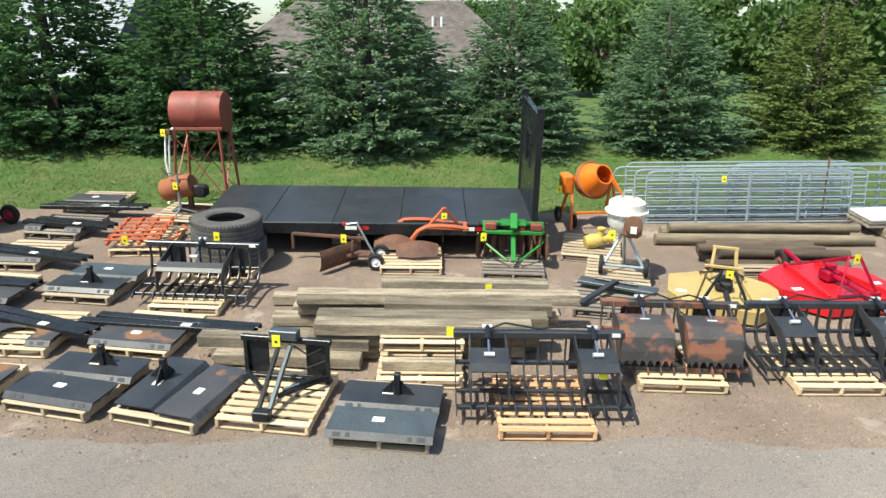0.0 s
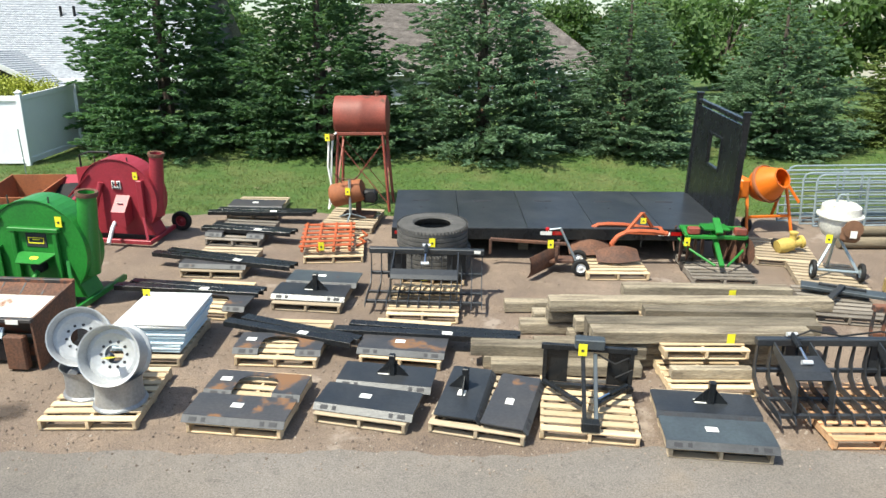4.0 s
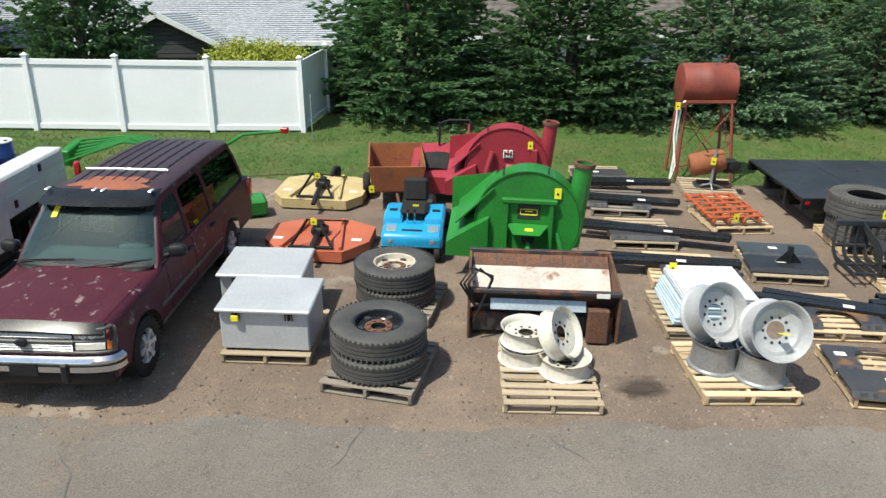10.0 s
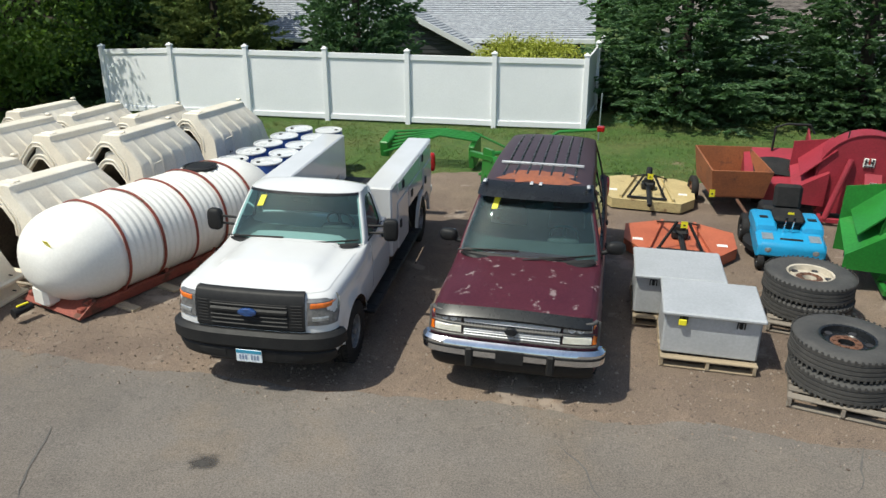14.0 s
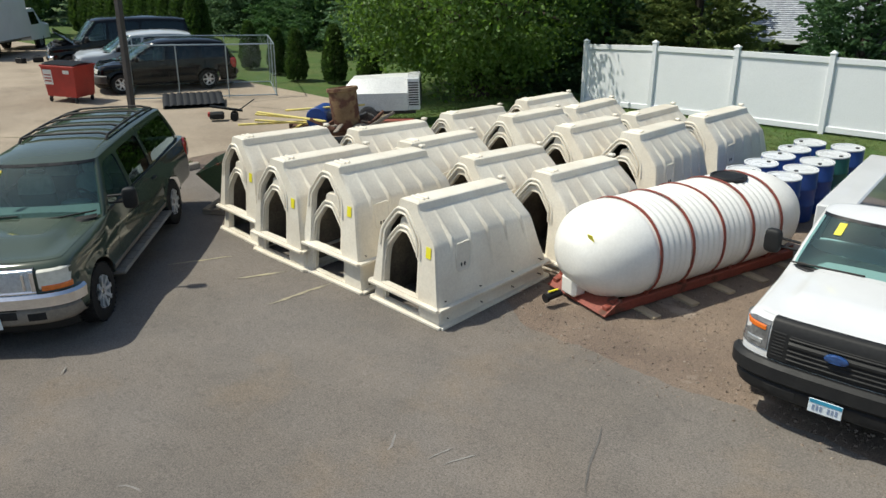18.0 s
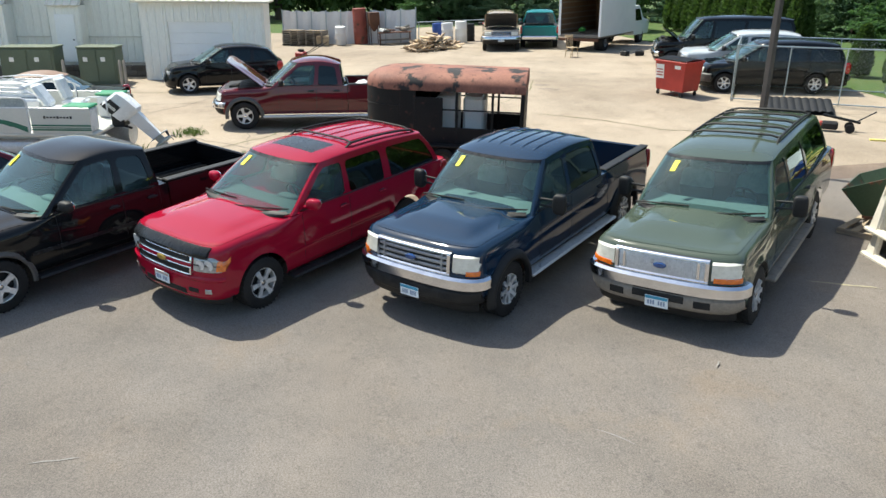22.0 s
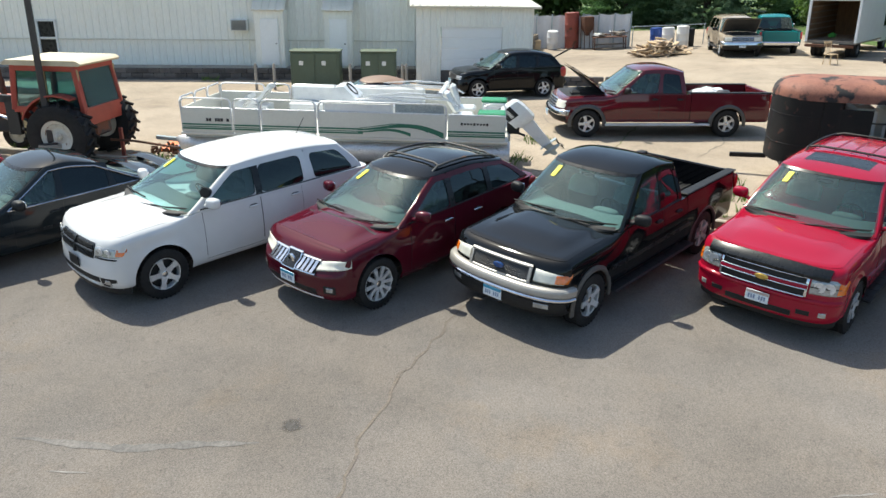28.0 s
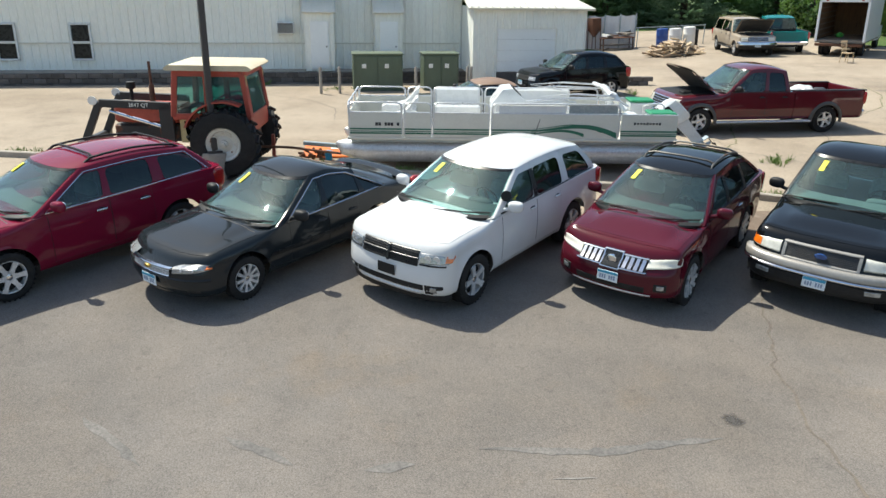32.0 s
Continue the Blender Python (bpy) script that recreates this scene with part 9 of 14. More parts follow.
put(forage_blower("green forage blower with black badge and rusty spout", green, 0.76), -9.52, 10.95, -8)
resize(put(forage_blower("crimson forage blower with white badge and drive shaft", crimson, 0.82, False), -9.55, 13.95, -8), 0.92, 0.92, 0.90)
seat_side = thing("blower_hopper", "crimson sheet-metal feed table with black rubber flap", "feed table")
s = Shape()
s.plate([(-0.6, -0.5, 0.5), (0.5, -0.6, 0.55), (0.5, 0.5, 0.95), (-0.6, 0.5, 0.9)], 0.03)
s.plate([(0.5, -0.6, 0.2), (0.5, 0.5, 0.2), (0.5, 0.5, 1.35), (0.5, -0.3, 1.0)], 0.03)
s.plate([(-0.6, -0.5, 0.2), (0.5, -0.6, 0.2), (0.5, -0.6, 0.55), (-0.6, -0.5, 0.5)], 0.03)
s.plate([(-0.6, -0.5, 0.2), (-0.6, 0.5, 0.2), (-0.6, 0.5, 0.9), (-0.6, -0.5, 0.5)], -0.03)
part("table", s, crimson, seat_side)
s = Shape()
s.sheet(lambda u, v: (-0.45 + 0.7 * u, -0.35 + 0.5 * v, 0.60 + 0.19 * v + 0.05 * math.sin(3 * u)), 6, 6)
part("rubber_flap", s, rubber, seat_side)
s = Shape()
s.tube([(-0.1, 0.4, 0.9), (-0.1, 0.4, 1.35), (0.1, 0.42, 1.42), (0.5, 0.45, 1.42), (0.6, 0.45, 1.25)], 0.022, 8)
part("guard_rail", s, plastic, seat_side)
for x in (-0.4, 0.4):
    small_wheel(seat_side, x, 0.3, 0.2, 0.2, 0.11, crimson)
put(seat_side, -10.75, 14.75, -6)

# hopper bucket with sweeper, hydraulic hoses
hp = thing("spreader_bucket", "rusty skid-steer spreader hopper with white worn lining", "spreader")
rw = mat("worn_white_lining", (0.52, 0.48, 0.43), 0.6, 0.0, (0.40, 0.35, 0.30), 2.5, rust=(0.22, 0.09, 0.045), rust_at=0.56, rust_scale=2.2, bump=0.15)
s = Shape()
s.plate([(-0.95, -0.10, 0.45), (0.95, -0.10, 0.45), (0.95, 0.42, 0.81), (-0.95, 0.42, 0.81)], 0.03)
part("lining", s, rw, hp)
s = Shape()
s.plate([(-0.95, 0.42, 0.81), (0.95, 0.42, 0.81), (0.95, 0.62, 0.95), (-0.95, 0.62, 0.95)], 0.03)
part("back_panel", s, rusty, hp)
for i in range(7):
    s = Shape()
    s.plate([(-0.93 + 0.31 * i - 0.012, 0.43, 0.823), (-0.93 + 0.31 * i + 0.012, 0.43, 0.823), (-0.93 + 0.31 * i + 0.012, 0.60, 0.942), (-0.93 + 0.31 * i - 0.012, 0.60, 0.942)], 0.02)
    part("rib", s, rusty_black, hp)
s = Shape()
s.plate([(-0.98, -0.40, 0.80), (0.98, -0.40, 0.80), (0.98, -0.10, 0.45), (-0.98, -0.10, 0.45)], 0.03)
s.beam((-1.0, -0.42, 0.82), (1.0, -0.42, 0.82), 0.08, 0.06)
s.beam((-1.0, 0.64, 0.97), (1.0, 0.64, 0.97), 0.07, 0.07)
part("front_panel", s, rusty_black, hp)
for x in (-1.0, 0.97):
    s = Shape()
    side_plate(s, x, [(-0.42, 0.02), (0.5, 0.02), (0.66, 0.98), (-0.44, 0.84)], 0.03)
    part("end_panel", s, rusty, hp)
s = Shape()
s.plate([(-0.7, -0.44, 0.52), (0.55, -0.44, 0.52), (0.55, -0.36, 0.66), (-0.7, -0.36, 0.66)], 0.03)
part("chute", s, galv, hp)
s = Shape()
s.box((0, -0.2, 0.22), (1.9, 0.2, 0.32), 0.03)
part("auger_box", s, rusty_black, hp)
s = Shape()
s.box((0.72, -0.42, 0.3), (0.28, 0.12, 0.55), 0.02)
part("motor_cover", s, rusty, hp)
for k in range(3):
    s = Shape()
    s.tube([(-0.9, -0.42, 0.55), (-1.0 - 0.05 * k, -0.5, 0.95), (-0.85 - 0.06 * k, -0.42, 1.16), (-0.68, -0.4, 0.98 + 0.03 * k), (-0.78, -0.45, 0.72), (-0.92, -0.46, 0.3)], 0.016, 6)
    part("hose", s, rubber, hp)
s = Shape()
s.box((0.75, -0.47, 0.81), (0.17, 0.006, 0.07))
part("decal", s, paper, hp)
resize(put(hp, -9.52, 9.2, -4), 0.95, 0.95, 0.84)

# small dump cart
cart = thing("dump_cart", "rusty orange steel dump cart with slatted bottom", "cart")
rust_or = mat("rusty_orange_steel", (0.30, 0.10, 0.035), 0.8, 0.0, (0.20, 0.07, 0.03), 2.0, bump=0.2, rust=(0.12, 0.05, 0.03), rust_at=0.6)
s = Shape()
s.plate([(-0.47, -0.7, 0.42), (0.47, -0.7, 0.42), (0.47, 0.7, 0.42), (-0.47, 0.7, 0.42)], 0.03)
part("floor", s, rust_or, cart)
for q in (((-0.47, -0.72, 0.42), (0.47, -0.72, 0.42), (0.56, -0.78, 0.95), (-0.56, -0.78, 0.95)), ((0.47, -0.72, 0.42), (0.47, 0.72, 0.42), (0.56, 0.76, 0.98), (0.56, -0.78, 0.95)),
          ((0.47, 0.72, 0.42), (-0.47, 0.72, 0.42), (-0.56, 0.76, 1.02), (0.56, 0.76, 1.02)), ((-0.47, 0.72, 0.42), (-0.47, -0.72, 0.42), (-0.56, -0.78, 0.95), (-0.56, 0.76, 1.02))):
    s = Shape()
    s.plate(q, 0.03)
    part("side_wall", s, rust_or, cart)
for i in range(6):
    s = Shape()
    s.box((-0.38 + 0.15 * i, 0, 0.427), (0.04, 1.3, 0.02))
    part("slat", s, rusty, cart)
for x in (-0.62, 0.62):
    small_wheel(cart, x, 0.2, 0.26, 0.26, 0.14, rusty, 90)
s = Shape()
s.tube([(0, -0.7, 0.35), (0.05, -1.5, 0.25)], 0.03, 8)
part("tongue", s, rusty, cart)
hang_tag(cart, -0.5, -0.80, 0.5)
resize(put(cart, -11.65, 14.45, 4), 0.95, 0.95, 0.92)

# blue ride-on mower
rm = thing("riding_mower", "sky-blue riding mower with black seat and no hood", "mower")
s = Shape()
s.rings([[(x, yy, z) for x, z in ((-w_, lo_), (w_, lo_), (w_, zz - 0.05), (w_ - 0.05, zz), (-w_ + 0.05, zz), (-w_, zz - 0.05))]
         for yy, w_, lo_, zz in ((-0.82, 0.47, 0.29, 0.44), (-0.79, 0.50, 0.26, 0.485), (-0.72, 0.51, 0.24, 0.52), (-0.42, 0.51, 0.26, 0.58), (0.45, 0.46, 0.30, 0.58))])
part("body", s, blue, rm)
for x in (-0.35, 0.35):
    s = Shape()
    s.rings([[(x + dx, yy, z) for dx, z in ((-w_, 0.50), (w_, 0.50), (w_, zz - 0.04), (w_ - 0.04, zz), (-w_ + 0.04, zz), (-w_, zz - 0.04))]
             for yy, w_, zz in ((-0.44, 0.15, 0.56), (-0.40, 0.16, 0.66), (-0.30, 0.165, 0.71), (0.20, 0.165, 0.73), (0.42, 0.15, 0.66))])
    fd = part("fender", s, blue, rm)
    s = Shape()
    s.box((x * 1.05, -0.13, 0.722), (0.13, 0.10, 0.012))
    part("cup_tray", s, plastic, fd)
    s = Shape()
    s.at(x, -0.60, 0.549, 11, 0, 0).box((0, 0, 0), (0.17, 0.20, 0.012), 0.004)
    part("floor_pad", s, galv, rm)
    s = Shape()
    s.at(x * 1.0, -0.80, 0.395, 82, 0, 0).lathe([(0.06, -0.02), (0.06, 0.012), (0.045, 0.022), (0.01, 0.026)], 16)
    part("headlight", s, lens, rm)
s = Shape()
s.at(0, -0.66, 0.537, 11, 0, 0).box((0, 0, 0), (0.34, 0.05, 0.014), 0.004)
part("foot_bar", s, plastic, rm)
s = Shape()
s.box((0, -0.10, 0.64), (0.34, 0.40, 0.10), 0.02)
part("seat_base", s, plastic, rm)
s = Shape()
s.at(0, -0.12, 0.76, 6, 0, 0).box((0, 0, 0), (0.47, 0.46, 0.13), 0.055)
part("seat", s, rubber, rm)
s = Shape()
s.at(0, 0.16, 1.02, -10, 0, 0).box((0, 0, 0), (0.44, 0.12, 0.44), 0.055)
part("backrest", s, rubber, rm)
for x in (-0.10, 0.02):
    s = Shape()
    s.tube([(x, -0.44, 0.56), (x + 0.01, -0.47, 0.80)], 0.012, 6)
    lv = part("lever", s, chrome, rm)
    s = Shape()
    s.tube([(x + 0.01, -0.47, 0.80), (x + 0.01, -0.475, 0.86)], 0.02, 8)
    part("knob", s, plastic, lv)
s = Shape()
s.box((0, 0.72, 0.52), (0.6, 0.42, 0.36), 0.05)
part("engine", s, plastic, rm)
s = Shape()
s.lathe([(0.6, 0.14), (0.6, 0.22), (0.5, 0.27), (0.02, 0.27)], 24)
part("mower_deck", s, plastic, rm)
s = Shape()
s.box((0, -0.812, 0.345), (0.26, 0.012, 0.075), 0.003)
part("badge", s, paper, rm)
for x in (-0.5, 0.5):
    small_wheel(rm, x, 0.55, 0.26, 0.26, 0.20, blacksat, 90)
    small_wheel(rm, x * 0.86, -0.72, 0.15, 0.15, 0.11, blacksat, 90)
hang_tag(rm, 0.02, -0.2, 0.78)
resize(put(rm, -11.22, 12.1, -4), 0.95, 0.95, 0.9)


def rotary_cutter(label, paint, w, l, chamfer=0.45, guard=False, wheel=True, shaft_m=plastic):
    """A tractor-drawn rotary mower: a flat deck with skirts, gearbox, hitch frame and tail wheel. It faces local -y."""
    c = thing("rotary_cutter", label, "mower deck", "rotary cutters")
    a, b = w / 2, l / 2
    pts = [(-a + chamfer * 0.7, -b), (a - chamfer * 0.7, -b), (a, -b + chamfer), (a, b - chamfer * 0.6), (a - chamfer, b), (-a + chamfer, b), (-a, b - chamfer * 0.6), (-a, -b + chamfer)]
    s = Shape()
    s.at(0, 0, 0.27).prism(pts, 0.02)
    part("deck", s, paint, c)
    for p0, p1 in zip(pts, pts[1:] + pts[:1]):
        s = Shape()
        s.plate([(*p0, 0.04), (*p1, 0.04), (*p1, 0.285), (*p0, 0.285)], 0.02)
        part("skirt", s, paint, c)
    for x in (-a * 0.55, a * 0.55):
        s = Shape()
        s.beam((x, -b * 0.9, 0.33), (x * 0.55, b * 0.9, 0.33), 0.05, 0.09)
        part("deck_rib", s, paint, c)
    s = Shape()
    s.box((0, 0, 0.40), (0.26, 0.26, 0.2), 0.04)
    s.at(0, 0, 0.5).lathe([(0.09, 0), (0.09, 0.08), (0.03, 0.1)], 12)
    s.at()
    part("gearbox", s, shaft_m, c)
    s = Shape()
    s.tube([(0, -0.1, 0.42), (0.03, -b * 0.8, 0.40), (0.06, -b - 0.25, 0.3)], 0.045, 10)
    part("drive_shaft", s, shaft_m, c)
    for x in (-0.34, 0.34):
        s = Shape()
        s.beam((x, -b * 0.85, 0.30), (x * 0.25, -b * 0.55, 0.88), 0.03, 0.045)
        part("mast", s, shaft_m, c)
        s = Shape()
        s.beam((x * 0.25, -b * 0.55, 0.86), (x, b * 0.85, 0.32), 0.025, 0.035)
        part("stay", s, shaft_m, c)
    s = Shape()
    s.beam((-0.36, -b * 0.88, 0.34), (0.36, -b * 0.88, 0.34), 0.05, 0.05)
    part("hitch_bar", s, shaft_m, c)
    if wheel:
        s = Shape()
        s.beam((0, b * 0.9, 0.34), (0, b + 0.35, 0.42), 0.06, 0.06)
        s.beam((0, b + 0.35, 0.42), (0, b + 0.42, 0.2), 0.06, 0.05)
        part("tail_arm", s, shaft_m, c)
        small_wheel(c, 0, b + 0.42, 0.2, 0.2, 0.12, rusty, 90)
    if guard:
        s = Shape()
        for x in (-0.2, 0.2):
            s.beam((x, b * 0.5, 0.32), (x * 0.8, b * 0.7, 0.95), 0.05, 0.05)
        s.beam((-0.2, b * 0.7, 0.95), (0.2, b * 0.7, 0.95), 0.05, 0.05)
        s.beam((-0.3, b * 0.5, 0.6), (0.3, b * 0.5, 0.6), 0.05, 0.05)
        part("guard_frame", s, paint, c)
    for x, y in ((-a * 0.75, -b * 0.3), (a * 0.75, -b * 0.25)):
        s = Shape()
        s.box((x, y, 0.293), (0.16, 0.1, 0.004))
        part("decal", s, paper, c)
    hang_tag(c, 0.02, -b * 0.55 - 0.05, 0.84)
    return c


resize(put(rotary_cutter("faded orange-red rotary cutter with black hitch frame", orange_red, 1.72, 1.5, 0.5, shaft_m=plastic, wheel=False), -12.8, 12.0, -5), 1, 1, 0.70)
resize(put(rotary_cutter("weathered tan rotary cutter with gearbox and tail wheel", tan, 1.72, 1.5, 0.35, shaft_m=plastic), -13.1, 14.5, -6), 1, 1, 0.70)
resize(put(rotary_cutter("pale yellow rotary cutter with guard frame", mat("pale_yellow_paint", (0.42, 0.31, 0.12), 0.55, 0.0, (0.34, 0.25, 0.10), 2.0, speck=0.1), 1.66, 1.55, 0.5, True, False), 4.45, 10.85, -18), 1, 1, 0.8)
put(rotary_cutter("bright red rotary cutter with raised mast", mat("bright_red_paint", (0.52, 0.012, 0.02), 0.35, 0.0, (0.42, 0.01, 0.018), 2.0, speck=0.05), 1.9, 1.6, 0.6, False, True, pt_red), 6.25, 11.15, 10)

# fuel tank on its stand
ft = thing("fuel_tank", "red-oxide fuel tank on a tall braced steel stand", "fuel tank")
s = Shape()
s.m = pose(0, 0, 2.02, 0, 90, 0)
s.lathe([(0.02, -0.57), (0.38, -0.565), (0.425, -0.55), (0.43, -0.50), (0.425, -0.1), (0.43, -0.09), (0.43, 0.09), (0.425, 0.1), (0.43, 0.50), (0.425, 0.55), (0.38, 0.565), (0.02, 0.57)], 32)
part("tank", s, red_oxide, ft)
for x, y in ((-0.55, -0.38), (0.55, -0.38), (-0.55, 0.38), (0.55, 0.38)):
    s = Shape()
    s.beam((x * 1.06, y * 1.15, 0.0), (x * 0.86, y * 0.9, 1.72), 0.05, 0.05)
    part("leg", s, red_oxide, ft)
for a_, b_ in (((-0.58, -0.43, 0.15), (0.48, -0.35, 1.5)), ((0.58, -0.43, 0.15), (-0.48, -0.35, 1.5)), ((-0.58, 0.43, 0.15), (0.48, 0.35, 1.5)), ((0.58, 0.43, 0.15), (-0.48, 0.35, 1.5)), ((-0.57, -0.4, 0.4), (-0.48, 0.35, 1.5)), ((0.57, -0.4, 0.4), (0.48, 0.35, 1.5))):
    s = Shape()
    s.beam(a_, b_, 0.035, 0.012)
    part("brace", s, red_oxide, ft)
for y in (-0.34, 0.34):
    s = Shape()
    s.beam((-0.55, y, 1.68), (0.55, y, 1.68), 0.05, 0.06)
    part("cradle_rail", s, red_oxide, ft)
s = Shape()
s.at(0.35, 0, 2.44).lathe([(0.05, 0), (0.05, 0.06), (0.07, 0.07), (0.07, 0.1), (0.005, 0.1)], 12)
part("filler_cap", s, rusty, ft)
s = Shape()
s.tube([(-0.5, -0.36, 1.7), (-0.66, -0.42, 1.6), (-0.7, -0.46, 1.0), (-0.62, -0.44, 0.35), (-0.72, -0.5, 0.08), (-0.66, -0.44, 0.5), (-0.62, -0.4, 1.3), (-0.58, -0.38, 1.6)], 0.022, 8)
part("hose", s, poly, ft)
s = Shape()
s.box((-0.60, -0.42, 1.62), (0.14, 0.12, 0.12), 0.02)
part("valve", s, rusty, ft)
hang_tag(ft, -0.68, -0.5, 1.62)
put(ft, -5.13, 16.1, -3, level=True)

# drum-type mixer on a tripod, with motor
mt = pallet("mid", -5.9, 14.45, -4.85, 14.3)
bm_ = thing("barrel_mixer", "rusty orange barrel mixer with motor on a tripod", "mixer")
s = Shape()
s.m = pose(-0.1, 0, 0.52, 0, 75, 0)
s.lathe([(0.02, -0.34), (0.20, -0.34), (0.235, -0.30), (0.235, -0.05), (0.245, -0.04), (0.245, 0.0), (0.235, 0.01), (0.225, 0.30), (0.205, 0.34), (0.02, 0.33)], 24)
part("barrel", s, rust_or, bm_)
s = Shape()
s.tube([(-0.15, -0.2, 0.78), (-0.30, -0.25, 0.98), (-0.2, -0.2, 0.86), (0.1, -0.2, 0.86), (0.22, -0.2, 0.98), (0.24, -0.2, 1.06)], 0.012, 6)
part("handle", s, rusty, bm_)
s = Shape()
s.box((0.36, 0.05, 0.46), (0.3, 0.24, 0.26), 0.05)
s.m = pose(0.42, -0.1, 0.5, 90, 0, 0)
s.lathe([(0.11, 0), (0.11, 0.06), (0.02, 0.07)], 16)
part("motor", s, plastic, bm_)
s = Shape()
s.tube([(0.0, -0.2, 0.85), (0.0, -0.2, 0.12)], 0.028, 8)
for a in range(3):
    s.tube([(0.0, -0.2, 0.14), (0.32 * math.cos(a * 2.1 + 0.5), -0.2 + 0.32 * math.sin(a * 2.1 + 0.5), 0.01)], 0.018, 6)
part("tripod", s, galv, bm_)
s = Shape()
s.beam((-0.2, 0.1, 0.05), (0.45, 0.1, 0.05), 0.3, 0.06)
s.beam((0.1, 0.1, 0.05), (0.1, 0.1, 0.4), 0.1, 0.1)
part("base", s, rusty, bm_)
hang_tag(bm_, -0.03, -0.26, 0.62)
rest(bm_, mt, 0, 0)

# orange spring-tooth harrow
mh = pallet("new", -5.95, 12.67, -4.88, 12.75)
hr = thing("harrow", "rusty orange spring-tooth harrow section on a pallet", "harrow")
for i in range(4):
    s = Shape()
    s.beam((-0.5 + 0.28 * i, -0.72, 0.10), (-0.5 + 0.28 * i, 0.62, 0.16), 0.05, 0.06)
    part("long_bar", s, orange, hr)
for j in range(6):
    s = Shape()
    s.beam((-0.56, -0.62 + 0.24 * j, 0.15), (0.42, -0.62 + 0.24 * j, 0.17), 0.09, 0.02)
    part("cross_bar", s, orange, hr)
for i in range(4):
    for j in range(4):
        s = Shape()
        x, y = -0.5 + 0.28 * i, -0.6 + 0.34 * j
        s.tube([(x, y, 0.16), (x + 0.01, y + 0.05, 0.20), (x + 0.015, y + 0.02, 0.22), (x + 0.02, y - 0.05, 0.19)], 0.009, 6)
        part("tooth", s, orange, hr)
s = Shape()
s.tube([(0.45, -0.3, 0.02), (0.62, -0.1, 0.03), (0.5, 0.1, 0.03), (0.65, 0.3, 0.02), (0.55, 0.5, 0.04)], 0.02, 6)
part("chain", s, orange, hr)
hang_tag(hr, -0.15, -0.78, 0.2)
rest(hr, mh, -0.05, 0.15)

# garden blade with handles
gb2 = thing("grader_blade", "rusty walk-behind blade implement with rubber wheels", "implement")
s = Shape()
s.rings([[(-0.30 + 0.5 * t_ + 0.06 * math.sin(k * 0.55), -0.45 + 0.75 * t_ - 0.06 * math.sin(k * 0.55), 0.04 + 0.075 * k) for k in range(6)] + [(-0.28 + 0.5 * t_ + 0.06 * math.sin(k * 0.55), -0.44 + 0.75 * t_ - 0.06 * math.sin(k * 0.55), 0.04 + 0.075 * k) for k in range(5, -1, -1)] for t_ in (0, 0.5, 1)])
part("blade", s, rusty, gb2)
s = Shape()
s.beam((-0.95, 0.25, 0.48), (0.4, 0.15, 0.48), 0.06, 0.05)
s.beam((-0.95, 0.25, 0.48), (-0.95, 0.25, 0.2), 0.05, 0.05)
part("draw_bar", s, rusty, gb2)
s = Shape()
s.beam((0.0, 0.1, 0.2), (0.5, 0.1, 0.22), 0.3, 0.05)
s.beam((0.2, -0.05, 0.2), (0.2, -0.05, 0.5), 0.05, 0.05)
s.beam((0.25, 0.3, 0.2), (0.25, 0.3, 0.5), 0.05, 0.05)
part("frame", s, rusty, gb2)
for y in (-0.12, 0.38):
    small_wheel(gb2, 0.62, y, 0.15, 0.15, 0.09, white_paint)
s = Shape()
s.tube([(0.55, 0.1, 0.2), (0.25, 0.1, 0.78), (0.05, 0.1, 0.74)], 0.022, 8)
part("handle", s, galv, gb2)
s = Shape()
s.at(0.03, 0.1, 0.75).lathe([(0.01, -0.04), (0.04, -0.02), (0.04, 0.02), (0.01, 0.04)], 10)
part("knob", s, red_lens, gb2)
hang_tag(gb2, 0.08, -0.2, 0.58)
put(gb2, -1.7, 12.35, -6)

# two-bottom plough
mp = pallet("new", -1.02, 11.95, 0.05, 11.95)
pw = thing("plough", "orange-red two-bottom plough with rusty shares", "plough")
for i, (ox, oy) in enumerate(((0.0, 0.35), (0.42, -0.05))):
    s = Shape()
    pts = [(ox + 0.62 - 0.9 * t_, oy + 0.05, 0.68 + 0.06 * math.sin(3 * t_)) for t_ in (0, 0.3, 0.6, 0.8)] + [(ox - 0.26, oy + 0.04, 0.60), (ox - 0.36, oy + 0.02, 0.42), (ox - 0.30, oy, 0.22), (ox - 0.2, oy - 0.02, 0.1)]
    s.tube(pts, 0.05, 8)
    part("curved_beam", s, orange, pw)
    s = Shape()
    s.sheet(lambda u, v: (ox - 0.65 + 0.75 * u, oy - 0.22 + 0.25 * v - 0.1 * math.sin(u * 3.1), 0.06 + 0.32 * v * (0.5 + 0.5 * math.sin(u * 3.1)) + 0.05 * u), 12, 6)
    part("mouldboard", s, rusty, pw)
s = Shape()
for a_, b_ in (((0.35, 0.1, 0.7), (0.62, 0.2, 1.12)), ((0.85, 0.3, 0.7), (0.62, 0.2, 1.12)), ((0.3, -0.02, 0.7), (1.05, 0.0, 0.66)), ((0.3, 0.42, 0.7), (1.05, 0.35, 0.66)), ((1.0, -0.05, 0.66), (1.0, 0.4, 0.66))):
    s.beam(a_, b_, 0.06, 0.05)
part("hitch_frame", s, orange, pw)
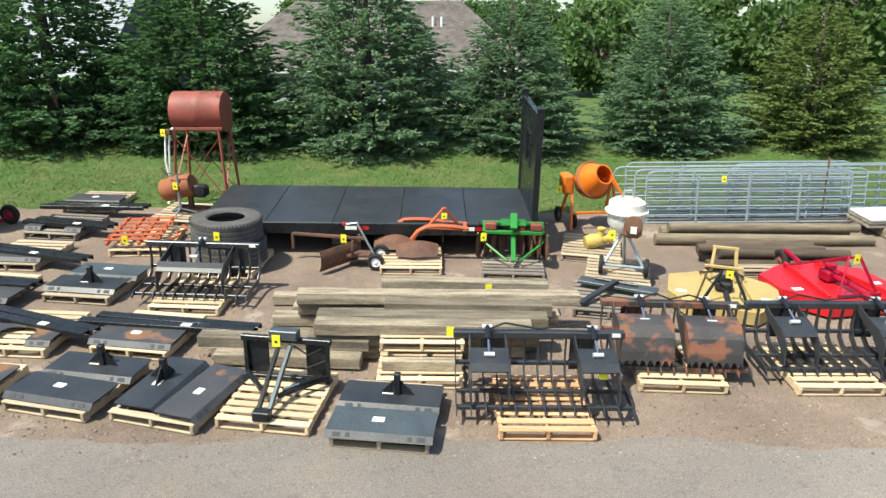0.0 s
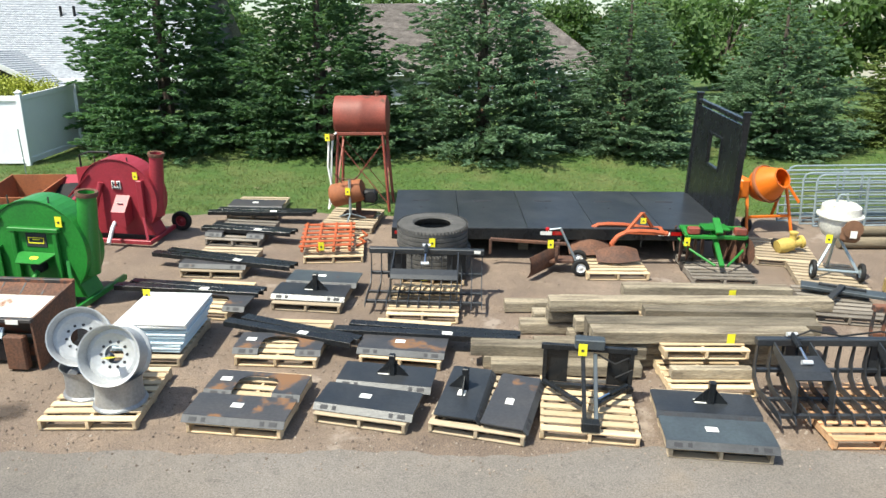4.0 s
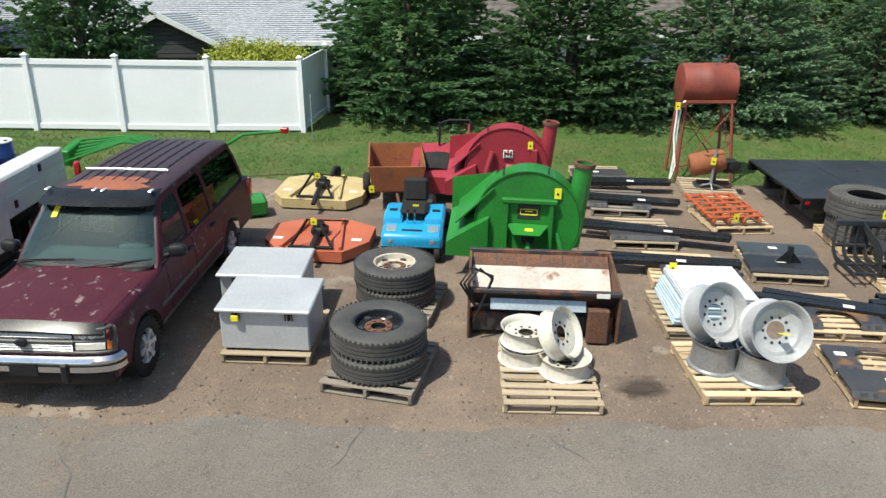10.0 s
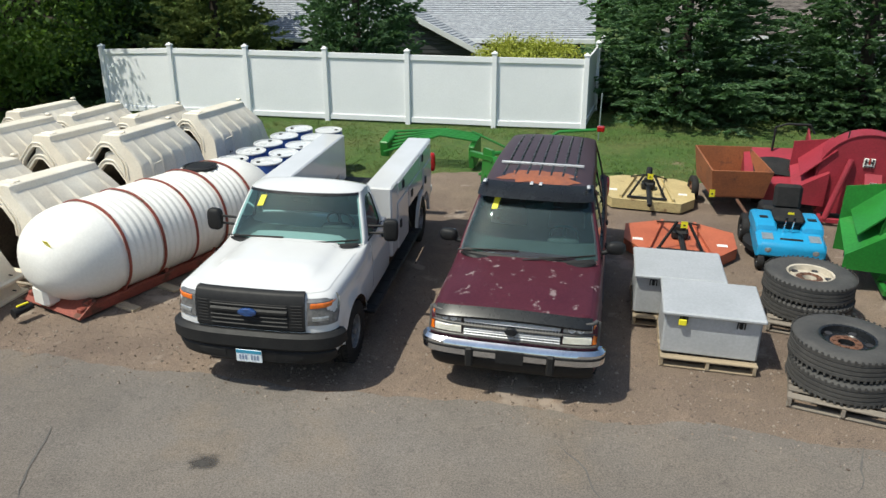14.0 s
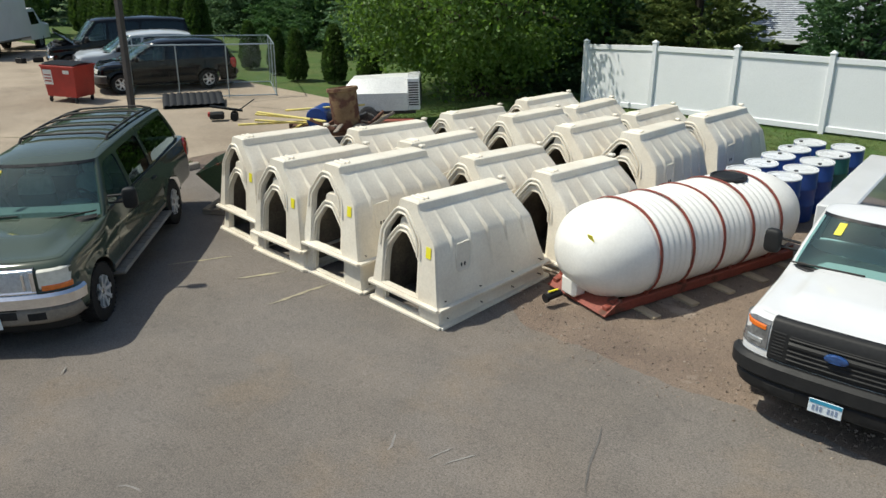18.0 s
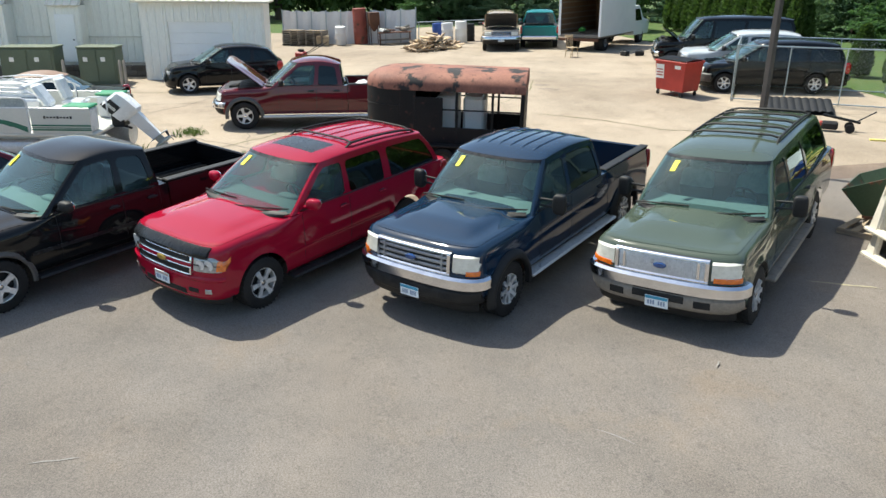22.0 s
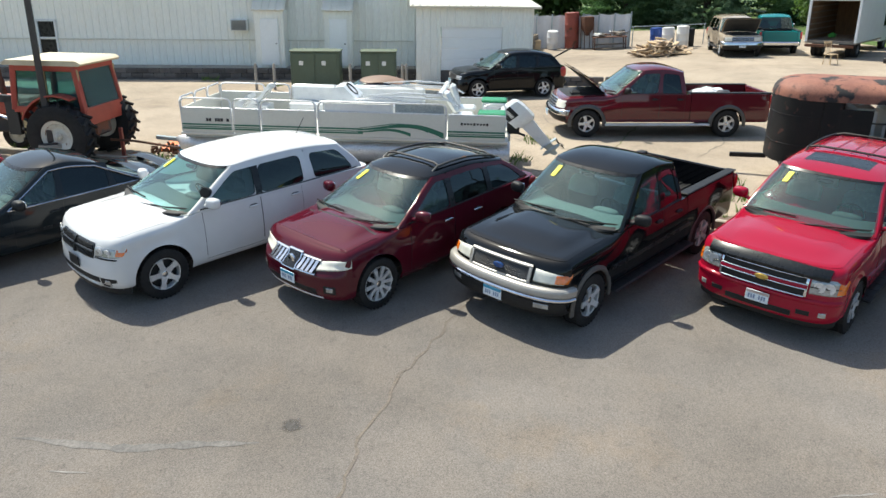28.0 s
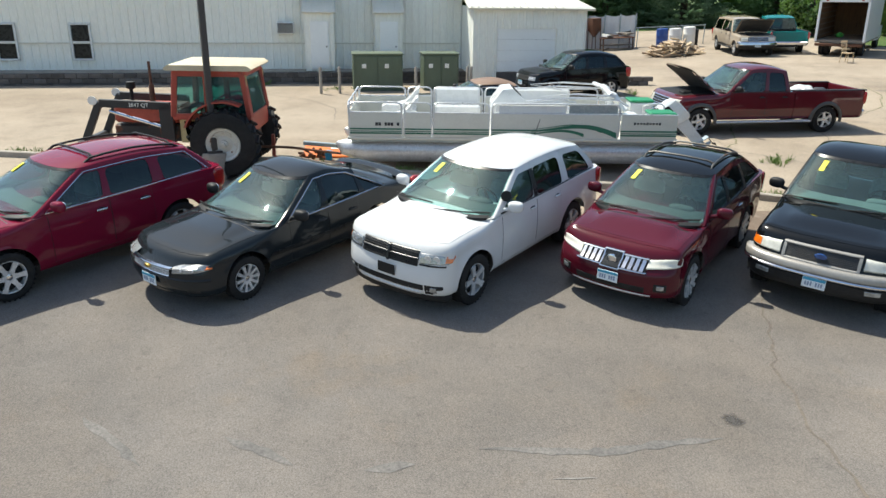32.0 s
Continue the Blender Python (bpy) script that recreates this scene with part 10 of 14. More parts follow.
for x, y in ((0.2, 0.3), (0.6, 0.05)):
    s = Shape()
    for k in range(7):
        s.m = pose(x, y, 0.62 - 0.05 * k, 0, 0, 90 * (k % 2))
        s.box((0, 0, 0), (0.03, 0.01, 0.05), 0.004)
    part("chain", s, steel, pw)
hang_tag(pw, 0.62, 0.1, 0.95)
rest(pw, mp, -0.05, 0.1)
pw.scale = (1.0, 1.0, 0.72)

# disc harrow
md = pallet("old", 0.72, 11.75, 1.78, 11.68)
dh = thing("disc_harrow", "green disc harrow with rusty discs and red blocks", "disc harrow")
s = Shape()
for a_, b_ in (((-0.55, 0.3, 0.55), (0.55, 0.3, 0.55)), ((-0.5, -0.1, 0.5), (0.5, -0.1, 0.5)), ((-0.5, -0.1, 0.5), (-0.5, 0.3, 0.55)), ((0.5, -0.1, 0.5), (0.5, 0.3, 0.55)), ((0, -0.55, 0.12), (0, 0.3, 0.62))):
    s.beam(a_, b_, 0.08, 0.06)
part("frame", s, green, dh)
for sg in (-1, 1):
    s = Shape()
    s.tube([(sg * 0.62, 0.05, 0.42), (sg * 0.5, -0.1, 0.3), (sg * 0.1, -0.52, 0.12)], 0.022, 8)
    part("draw_arm", s, green, dh)
    s = Shape()
    s.box((sg * 0.40, -0.05, 0.60), (0.2, 0.14, 0.12), 0.015)
    part("weight_block", s, red_oxide, dh)
    for k in range(4):
        s = Shape()
        s.m = pose(sg * (0.16 + 0.14 * k), 0.12 - 0.05 * k, 0.24, 0, 90, sg * 14)
        s.lathe([(0.235, -0.02), (0.15, 0.01), (0.03, 0.02), (0.03, 0.03), (0.15, 0.02), (0.24, -0.012)], 20)
        part("disc", s, rusty, dh)
s = Shape()
s.beam((-0.22, 0.1, 0.62), (0.22, 0.1, 0.62), 0.34, 0.03)
s.beam((0, -0.2, 0.6), (0, 0.1, 0.78), 0.12, 0.05)
part("platform", s, green, dh)
for x in (-0.6, -0.3, 0.3, 0.6):
    s = Shape()
    s.tube([(x, 0.32, 0.56), (x, 0.42, 0.4), (x, 0.38, 0.2), (x, 0.28, 0.1)], 0.014, 6)
    part("spring_tine", s, rusty, dh)
hang_tag(dh, -0.52, -0.16, 0.42)
rest(dh, md, 0.0, 0.2)

# pallets with the white mortar mixer and yellow pump
m1 = pallet("mid", 2.28, 12.75, 3.2, 12.55)
m2 = pallet("mid", 2.42, 11.5, 3.42, 11.25)
m3 = pallet("old", 2.0, 10.3, 3.05, 10.1)
pm = thing("pump", "yellow cast pump with hose on a pallet", "pump")
s = Shape()
s.m = pose(0, 0, 0.14, 0, 80, 20)
s.lathe([(0.02, -0.25), (0.12, -0.24), (0.14, -0.1), (0.12, 0.05), (0.09, 0.08), (0.09, 0.2), (0.12, 0.22), (0.12, 0.26), (0.02, 0.27)], 16)
s.m = pose(0.05, 0.02, 0.2)
s.lathe([(0.07, 0), (0.06, 0.14), (0.08, 0.15), (0.08, 0.18), (0.01, 0.18)], 12)
part("casing", s, mat("dull_yellow_paint", (0.55, 0.40, 0.10), 0.5, rust=RUST, rust_at=0.66), pm)
s = Shape()
s.box((-0.1, 0.2, 0.08), (0.3, 0.2, 0.14), 0.03)
part("motor", s, plastic, pm)
rest(pm, m1, 0.1, -0.1)
wm = thing("mortar_mixer", "white stained mortar mixer on a wheeled stand", "mixer")
s = Shape()
s.at(0, 0, 1.0, 0, 0, 0).lathe([(0.02, -0.32), (0.22, -0.30), (0.30, -0.18), (0.31, 0.02), (0.36, 0.03), (0.36, 0.06), (0.31, 0.07), (0.30, 0.20), (0.22, 0.25), (0.02, 0.27)], 28)
part("drum", s, mat("stained_white_drum", (0.68, 0.66, 0.60), 0.5, 0.0, (0.6, 0.57, 0.5), 2.0, rust=(0.42, 0.27, 0.10), rust_at=0.63), wm)
s = Shape()
s.tube([(-0.1, 0, 1.25), (-0.06, 0, 1.38), (0.05, 0, 1.40), (0.1, 0.05, 1.27)], 0.02, 8)
part("handle", s, galv, wm)
s = Shape()
s.box((0.12, -0.30, 0.82), (0.30, 0.16, 0.30), 0.06)
s.m = pose(0.12, -0.38, 0.92, 90, 0, 0)
s.lathe([(0.15, 0), (0.15, 0.03), (0.02, 0.04)], 16)
mo = part("motor_cover", s, mat("rusty_brown_cover", (0.20, 0.10, 0.055), 0.7, rust=RUST, rust_at=0.6), wm)
s = Shape()
s.box((0.13, -0.43, 0.84), (0.1, 0.006, 0.12))
part("label", s, paper, mo)
for a_, b_ in (((0, 0, 0.72), (-0.3, -0.3, 0.16)), ((0, 0, 0.72), (0.35, -0.3, 0.16)), ((0, 0, 0.72), (0.05, 0.35, 0.0)), ((-0.3, -0.3, 0.16), (0.35, -0.3, 0.16))):
    s = Shape()
    s.tube([a_, b_], 0.025, 8)
    part("leg", s, galv, wm)
for x in (-0.34, 0.40):
    small_wheel(wm, x, -0.3, 0.16, 0.16, 0.07, galv, 90)
hang_tag(wm, -0.2, -0.36, 0.72)
rest(wm, m2, 0.05, 0.05)
fb = thing("fork_frame", "dark blue-black steel fork frame on a pallet", "implement")
s = Shape()
s.beam((-0.45, 0.28, 0.10), (0.75, -0.02, 0.10), 0.26, 0.05)
part("back_plate", s, blue_plate, fb)
s = Shape()
s.beam((0.12, 0.14, 0.17), (-0.42, -0.62, 0.06), 0.09, 0.06)
part("fork", s, black, fb)
s = Shape()
s.beam((-0.2, 0.24, 0.14), (0.45, 0.06, 0.14), 0.05, 0.06)
part("hanger", s, black, fb)
rest(fb, m3, 0.0, 0.1)

# orange cement mixer
om = thing("cement_mixer", "bright orange portable cement mixer on the grass", "cement mixer")
s = Shape()
s.m = pose(0.08, 0, 0.98, 58, 0, 20)
s.lathe([(0.02, -0.32), (0.24, -0.32), (0.34, -0.16), (0.36, -0.02), (0.37, 0.0), (0.36, 0.03), (0.20, 0.36), (0.21, 0.38), (0.18, 0.38), (0.33, 0.02), (0.31, -0.14), (0.02, -0.26)], 28)
part("drum", s, bright_orange, om)
s = Shape()
s.m = pose(0.08, 0, 0.98, 58, 0, 20)
s.lathe([(0.375, -0.05), (0.40, -0.03), (0.40, 0.02), (0.375, 0.04)], 28, wrap=True)
part("ring_gear", s, rust_or, om)
for a_, b_ in (((-0.34, 0.05, 1.05), (-0.42, -0.35, 0.04)), ((-0.34, 0.05, 1.05), (-0.42, 0.4, 0.16)), ((0.5, 0.05, 1.05), (0.56, -0.35, 0.04)), ((0.5, 0.05, 1.05), (0.56, 0.4, 0.16)), ((-0.4, -0.2, 0.35), (0.55, -0.2, 0.35)), ((-0.36, 0.05, 0.98), (-0.1, 0.05, 0.98)), ((0.3, 0.05, 0.98), (0.52, 0.05, 0.98)), ((0.5, 0.0, 1.0), (0.72, -0.2, 0.62))):
    s = Shape()
    s.beam(a_, b_, 0.05, 0.05)
    part("frame_bar", s, bright_orange, om)
s = Shape()
s.box((-0.46, 0.05, 0.92), (0.22, 0.34, 0.4), 0.04)
part("motor_box", s, bright_orange, om)
for x in (-0.48, -0.3):
    small_wheel(om, x, 0.4 - 0.5 * (x > -0.4), 0.16, 0.16, 0.08, plastic, 90)
hang_tag(om, -0.66, -0.14, 0.85)
put(om, 3.05, 14.75, 8)

# farm gates
def gate(label, L, H=1.22, r=0.022, bars=6, ups=3):
    g = thing("farm_gate", label, "gate", "farm gates")
    s = Shape()
    c = 0.14
    s.tube([(0, 0, 0.05), (0, 0, H - c), (c * 0.3, 0, H - c * 0.3), (c, 0, H), (L - c, 0, H), (L - c * 0.3, 0, H - c * 0.3), (L, 0, H - c), (L, 0, 0.05), (0.0, 0, 0.05)], r, 8)
    part("outer_frame", s, galv, g)
    for i in range(bars - 1):
        s = Shape()
        z = 0.22 + (H - 0.22) * i / (bars - 1)
        s.tube([(0, 0, z), (L, 0, z)], r * 0.85, 8)
        part("rail", s, galv, g)
    for i in range(ups):
        s = Shape()
        x = L * (i + 1) / (ups + 1)
        s.box((x, -0.012, H / 2), (0.045, 0.035, H - 0.1), 0.006)
        part("upright", s, galv, g)
    return g


for i, (x, y, L) in enumerate(((3.75, 15.35, 4.9), (4.15, 15.15, 4.9), (4.35, 14.98, 4.3), (5.2, 15.5, 4.9), (6.4, 15.65, 4.3), (4.1, 15.75, 4.9))):
    g = gate("galvanised tubular farm gate standing upright in a row", L)
    g.matrix_basis = pose(x, y, gz(x + L / 2, y) + 0.02, -3, 0, random.uniform(-1, 1)) @ Matrix.Diagonal((1, 1, 0.92, 1))
    if i == 2:
        hang_tag(g, 1.6, -0.04, 1.05)
gp = Shape()
gp.at(8.2, 15.2, 0.1).lathe([(0.02, 0), (0.02, 1.5), (0.004, 1.51)], 8)
solid("steel_stake", gp, rusty, "thin dark steel stake behind the gates", "stake")
plk = thing("plank_stack", "low stack of pale boards on timbers past the gates", "lumber")
for j in range(3):
    for i in range(5):
        s = Shape()
        s.at(0.02 * j, -0.3 + 0.16 * i, 0.22 + 0.07 * j).box((0, 0, 0), (2.6, 0.14, 0.05), 0.006)
        part("board", s, white_paint if j == 2 else wood_old, plk)
for x in (-0.9, 0.9):
    s = Shape()
    s.box((x, 0, 0.1), (0.12, 0.9, 0.18), 0.01)
    part("bearer", s, timber, plk)
hang_tag(plk, -0.6, -0.4, 0.35)
put(plk, 9.9, 14.6, 2)

# logs
def log(x0, y0, x1, y1, r, dz, material, label):
    ln = math.hypot(x1 - x0, y1 - y0)
    s = Shape()
    k = 9
    s.m = pose(0, 0, 0, 0, 90, 0)
    rr = random.Random(int(x0 * 100 + y0 * 10))
    s.lathe([(0.004, -ln / 2), (r * 0.96, -ln / 2)] + [(r * (1 + rr.uniform(-0.04, 0.04)) * (1 - 0.12 * i / k), -ln / 2 + 0.01 + (ln - 0.02) * i / k) for i in range(k + 1)] + [(r * 0.84, ln / 2), (0.004, ln / 2)], 18)
    put(solid("log", s, material, label, "log", "logs and poles"), (x0 + x1) / 2, (y0 + y1) / 2, math.degrees(math.atan2(y1 - y0, x1 - x0)), r + dz - 0.01)


log(4.2, 13.7, 8.5, 13.75, 0.115, 0, log_grey, "thick bleached wooden log on the gravel")
log(4.4, 14.05, 8.2, 14.15, 0.12, 0.02, log_grey, "thick bleached wooden log on the gravel")
log(4.5, 13.88, 8.3, 13.95, 0.10, 0.19, log_grey, "thick bleached wooden log on the gravel")
for i, (x0, x1, y, z) in enumerate(((4.75, 7.3, 12.4, 0), (4.95, 7.35, 12.62, 0), (4.8, 7.1, 12.84, 0), (4.85, 7.2, 13.06, 0), (5.0, 7.35, 12.52, 0.17), (4.7, 7.0, 12.74, 0.17), (4.9, 6.9, 12.96, 0.17), (9.2, 11.5, 12.6, 0), (9.0, 11.3, 12.2, 0), (9.3, 11.0, 11.6, 0))):
    log(x0, y + 0.03 * (i % 2), x1, y, 0.095, z, timber_end, "dark creosoted wooden pole in a pile")
pallet("mid", 5.3, 12.0, 6.25, 12.0)

# oil stains on the ground
oil_dark, oil_grey = blot("oil_soaked_gravel", (0.05, 0.036, 0.027)), blot("oily_asphalt", (0.05, 0.045, 0.041))
for x, y, rx_, ry_ in ((-8.6, 7.72, 0.46, 0.32), (-17.80, 5.64, 0.24, 0.15), (-25.96, -9.9, 0.18, 0.16), (-16.2, 5.2, 0.12, 0.14)):
    lift_ = 0.032 if x > -14 else 0.0165
    s = Shape()
    n = 22
    pts = []
    for i in range(n):
        a = 2 * math.pi * i / n
        k = 1 + 0.35 * noise.noise((math.cos(a) * 1.7 + x, math.sin(a) * 1.7 + y, 0.3))
        px_, py_ = x + rx_ * k * math.cos(a), y + ry_ * k * math.sin(a)
        pts.append((px_, py_, gz(px_, py_) + lift_))
    s.add(pts + [(x, y, gz(x, y) + lift_)], [(i, (i + 1) % n, n) for i in range(n)])
    solid("oil_stain", s, oil_dark if x > -14 else oil_grey, "dark oil stain soaked into the ground", "stain", "ground stains", kind="structure", fix=False)


# ---- white service truck, tank, hutches, drums ----
wt_ = vehicle("service_truck", "white single-cab service truck with black grille and tool boxes", "truck", pt_white, 6.5, 1.97, 1.92, 4.19, 0.98, 0.40, 0.46, (1.20, 1.28), 1.30, 1.58, 1.15, 0.42, 0.36, (),
              bed="service", nose=0.36, blunt=3.2, back=0.04, lip=0.12, bulge=0.05, rim=0.215, wheel="steel", spokes=8, rim_mat=wheel_grey, mirror="tow", bow=0.28, plate_at=0.46, plate_off=0.095, roof_w=0.78, emblem=(0.98, 0.11, badge_blue, 0.45, 0.075), face=[
                  ("grille_surround", plastic, -0.64, 0.64, 0.74, 1.20, 0.03, 0.03), ("grille_opening", rubber, -0.44, 0.44, 0.79, 1.07, 0.033, 0.006), ("grille_bar", plastic, -0.45, 0.45, 0.945, 1.01, 0.055, 0.02)]
              + [("grille_bar", plastic, -0.45, 0.45, z, z + 0.022, 0.045, 0.008) for z in (0.80, 0.85, 0.90, 1.03)] + [("side_vent", rubber, 0.49, 0.61, 0.80 + 0.036 * i, 0.822 + 0.036 * i, 0.034, 0.004) for i in range(8)] + [
                  ("headlight", dark_lens, 0.665, 0.955, 0.80, 1.13, 0.014, 0.03), ("lamp_bowl", lens, 0.72, 0.88, 0.86, 0.94, 0.022, 0.02), ("turn_signal", amber, 0.70, 0.95, 1.02, 1.095, 0.020, 0.015),
                  ("front_bumper", plastic, -0.985, 0.985, 0.52, 0.735, 0.085, 0.04), ("lower_bumper", plastic, -0.96, 0.96, 0.38, 0.525, 0.05, 0.03), ("bumper_opening", rubber, 0.30, 0.62, 0.42, 0.49, 0.054, 0.006)])
park(wt_, -16.98, 7.72, -89.5, 4.19 * 0.93, 1.97 * 0.93)
resize(wt_, 0.93, 0.93, 0.93)
for sgn in (1, -1):
    s = Shape()
    y0 = sgn * 0.80
    s.box((-1.27, y0, 1.36), (3.05, 0.42, 0.66), 0.02)
    s.box((-0.3, y0, 0.85), (1.1, 0.42, 0.42), 0.02)
    s.box((-2.62, y0, 0.85), (0.36, 0.42, 0.42), 0.02)
    bx = part("tool_box", s, pt_white, wt_)
    for x, z, w_, h_ in ((-0.45, 1.0, 0.70, 0.72), (-1.35, 1.22, 0.95, 0.34), (-2.4, 1.1, 0.7, 0.5), (-0.9, 1.56, 1.55, 0.20), (-2.2, 1.56, 0.95, 0.20)):
        s = Shape()
        s.box((x, y0 + sgn * 0.215, z), (w_, 0.02, h_), 0.008)
        dr = part("box_door", s, pt_white, bx)
        s = Shape()
        s.box((x + w_ * 0.3, y0 + sgn * 0.232, z), (0.09, 0.02, 0.12), 0.006)
        part("latch", s, plastic, dr)
    s = Shape()
    rws = []
    for i in range(13):
        a = math.pi * i / 12
        rws.append([(-2.095 + q * math.cos(a), y0 + sgn * d, 0.42 + q * math.sin(a)) for q, d in ((0.49, 0.17), (0.49, 0.225), (0.55, 0.225), (0.55, 0.17))])
    s.rings(rws)
    part("wheel_arch", s, pt_white, bx)
s = Shape()
s.box((-1.45, 0, 0.84), (2.8, 1.3, 0.08), 0.01)
part("bed_floor", s, plastic, wt_)
s = Shape()
s.box((-2.85, 0, 0.62), (0.2, 1.95, 0.16), 0.02)
part("step_bumper", s, steel, wt_)
# poly tank on a red skid
tk = thing("poly_tank", "large white ribbed poly tank with red bands on a skid", "tank")
s = Shape()
rws = []
LT = 4.1
for i in range(161):
    u = i / 160
    x = -LT / 2 + LT * u
    e = min(u, 1 - u) * LT
    k = 1.0 if e > 0.80 else math.sqrt(max(0.0, 1 - ((0.80 - e) / 0.83) ** 2.3))
    if e > 0.82 and i % 4 in (1, 2):
        k -= 0.017
    rws.append([(x, 0.76 * k * math.copysign(abs(math.cos(a)) ** 0.9, math.cos(a)), 0.885 + 0.645 * k * math.copysign(abs(math.sin(a)) ** 0.9, math.sin(a))) for a in [2 * math.pi * j / 40 for j in range(40)]])
s.rings(rws)
part("shell", s, poly, tk, smooth=50)
for x in (-1.16, -0.58, 0.0, 0.58, 1.16):
    s = Shape()
    s.rings([[(x + dx, (0.765 + dr) * math.copysign(abs(math.cos(a)) ** 0.9, math.cos(a)), 0.885 + (0.65 + dr) * math.copysign(abs(math.sin(a)) ** 0.9, math.sin(a))) for dx, dr in ((-0.02, 0), (-0.02, 0.012), (0.02, 0.012), (0.02, 0))] for a in [2 * math.pi * j / 48 for j in range(48)]], False, True, True)
    part("hold_down_band", s, red_oxide, tk)
s = Shape()
s.at(0.86, 0, 1.50).lathe([(0.26, 0), (0.26, 0.045), (0.23, 0.055), (0.21, 0.035), (0.19, 0.05), (0.01, 0.055)], 24)
part("lid", s, plastic, tk)
s = Shape()
s.box((-1.5, -0.22, 1.27), (0.3, 0.24, 0.2), 0.05)
part("moulded_step", s, poly, tk)
s = Shape()
s.box((-1.86, 0.1, 0.44), (0.24, 0.3, 0.3), 0.05)
part("sump", s, poly, tk)
s = Shape()
s.tube([(-2.08, 0.1, 0.36), (-2.3, 0.1, 0.34)], 0.05, 12)
s.tube([(-2.3, 0.1, 0.34), (-2.34, 0.1, 0.34)], 0.065, 12)
v = part("valve", s, plastic, tk)
s = Shape()
s.box((-2.2, 0.1, 0.42), (0.16, 0.03, 0.02), 0.005)
part("valve_handle", s, tag_mat, v)
s = Shape()
for sg in (-1, 1):
    s.beam((-1.85, sg * 0.52, 0.29), (1.85, sg * 0.52, 0.29), 0.1, 0.14)
part("skid_rail", s, red_oxide, tk)
for x in (-1.7, -1.15, -0.45, 0.45, 1.25, 1.8):
    s = Shape()
    s.rings([[(x - 0.03, y, z), (x + 0.03, y, z), (x + 0.03, y, 0.22), (x - 0.03, y, 0.23)] for y, z in ((-0.56, 0.44), (-0.45, 0.37), (-0.25, 0.29), (0, 0.26), (0.25, 0.29), (0.45, 0.37), (0.56, 0.44))])
    part("saddle", s, red_oxide, tk)
s = Shape()
s.plate([(-1.9, -0.6, 0.23), (-1.9, 0.6, 0.23), (-1.62, 0.6, 0.40), (-1.62, -0.6, 0.40)], 0.03)
part("front_plate", s, red_oxide, tk)
s = Shape()
s.at(-1.93, -0.28, 1.22, 0, -22, 0).box((0, 0, 0), (0.006, 0.1, 0.15))
part("lot_tag", s, tag_mat, tk)
put(tk, -20.60, 9.92, 70, -0.20)
for i in range(5):
    s = Shape()
    s.box((0, 0, 0.03), (1.7, 0.14, 0.05), 0.006)
    pk_ = solid("plank", s, wood_mid, "loose plank lying under the tank skid", "plank", "planks under the tank")
    put(pk_, -20.5 + (-1.4 + 0.7 * i) * math.cos(radians(70)), 10.0 + (-1.4 + 0.7 * i) * math.sin(radians(70)), 160, -0.03)

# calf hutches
# Hutch inside: calf dirt, and its shade put into the same dark colour.
hutch_soil_shade = mat("soiled_shaded_polyethylene", (0.20, 0.17, 0.13), 0.8, 0.0, (0.10, 0.08, 0.06), 2.5, speck=0.25)


def lean(s):
    """Tilts the front of a hutch back towards its ridge."""
    s.v = [(x, y + 0.15 * (z / 1.335) * (1 - y / 2.15), z * 0.965) for x, y, z in s.v]
    return s


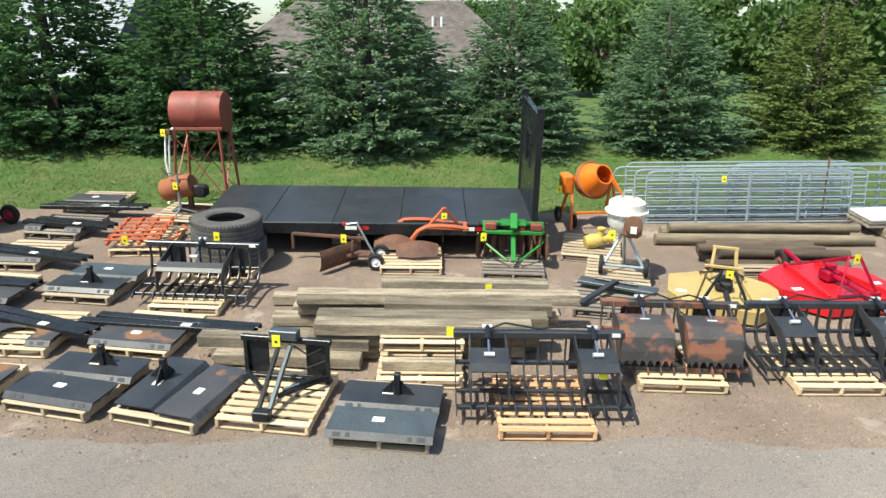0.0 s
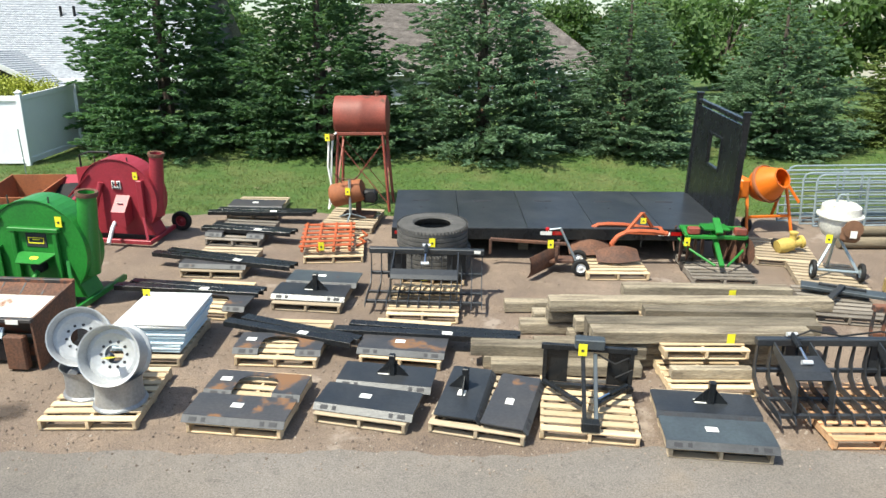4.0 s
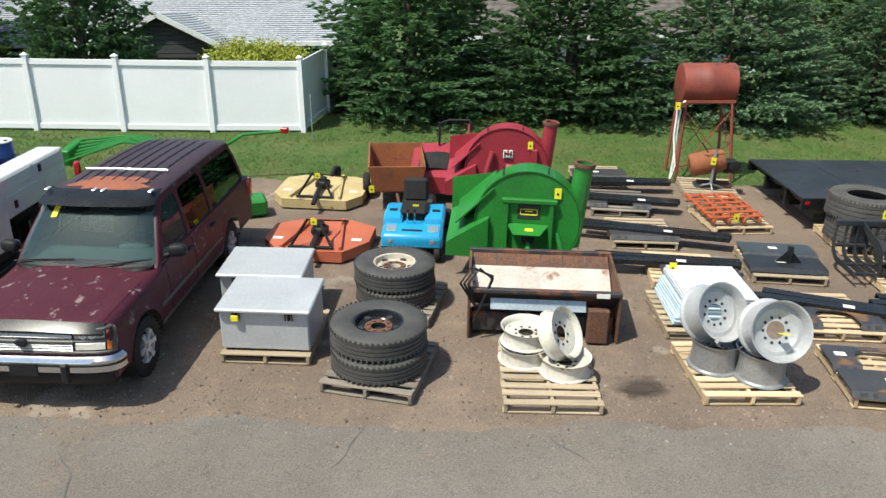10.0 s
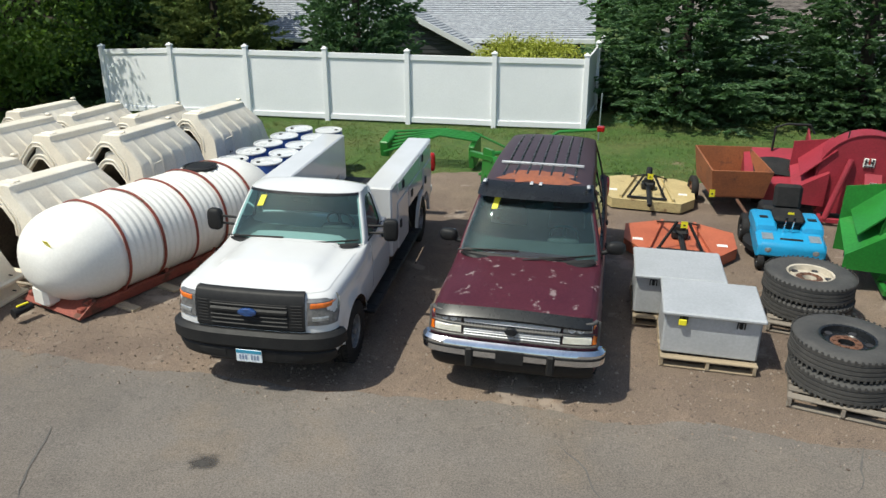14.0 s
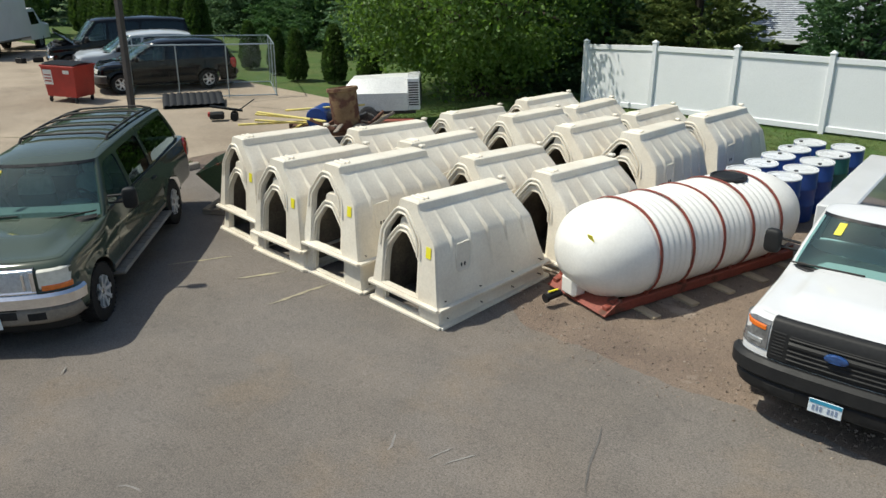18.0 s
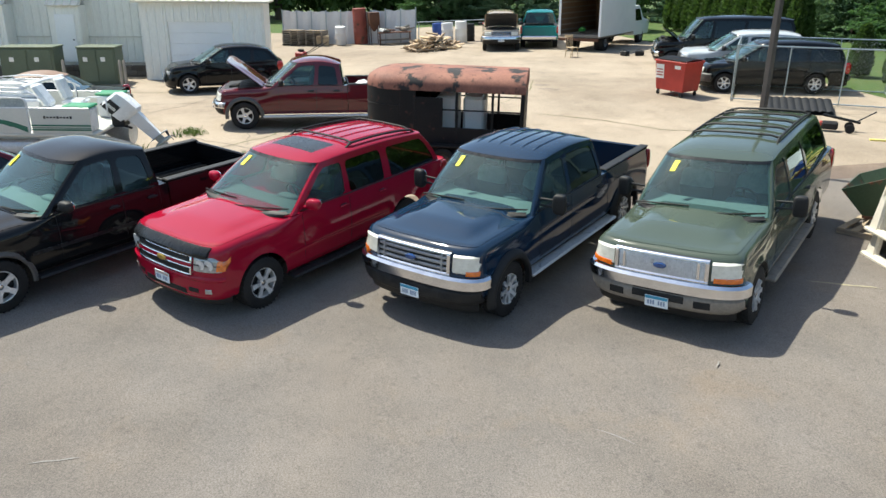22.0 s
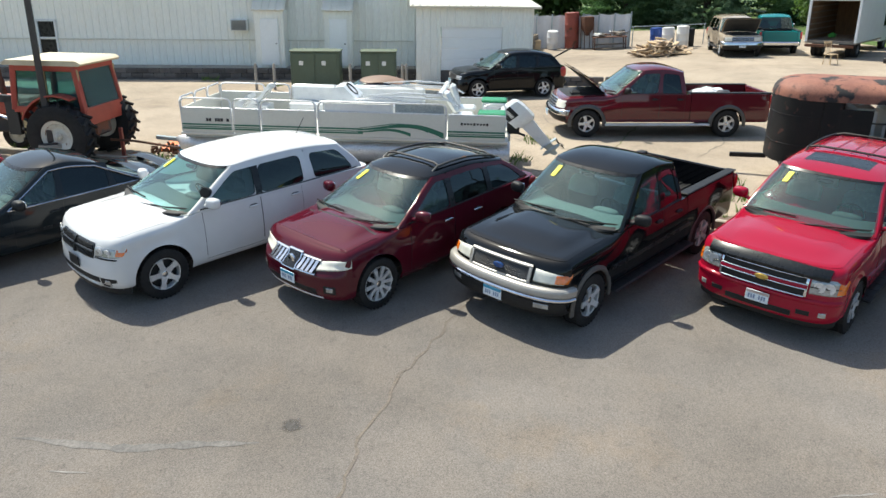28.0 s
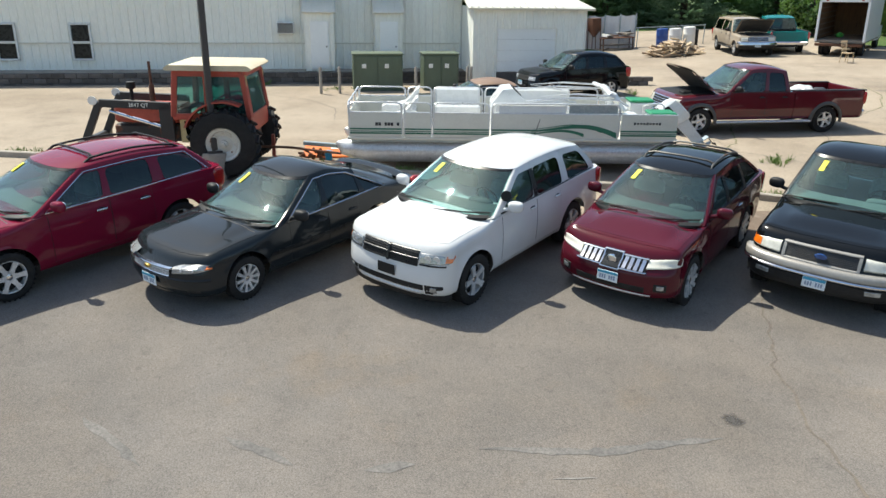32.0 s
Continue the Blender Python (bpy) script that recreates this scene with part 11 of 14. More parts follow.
def hutch_base():
    h = thing("calf_hutch", "cream moulded plastic calf hutch with arched opening", "calf hutch", "calf hutches")
    half_o = [(0.665, 0.0), (0.645, 0.12), (0.605, 0.36), (0.572, 0.60), (0.545, 0.80), (0.515, 0.875), (0.36, 1.055), (0.195, 1.235), (0.172, 1.325), (0.150, 1.338)]
    out = [(-x, z) for x, z in half_o] + half_o[::-1]

    def ring(y, k, rib, dz, inset=0.0):
        pts = []
        for x, z in out:
            r = rib * (smooth_step(0.45, 0.78, z) if z < 0.85 else 1 - smooth_step(0.86, 1.20, z))
            pts.append((x * k * (1 - inset) * (1 + r), y * (1 - 0.18 * z / 1.335), (z - (0.02 if inset else 0) * (z > 0.5)) * (1 - dz + (r * 0.55 if z > 0.85 else 0))))
        return pts

    s = Shape()
    rows_o, L_ = [], 2.15
    cuts = [0.0, 0.02, 0.05]
    for i in range(5):
        y = 0.26 + 0.40 * i
        cuts += [y, y + 0.016, y + 0.03, y + 0.055, y + 0.07, y + 0.11]
    for y in cuts + [L_ - 0.05, L_]:
        u = y / L_
        q = (y - 0.26) % 0.40
        rib = 0.0 if y < 0.26 or q > 0.1 or q < 0.01 or q > 0.399 else (0.052 if 0.025 < q < 0.06 else 0.034)
        rows_o.append(ring(y, 1 - 0.06 * u - (0.012 if y < 0.01 else 0), rib, 0.07 * u))
    s.rings(rows_o, False, False)
    part("shell", lean(s), hutch_mat, h, smooth=26)
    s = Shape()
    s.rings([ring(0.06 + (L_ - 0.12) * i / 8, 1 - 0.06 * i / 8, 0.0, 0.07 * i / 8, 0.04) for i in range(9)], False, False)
    part("inner_wall", lean(s), hutch_soil_shade, h, "soiled inside wall, coloured dark for shade", smooth=38, fix=False)
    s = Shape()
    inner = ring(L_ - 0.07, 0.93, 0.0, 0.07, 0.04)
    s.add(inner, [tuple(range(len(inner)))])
    part("inner_back", lean(s), hutch_soil_shade, h, "soiled inside wall, coloured dark for shade", fix=False)
    s = Shape()
    back = ring(L_ - 0.02, 0.94, 0.0, 0.07)
    s.add(back, [tuple(range(len(back)))])
    part("back_wall", lean(s), hutch_mat, h)
    half_d = [(0.40, 0.065), (0.40, 0.18), (0.397, 0.42), (0.39, 0.62), (0.375, 0.78), (0.34, 0.86), (0.21, 1.0), (0.13, 1.08), (0.09, 1.11), (0.05, 1.12)]
    door = [(-x * 0.82 - 0.12, z) for x, z in half_d] + [(x * 0.82 - 0.12, z) for x, z in half_d[::-1]]
    s = Shape()
    n = len(out)
    fo = [(x * 0.988, 0.0, z) for x, z in out]
    f1 = [(x * 0.955 + dx * 0.045, -0.032, z * 0.985 + 0.01) for (x, z), (dx, dz_) in zip(out, door)]
    f2 = [(dx * 0.86 + x * 0.14, -0.03, dz_ * 0.86 + z * 0.14) for (x, z), (dx, dz_) in zip(out, door)]
    f3 = [(dx * 0.94 + x * 0.06, -0.004, dz_ * 0.94 + z * 0.06) for (x, z), (dx, dz_) in zip(out, door)]
    f4 = [(x, -0.002, z) for x, z in door]
    f5 = [(x * 0.985 - 0.001, 0.05, z) for x, z in door]
    fs = []
    for r in range(5):
        for j in range(n):
            a, b2 = r * n + j, r * n + (j + 1) % n
            fs.append((a, b2, b2 + n, a + n))
    s.add(fo + f1 + f2 + f3 + f4 + f5, fs)
    part("front_frame", lean(s), hutch_mat, h, smooth=35)
    for k, r in ((1.05, 0.016), (1.25, 0.02)):
        s = Shape()
        s.tube([(-0.12 + (x + 0.12) * k, -0.032, 0.70 + (z - 0.70) * (1 + (k - 1) * 0.75)) for x, z in door if z > 0.6], r, 8)
        part("door_moulding", lean(s), hutch_mat, h)
    s = Shape()
    fl = [(-0.69, -0.05), (0.69, -0.05), (0.65, L_ + 0.03), (-0.65, L_ + 0.03)]
    for (x0, y0), (x1, y1) in zip(fl, fl[1:] + fl[:1]):
        s.beam((x0, y0, 0.018), (x1, y1, 0.018), 0.08, 0.036)
    part("base_flange", s, hutch_mat, h)

    def hatch_at(q, v, off):
        return (0.655 - 0.14 * v + off - 0.012, 0.46 + q * (0.8 + 0.25 * v), v)

    def hatch_rim(k):
        return [(q * k, 0.60 + (v - 0.60) * k) for q, v in ((-0.10, 0.40), (0.10, 0.40), (0.14, 0.44), (0.16, 0.74), (0.13, 0.79), (-0.13, 0.79), (-0.16, 0.74), (-0.14, 0.44))]

    s = Shape()
    loops = [[hatch_at(q, v, off) for q, v in hatch_rim(k)] for k, off in ((1.0, 0.0), (0.97, 0.018), (0.90, 0.018), (0.86, 0.006))]
    s.rings(loops, True, True)
    hp_ = part("side_hatch", lean(s), hutch_mat, h)
    for q in (-0.03, 0.03):
        s = Shape()
        s.box((0.582, 0.46 + q, 0.49), (0.02, 0.02, 0.05), 0.005)
        part("hatch_slot", lean(s), plastic, hp_)
    for i in range(3):
        s = Shape()
        s.box((0, 0.05 + 0.085 * i, 1.338 - 0.012 * (i == 0)), (0.27 - 0.02 * i, 0.05, 0.035), 0.014)
        part("ridge_vent", lean(s), hutch_mat, h)
    s = Shape()
    s.box((0.0, L_ * 0.86, 1.262), (0.10, 0.10, 0.05), 0.015)
    part("ridge_cap", lean(s), hutch_mat, h)
    for y in (0.1, 0.75, 1.4, 2.0):
        for x in (-0.635, 0.635):
            s = Shape()
            s.at(x, y, 0.1, 0, 90, 0).lathe([(0.010, -0.03), (0.010, 0.03), (0.002, 0.032)], 6)
            part("bolt", lean(s), steel, h)
    return h


HUT = hutch_base()
first = [True]


def hutch(x, y, yaw, dz, tag=False):
    m = on_ground(x, y, yaw, dz)
    if first[0]:
        HUT.matrix_basis = m
        first[0] = False
        h = HUT
    else:
        h = copy_thing(HUT, m)
    if tag:
        s = Shape()
        s.box((0.43, -0.040, 0.74), (0.09, 0.004, 0.15))
        part("lot_tag", lean(s), tag_mat, h)
    return h


rows_h = [[(-22.86, 6.52, 0.25), (-24.40, 6.60, 0.44), (-25.66, 6.62, 0.30), (-27.0, 6.86, 0.42)],
          [(-22.45, 8.95, 0.12), (-23.9, 9.0, 0.10), (-25.3, 9.05, 0.14), (-26.75, 9.2, 0.16)],
          [(-22.2, 11.25, 0.30), (-23.55, 11.3, 0.22), (-24.9, 11.45, 0.22), (-26.4, 11.5, 0.1)],
          [(-22.1, 13.75, 0.14), (-23.5, 13.75, 0.0), (-24.85, 13.7, 0.0), (-26.2, 13.9, 0.0)]]
rh = random.Random(7)
for j, rr_ in enumerate(rows_h):
    for i, (x, y, dz) in enumerate(rr_):
        a = -4 + rh.uniform(-3, 3)
        hutch(x, y, a, 0.0)
        if dz:
            hutch(x, y - 0.035, a + rh.uniform(-1.5, 1.5), dz, j == 0)

# drums
def drum(material, top, label):
    d = thing("plastic_drum", label, "drum", "drums on the lawn")
    s = Shape()
    s.lathe([(0.01, 0), (0.27, 0), (0.285, 0.03), (0.285, 0.27), (0.296, 0.29), (0.296, 0.31), (0.285, 0.33), (0.285, 0.56), (0.296, 0.58), (0.296, 0.60), (0.285, 0.62), (0.282, 0.84), (0.27, 0.87), (0.01, 0.87)], 28)
    part("body", s, material, d)
    s = Shape()
    s.at(0, 0, 0.872).lathe([(0.255, 0), (0.285, 0.0), (0.285, 0.02), (0.255, 0.02)], 28, wrap=True)
    s.lathe([(0.25, 0.001), (0.25, 0.006), (0.01, 0.007)], 28)
    lid = part("lid", s, top, d)
    s = Shape()
    s.at(0.15, 0.05, 0.875).lathe([(0.035, 0), (0.035, 0.02), (0.004, 0.022)], 10)
    part("bung", s, plastic, lid)
    return d


D0, D1 = drum(drum_blue, white_paint, "blue plastic drum with white lid standing on the grass"), drum(drum_green, white_paint, "green plastic drum with white lid standing on the grass")
k = 0
for i in range(2):
    for j in range(5):
        x, y = -20.75 + 0.66 * i + 0.1 * j, 12.75 + 0.60 * j
        m = on_ground(x, y, 40 * k)
        base_d = D1 if (i, j) == (1, 3) else D0
        if k == 0 or base_d is D1:
            base_d.matrix_basis = m
        else:
            copy_thing(D0, m)
        k += 1

# green loader frames behind the trucks
lf = thing("loader_frame", "green tractor loader frame lying on the grass", "loader")
for sg in (-1, 1):
    s = Shape()
    s.tube([(sg * 0.5, -1.0, 0.15), (sg * 0.5, -0.3, 0.75), (sg * 0.5, 0.9, 0.55)], 0.07, 4)
    part("lift_arm", s, green, lf)
    s = Shape()
    side_plate(s, sg * 0.5 - 0.03, [(-0.5, 0.1), (0.3, 0.1), (0.2, 0.85), (-0.2, 0.9)], 0.06)
    part("upright", s, green, lf)
    s = Shape()
    s.tube([(sg * 0.42, -0.7, 0.35), (sg * 0.42, 0.2, 0.7)], 0.035, 8)
    part("cylinder", s, blacksat, lf)
for z, y in ((0.7, -0.2), (0.5, 0.85), (0.2, -0.95), (0.3, 0.1)):
    s = Shape()
    s.tube([(-0.55, y, z), (0.55, y, z)], 0.05, 8)
    part("cross_tube", s, green, lf)
s = Shape()
s.sheet(lambda u, v: (-0.8 + 1.6 * u, -1.0 - 0.35 * math.sin(v * 2.6), 0.08 + 0.55 * v), 6, 8)
part("bucket", s, green, lf)
put(lf, -15.75, 14.6, 30)
lf2 = thing("loader_frame", "green loader mast with tag leaning on the lawn", "loader")
for sg in (-1, 1):
    s = Shape()
    s.beam((sg * 0.25, 0, 0.0), (sg * 0.25, 0.25, 1.15), 0.09, 0.09)
    part("mast", s, green, lf2)
for z in (0.3, 0.7, 1.1):
    s = Shape()
    s.beam((-0.25, 0.2 * z, z), (0.25, 0.2 * z, z), 0.08, 0.06)
    part("rung", s, green, lf2)
s = Shape()
s.tube([(-0.2, 0.2, 0.95), (-1.1, 0.6, 1.35)], 0.02, 6)
part("rod", s, green, lf2)
s = Shape()
s.box((0.55, -0.4, 0.18), (1.1, 0.5, 0.32), 0.05)
part("bucket", s, green, lf2)
hang_tag(lf2, 0.1, -0.08, 0.5)
put(lf2, -15.2, 13.6, 20)
lf3 = thing("loader_frame", "green loader arms with gathered hoses behind the drums", "loader")
for k in range(6):
    s = Shape()
    s.tube([(-0.9, -0.1 + 0.12 * k, 0.35 + 0.06 * k), (0.3, 0.1 + 0.1 * k, 0.75), (1.1, 0.2 + 0.1 * k, 0.65)], 0.028, 6)
    part("tine_arm", s, green, lf3)
s = Shape()
s.beam((-0.9, -0.1, 0.4), (-0.9, 0.6, 0.5), 0.2, 0.35)
s.beam((1.0, 0.1, 0.3), (1.0, 0.8, 0.4), 0.12, 0.5)
part("frame", s, green, lf3)
put(lf3, -17.7, 15.6, -5)
rod = Shape()
rod.tube([(0, 0, 0.0), (1.6, 0.4, 0.95), (2.4, 0.6, 1.0)], 0.035, 8)
rr1 = solid("drill_pole", rod, green, "long green pole with red end on the lawn", "pole")
s = Shape()
s.box((2.42, 0.6, 1.02), (0.16, 0.12, 0.12), 0.02)
part("red_cap", s, red_lens, rr1)
put(rr1, -16.5, 15.4, -6)
pk = Shape()
pk.lathe([(0.015, 0), (0.015, 1.15), (0.003, 1.16)], 6)
put(solid("marker_stake", pk, galv, "thin pale marker stake by the fence corner", "stake"), -13.95, 18.7)

# ---- rear lot ----
# pontoon boat on its trailer
bt = thing("pontoon_boat", "white pontoon boat with green stripes on a trailer", "boat")
cream = mat("cream_boat_panel", (0.62, 0.61, 0.55), 0.4, 0.0, (0.56, 0.55, 0.49), 1.0, speck=0.04)
stripe = mat("green_stripe", (0.03, 0.16, 0.10), 0.4, speck=0.05)
mat_lid = mat("green_plastic_lid", (0.01, 0.22, 0.09), 0.5, speck=0.05)
for sg in (-1, 1):
    s = Shape()
    s.tube([(-3.9, sg * 0.8, 0.66), (-3.75, sg * 0.8, 0.56), (-3.3, sg * 0.8, 0.5), (3.0, sg * 0.8, 0.5)], [0.03, 0.2, 0.3, 0.3], 20)
    part("pontoon", s, alu, bt)
s = Shape()
s.box((-0.34, 0, 0.86), (6.58, 2.44, 0.08), 0.02)
part("deck", s, cream, bt)
s = Shape()
s.box((-0.36, 0, 0.79), (6.4, 2.30, 0.07), 0.01)
part("underframe", s, galv, bt)
bays = ((-3.58, -2.56), (-2.50, -1.98), (-1.93, -0.84), (-0.78, 1.74), (1.78, 2.90))


def arc_band(s, x0, x1, z0, z1, top, w0, w1, y):
    """A tapering curved stripe on the boat's side, rising to its crest and falling again."""
    s.sheet(lambda u, v: (x0 + (x1 - x0) * u, y, z0 + (z1 - z0) * u + top * math.sin(math.pi * u ** 1.4) + (w0 + (w1 - w0) * u) * (v - 0.5)), 24, 1)


for sg in (-1, 1):
    yp = sg * 1.20
    for k, (x0, x1) in enumerate(bays):
        s = Shape()
        s.box(((x0 + x1) / 2, yp, 1.18), (x1 - x0, 0.03, 0.56), 0.006)
        pn = part("side_panel", s, cream, bt)
        lines = ((1.085, 0.034), (1.030, 0.018), (0.985, 0.034))
        for z, h_ in lines:
            a_, b_ = (x0, x1) if k != 3 else (x0, 0.1)
            s = Shape()
            s.box(((a_ + b_) / 2, sg * 1.218, z), (b_ - a_, 0.010, h_))
            part("stripe", s, stripe, pn)
        s = Shape()
        if k < 4:
            zt = 1.70
            s.tube([(x0, yp, 0.95), (x0, yp, zt - 0.10), (x0 + 0.03, yp, zt - 0.03), (x0 + 0.10, yp, zt), (x1 - 0.10, yp, zt), (x1 - 0.03, yp, zt - 0.03), (x1, yp, zt - 0.10), (x1, yp, 0.95)], 0.021, 8)
        s.tube([(x0, yp, 1.47), (x1, yp, 1.47)], 0.018, 8)
        part("rail_gate", s, alu, bt)
    s = Shape()
    arc_band(s, 0.0, 1.70, 1.07, 0.98, 0.17, 0.03, 0.13, sg * 1.2195)
    arc_band(s, 0.0, 1.05, 1.01, 0.98, 0.09, 0.02, 0.08, sg * 1.2205)
    arc_band(s, 0.05, 1.40, 1.12, 1.05, 0.15, 0.012, 0.03, sg * 1.2215)
    part("swoosh", s, stripe, bt)
s = Shape()
s.box((-3.60, 0, 1.18), (0.03, 2.36, 0.56), 0.008)
part("bow_panel", s, cream, bt)
for y0, y1 in ((-1.18, -0.40), (-0.36, 0.36), (0.40, 1.18)):
    s = Shape()
    s.tube([(-3.60, y0, 1.45), (-3.60, y0, 1.62), (-3.60, y0 + 0.08, 1.70), (-3.60, y1 - 0.08, 1.70), (-3.60, y1, 1.62), (-3.60, y1, 1.45)], 0.021, 8)
    part("bow_rail", s, alu, bt)
# bow loungers, side benches and console
for y in (-0.75, 0.75):
    s = Shape()
    s.rings([[(x, y - 0.27, z), (x, y + 0.27, z), (x, y + 0.27, z - 0.12), (x, y - 0.27, z - 0.12)] for x, z in ((-3.05, 1.30), (-2.95, 1.36), (-2.75, 1.34), (-2.55, 1.40), (-2.40, 1.58), (-2.30, 1.74), (-2.24, 1.78))])
    ls = part("lounge_seat", s, white_paint, bt)
    s = Shape()
    s.box((-2.68, y, 1.08), (0.75, 0.52, 0.36), 0.03)
    part("seat_base", s, white_paint, ls)
for x, y, w_ in ((0.0, -0.98, 1.4), (-1.4, 0.95, 1.0), (0.3, 0.95, 1.6)):
    s = Shape()
    s.box((x, y, 1.10), (w_, 0.44, 0.40), 0.04)
    bn = part("bench", s, white_paint, bt)
    s = Shape()
    s.box((x, y + (-0.15 if y < 0 else 0.15), 1.50), (w_, 0.12, 0.42), 0.05)
    part("bench_back", s, white_paint, bn)
s = Shape()
s.box((1.22, -1.16, 1.58), (0.96, 0.012, 0.19), 0.003)
part("side_screen", s, galv, bt)
s = Shape()
s.rings([[(x, -0.75, 0.9), (x, 0.05, 0.9), (x, 0.05, z), (x, -0.75, z)] for x, z in ((-0.75, 1.62), (-0.55, 1.95), (-0.35, 1.98), (-0.1, 1.70))])
cs = part("console", s, white_paint, bt)
s = Shape()
s.at(-0.25, -0.35, 1.88, 0, 50, 0).lathe([(0.15, -0.012), (0.17, -0.012), (0.18, 0), (0.17, 0.012), (0.15, 0.012)], 24, wrap=True)
part("steering_wheel", s, plastic, cs)
for y in (-0.55, 0.45):
    s = Shape()
    s.box((2.02, y, 1.34), (0.46, 0.46, 0.12), 0.05)
    st_ = part("stern_seat", s, white_paint, bt)
    s = Shape()
    s.at(1.80, y, 1.66, 0, -28 if y < 0 else -16, 0).box((0, 0, 0), (0.13, 0.44, 0.56), 0.06)
    part("backrest", s, white_paint, st_)
    s = Shape()
    s.tube([(2.02, y, 0.9), (2.02, y, 1.30)], 0.05, 10)
    part("pedestal", s, alu, st_)
for y in (-0.92, 0.88):
    s = Shape()
    s.box((2.62, y, 1.18), (0.50, 0.48, 0.54), 0.03)
    bx_ = part("stern_box", s, white_paint, bt)
    s = Shape()
    s.box((2.62, y, 1.485), (0.54, 0.52, 0.065), 0.025)
    part("green_lid", s, mat_lid, bx_)
s = Shape()
s.tube([(2.45, -0.2, 1.1), (2.45, -0.2, 1.50), (2.55, -0.2, 1.56), (2.82, -0.2, 1.56), (2.88, -0.2, 1.50), (2.88, -0.2, 1.1)], 0.02, 8)
part("stern_rail", s, alu, bt)
# folded shade frame
for y in (-0.95, 0.95):
    s = Shape()
    s.tube([(0.9, y, 1.70), (0.2, y, 1.84), (0.9, y, 1.90), (1.6, y, 1.86), (1.95, y, 1.62)], 0.022, 8)
    s.tube([(-0.1, y, 1.72), (0.8, y, 1.80), (1.75, y, 1.76)], 0.022, 8)
    part("canopy_tube", s, alu, bt)
s = Shape()
s.tube([(1.60, -0.95, 1.88), (1.63, 0, 1.92), (1.60, 0.95, 1.88)], 0.055, 10)
part("folded_canopy", s, white_paint, bt)
# outboard motor, tilted up
om = pose(3.28, 0, 1.08, 0, -42, 0)
s = Shape()
s.m = om.copy()
s.rings([[(x0, -w_, z), (x1, -w_, z), (x1 + 0.03, 0, z), (x1, w_, z), (x0, w_, z), (x0 - 0.02, 0, z)] for z, x0, x1, w_ in ((-0.02, -0.15, 0.22, 0.13), (0.05, -0.20, 0.27, 0.18), (0.36, -0.22, 0.28, 0.20), (0.54, -0.20, 0.24, 0.18), (0.60, -0.14, 0.16, 0.12))])
om_ = part("outboard_motor", s, white_paint, bt)
s = Shape()
s.m = om.copy()
for y in (-0.203, 0.203):
    s.box((-0.07, y, 0.40), (0.26, 0.012, 0.28), 0.003)
s.box((-0.17, 0, 0.585), (0.12, 0.26, 0.03), 0.01)
part("motor_band", s, plastic, om_)
s = Shape()
s.m = om.copy()
for i in range(6):
    s.box((-0.07, -0.211, 0.30 + 0.035 * i), (0.07, 0.004, 0.02))
part("name_bars", s, paper, om_)
s = Shape()
s.m = om.copy()
s.rings([[(x0, -w_, z), (x1, -w_, z), (x1, w_, z), (x0, w_, z)] for z, x0, x1, w_ in ((0.0, -0.10, 0.20, 0.09), (-0.35, -0.09, 0.16, 0.06), (-0.70, -0.09, 0.13, 0.05))])
part("motor_leg", s, white_paint, om_)
s = Shape()
s.m = om.copy()
s.box((0.06, 0, -0.70), (0.40, 0.20, 0.02), 0.005)
s.rings([[(x, 0.055 * k_ * math.cos(a * math.pi / 4), -0.86 + 0.055 * k_ * math.sin(a * math.pi / 4)) for a in range(8)] for x, k_ in ((-0.22, 0.2), (-0.12, 0.9), (0.10, 1.0), (0.22, 0.6))])
s.plate([(-0.10, 0.0, -0.88), (0.08, 0.0, -0.88), (0.05, 0.0, -1.02), (-0.02, 0.0, -1.02)], 0.015)
s.box((0.02, 0, -0.78), (0.18, 0.05, 0.16), 0.01)
part("gear_case", s, galv, om_)
s = Shape()
for a in range(3):
    s.m = om @ pose(0.24, 0, -0.86, 120 * a, 0, 0)
    s.plate([(0, -0.02, 0.02), (0.03, 0.05, 0.14), (0.01, -0.06, 0.15), (-0.02, -0.04, 0.03)], 0.008)
part("propeller", s, plastic, om_)
s = Shape()
s.box((3.05, 0, 1.02), (0.26, 0.34, 0.36), 0.02)
s.tube([(2.95, -0.12, 0.95), (3.30, -0.10, 0.80)], 0.03, 8)
s.tube([(3.02, 0.10, 1.15), (2.85, 0.3, 1.3), (2.8, 0.5, 1.1)], 0.02, 8)
part("motor_bracket", s, plastic, om_)
s = Shape()
for sg in (-1, 1):
    s.beam((-3.2, sg * 0.6, 0.32), (2.6, sg * 0.6, 0.32), 0.08, 0.1)
s.beam((-3.2, 0, 0.32), (-4.7, 0, 0.45), 0.1, 0.1)
for x in (-2.5, 0, 1.2, 2.4):
    s.beam((x, -0.9, 0.28), (x, 0.9, 0.28), 0.08, 0.08)
part("trailer_frame", s, galv, bt)
for sg in (-1, 1):
    small_wheel(bt, 0.9, sg * 1.0, 0.26, 0.26, 0.16, alu)
s = Shape()
for i in range(9):
    s.box((2.05 + 0.062 * i, -1.222, 1.27), (0.04, 0.004, 0.06 if i % 4 == 0 else 0.04))
part("name_bars", s, plastic, bt)
s = Shape()
for i in range(8):
    if i not in (2, 6):
        s.box((-3.05 + 0.06 * i, -1.222, 1.20), (0.05, 0.004, 0.075))
part("registration_bars", s, ink, bt)
bt.matrix_basis = on_ground(-36.55, -9.58, 82) @ Matrix.Diagonal((1.13, 1, 0.95, 1))

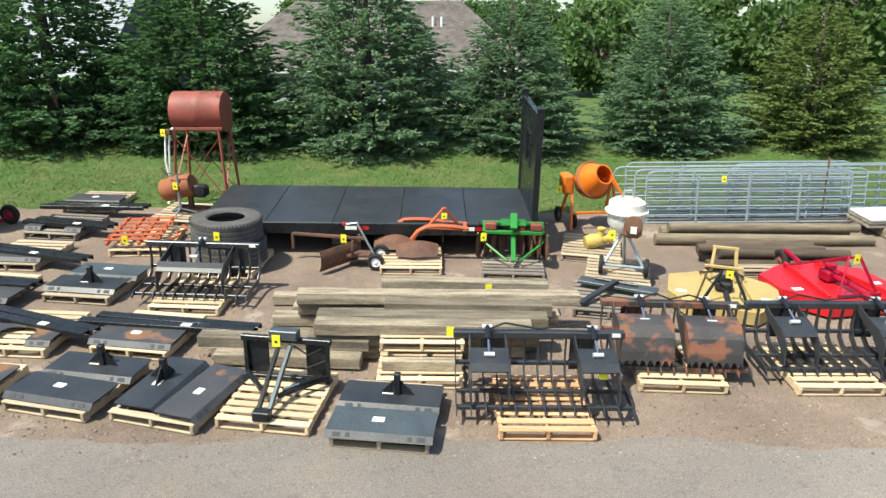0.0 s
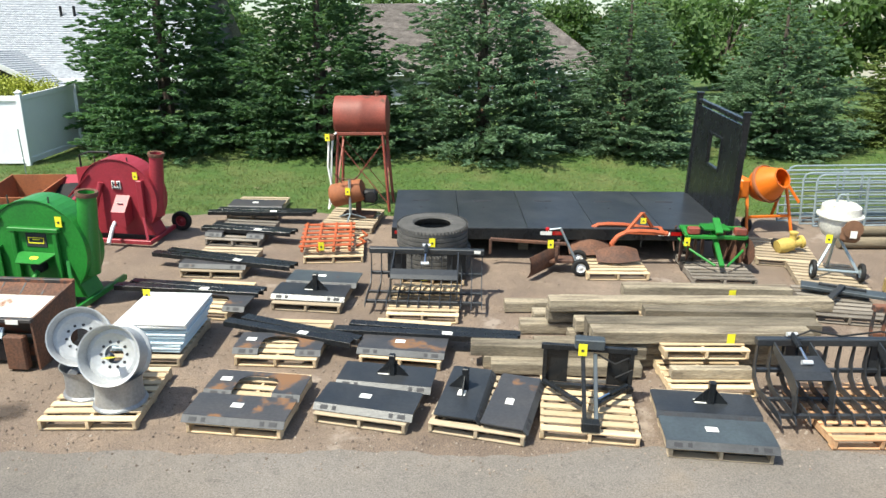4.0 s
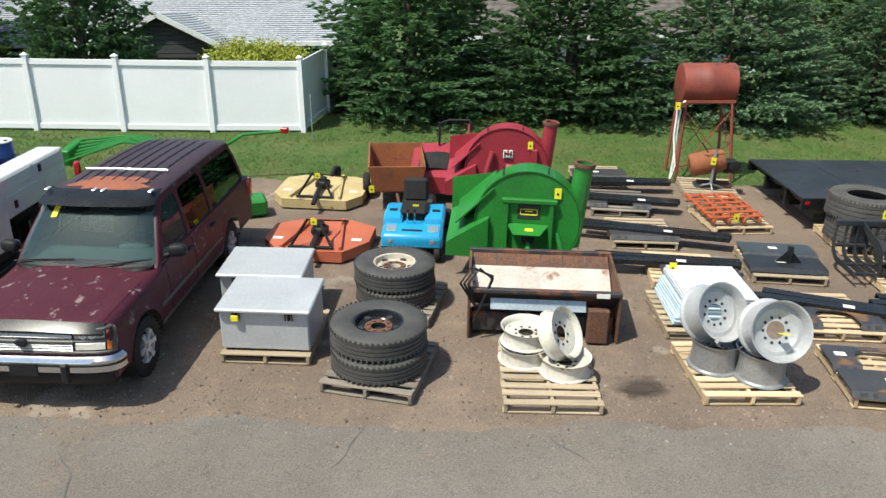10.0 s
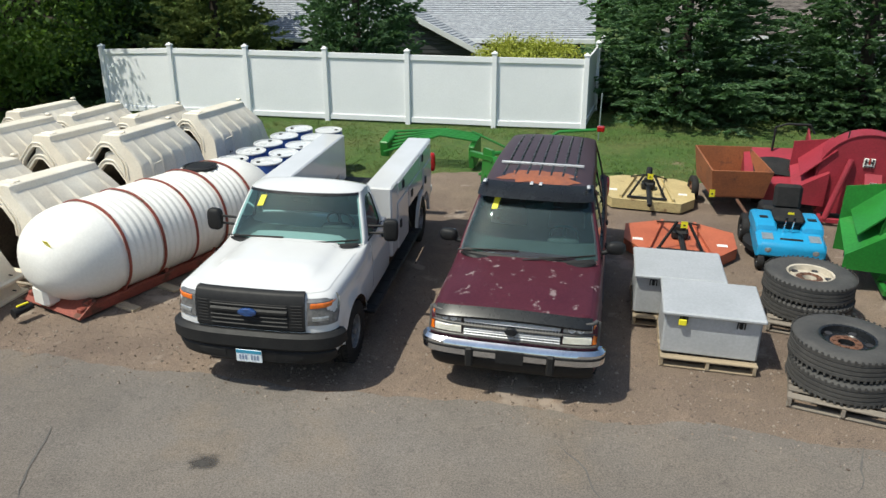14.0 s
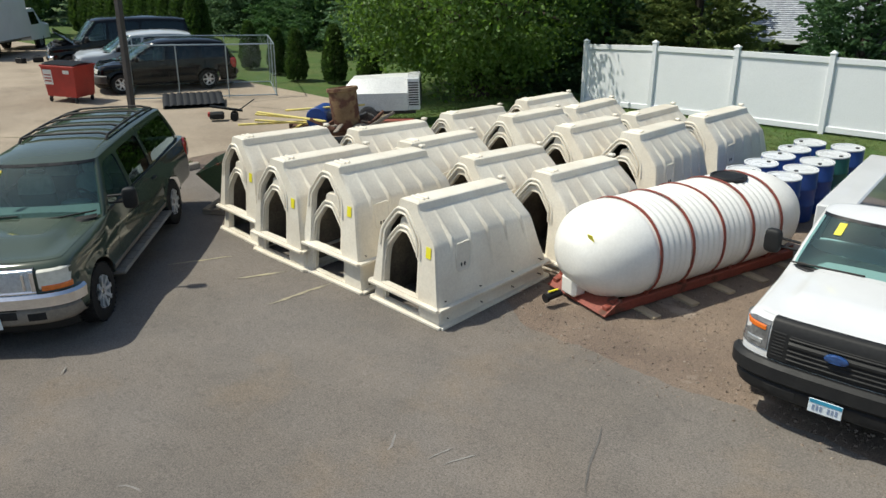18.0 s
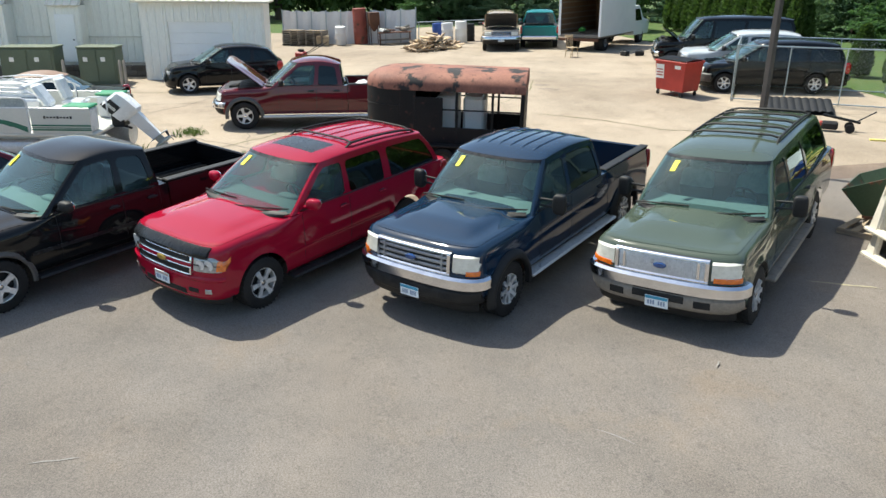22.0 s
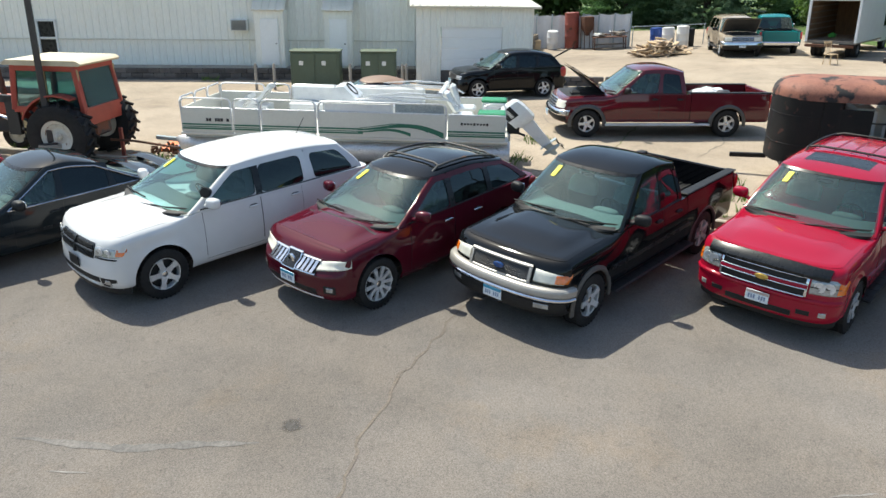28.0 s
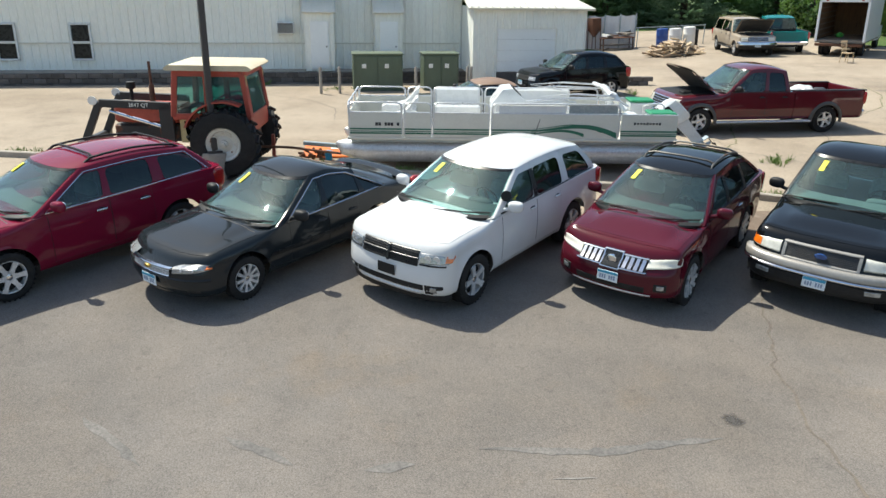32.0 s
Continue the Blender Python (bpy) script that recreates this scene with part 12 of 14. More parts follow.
# tractor with loader
tr = thing("tractor", "red tractor with cream cab roof and black front loader", "tractor")
trm = mat("faded_tractor_red", (0.42, 0.07, 0.042), 0.5, 0.0, (0.32, 0.055, 0.035), 2.0, rust=RUST, rust_at=0.68)
for sg in (-1, 1):
    s = Shape()
    s.m = pose(0, 0, 0, 90, 0, 0)
    s.lathe([(0.42, -0.2), (0.6, -0.23), (0.76, -0.2), (0.79, -0.1), (0.79, 0.1), (0.76, 0.2), (0.6, 0.23), (0.42, 0.2)], 36, wrap=True)
    w = part("rear_wheel", s, rubber, tr)
    w.matrix_basis = pose(-0.9, sg * 0.92, 0.80) @ Matrix.Diagonal((0.93, 1.05, 0.93, 1))
    lg = Shape()
    for i in range(20):
        for sd in (-1, 1):
            lg.m = pose(0, 0, 0, 0, 18 * i + (9 if sd > 0 else 0), 0) @ pose(0.81, sd * 0.11, 0, 0, 0, 0) @ pose(0, 0, 0, sd * 35, 0, 0)
            lg.box((0, 0, 0), (0.07, 0.26, 0.06), 0.01)
    tagged(part("tread", lg, rubber, w), kind="stuff")
    s = Shape()
    s.m = pose(0, 0, 0, 90, 0, 0)
    s.lathe([(0.43, -0.17), (0.38, -0.1), (0.2, -0.02), (0.2, 0.02), (0.38, 0.1), (0.43, 0.17), (0.4, 0.18), (0.2, 0.08), (0.01, 0.1), (0.01, -0.1), (0.2, -0.08), (0.4, -0.18)], 28, caps=False)
    rm_ = part("rim", s, cream, w)
    s = Shape()
    s.m = pose(0, 0, 0, 90, 0, 0)
    s.lathe([(0.335, -sg * 0.135), (0.32, -sg * 0.15), (0.305, -sg * 0.135)], 28, caps=False)
    part("rim_step", s, wheel_white, rm_)
    for i in range(8):
        s = Shape()
        a_ = math.pi / 4 * i
        s.m = pose(0.27 * math.cos(a_), sg * 0.095, 0.27 * math.sin(a_), 90, 0, 0)
        s.lathe([(0.035, -0.03), (0.035, 0.03), (0.004, 0.032)], 8)
        part("rim_clamp", s, wheel_white, rm_)
    s = Shape()
    s.m = pose(0, sg * 0.10, 0, -90 * sg, 0, 0)
    s.lathe([(0.11, 0), (0.10, 0.05), (0.06, 0.06), (0.05, 0.12), (0.004, 0.125)], 16)
    part("hub", s, wheel_white, rm_)
    small_wheel(tr, 1.35, sg * 0.72, 0.40, 0.40, 0.22, cream, 0, "front_wheel")
    s = Shape()
    s.rings([[(-0.9 + 0.9 * math.cos(radians(a)), sg * 0.62, 0.85 + 0.9 * math.sin(radians(a))), (-0.9 + 0.9 * math.cos(radians(a)), sg * 1.02, 0.85 + 0.9 * math.sin(radians(a))),
              (-0.9 + 0.86 * math.cos(radians(a)), sg * 1.02, 0.85 + 0.86 * math.sin(radians(a))), (-0.9 + 0.86 * math.cos(radians(a)), sg * 0.62, 0.85 + 0.86 * math.sin(radians(a)))] for a in range(20, 120, 12)])
    part("fender", s, trm, tr)
s = Shape()
s.box((-0.75, 0, 0.95), (1.3, 0.7, 0.6), 0.06)
s.box((0.8, 0, 0.85), (2.0, 0.4, 0.4), 0.05)
part("chassis", s, rusty_black, tr)
s = Shape()
s.box((0.95, 0, 1.32), (1.55, 0.62, 0.42), 0.05)
part("engine_hood", s, trm, tr)
for sg in (-1, 1):
    for x0, x1 in ((-1.45, -1.32), (0.22, 0.12), (-0.55, -0.55)):
        s = Shape()
        s.beam((x0, sg * 0.76, 1.35), (x1, sg * 0.72, 2.38), 0.12, 0.12)
        part("cab_post", s, trm, tr)
    for x0, x1 in ((-1.4, -0.6), (-0.5, 0.15)):
        s = Shape()
        s.plate([(x0, sg * 0.755, 1.42), (x1, sg * 0.755, 1.42), (x1, sg * 0.725, 2.3), (x0, sg * 0.725, 2.3)], 0.006)
        cw_ = part("cab_window", s, clear, tr)
        s = Shape()
        loop_ = [(x0, 1.44), (x0 + 0.05, 1.40), (x1 - 0.05, 1.40), (x1, 1.44), (x1, 2.27), (x1 - 0.05, 2.31), (x0 + 0.05, 2.31), (x0, 2.27)]
        s.tube([(x, sg * (0.765 - 0.03 * (z - 1.4)), z) for x, z in loop_ + loop_[:1]], 0.024, 6)
        part("window_frame", s, tan, cw_)
    s = Shape()
    s.plate([(-0.5, sg * 0.69, 0.75), (0.12, sg * 0.69, 0.75), (0.12, sg * 0.69, 1.36), (-0.5, sg * 0.69, 1.36)], 0.02 * sg)
    cd_ = part("cab_door", s, tan, tr)
    s = Shape()
    s.plate([(-0.36, sg * 0.715, 0.86), (-0.02, sg * 0.715, 0.86), (0.02, sg * 0.715, 1.24), (-0.38, sg * 0.715, 1.24)], 0.006 * sg)
    part("door_window", s, tinted, cd_)
s = Shape()
s.box((-1.44, 0, 1.2), (0.08, 1.5, 0.42), 0.01)
s.box((-1.34, 0, 2.32), (0.1, 1.5, 0.14), 0.01)
s.box((0.2, 0, 1.40), (0.08, 1.5, 0.14), 0.01)
s.box((0.12, 0, 2.32), (0.1, 1.5, 0.14), 0.01)
for sg in (-1, 1):
    s.box((-0.62, sg * 0.765, 1.36), (1.7, 0.06, 0.14), 0.01)
    s.box((-0.62, sg * 0.73, 2.32), (1.5, 0.06, 0.14), 0.01)
part("cab_frame", s, trm, tr)
s = Shape()
s.plate([(-1.46, -0.7, 1.42), (-1.46, 0.7, 1.42), (-1.34, 0.7, 2.28), (-1.34, -0.7, 2.28)], 0.006)
part("rear_cab_window", s, clear, tr)
s = Shape()
s.rings([[(-1.50, y, 2.38), (0.28, y, 2.38), (0.32, y, 2.43), (0.22, y, 2.50), (-1.44, y, 2.50), (-1.56, y, 2.43)] for y in (-0.83, -0.78, 0.78, 0.83)])
part("cab_roof", s, mat("cream_cab_roof", (0.60, 0.52, 0.36), 0.55, 0.0, (0.50, 0.42, 0.28), 2.0, speck=0.08), tr)
s = Shape()
s.at(0.85, 0.2, 1.5).lathe([(0.035, 0), (0.06, 0.1), (0.06, 0.45), (0.03, 0.5), (0.03, 1.0), (0.01, 1.0)], 12)
part("exhaust_stack", s, rusty, tr)
s = Shape()
s.at(1.35, 0.1, 1.5).lathe([(0.04, 0), (0.04, 0.35), (0.1, 0.38), (0.1, 0.52), (0.01, 0.54)], 12)
part("air_intake", s, plastic, tr)
s = Shape()
s.box((-0.7, 0, 1.25), (0.45, 0.5, 0.12), 0.04)
s.box((-0.92, 0, 1.5), (0.12, 0.5, 0.45), 0.04)
part("seat", s, plastic, tr)
ldr = mat("loader_black", (0.02, 0.022, 0.026), 0.45)
for sg in (-1, 1):
    s = Shape()
    s.beam((0.35, sg * 0.55, 1.55), (1.9, sg * 0.55, 1.6), 0.1, 0.18)
    s.beam((1.9, sg * 0.55, 1.62), (2.4, sg * 0.55, 0.55), 0.1, 0.16)
    la = part("loader_arm", s, ldr, tr)
    s = Shape()
    s.beam((0.45, sg * 0.55, 0.7), (0.45, sg * 0.55, 1.6), 0.1, 0.3)
    part("loader_post", s, ldr, tr)
    s = Shape()
    s.tube([(0.5, sg * 0.55, 1.05), (1.7, sg * 0.55, 1.42)], 0.04, 8)
    part("cylinder", s, chrome, tr)
    s = Shape()
    s.m = pose(2.02, sg * 0.61, 1.66, 90, 0, 0)
    s.lathe([(0.1, -0.01), (0.1, 0.01), (0.01, 0.012)], 16)
    part("badge", s, paper, la)
s = Shape()
s.beam((2.35, -0.75, 0.5), (2.35, 0.75, 0.5), 0.14, 0.5)
part("loader_head", s, ldr, tr)
cv = bpy.data.curves.new("loader_marking", "FONT")
cv.body, cv.size, cv.extrude = "2847 QT", 0.12, 0.002
cv.materials.append(paper)
tx = new("loader_marking", cv)
tx.parent = tr
tx.matrix_basis = pose(0.75, 0.607, 1.53, 90, 0, 180) @ pose(-0.5, 0, 0)
tr.matrix_basis = on_ground(-36.9, -17.2, -99) @ Matrix.Diagonal((1, 1, 0.96, 1))
tow = Shape()
tow.tube([(0, 0, 0.45), (0.2, 0.7, 0.47), (0.5, 1.9, 0.4)], 0.03, 8)
tw2 = solid("tow_bar", tow, rusty, "dark steel tow bar with red stand behind the tractor", "tow bar")
s = Shape()
s.beam((0.05, 0.3, 0), (0.05, 0.3, 0.75), 0.08, 0.08)
part("jack_stand", s, red_oxide, tw2)
put(tw2, -36.9, -15.8, -6)
s = Shape()
s.at(0, 0.1, 0.09, 9, 0, 0).box((0, 0, 0), (1.15, 0.80, 0.05), 0.015)
sl = solid("ramp", s, bright_orange, "flat orange plastic ramp lying on the paving", "ramp")
s = Shape()
s.at(0.25, 0.22, 0.142, 9, 0, 0).box((0, 0, 0), (0.32, 0.12, 0.004))
part("sticker", s, paper, sl)
put(sl, -37.75, -14.3, 84)
s = Shape()
s.lathe([(0.09, 0), (0.09, 0.20), (0.095, 0.21), (0.085, 0.22), (0.01, 0.215)], 14)
put(solid("tin", s, blue, "small blue tin standing by the orange ramp", "tin"), -37.3, -14.25, 0)
s = Shape()
for i in range(16):
    a = i * 0.8
    s.m = pose(0.25 * math.cos(a), 0.2 * math.sin(a * 1.3), 0.05 + 0.012 * i, 40 * i, 30 * i, 0)
    s.box((0, 0, 0), (0.16, 0.07, 0.05), 0.015)
put(solid("chain", s, rusty, "heap of rusty chain on the paving", "chain", kind="stuff"), -37.2, -14.65, 84)

# stock trailer
st = thing("stock_trailer", "black rusted stock trailer with open slatted side", "trailer")
st_roof = mat("rusted_orange_roof", (0.27, 0.11, 0.07), 0.75, 0.0, (0.17, 0.065, 0.045), 2.2, rust=(0.020, 0.018, 0.018), rust_at=0.53, rust_scale=1.9)
st_black = mat("flaking_black_paint", (0.010, 0.010, 0.011), 0.55, 0.0, (0.016, 0.015, 0.015), 1.5, rust=(0.07, 0.035, 0.028), rust_at=0.60, rust_scale=4.0, spec=0.2)
def nose(k=1.0, n=16):
    """The round front of the trailer, seen from above."""
    return [(-1.25 - 1.02 * k * math.cos(a) ** 0.75, 0.9 * k * math.copysign(abs(math.sin(a)) ** 0.75, a)) for a in [max(-1.5707, min(1.5707, math.pi * (q / n - 0.5))) for q in range(n + 1)]]


s = Shape()
s.rings([[(x, y, z) for x, y in nose()] for z in (0.5, 0.9, 1.4, 1.92)], False, False)
np_ = part("nose_panel", s, st_black, st, smooth=50)
for z in (0.92, 1.55):
    s = Shape()
    s.tube([(x - 0.004, y * 1.004, z) for x, y in nose()], 0.008, 6)
    part("seam", s, st_black, np_)
for sg in (-1, 1):
    s = Shape()
    s.box((-1.06, sg * 0.9, 1.22), (0.38, 0.04, 1.44), 0.008)
    s.box((-0.50, sg * 0.9, 1.14), (0.70, 0.035, 1.24), 0.006)
    s.box((0.45, sg * 0.9, 0.80), (2.7, 0.04, 0.62), 0.008)
    part("side_panel", s, st_black, st)
    for x in (-0.87, 0.2, 1.1, 1.82):
        s = Shape()
        s.box((x, sg * 0.9, 1.25), (0.06, 0.05, 1.5), 0.006)
        part("post", s, st_black, st)
    s = Shape()
    s.beam((-0.9, sg * 0.9, 1.5), (1.85, sg * 0.9, 1.5), 0.03, 0.03)
    part("side_slat", s, st_black, st)
    small_wheel(st, 0.7, sg * 0.98, 0.34, 0.34, 0.2, rusty_black)
    small_wheel(st, -0.1, sg * 0.98, 0.34, 0.34, 0.2, rusty_black)
    s = Shape()
    s.box((0.3, sg * 1.0, 0.72), (1.7, 0.24, 0.05), 0.01)
    part("fender", s, st_black, st)
s = Shape()
rws = []
for x in [-2.30 + 1.05 * (1 - math.cos(math.pi / 2 * q / 10)) for q in range(11)] + [-0.6, 0.3, 1.1, 1.86, 1.90]:
    k = max(0.02, 1 - max(0.0, (-1.25 - x) / 1.05) ** 2.4) ** 0.5
    kz = k ** 0.7 if x < 1.88 else 0.97
    rws.append([(x, 0.94 * k * math.copysign(abs(math.cos(radians(a))) ** 0.6, math.cos(radians(a))), 1.90 + 0.40 * kz * abs(math.sin(radians(a))) ** 0.75) for a in range(0, 181, 9)])
s.rings(rws, True, True)
part("roof", s, st_roof, st, smooth=50)
s = Shape()
s.box((0, 0, 0.48), (4.0, 1.8, 0.08), 0.01)
s.beam((-2.2, 0, 0.45), (-3.1, 0, 0.42), 0.1, 0.1)
part("floor_frame", s, st_black, st)
s = Shape()
s.box((1.86, 0, 1.2), (0.05, 1.75, 1.4), 0.01)
part("rear_gate", s, st_black, st)
for x in (-0.3, 0.3):
    s = Shape()
    s.box((x * 1.2 + 0.2, 0.1, 1.15), (0.55, 0.9, 1.1), 0.06)
    part("water_tote", s, poly, st)
a_ = math.degrees(math.atan2(-3.3, -1.1))
st.matrix_basis = on_ground(-34.8, 1.5, a_ + 180) @ Matrix.Diagonal((0.88, 1, 1, 1))


# ---- the rear lot ----
bin_red = mat("red_dumpster_paint", (0.42, 0.035, 0.025), 0.5, 0.0, (0.33, 0.03, 0.022), 2.0, rust=(0.20, 0.05, 0.03), rust_at=0.68)
tarp = mat("milky_sheeting", (0.66, 0.66, 0.66), 0.35, 0.0, (0.55, 0.54, 0.54), 0.8, stretch=(1, 1, 0.4), speck=0.06)
box_white = mat("white_box_panel", (0.76, 0.78, 0.80), 0.35, 0.0, (0.70, 0.72, 0.74), 1.0, speck=0.03)
ply = mat("brown_plywood_lining", (0.20, 0.12, 0.065), 0.8, 0.0, (0.13, 0.08, 0.045), 2.0, stretch=(6, 6, 1))
yellow_plank = mat("yellow_painted_plank", (0.72, 0.60, 0.18), 0.6, 0.0, (0.62, 0.5, 0.14), 3.0)
bark_split = mat("split_firewood", (0.40, 0.30, 0.20), 0.9, 0.0, (0.22, 0.16, 0.11), 3.0, stretch=(1, 8, 8), rnd=0.35, bump=0.3)
scrap_rust = mat("brown_scrap_iron", (0.13, 0.055, 0.03), 0.85, 0.0, (0.07, 0.035, 0.022), 3.0, bump=0.3, speck=0.3)
rk_ = random.Random(31)

# dumpster
dm = thing("dumpster", "red steel dumpster on casters with a black lid", "dumpster")
s = Shape()
s.rings([[(-0.80 * k, -0.55 * k, z), (0.80 * k, -0.55 * k, z), (0.80 * k, 0.55 * k, z), (-0.80 * k, 0.55 * k, z)] for k, z in ((0.88, 0.20), (1.0, 1.22), (0.97, 1.22), (0.86, 0.24))], False)
s.add([(-0.7, -0.48, 0.22), (0.7, -0.48, 0.22), (0.7, 0.48, 0.22), (-0.7, 0.48, 0.22)], [(0, 1, 2, 3)])
bd = part("body", s, bin_red, dm)
s = Shape()
for (x0, y0), (x1, y1) in zip(((-0.82, -0.57), (0.82, -0.57), (0.82, 0.57), (-0.82, 0.57)), ((0.82, -0.57), (0.82, 0.57), (-0.82, 0.57), (-0.82, -0.57))):
    s.beam((x0, y0, 1.22), (x1, y1, 1.22), 0.06, 0.06)
part("rim", s, bin_red, bd)
for x in (-0.4, 0.4):
    s = Shape()
    s.at(x, 0, 1.27, 0, 0, 0)
    s.sheet(lambda u, v: (-0.39 + 0.78 * u, -0.56 + 1.14 * v, 0.05 * math.sin(math.pi * v) + (0.02 if int(u * 12) % 2 else 0)), 12, 6)
    part("lid", s, plastic, dm, "black ribbed lid", fix=False)
for x, y in ((-0.62, -0.42), (0.62, -0.42), (0.62, 0.42), (-0.62, 0.42)):
    s = Shape()
    s.at(x, y - 0.02, 0.075, 90, 0, 0).lathe([(0.075, -0.03), (0.075, 0.03)], 14)
    cw = part("caster", s, rubber, dm)
    s = Shape()
    s.box((x, y, 0.17), (0.09, 0.1, 0.09), 0.01)
    part("fork", s, steel, cw)
s = Shape()
s.m = pose(-0.1, -0.535, 0.85, 4, 0, 0)
s.box((-0.42, 0, 0), (0.42, 0.008, 0.5))
sg_ = part("sign", s, paper, dm, "white notice sign")
for i in range(4):
    s = Shape()
    s.m = pose(-0.52, -0.545, 1.02 - 0.1 * i, 4, 0, 0)
    s.box((0, 0, 0), (0.32, 0.006, 0.04))
    part("print_bar", s, red_paint, sg_)
s = Shape()
s.m = pose(0.4, -0.545, 1.05, 4, 0, 0)
s.box((0, 0, 0), (0.3, 0.008, 0.12))
part("label", s, paper, dm)
resize(put(dm, -42.0, 10.75, 24), 0.80, 0.85, 0.95)

# parked vehicles of the rear lot
park(vehicle("minivan", "black minivan parked behind a wire kennel", "car", pt_black, 4.9, 1.92, 1.72, 2.95, 0.92, 0.34, 0.28, (0.86, 1.02), 1.08, 1.40, 0.45, -2.2, -2.44,
             (-0.1, -1.15), nose=0.45, blunt=2.4, lip=0.16, tail=0.25, rim=0.21, gr_w=0.36, bump_z=(0.36, 0.60), lamp_mat=pale_lens, bumper=grey_trim, step=False, tag=False, plate=None), -42.0, 12.5, -112, 2.95, 1.92)
park(vehicle("suv", "silver sport utility vehicle parked beside a black minivan", "car", pt_silver, 4.8, 1.86, 1.75, 2.8, 0.92, 0.36, 0.32, (0.95, 1.08), 1.12, 1.14, 0.3, -2.1, -2.42,
             (-0.2, -1.15), nose=0.4, blunt=2.5, lip=0.16, tail=0.25, rim=0.22, bump_z=(0.36, 0.62), step=False, tag=False, plate=None), -44.6, 13.0, -112, 2.8, 1.86)
park(vehicle("full_size_van", "black full-size passenger van with its hood raised", "van", pt_black, 5.7, 2.02, 2.08, 3.5, 0.85, 0.37, 0.40, (1.05, 1.15), 1.25, 1.47, 0.82, -2.9, -3.04,
             (0.25, -1.0), nose=0.25, blunt=3.6, tail=0.2, rim=0.2, bump_z=(0.48, 0.68), bumper=chrome, step=False, tag=False, plate=None, hood_up=True), -47.4, 13.2, -112, 3.5, 2.02)
park(vehicle("pickup_truck", "beige pickup truck with topper, its hood raised", "pickup", pt_tan, 5.4, 1.95, 1.86, 3.4, 0.92, 0.36, 0.44, (0.98, 1.12), 1.16, 1.12, 0.52, -2.6, -2.7,
             (-0.05, -0.95), nose=0.3, blunt=3.0, rim=0.21, bump_z=(0.52, 0.70), bumper=chrome, lamp_mat=pale_lens, tag=False, hood_up=True), -56.4, 9.0, -13, 3.4, 1.95)
tl_ = vehicle("pickup_truck", "teal pickup truck with a chrome rear bumper", "pickup", pt_teal, 5.6, 1.98, 1.85, 3.5, 0.95, 0.37, 0.44, (0.98, 1.12), 1.16, 1.17, 0.50, -0.82, -0.92, (), bed=True,
              nose=0.3, blunt=3.0, rim=0.21, bump_z=(0.52, 0.70), bumper=chrome, tag=False, plate=None)
put(tl_, -59.3, 11.0, 163)

# box truck
bt_ = thing("box_truck", "white box truck with its rear door open and brown lining", "truck")
zb, zt, LB = 0.75, 2.80, 4.2
s = Shape()
s.box((LB / 2, 0, zb), (LB, 2.3, 0.14), 0.01)
part("box_floor", s, wood_old, bt_)
for sgn in (1, -1):
    s = Shape()
    s.box((LB / 2, sgn * 1.14, (zb + zt) / 2), (LB, 0.05, zt - zb))
    side_ = part("box_side", s, box_white, bt_)
    s = Shape()
    s.box((LB / 2, sgn * 1.105, (zb + zt) / 2), (LB - 0.1, 0.012, zt - zb - 0.1))
    part("lining", s, ply, side_)
    for i in range(7):
        s = Shape()
        s.box((LB / 2, sgn * 1.09, zb + 0.25 + 0.27 * i), (LB - 0.1, 0.03, 0.07))
        part("lining_slat", s, wood_old, side_)
s = Shape()
s.box((LB / 2, 0, zt + 0.02), (LB, 2.34, 0.06), 0.01)
part("box_roof", s, box_white, bt_)
s = Shape()
s.box((LB - 0.04, 0, (zb + zt) / 2), (0.06, 2.26, zt - zb))
part("front_panel", s, ply, bt_)
for y0, y1, z0, z1 in ((-1.17, -1.05, zb, zt), (1.05, 1.17, zb, zt), (-1.17, 1.17, zt - 0.14, zt + 0.05)):
    s = Shape()
    s.box((-0.02, (y0 + y1) / 2, (z0 + z1) / 2), (0.06, y1 - y0, z1 - z0), 0.01)
    part("door_frame", s, box_white, bt_)
for y in (-0.8, 0.8):
    s = Shape()
    s.box((-0.055, y, zt - 0.06), (0.01, 0.12, 0.05))
    part("marker_lamp", s, red_lens, bt_)
s = Shape()
s.box((-0.1, 0, zb - 0.16), (0.14, 2.2, 0.14), 0.02)
part("rear_bumper", s, scrap_rust, bt_)
s = Shape()
for y in (-0.42, 0.42):
    s.beam((0.1, y, 0.6), (6.6, y, 0.6), 0.08, 0.18)
part("chassis", s, plastic, bt_)
s = Shape()
s.rings([[(x, y * w_, z) for y, z in ((-1, 0.5), (-1, 1.15), (-0.9, zt_), (0.9, zt_), (1, 1.15), (1, 0.5))] for x, w_, zt_ in ((4.62, 0.98, 2.0), (5.5, 0.98, 2.02), (6.15, 0.96, 1.35), (6.9, 0.92, 1.2), (7.0, 0.85, 0.9))])
cb = part("cab", s, box_white, bt_)
for sgn in (1, -1):
    s = Shape()
    s.plate([(4.85, sgn * 0.965, 1.25), (5.7, sgn * 0.965, 1.25), (5.45, sgn * 0.905, 1.85), (4.85, sgn * 0.905, 1.85)], 0.02 * sgn)
    part("side_window", s, tinted, cb)
wm_ = wheel_meshes(0.38, 0.24, 0.2, "steel", 8, wheel_grey)
for x, y, f in ((0.95, 0.92, False), (0.95, -0.92, True), (0.95, 0.66, False), (0.95, -0.66, True), (5.7, 0.85, False), (5.7, -0.85, True)):
    add_wheel(bt_, wm_, x, y, 0.38, f)
s = Shape()
s.m = pose(0.5, 0.1, zb + 0.2)
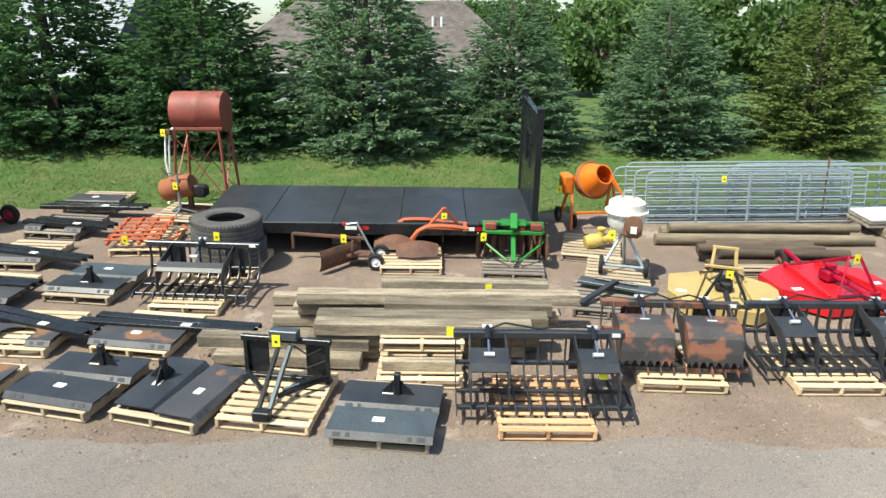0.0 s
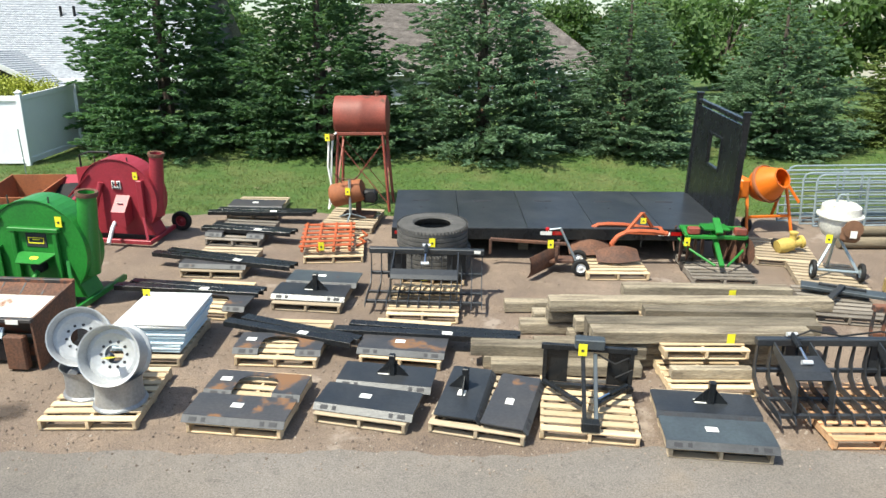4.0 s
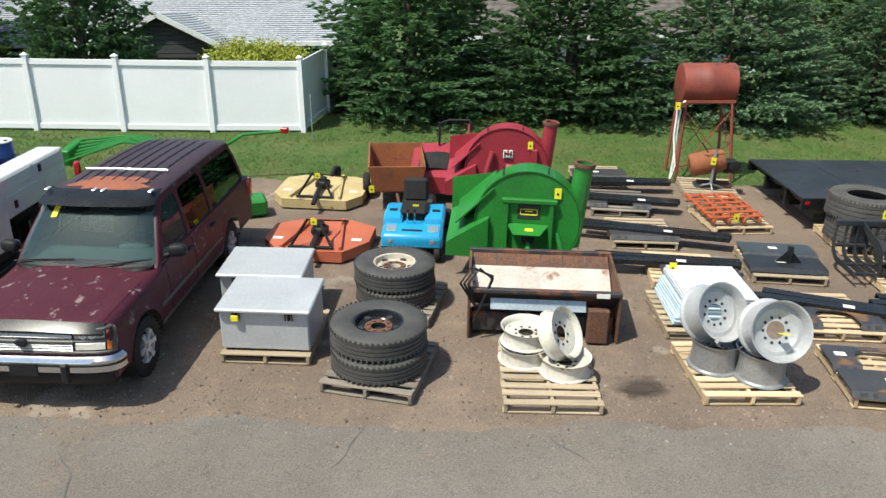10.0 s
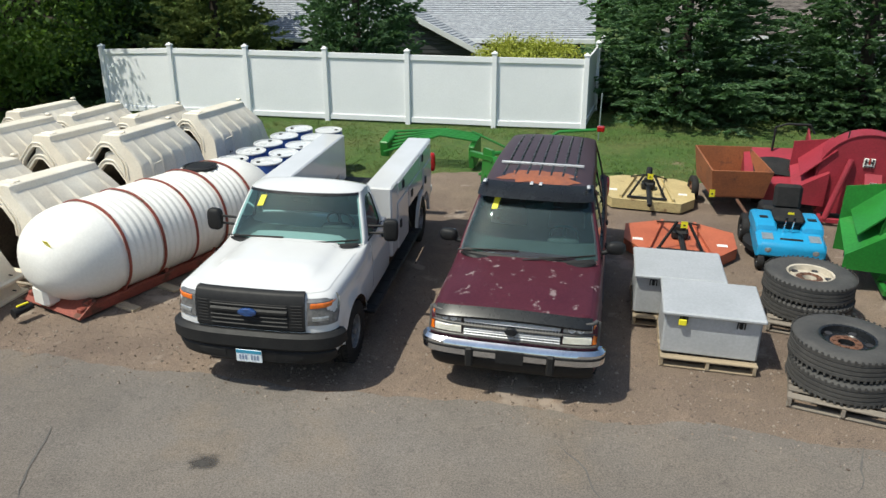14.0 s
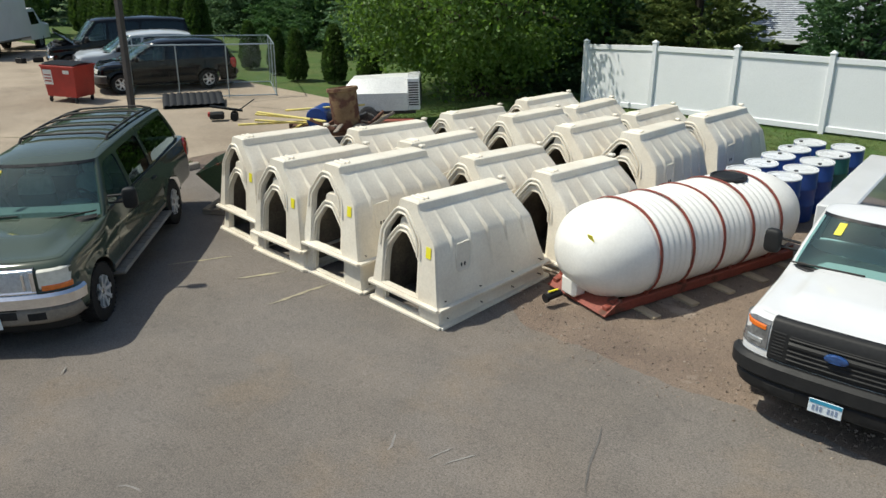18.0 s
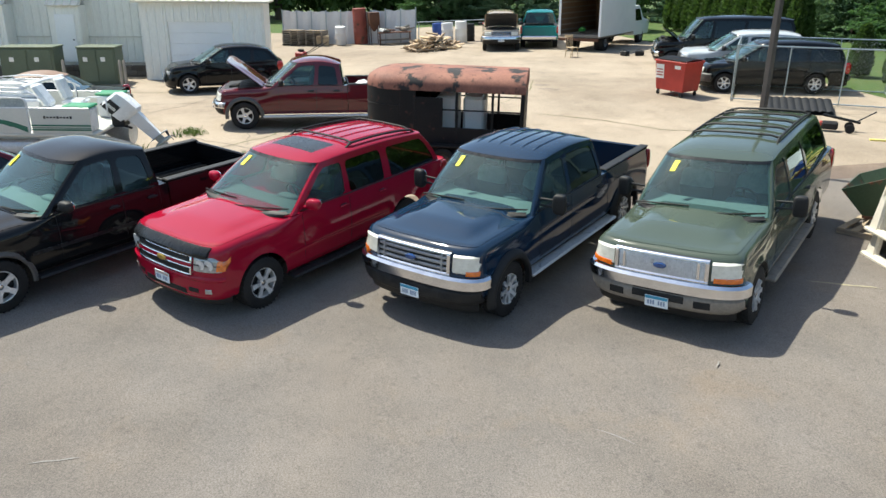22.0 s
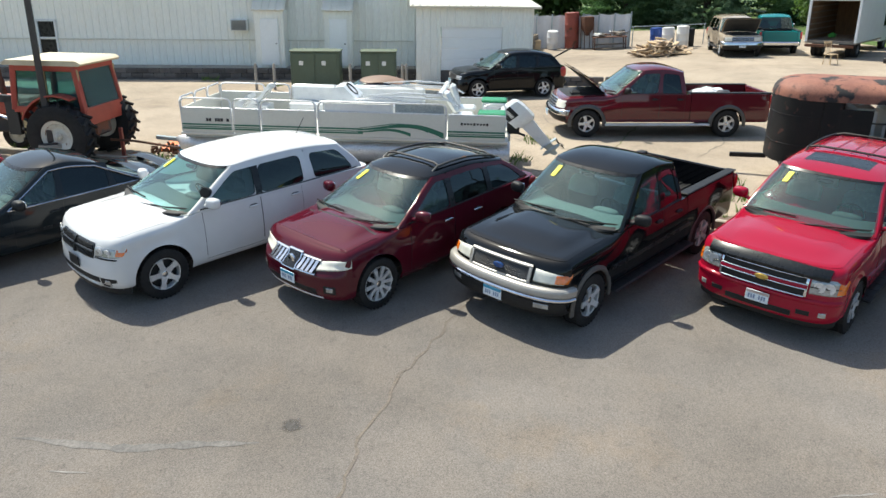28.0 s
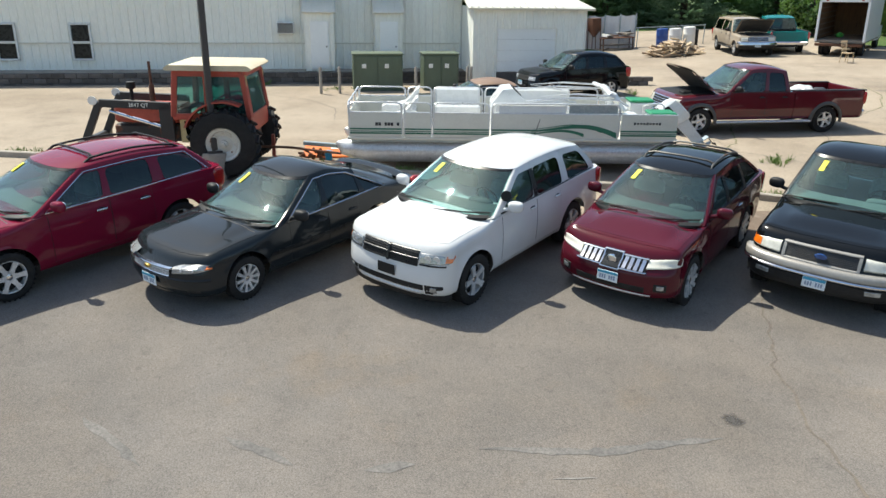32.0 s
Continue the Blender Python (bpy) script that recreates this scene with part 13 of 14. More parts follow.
s.lathe([(0.16, 0), (0.20, 0.12), (0.1, 0.2), (0.01, 0.22)], 14)
part("green_bag", s, green, bt_)
put(bt_, -54.7, 11.7, 134)

# wooden chair
ch = thing("wooden_chair", "bare pale wooden spindle-back chair standing in the lot", "chair")
s = Shape()
s.box((0, 0, 0.45), (0.42, 0.44, 0.035), 0.015)
part("seat", s, wood_new, ch)
for x, y in ((0.17, 0.18), (0.17, -0.18), (-0.17, 0.18), (-0.17, -0.18)):
    s = Shape()
    s.tube([(x * 1.25, y * 1.25, 0), (x, y, 0.44)], 0.018, 8)
    part("leg", s, wood_new, ch)
for i in range(5):
    y = -0.18 + 0.09 * i
    s = Shape()
    s.tube([(-0.19, y * 0.9, 0.46), (-0.27, y * 1.1, 0.95)], 0.011, 6)
    part("spindle", s, wood_new, ch)
s = Shape()
s.beam((-0.275, -0.24, 0.96), (-0.275, 0.24, 0.96), 0.03, 0.1)
part("top_rail", s, wood_new, ch)
put(ch, -52.3, 10.5, 20)
for x, y, a in ((-52.1, 13.1, 20), (-51.9, 13.75, 70)):
    tb = thing("tool_case", "small black plastic tool case on the paving", "tool case", "tool cases")
    s = Shape()
    s.box((0, 0, 0.12), (0.42, 0.26, 0.22), 0.03)
    part("case", s, plastic, tb)
    s = Shape()
    s.tube([(-0.1, 0, 0.23), (-0.08, 0, 0.28), (0.08, 0, 0.28), (0.1, 0, 0.23)], 0.012, 6)
    part("handle", s, plastic, tb)
    put(tb, x, y, a)

# storage wall with junk in front
swl = thing("storage_wall", "white sheeting on posts closing off a storage yard", "fence")
A_, B_ = Vector((-66.7, -3.4)), Vector((-64.0, 4.6))
nw = 9
for i in range(nw):
    p0, p1 = A_.lerp(B_, i / nw), A_.lerp(B_, (i + 1) / nw)
    z0 = gz(p0.x, p0.y)
    s = Shape()
    s.sheet(lambda u, v: (p0.x + (p1.x - p0.x) * u + 0.05 * math.sin(u * 9 + i), p0.y + (p1.y - p0.y) * u, z0 + 1.95 * v + 0.03 * math.sin(u * 7 + i)), 8, 3)
    part("sheet_panel", s, tarp, swl, fix=False)
for i in range(nw + 1):
    p0 = A_.lerp(B_, i / nw)
    s = Shape()
    s.beam((p0.x + 0.06, p0.y, gz(p0.x, p0.y) - 0.05), (p0.x + 0.06, p0.y, gz(p0.x, p0.y) + 2.02), 0.07, 0.07)
    part("post", s, galv, swl)


def junk_barrel(x, y, r, h, material, label, lean=0):
    s = Shape()
    s.m = pose(0, 0, 0, 0, lean, 0)
    s.lathe([(0.01, 0), (r * 0.95, 0), (r, 0.03), (r, h * 0.33), (r * 1.03, h * 0.35), (r, h * 0.37), (r, h * 0.64), (r * 1.03, h * 0.66), (r, h * 0.68), (r, h - 0.03), (r * 0.94, h), (0.01, h)], 22)
    b_ = solid("barrel", s, material, label, "barrel", "barrels by the storage wall")
    put(b_, x, y, 0, 0.0 if not lean else r * 0.2)


junk_barrel(-64.6, 0.1, 0.32, 1.05, tarp, "milky white plastic barrel leaning at the wall", 8)
junk_barrel(-64.9, 1.35, 0.42, 2.1, red_oxide, "tall faded red steel cylinder standing at the wall")
junk_barrel(-61.7, 6.2, 0.34, 1.15, tarp, "white plastic barrel behind the wood pile")
junk_barrel(-61.5, 6.95, 0.34, 1.2, poly, "white plastic barrel behind the wood pile")
junk_barrel(-62.6, 5.8, 0.34, 1.1, drum_blue, "dark blue plastic barrel by the wire fence")
junk_barrel(-62.4, 7.6, 0.34, 1.0, plastic, "black plastic barrel by the wire fence")
hp = thing("feed_hopper", "rusty steel hopper on thin legs", "hopper")
s = Shape()
s.rings([[(-a, -a, z), (a, -a, z), (a, a, z), (-a, a, z)] for a, z in ((0.05, 0.75), (0.3, 1.2), (0.3, 1.85))])
part("bin", s, scrap_rust, hp)
for x, y in ((0.28, 0.28), (0.28, -0.28), (-0.28, 0.28), (-0.28, -0.28)):
    s = Shape()
    s.beam((x, y, 0), (x, y, 1.3), 0.04, 0.04)
    part("leg", s, scrap_rust, hp)
put(hp, -64.3, 2.15, 10)
wb_ = thing("work_bench", "rusty steel bench heaped with scrap", "bench")
s = Shape()
s.box((0, 0, 0.72), (0.8, 2.0, 0.05), 0.01)
part("top", s, scrap_rust, wb_)
for x, y in ((0.35, 0.9), (0.35, -0.9), (-0.35, 0.9), (-0.35, -0.9)):
    s = Shape()
    s.beam((x, y, 0), (x, y, 0.7), 0.06, 0.06)
    part("leg", s, scrap_rust, wb_)
s = Shape()
s.box((0, 0, 0.3), (0.7, 1.9, 0.04))
part("shelf", s, wood_old, wb_)
put(wb_, -63.5, 3.3, -5)
for i in range(12):
    s = Shape()
    a = rk_.uniform(0, 180)
    s.m = pose(0, 0, 0.05, rk_.uniform(-12, 12), rk_.uniform(-12, 12), a)
    s.box((0, 0, 0), (rk_.uniform(0.3, 0.9), rk_.uniform(0.06, 0.25), rk_.uniform(0.05, 0.18)), 0.02)
    o = solid("scrap_piece", s, rk_.choice((scrap_rust, steel, wood_old, paper)), "loose scrap piece lying on the bench", "scrap", "scrap on the bench")
    put(o, -63.5 + rk_.uniform(-0.25, 0.25), 3.3 + rk_.uniform(-0.8, 0.8), 0, 0.76 + 0.04 * (i % 4))
for k_ in range(2):
    for i in range(7):
        pl_ = thing("pallet", "dark weathered pallet in a stack by the wall", "pallet", "stacked pallets")
        for j in range(3):
            s = Shape()
            s.box((0, -0.5 + 0.5 * j, 0.06), (1.2, 0.09, 0.09))
            part("stringer", s, wood_old, pl_)
        for j in range(5):
            s = Shape()
            s.box((-0.53 + 0.265 * j, 0, 0.115), (0.11, 1.1, 0.018))
            part("board", s, wood_old if i < 5 else wood_mid, pl_)
        put(pl_, -65.3 + 0.3 * k_, -2.7 + 1.35 * k_, -20 + rk_.uniform(-5, 5), 0.13 * i, True)
cb_ = thing("wooden_crate", "small brown wooden crate on the ground", "crate")
s = Shape()
s.box((0, 0, 0.3), (0.6, 0.75, 0.58), 0.015)
part("body", s, wood_new, cb_)
s = Shape()
s.box((0.31, 0, 0.45), (0.02, 0.7, 0.06))
part("batten", s, wood_mid, cb_)
put(cb_, -64.7, -1.0, 0)

# wood pile
wp_ = thing("wood_pile", "heaped pile of split boards and scrap lumber", "wood pile")
for i in range(110):
    s = Shape()
    u, r = rk_.uniform(0, 6.28), math.sqrt(rk_.random())
    h = (1 - r) * 0.95
    s.m = pose(r * math.cos(u) * 1.15, r * math.sin(u) * 1.35, 0.06 + h * rk_.uniform(0.4, 1.0), rk_.uniform(-25, 25), rk_.uniform(-25, 25), rk_.uniform(0, 180))
    s.box((0, 0, 0), (rk_.uniform(0.5, 1.3), rk_.uniform(0.08, 0.2), rk_.uniform(0.02, 0.09)))
    part("board", s, bark_split if i % 3 else wood_new, wp_)
put(wp_, -59.0, 4.85, 0)
wf = thing("wire_fence", "low wire fence with a steel top rail", "fence")
s = Shape()
s.tube([(-64, 4.7, gz(-64, 4.7) + 1.15), (-63.6, 9.0, gz(-63.6, 9) + 1.15)], 0.025, 6)
part("top_rail", s, galv, wf)
for i in range(4):
    y = 4.8 + 1.4 * i
    s = Shape()
    s.tube([(-64 + 0.1 * i, y, gz(-64, y) - 0.02), (-64 + 0.1 * i, y, gz(-64, y) + 1.17)], 0.03, 8)
    part("post", s, galv, wf)

# wire kennel: tubular frame with wire mesh
kn = thing("dog_kennel", "galvanised tube dog kennel with wire mesh walls", "kennel")
KL, KW, KH = 4.8, 2.9, 1.8
cor = [(0, 0), (KL, 0), (KL, KW), (0, KW)]
for i, ((x0, y0), (x1, y1)) in enumerate(zip(cor, cor[1:] + cor[:1])):
    n = 3 if i % 2 == 0 else 2
    for z in (0.08, KH):
        s = Shape()
        s.tube([(x0, y0, z), (x1, y1, z)], 0.02, 6)
        part("rail", s, galv, kn)
    for j in range(n):
        f = j / n
        s = Shape()
        s.tube([(x0 + (x1 - x0) * f, y0 + (y1 - y0) * f, 0), (x0 + (x1 - x0) * f, y0 + (y1 - y0) * f, KH)], 0.02, 6)
        part("post", s, galv, kn)
    s = Shape()
    L_ = math.hypot(x1 - x0, y1 - y0)
    for sg in (1, -1):
        d = 0.0
        while d < L_ + KH:
            a0 = max(0.0, d - KH)
            p0 = (a0, d - a0)
            a1 = min(L_, d)
            p1 = (a1, d - a1)
            if sg < 0:
                p0, p1 = (L_ - p0[0], p0[1]), (L_ - p1[0], p1[1])
            q0, q1 = [(x0 + (x1 - x0) * p[0] / L_, y0 + (y1 - y0) * p[0] / L_, 0.08 + p[1] * (KH - 0.08) / KH) for p in (p0, p1)]
            nx, ny = (y1 - y0) / L_ * 0.0009, -(x1 - x0) / L_ * 0.0009
            s.add([(q0[0] - nx, q0[1] - ny, q0[2] - 0.0015), (q1[0] - nx, q1[1] - ny, q1[2] - 0.0015), (q1[0] + nx, q1[1] + ny, q1[2] + 0.0015), (q0[0] + nx, q0[1] + ny, q0[2] + 0.0015)], [(0, 1, 2, 3)])
            d += 0.14 if i % 2 == 0 else 0.6
    ms = part("wire_mesh", s, galv, kn, "thin diamond wire mesh", fix=False)
    tagged(ms, "thin diamond wire mesh", kind="stuff")
put(kn, -40.6, 12.0, 57)

# black ribbed mat
s = Shape()
s.sheet(lambda u, v: (-0.65 + 1.3 * u, -0.95 + 1.9 * v, 0.10 + 0.16 * u + 0.03 * abs(math.sin(v * math.pi * 9))), 4, 72)
s.sheet(lambda u, v: (-0.65 + 1.3 * u, -0.95 + 1.9 * v, 0.02 + 0.12 * u), 2, 2)
mt_ = solid("ribbed_cover", s, plastic, "black ribbed plastic cover lying on the paving", "cover", fix=False)
put(mt_, -38.7, 13.2, 150)

# hand mower with a long handle
hm = thing("lawn_trimmer", "black wheeled trimmer lying on its side", "trimmer")
s = Shape()
s.box((0, 0, 0.16), (0.42, 0.3, 0.2), 0.04)
part("motor", s, plastic, hm)
s = Shape()
s.box((-0.22, 0, 0.2), (0.08, 0.24, 0.12), 0.02)
part("end_cap", s, red_paint, hm)
s = Shape()
s.beam((-0.2, 0.14, 0.42), (0.75, 0.1, 0.26), 0.12, 0.06)
part("frame", s, blacksat, hm)
s = Shape()
s.tube([(0.6, 0.1, 0.25), (1.1, 0.3, 0.55)], 0.018, 6)
part("handle", s, blacksat, hm)
for y in (-0.16, 0.24):
    s = Shape()
    s.at(0.5, y, 0.12, 90, 0, 0).lathe([(0.12, -0.03), (0.12, 0.03), (0.02, 0.035)], 14)
    part("wheel", s, rubber, hm)
put(hm, -36.0, 12.3, 55)

# scrap heap on a small trailer
tr_ = thing("scrap_trailer", "small rusty two-wheel trailer loaded with scrap", "trailer")
for x in (-1.1, 1.1):
    s = Shape()
    s.beam((x, -0.55, 0.36), (x, 0.55, 0.36), 0.08, 0.1)
    part("cross_beam", s, scrap_rust, tr_)
for y in (-0.55, 0.55):
    s = Shape()
    s.beam((-1.5, y, 0.40), (1.4, y, 0.40), 0.08, 0.12)
    part("side_rail", s, scrap_rust, tr_)
s = Shape()
s.box((0, 0, 0.46), (2.7, 1.1, 0.03))
part("deck", s, scrap_rust, tr_)
wm_ = wheel_meshes(0.33, 0.2, 0.17, "steel", 6, wheel_grey, rubber_old)
for y, f in ((0.72, False), (-0.72, True)):
    add_wheel(tr_, wm_, 0.5, y, 0.33, f)
put(tr_, -30.75, 12.63, 42)
s = Shape()
s.m = pose(0, 0, 0, 0, -6, 0)
s.lathe([(0.01, 0), (0.33, 0), (0.34, 0.02), (0.35, 0.92), (0.39, 0.94), (0.39, 1.02), (0.35, 1.03), (0.33, 0.96), (0.01, 0.95)], 22)
o = solid("scrap_tank", s, mat("patchy_brown_tank", (0.26, 0.17, 0.085), 0.8, 0.0, (0.17, 0.10, 0.05), 2.5, rust=(0.11, 0.045, 0.028), rust_at=0.50, rust_scale=1.8), "tall rusty brown tank standing on the scrap trailer", "tank")
put(o, -30.42, 12.42, 0, 0.47)
s = Shape()
s.m = pose(0, 0, 0.27, 90, 0, 30)
s.lathe([(0.01, -0.4), (0.26, -0.4), (0.28, -0.37), (0.28, 0.37), (0.26, 0.4), (0.01, 0.4)], 20)
o = solid("blue_barrel", s, drum_blue, "blue plastic barrel lying on the scrap trailer", "barrel")
put(o, -31.15, 12.23, 0, 0.47)
for i, (x, y, z, a, b_) in enumerate(((-33.1, 12.3, 0.62, 20, 6), (-33.3, 12.5, 0.70, 5, 4), (-32.9, 12.2, 0.80, -12, 3), (-33.0, 12.7, 0.55, 60, -14), (-33.4, 12.1, 0.60, 35, 2), (-32.4, 12.9, 0.98, 12, -3))):
    s = Shape()
    s.m = pose(0, 0, 0, 0, b_, a)
    s.box((0, 0, 0), (1.7 + 0.15 * (i % 3), 0.09, 0.04), 0.006)
    o = solid("yellow_plank", s, yellow_plank, "pale yellow painted plank on the scrap trailer", "plank", "yellow planks")
    put(o, x + 1.45, y - 0.72, 30, z)
for i in range(14):
    s = Shape()
    s.m = pose(0, 0, 0.04, rk_.uniform(-30, 30), rk_.uniform(-30, 30), rk_.uniform(0, 180))
    s.box((0, 0, 0), (rk_.uniform(0.3, 1.1), rk_.uniform(0.05, 0.22), rk_.uniform(0.04, 0.2)), 0.015)
    o = solid("scrap_piece", s, rk_.choice((scrap_rust, rusty, wood_old, steel)), "loose rusty scrap heaped on the trailer", "scrap", "scrap on the trailer")
    put(o, -30.75 + rk_.uniform(-1.0, 1.0), 12.58 + rk_.uniform(-0.8, 0.8), 0, 0.5 + rk_.uniform(0, 0.12))
s = Shape()
s.box((0, 0, 0.22), (0.9, 0.7, 0.4), 0.03)
o = solid("steel_box", s, red_oxide, "rusty red steel box at the trailer", "box")
put(o, -30.2, 14.0, 35, 0.0)

# generator trailer
gn = thing("generator_trailer", "white towable generator with a louvred end", "generator")
s = Shape()
s.rings([[(x, -0.75, 0.5), (x, 0.75, 0.5), (x, 0.78, 1.05), (x, 0.45, zt_), (x, -0.45, zt_), (x, -0.78, 1.05)] for x, zt_ in ((-1.15, 1.2), (-0.9, 1.45), (0.5, 1.5), (1.0, 1.5))])
bd = part("housing", s, mat("chipped_white_housing", (0.72, 0.72, 0.70), 0.4, 0.0, (0.62, 0.62, 0.60), 1.2, rust=(0.40, 0.27, 0.18), rust_at=0.68), gn)
s = Shape()
s.box((1.2, 0, 1.0), (0.42, 1.5, 1.0), 0.03)
part("end_housing", s, white_paint, gn)
for sd in (1, -1):
    for i in range(10):
        s = Shape()
        s.box((1.2, sd * 0.755, 0.68 + 0.075 * i), (0.32, 0.02, 0.035))
        part("louvre", s, plastic, gn)
for i in range(10):
    s = Shape()
    s.box((1.415, 0, 0.62 + 0.08 * i), (0.02, 1.2, 0.04))
    part("louvre", s, plastic, gn)
s = Shape()
s.box((0, 0, 0.44), (2.5, 1.3, 0.12), 0.02)
part("chassis", s, black, gn)
s = Shape()
s.beam((-1.2, 0, 0.42), (-2.1, 0, 0.42), 0.1, 0.1)
part("tow_bar", s, black, gn)
for y, f in ((0.72, False), (-0.72, True)):
    add_wheel(gn, wm_, -0.35, y, 0.33, f)
    s = Shape()
    s.rings([[(-0.35 + (0.42 + q) * math.cos(a), (y - 0.1 if y > 0 else y - 0.06) + d, 0.36 + (0.42 + q) * math.sin(a)) for q, d in ((0, 0), (0, 0.17), (0.03, 0.17), (0.03, 0))] for a in [math.pi * i / 10 for i in range(11)]])
    part("mudguard", s, white_paint, gn)
put(gn, -32.0, 15.2, 40)
gn.matrix_basis = gn.matrix_basis @ Matrix.Diagonal((0.84, 0.9, 0.9, 1))

# green bin on a pallet by the kerb
gb_ = thing("tipping_bin", "dark green and rusty steel bin tilted on a pallet", "bin")
s = Shape()
s.m = pose(0, 0, 0.32, 0, -24, 0)
s.rings([[(-0.5 * k, -0.6 * k, z), (0.5 * k, -0.6 * k, z), (0.5 * k, 0.6 * k, z), (-0.5 * k, 0.6 * k, z)] for k, z in ((0.7, 0.0), (1.0, 0.6), (0.95, 0.6), (0.66, 0.04))])
part("body", s, mat("dark_green_paint", (0.03, 0.06, 0.03), 0.6, 0.0, (0.022, 0.045, 0.024), 2.0, rust=(0.14, 0.05, 0.03), rust_at=0.55), gb_)
s = Shape()
s.box((0, 0, 0.2), (0.7, 0.9, 0.05))
part("skid", s, scrap_rust, gb_)
put(gb_, -28.45, 7.95, 40, 0.12)
pl_ = thing("pallet", "grey weathered pallet on the gravel by the kerb", "pallet")
for j in range(3):
    s = Shape()
    s.box((0, -0.5 + 0.5 * j, 0.05), (1.2, 0.09, 0.09))
    part("stringer", s, wood_old, pl_)
for j in range(6):
    s = Shape()
    s.box((-0.53 + 0.212 * j, 0, 0.105), (0.11, 1.1, 0.018))
    part("board", s, wood_mid, pl_)
put(pl_, -28.35, 7.85, 30)

# garden tiller and stone blocks by the garage corner
ti = thing("garden_tiller", "red garden tiller with long black handles", "tiller")
s = Shape()
s.box((0, 0, 0.5), (0.5, 0.4, 0.35), 0.06)
part("engine", s, red_paint, ti)
s = Shape()
s.at(0, 0, 0.68).lathe([(0.15, 0), (0.15, 0.1), (0.02, 0.12)], 14)
part("starter_cover", s, plastic, ti)
for y in (-0.2, 0.2):
    s = Shape()
    s.tube([(0.1, y, 0.5), (0.6, y, 0.75), (1.3, y * 1.3, 1.15)], 0.02, 6)
    part("handle", s, plastic, ti)
    s = Shape()
    s.at(0.05, y * 1.3, 0.2, 90, 0, 0).lathe([(0.2, -0.06), (0.2, 0.06), (0.03, 0.07)], 16)
    part("wheel", s, rubber, ti)
put(ti, -54.2, -2.2, 60)

# white bags in the bed of the raised-hood pickup
rp = bpy.data.objects["pickup_truck.001"]
for i in range(9):
    s = Shape()
    rws = []
    for j in range(7):
        a = math.pi * j / 6
        r = 0.02 + 0.20 * math.sin(a)
        rws.append([(0.24 * math.cos(a) + 0.03 * rk_.random(), r * math.cos(b_) * rk_.uniform(0.8, 1.15), 0.6 * r * math.sin(b_) * rk_.uniform(0.8, 1.1)) for b_ in [2 * math.pi * q / 9 for q in range(9)]])
    s.rings(rws)
    o = solid("white_bag", s, tarp if i % 3 else steel, "crumpled white plastic bag in the pickup bed", "bag", "bags in the pickup bed")
    o.matrix_basis = rp.matrix_basis @ pose(-1.35 - 0.22 * (i % 5) + rk_.uniform(-0.05, 0.05), rk_.uniform(-0.55, 0.55), 1.08 + 0.06 * (i % 2), 0, 0, rk_.uniform(0, 180))


# ---- ground details ----
def ground_strip(name, pts, w, material, label, dz=0.0175, wander=0.04, seed=1):
    """A thin band that follows the ground along a wandering line."""
    rr = random.Random(seed)
    path = []
    for (x0, y0), (x1, y1) in zip(pts, pts[1:]):
        n = max(2, int(math.hypot(x1 - x0, y1 - y0) / 0.12))
        path += [(x0 + (x1 - x0) * i / n + wander * wob(i * 0.35 + x0, y0, 1.0) + rr.uniform(-0.012, 0.012), y0 + (y1 - y0) * i / n + wander * wob(i * 0.35, x0 + 7, 1.0) + rr.uniform(-0.012, 0.012)) for i in range(n)]
    path.append(pts[-1])
    s = Shape()
    vs = []
    for i, (x, y) in enumerate(path):
        a, b2 = path[max(0, i - 1)], path[min(len(path) - 1, i + 1)]
        d = Vector((b2[0] - a[0], b2[1] - a[1]))
        d = d.normalized() if d.length else Vector((1, 0))
        h = w * 0.5 * rr.uniform(0.5, 1.3) * min(1, 0.15 + 4 * min(i, len(path) - 1 - i) / len(path))
        for q in (-1, 1):
            px, py = x - d.y * h * q, y + d.x * h * q
            vs.append((px, py, gz(px, py) + dz))
    s.add(vs, [(2 * i, 2 * i + 1, 2 * i + 3, 2 * i + 2) for i in range(len(path) - 1)])
    return solid(name, s, material, label, "crack", "paving cracks", kind="structure", fix=False)


seal = mat("filled_crack", (0.145, 0.12, 0.095), 0.95, 0.0, (0.12, 0.10, 0.085), 3.0, speck=0.3, world_xyz=True)
dark_crack = mat("dark_crack", (0.10, 0.093, 0.086), 0.95, 0.0, (0.13, 0.12, 0.11), 3.0, world_xyz=True)
lot_crack = mat("lot_crack", (0.20, 0.168, 0.13), 0.95, 0.0, (0.16, 0.135, 0.105), 3.0, world_xyz=True)
weed_crack = mat("mossy_crack", (0.12, 0.13, 0.05), 0.95, 0.0, (0.16, 0.13, 0.08), 2.0, world_xyz=True)
scuff = mat("pale_scuff", (0.26, 0.245, 0.225), 0.95, 0.0, (0.20, 0.185, 0.17), 6.0, world_xyz=True)
chalk = mat("faded_paint_mark", (0.34, 0.30, 0.20), 0.95, 0.0, (0.22, 0.20, 0.16), 5.0, world_xyz=True)
ground_strip("asphalt_crack", [(-30.2, -7.1), (-28.9, -7.8), (-27.1, -8.7), (-25.8, -9.1), (-24.7, -9.3), (-22.5, -9.6), (-19.5, -9.3)], 0.034, seal, "long filled crack across the asphalt", wander=0.08)
for i, pts in enumerate((((-14.6, 6.6), (-14.3, 6.2), (-14.15, 5.8), (-14.0, 5.2)), ((-11.6, 7.0), (-11.9, 6.3)), ((-9.8, 6.9), (-9.4, 6.4)), ((-19.6, 5.9), (-19.2, 4.9)))):
    ground_strip("asphalt_crack", pts, 0.022, dark_crack, "short dark crack in the asphalt", seed=i + 4)
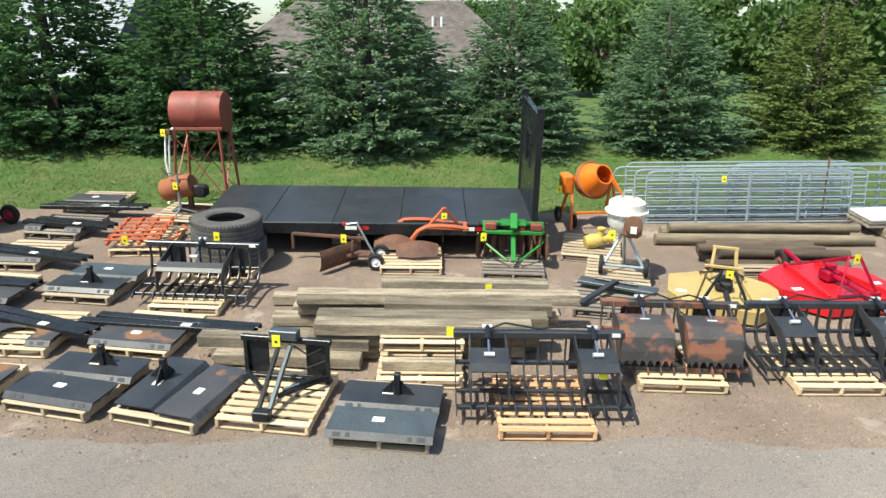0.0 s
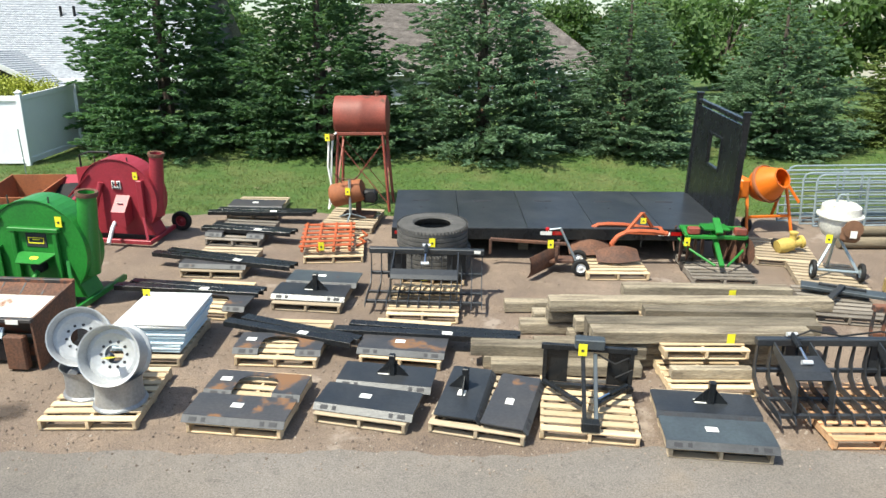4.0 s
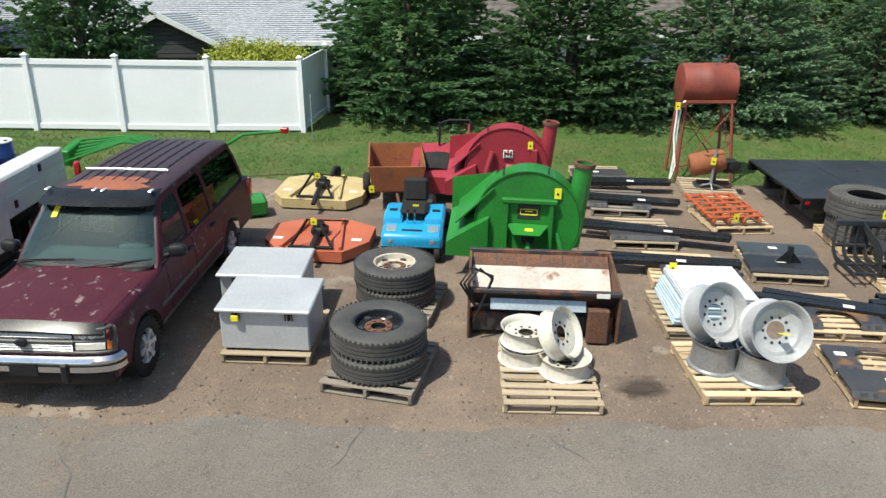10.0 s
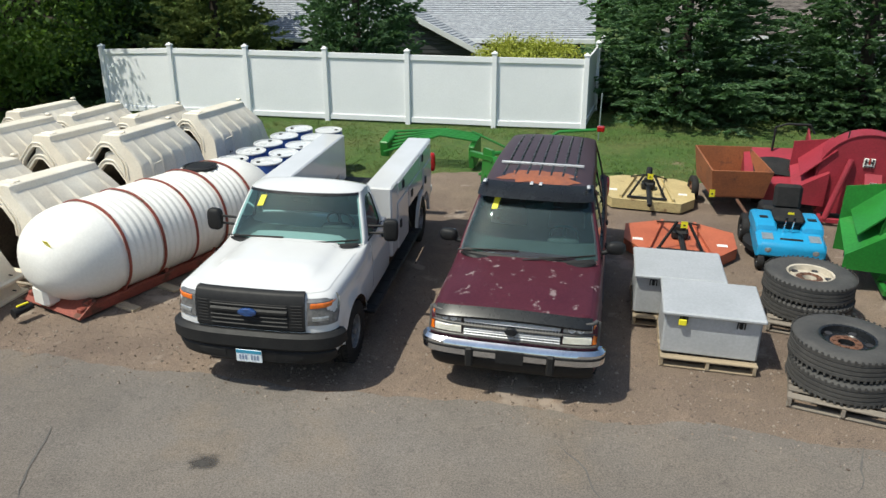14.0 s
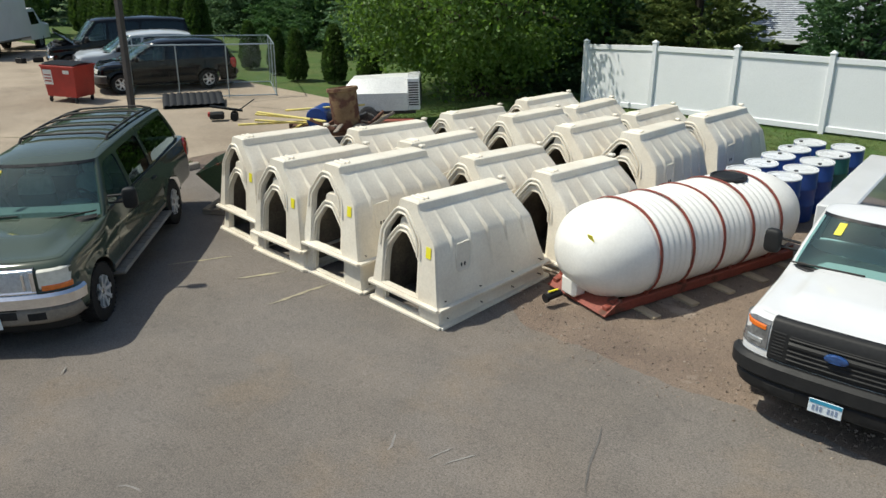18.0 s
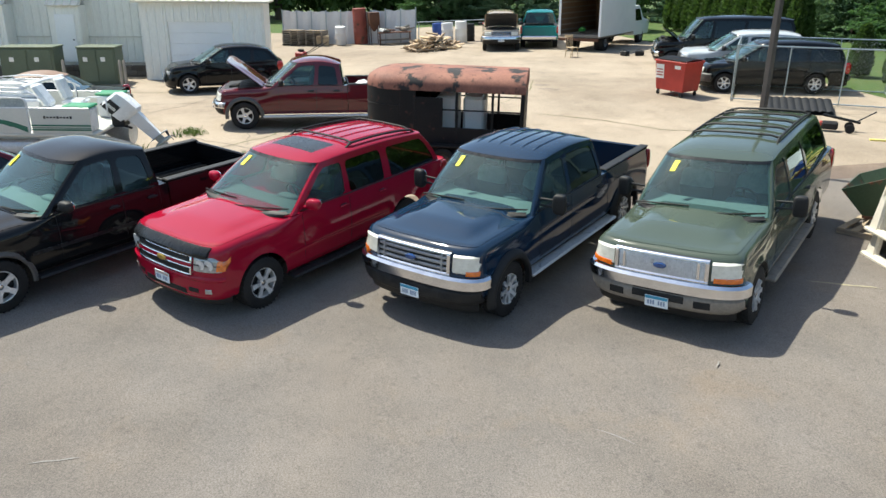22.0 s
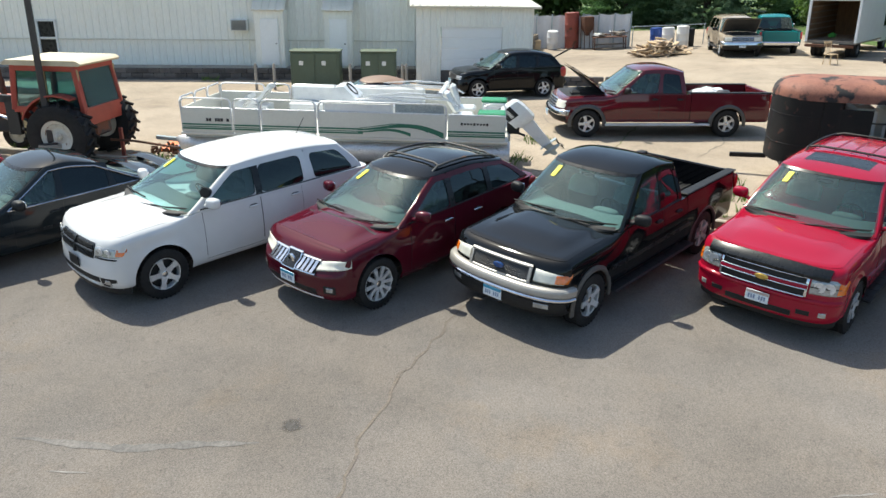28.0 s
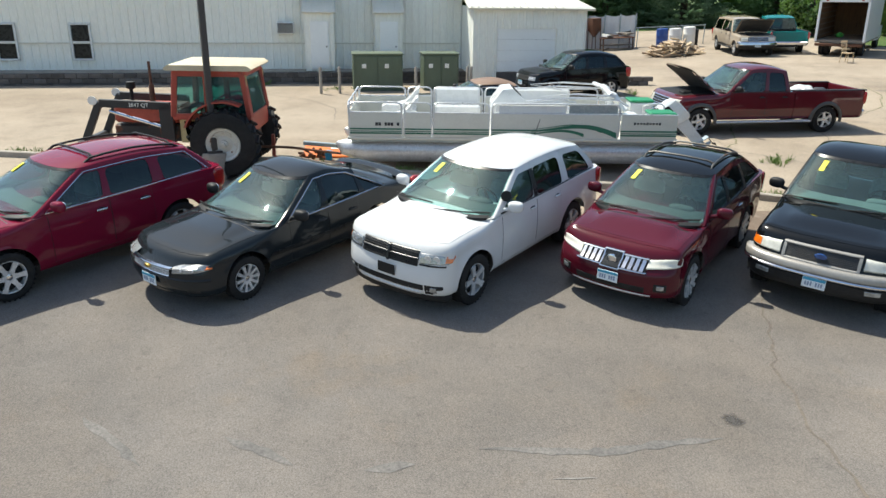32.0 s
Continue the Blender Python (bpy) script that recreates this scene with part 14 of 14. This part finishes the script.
for i in range(16):
    x, y = rk_.uniform(-48, -33.5), rk_.uniform(-22, 15)
    a = rk_.choice((0.1, 1.5, 0.7, 2.4)) + rk_.uniform(-0.3, 0.3)
    pts = [(x, y)]
    for j in range(3):
        x, y = max(-58, min(-33, x + 2.2 * math.cos(a))), y + 2.2 * math.sin(a)
        a += rk_.uniform(-0.5, 0.5)
        pts.append((x, y))
    ground_strip("paving_crack", pts, 0.045, weed_crack if i % 3 == 0 else lot_crack, "thin crack in the bleached paving", seed=i + 40, wander=0.1)
for i, (x, y, a, L_) in enumerate(((-20.4, 4.6, 60, 0.35), (-20.6, 4.55, 75, 0.3), (-21.1, 4.4, 120, 0.3), (-24.0, 1.2, 40, 0.5), (-23.4, -2.6, 100, 0.6), (-24.6, -4.4, 95, 0.5), (-25.2, -12.0, 85, 0.5), (-22.5, 2.4, 20, 0.3), (-25.2, 3.0, 150, 0.35), (-23.8, -6.2, 60, 0.3), (-12.8, 5.6, 10, 0.4), (-6.0, 6.1, 170, 0.4))):
    dx, dy = math.cos(math.radians(a)) * L_ / 2, math.sin(math.radians(a)) * L_ / 2
    ground_strip("scuff_mark", [(x - dx, y - dy), (x, y + 0.04), (x + dx, y + dy)], 0.022, scuff, "pale scratch on the asphalt", seed=i + 70, wander=0.02)
for i, pts in enumerate((((-24.5, 5.5), (-24.35, 6.5)), ((-25.6, 5.75), (-25.2, 6.4)), ((-26.95, 5.4), (-26.4, 6.2)))):
    ground_strip("paint_mark", pts, 0.06, chalk, "faded yellow paint mark on the asphalt", seed=i + 90, wander=0.02)
tread_mark = mat("faint_tyre_mark", (0.112, 0.104, 0.097), 0.9, 0.0, (0.145, 0.133, 0.122), 2.0, speck=0.3, lo=0.4, hi=0.55, world_xyz=True)
for i, pts in enumerate((((-25.85, -12.8), (-25.6, -11.6), (-25.65, -10.2)), ((-26.4, -15.4), (-25.8, -14.7)), ((-25.6, -14.0), (-25.65, -13.5)), ((-27.0, -17.0), (-26.0, -16.2)))):
    ground_strip("tyre_mark", pts, 0.13, tread_mark, "faint dark tyre mark on the asphalt", dz=0.0155, seed=i + 110)


def scatter_blades(name, spots, h, w, n_, material, label, category, seed):
    """Grass or weeds as many thin bent blades, in one mesh."""
    rr = random.Random(seed)
    s = Shape()
    vs, fs = [], []
    for x, y, k in spots:
        z = gz(x, y)
        for i in range(n_):
            a = rr.uniform(0, 6.283)
            px, py = x + rr.uniform(-0.06, 0.06) * k, y + rr.uniform(-0.06, 0.06) * k
            hh, ww = h * k * rr.uniform(0.5, 1.2), w * rr.uniform(0.7, 1.3)
            lx, ly = math.cos(a) * hh * rr.uniform(0.15, 0.7), math.sin(a) * hh * rr.uniform(0.15, 0.7)
            o = len(vs)
            vs += [(px - math.sin(a) * ww, py + math.cos(a) * ww, z), (px + math.sin(a) * ww, py - math.cos(a) * ww, z), (px + lx * 0.4, py + ly * 0.4, z + hh * 0.65), (px + lx, py + ly, z + hh)]
            fs += [(o, o + 1, o + 2), (o, o + 2, o + 3)]
    s.add(vs, fs)
    return solid(name, s, material, label, category, kind="stuff", smooth=0, fix=False)


blade = mat("grass_blade", (0.095, 0.165, 0.028), 0.8, 0.0, (0.18, 0.185, 0.065), 0.9, speck=0.35, speck_scale=12, world_xyz=True)
weed = mat("weed_leaf", (0.10, 0.20, 0.03), 0.7, 0.0, (0.16, 0.22, 0.05), 2.0, speck=0.3, world_xyz=True)
rg = random.Random(5)
spots = []
while len(spots) < 46000:
    x, y = rg.uniform(-34, 14), rg.uniform(15.0, 22.5)
    if y > lawn_edge(x) + 0.1 * rg.random() and noise.noise((x * 0.5, y * 0.7, 1.0)) + rg.uniform(-0.4, 0.4) > -0.25:
        spots.append((x, y, rg.uniform(0.6, 1.15)))
scatter_blades("grass", spots, 0.058, 0.008, 3, blade, "short uneven mown grass blades on the lawn", "grass", 8)
spots = []
for (x0, y0), (x1, y1) in zip(kp, kp[1:]):
    n = int(math.hypot(x1 - x0, y1 - y0) * 26)
    for i in range(n):
        f = rg.random()
        x, y = x0 + (x1 - x0) * f - abs(rg.gauss(0.25, 0.25)), y0 + (y1 - y0) * f
        if noise.noise((x * 0.9, y * 0.6, 4.0)) > 0.02:
            spots.append((x, y, rg.uniform(0.5, 1.5)))
for i in range(150):
    x, y = rg.choice(((-33.8, -1.7), (-35.9, -3.3), (-38.8, -5.0), (-38.6, -21.9), (-48.9, -13.8), (-36.6, -6.0), (-35.0, 1.5), (-50.5, -17.0), (-51.2, -22.0), (-47.0, -2.5)))
    spots.append((x + rg.gauss(0, 0.2), y + rg.gauss(0, 0.2), rg.uniform(0.6, 1.6)))
scatter_blades("weeds", spots, 0.14, 0.012, 7, weed, "green weeds growing along the kerb and cracks", "weeds", 9)


def scatter_stones(name, spots, material, label, seed):
    rr = random.Random(seed)
    s = Shape()
    vs, fs = [], []
    for x, y, r in spots:
        z = gz(x, y) + 0.008
        o = len(vs)
        k = [r * rr.uniform(0.6, 1.3) for _ in range(5)]
        a = rr.uniform(0, 6.28)
        for i in range(5):
            vs.append((x + k[i] * math.cos(a + i * 1.2566), y + k[i] * math.sin(a + i * 1.2566), z - 0.0015))
        for i in range(5):
            vs.append((x + 0.6 * k[i] * math.cos(a + i * 1.2566), y + 0.6 * k[i] * math.sin(a + i * 1.2566), z + r * rr.uniform(0.5, 0.9)))
        fs += [(o + i, o + (i + 1) % 5, o + 5 + (i + 1) % 5, o + 5 + i) for i in range(5)] + [tuple(o + 5 + i for i in range(5))]
    s.add(vs, fs)
    return solid(name, s, material, label, "gravel", kind="stuff", smooth=0, fix=False)


stone_mat = bpy.data.materials.new("loose_pebbles")
stone_mat.use_nodes = True
sn_ = stone_mat.node_tree
gi = sn_.nodes.new("ShaderNodeNewGeometry")
cr = sn_.nodes.new("ShaderNodeValToRGB")
cr.color_ramp.elements[0].color = (0.10, 0.075, 0.06, 1)
cr.color_ramp.elements[1].color = (0.31, 0.26, 0.21, 1)
em_ = cr.color_ramp.elements.new(0.6)
em_.color = (0.21, 0.16, 0.125, 1)
sn_.links.new(gi.outputs["Random Per Island"], cr.inputs[0])
sn_.links.new(cr.outputs[0], sn_.nodes["Principled BSDF"].inputs["Base Color"])
sn_.nodes["Principled BSDF"].inputs["Roughness"].default_value = 0.9
spots = []
for i in range(16000):
    x = rg.uniform(-22.5, 12)
    y = drive_edge(x) + abs(rg.gauss(0, 1.0)) * 2.6 - 0.35
    if y < 15.4:
        spots.append((x, y, abs(rg.gauss(0.006, 0.005)) + 0.004))
for i in range(1200):
    x = rg.uniform(-34, 10)
    spots.append((x, rg.uniform(2.0, 7.2) if x > -22 else rg.uniform(-20, 7.5), rg.uniform(0.004, 0.012)))
scatter_stones("loose_gravel", spots, stone_mat, "loose brown and grey pebbles on the yard", 12)
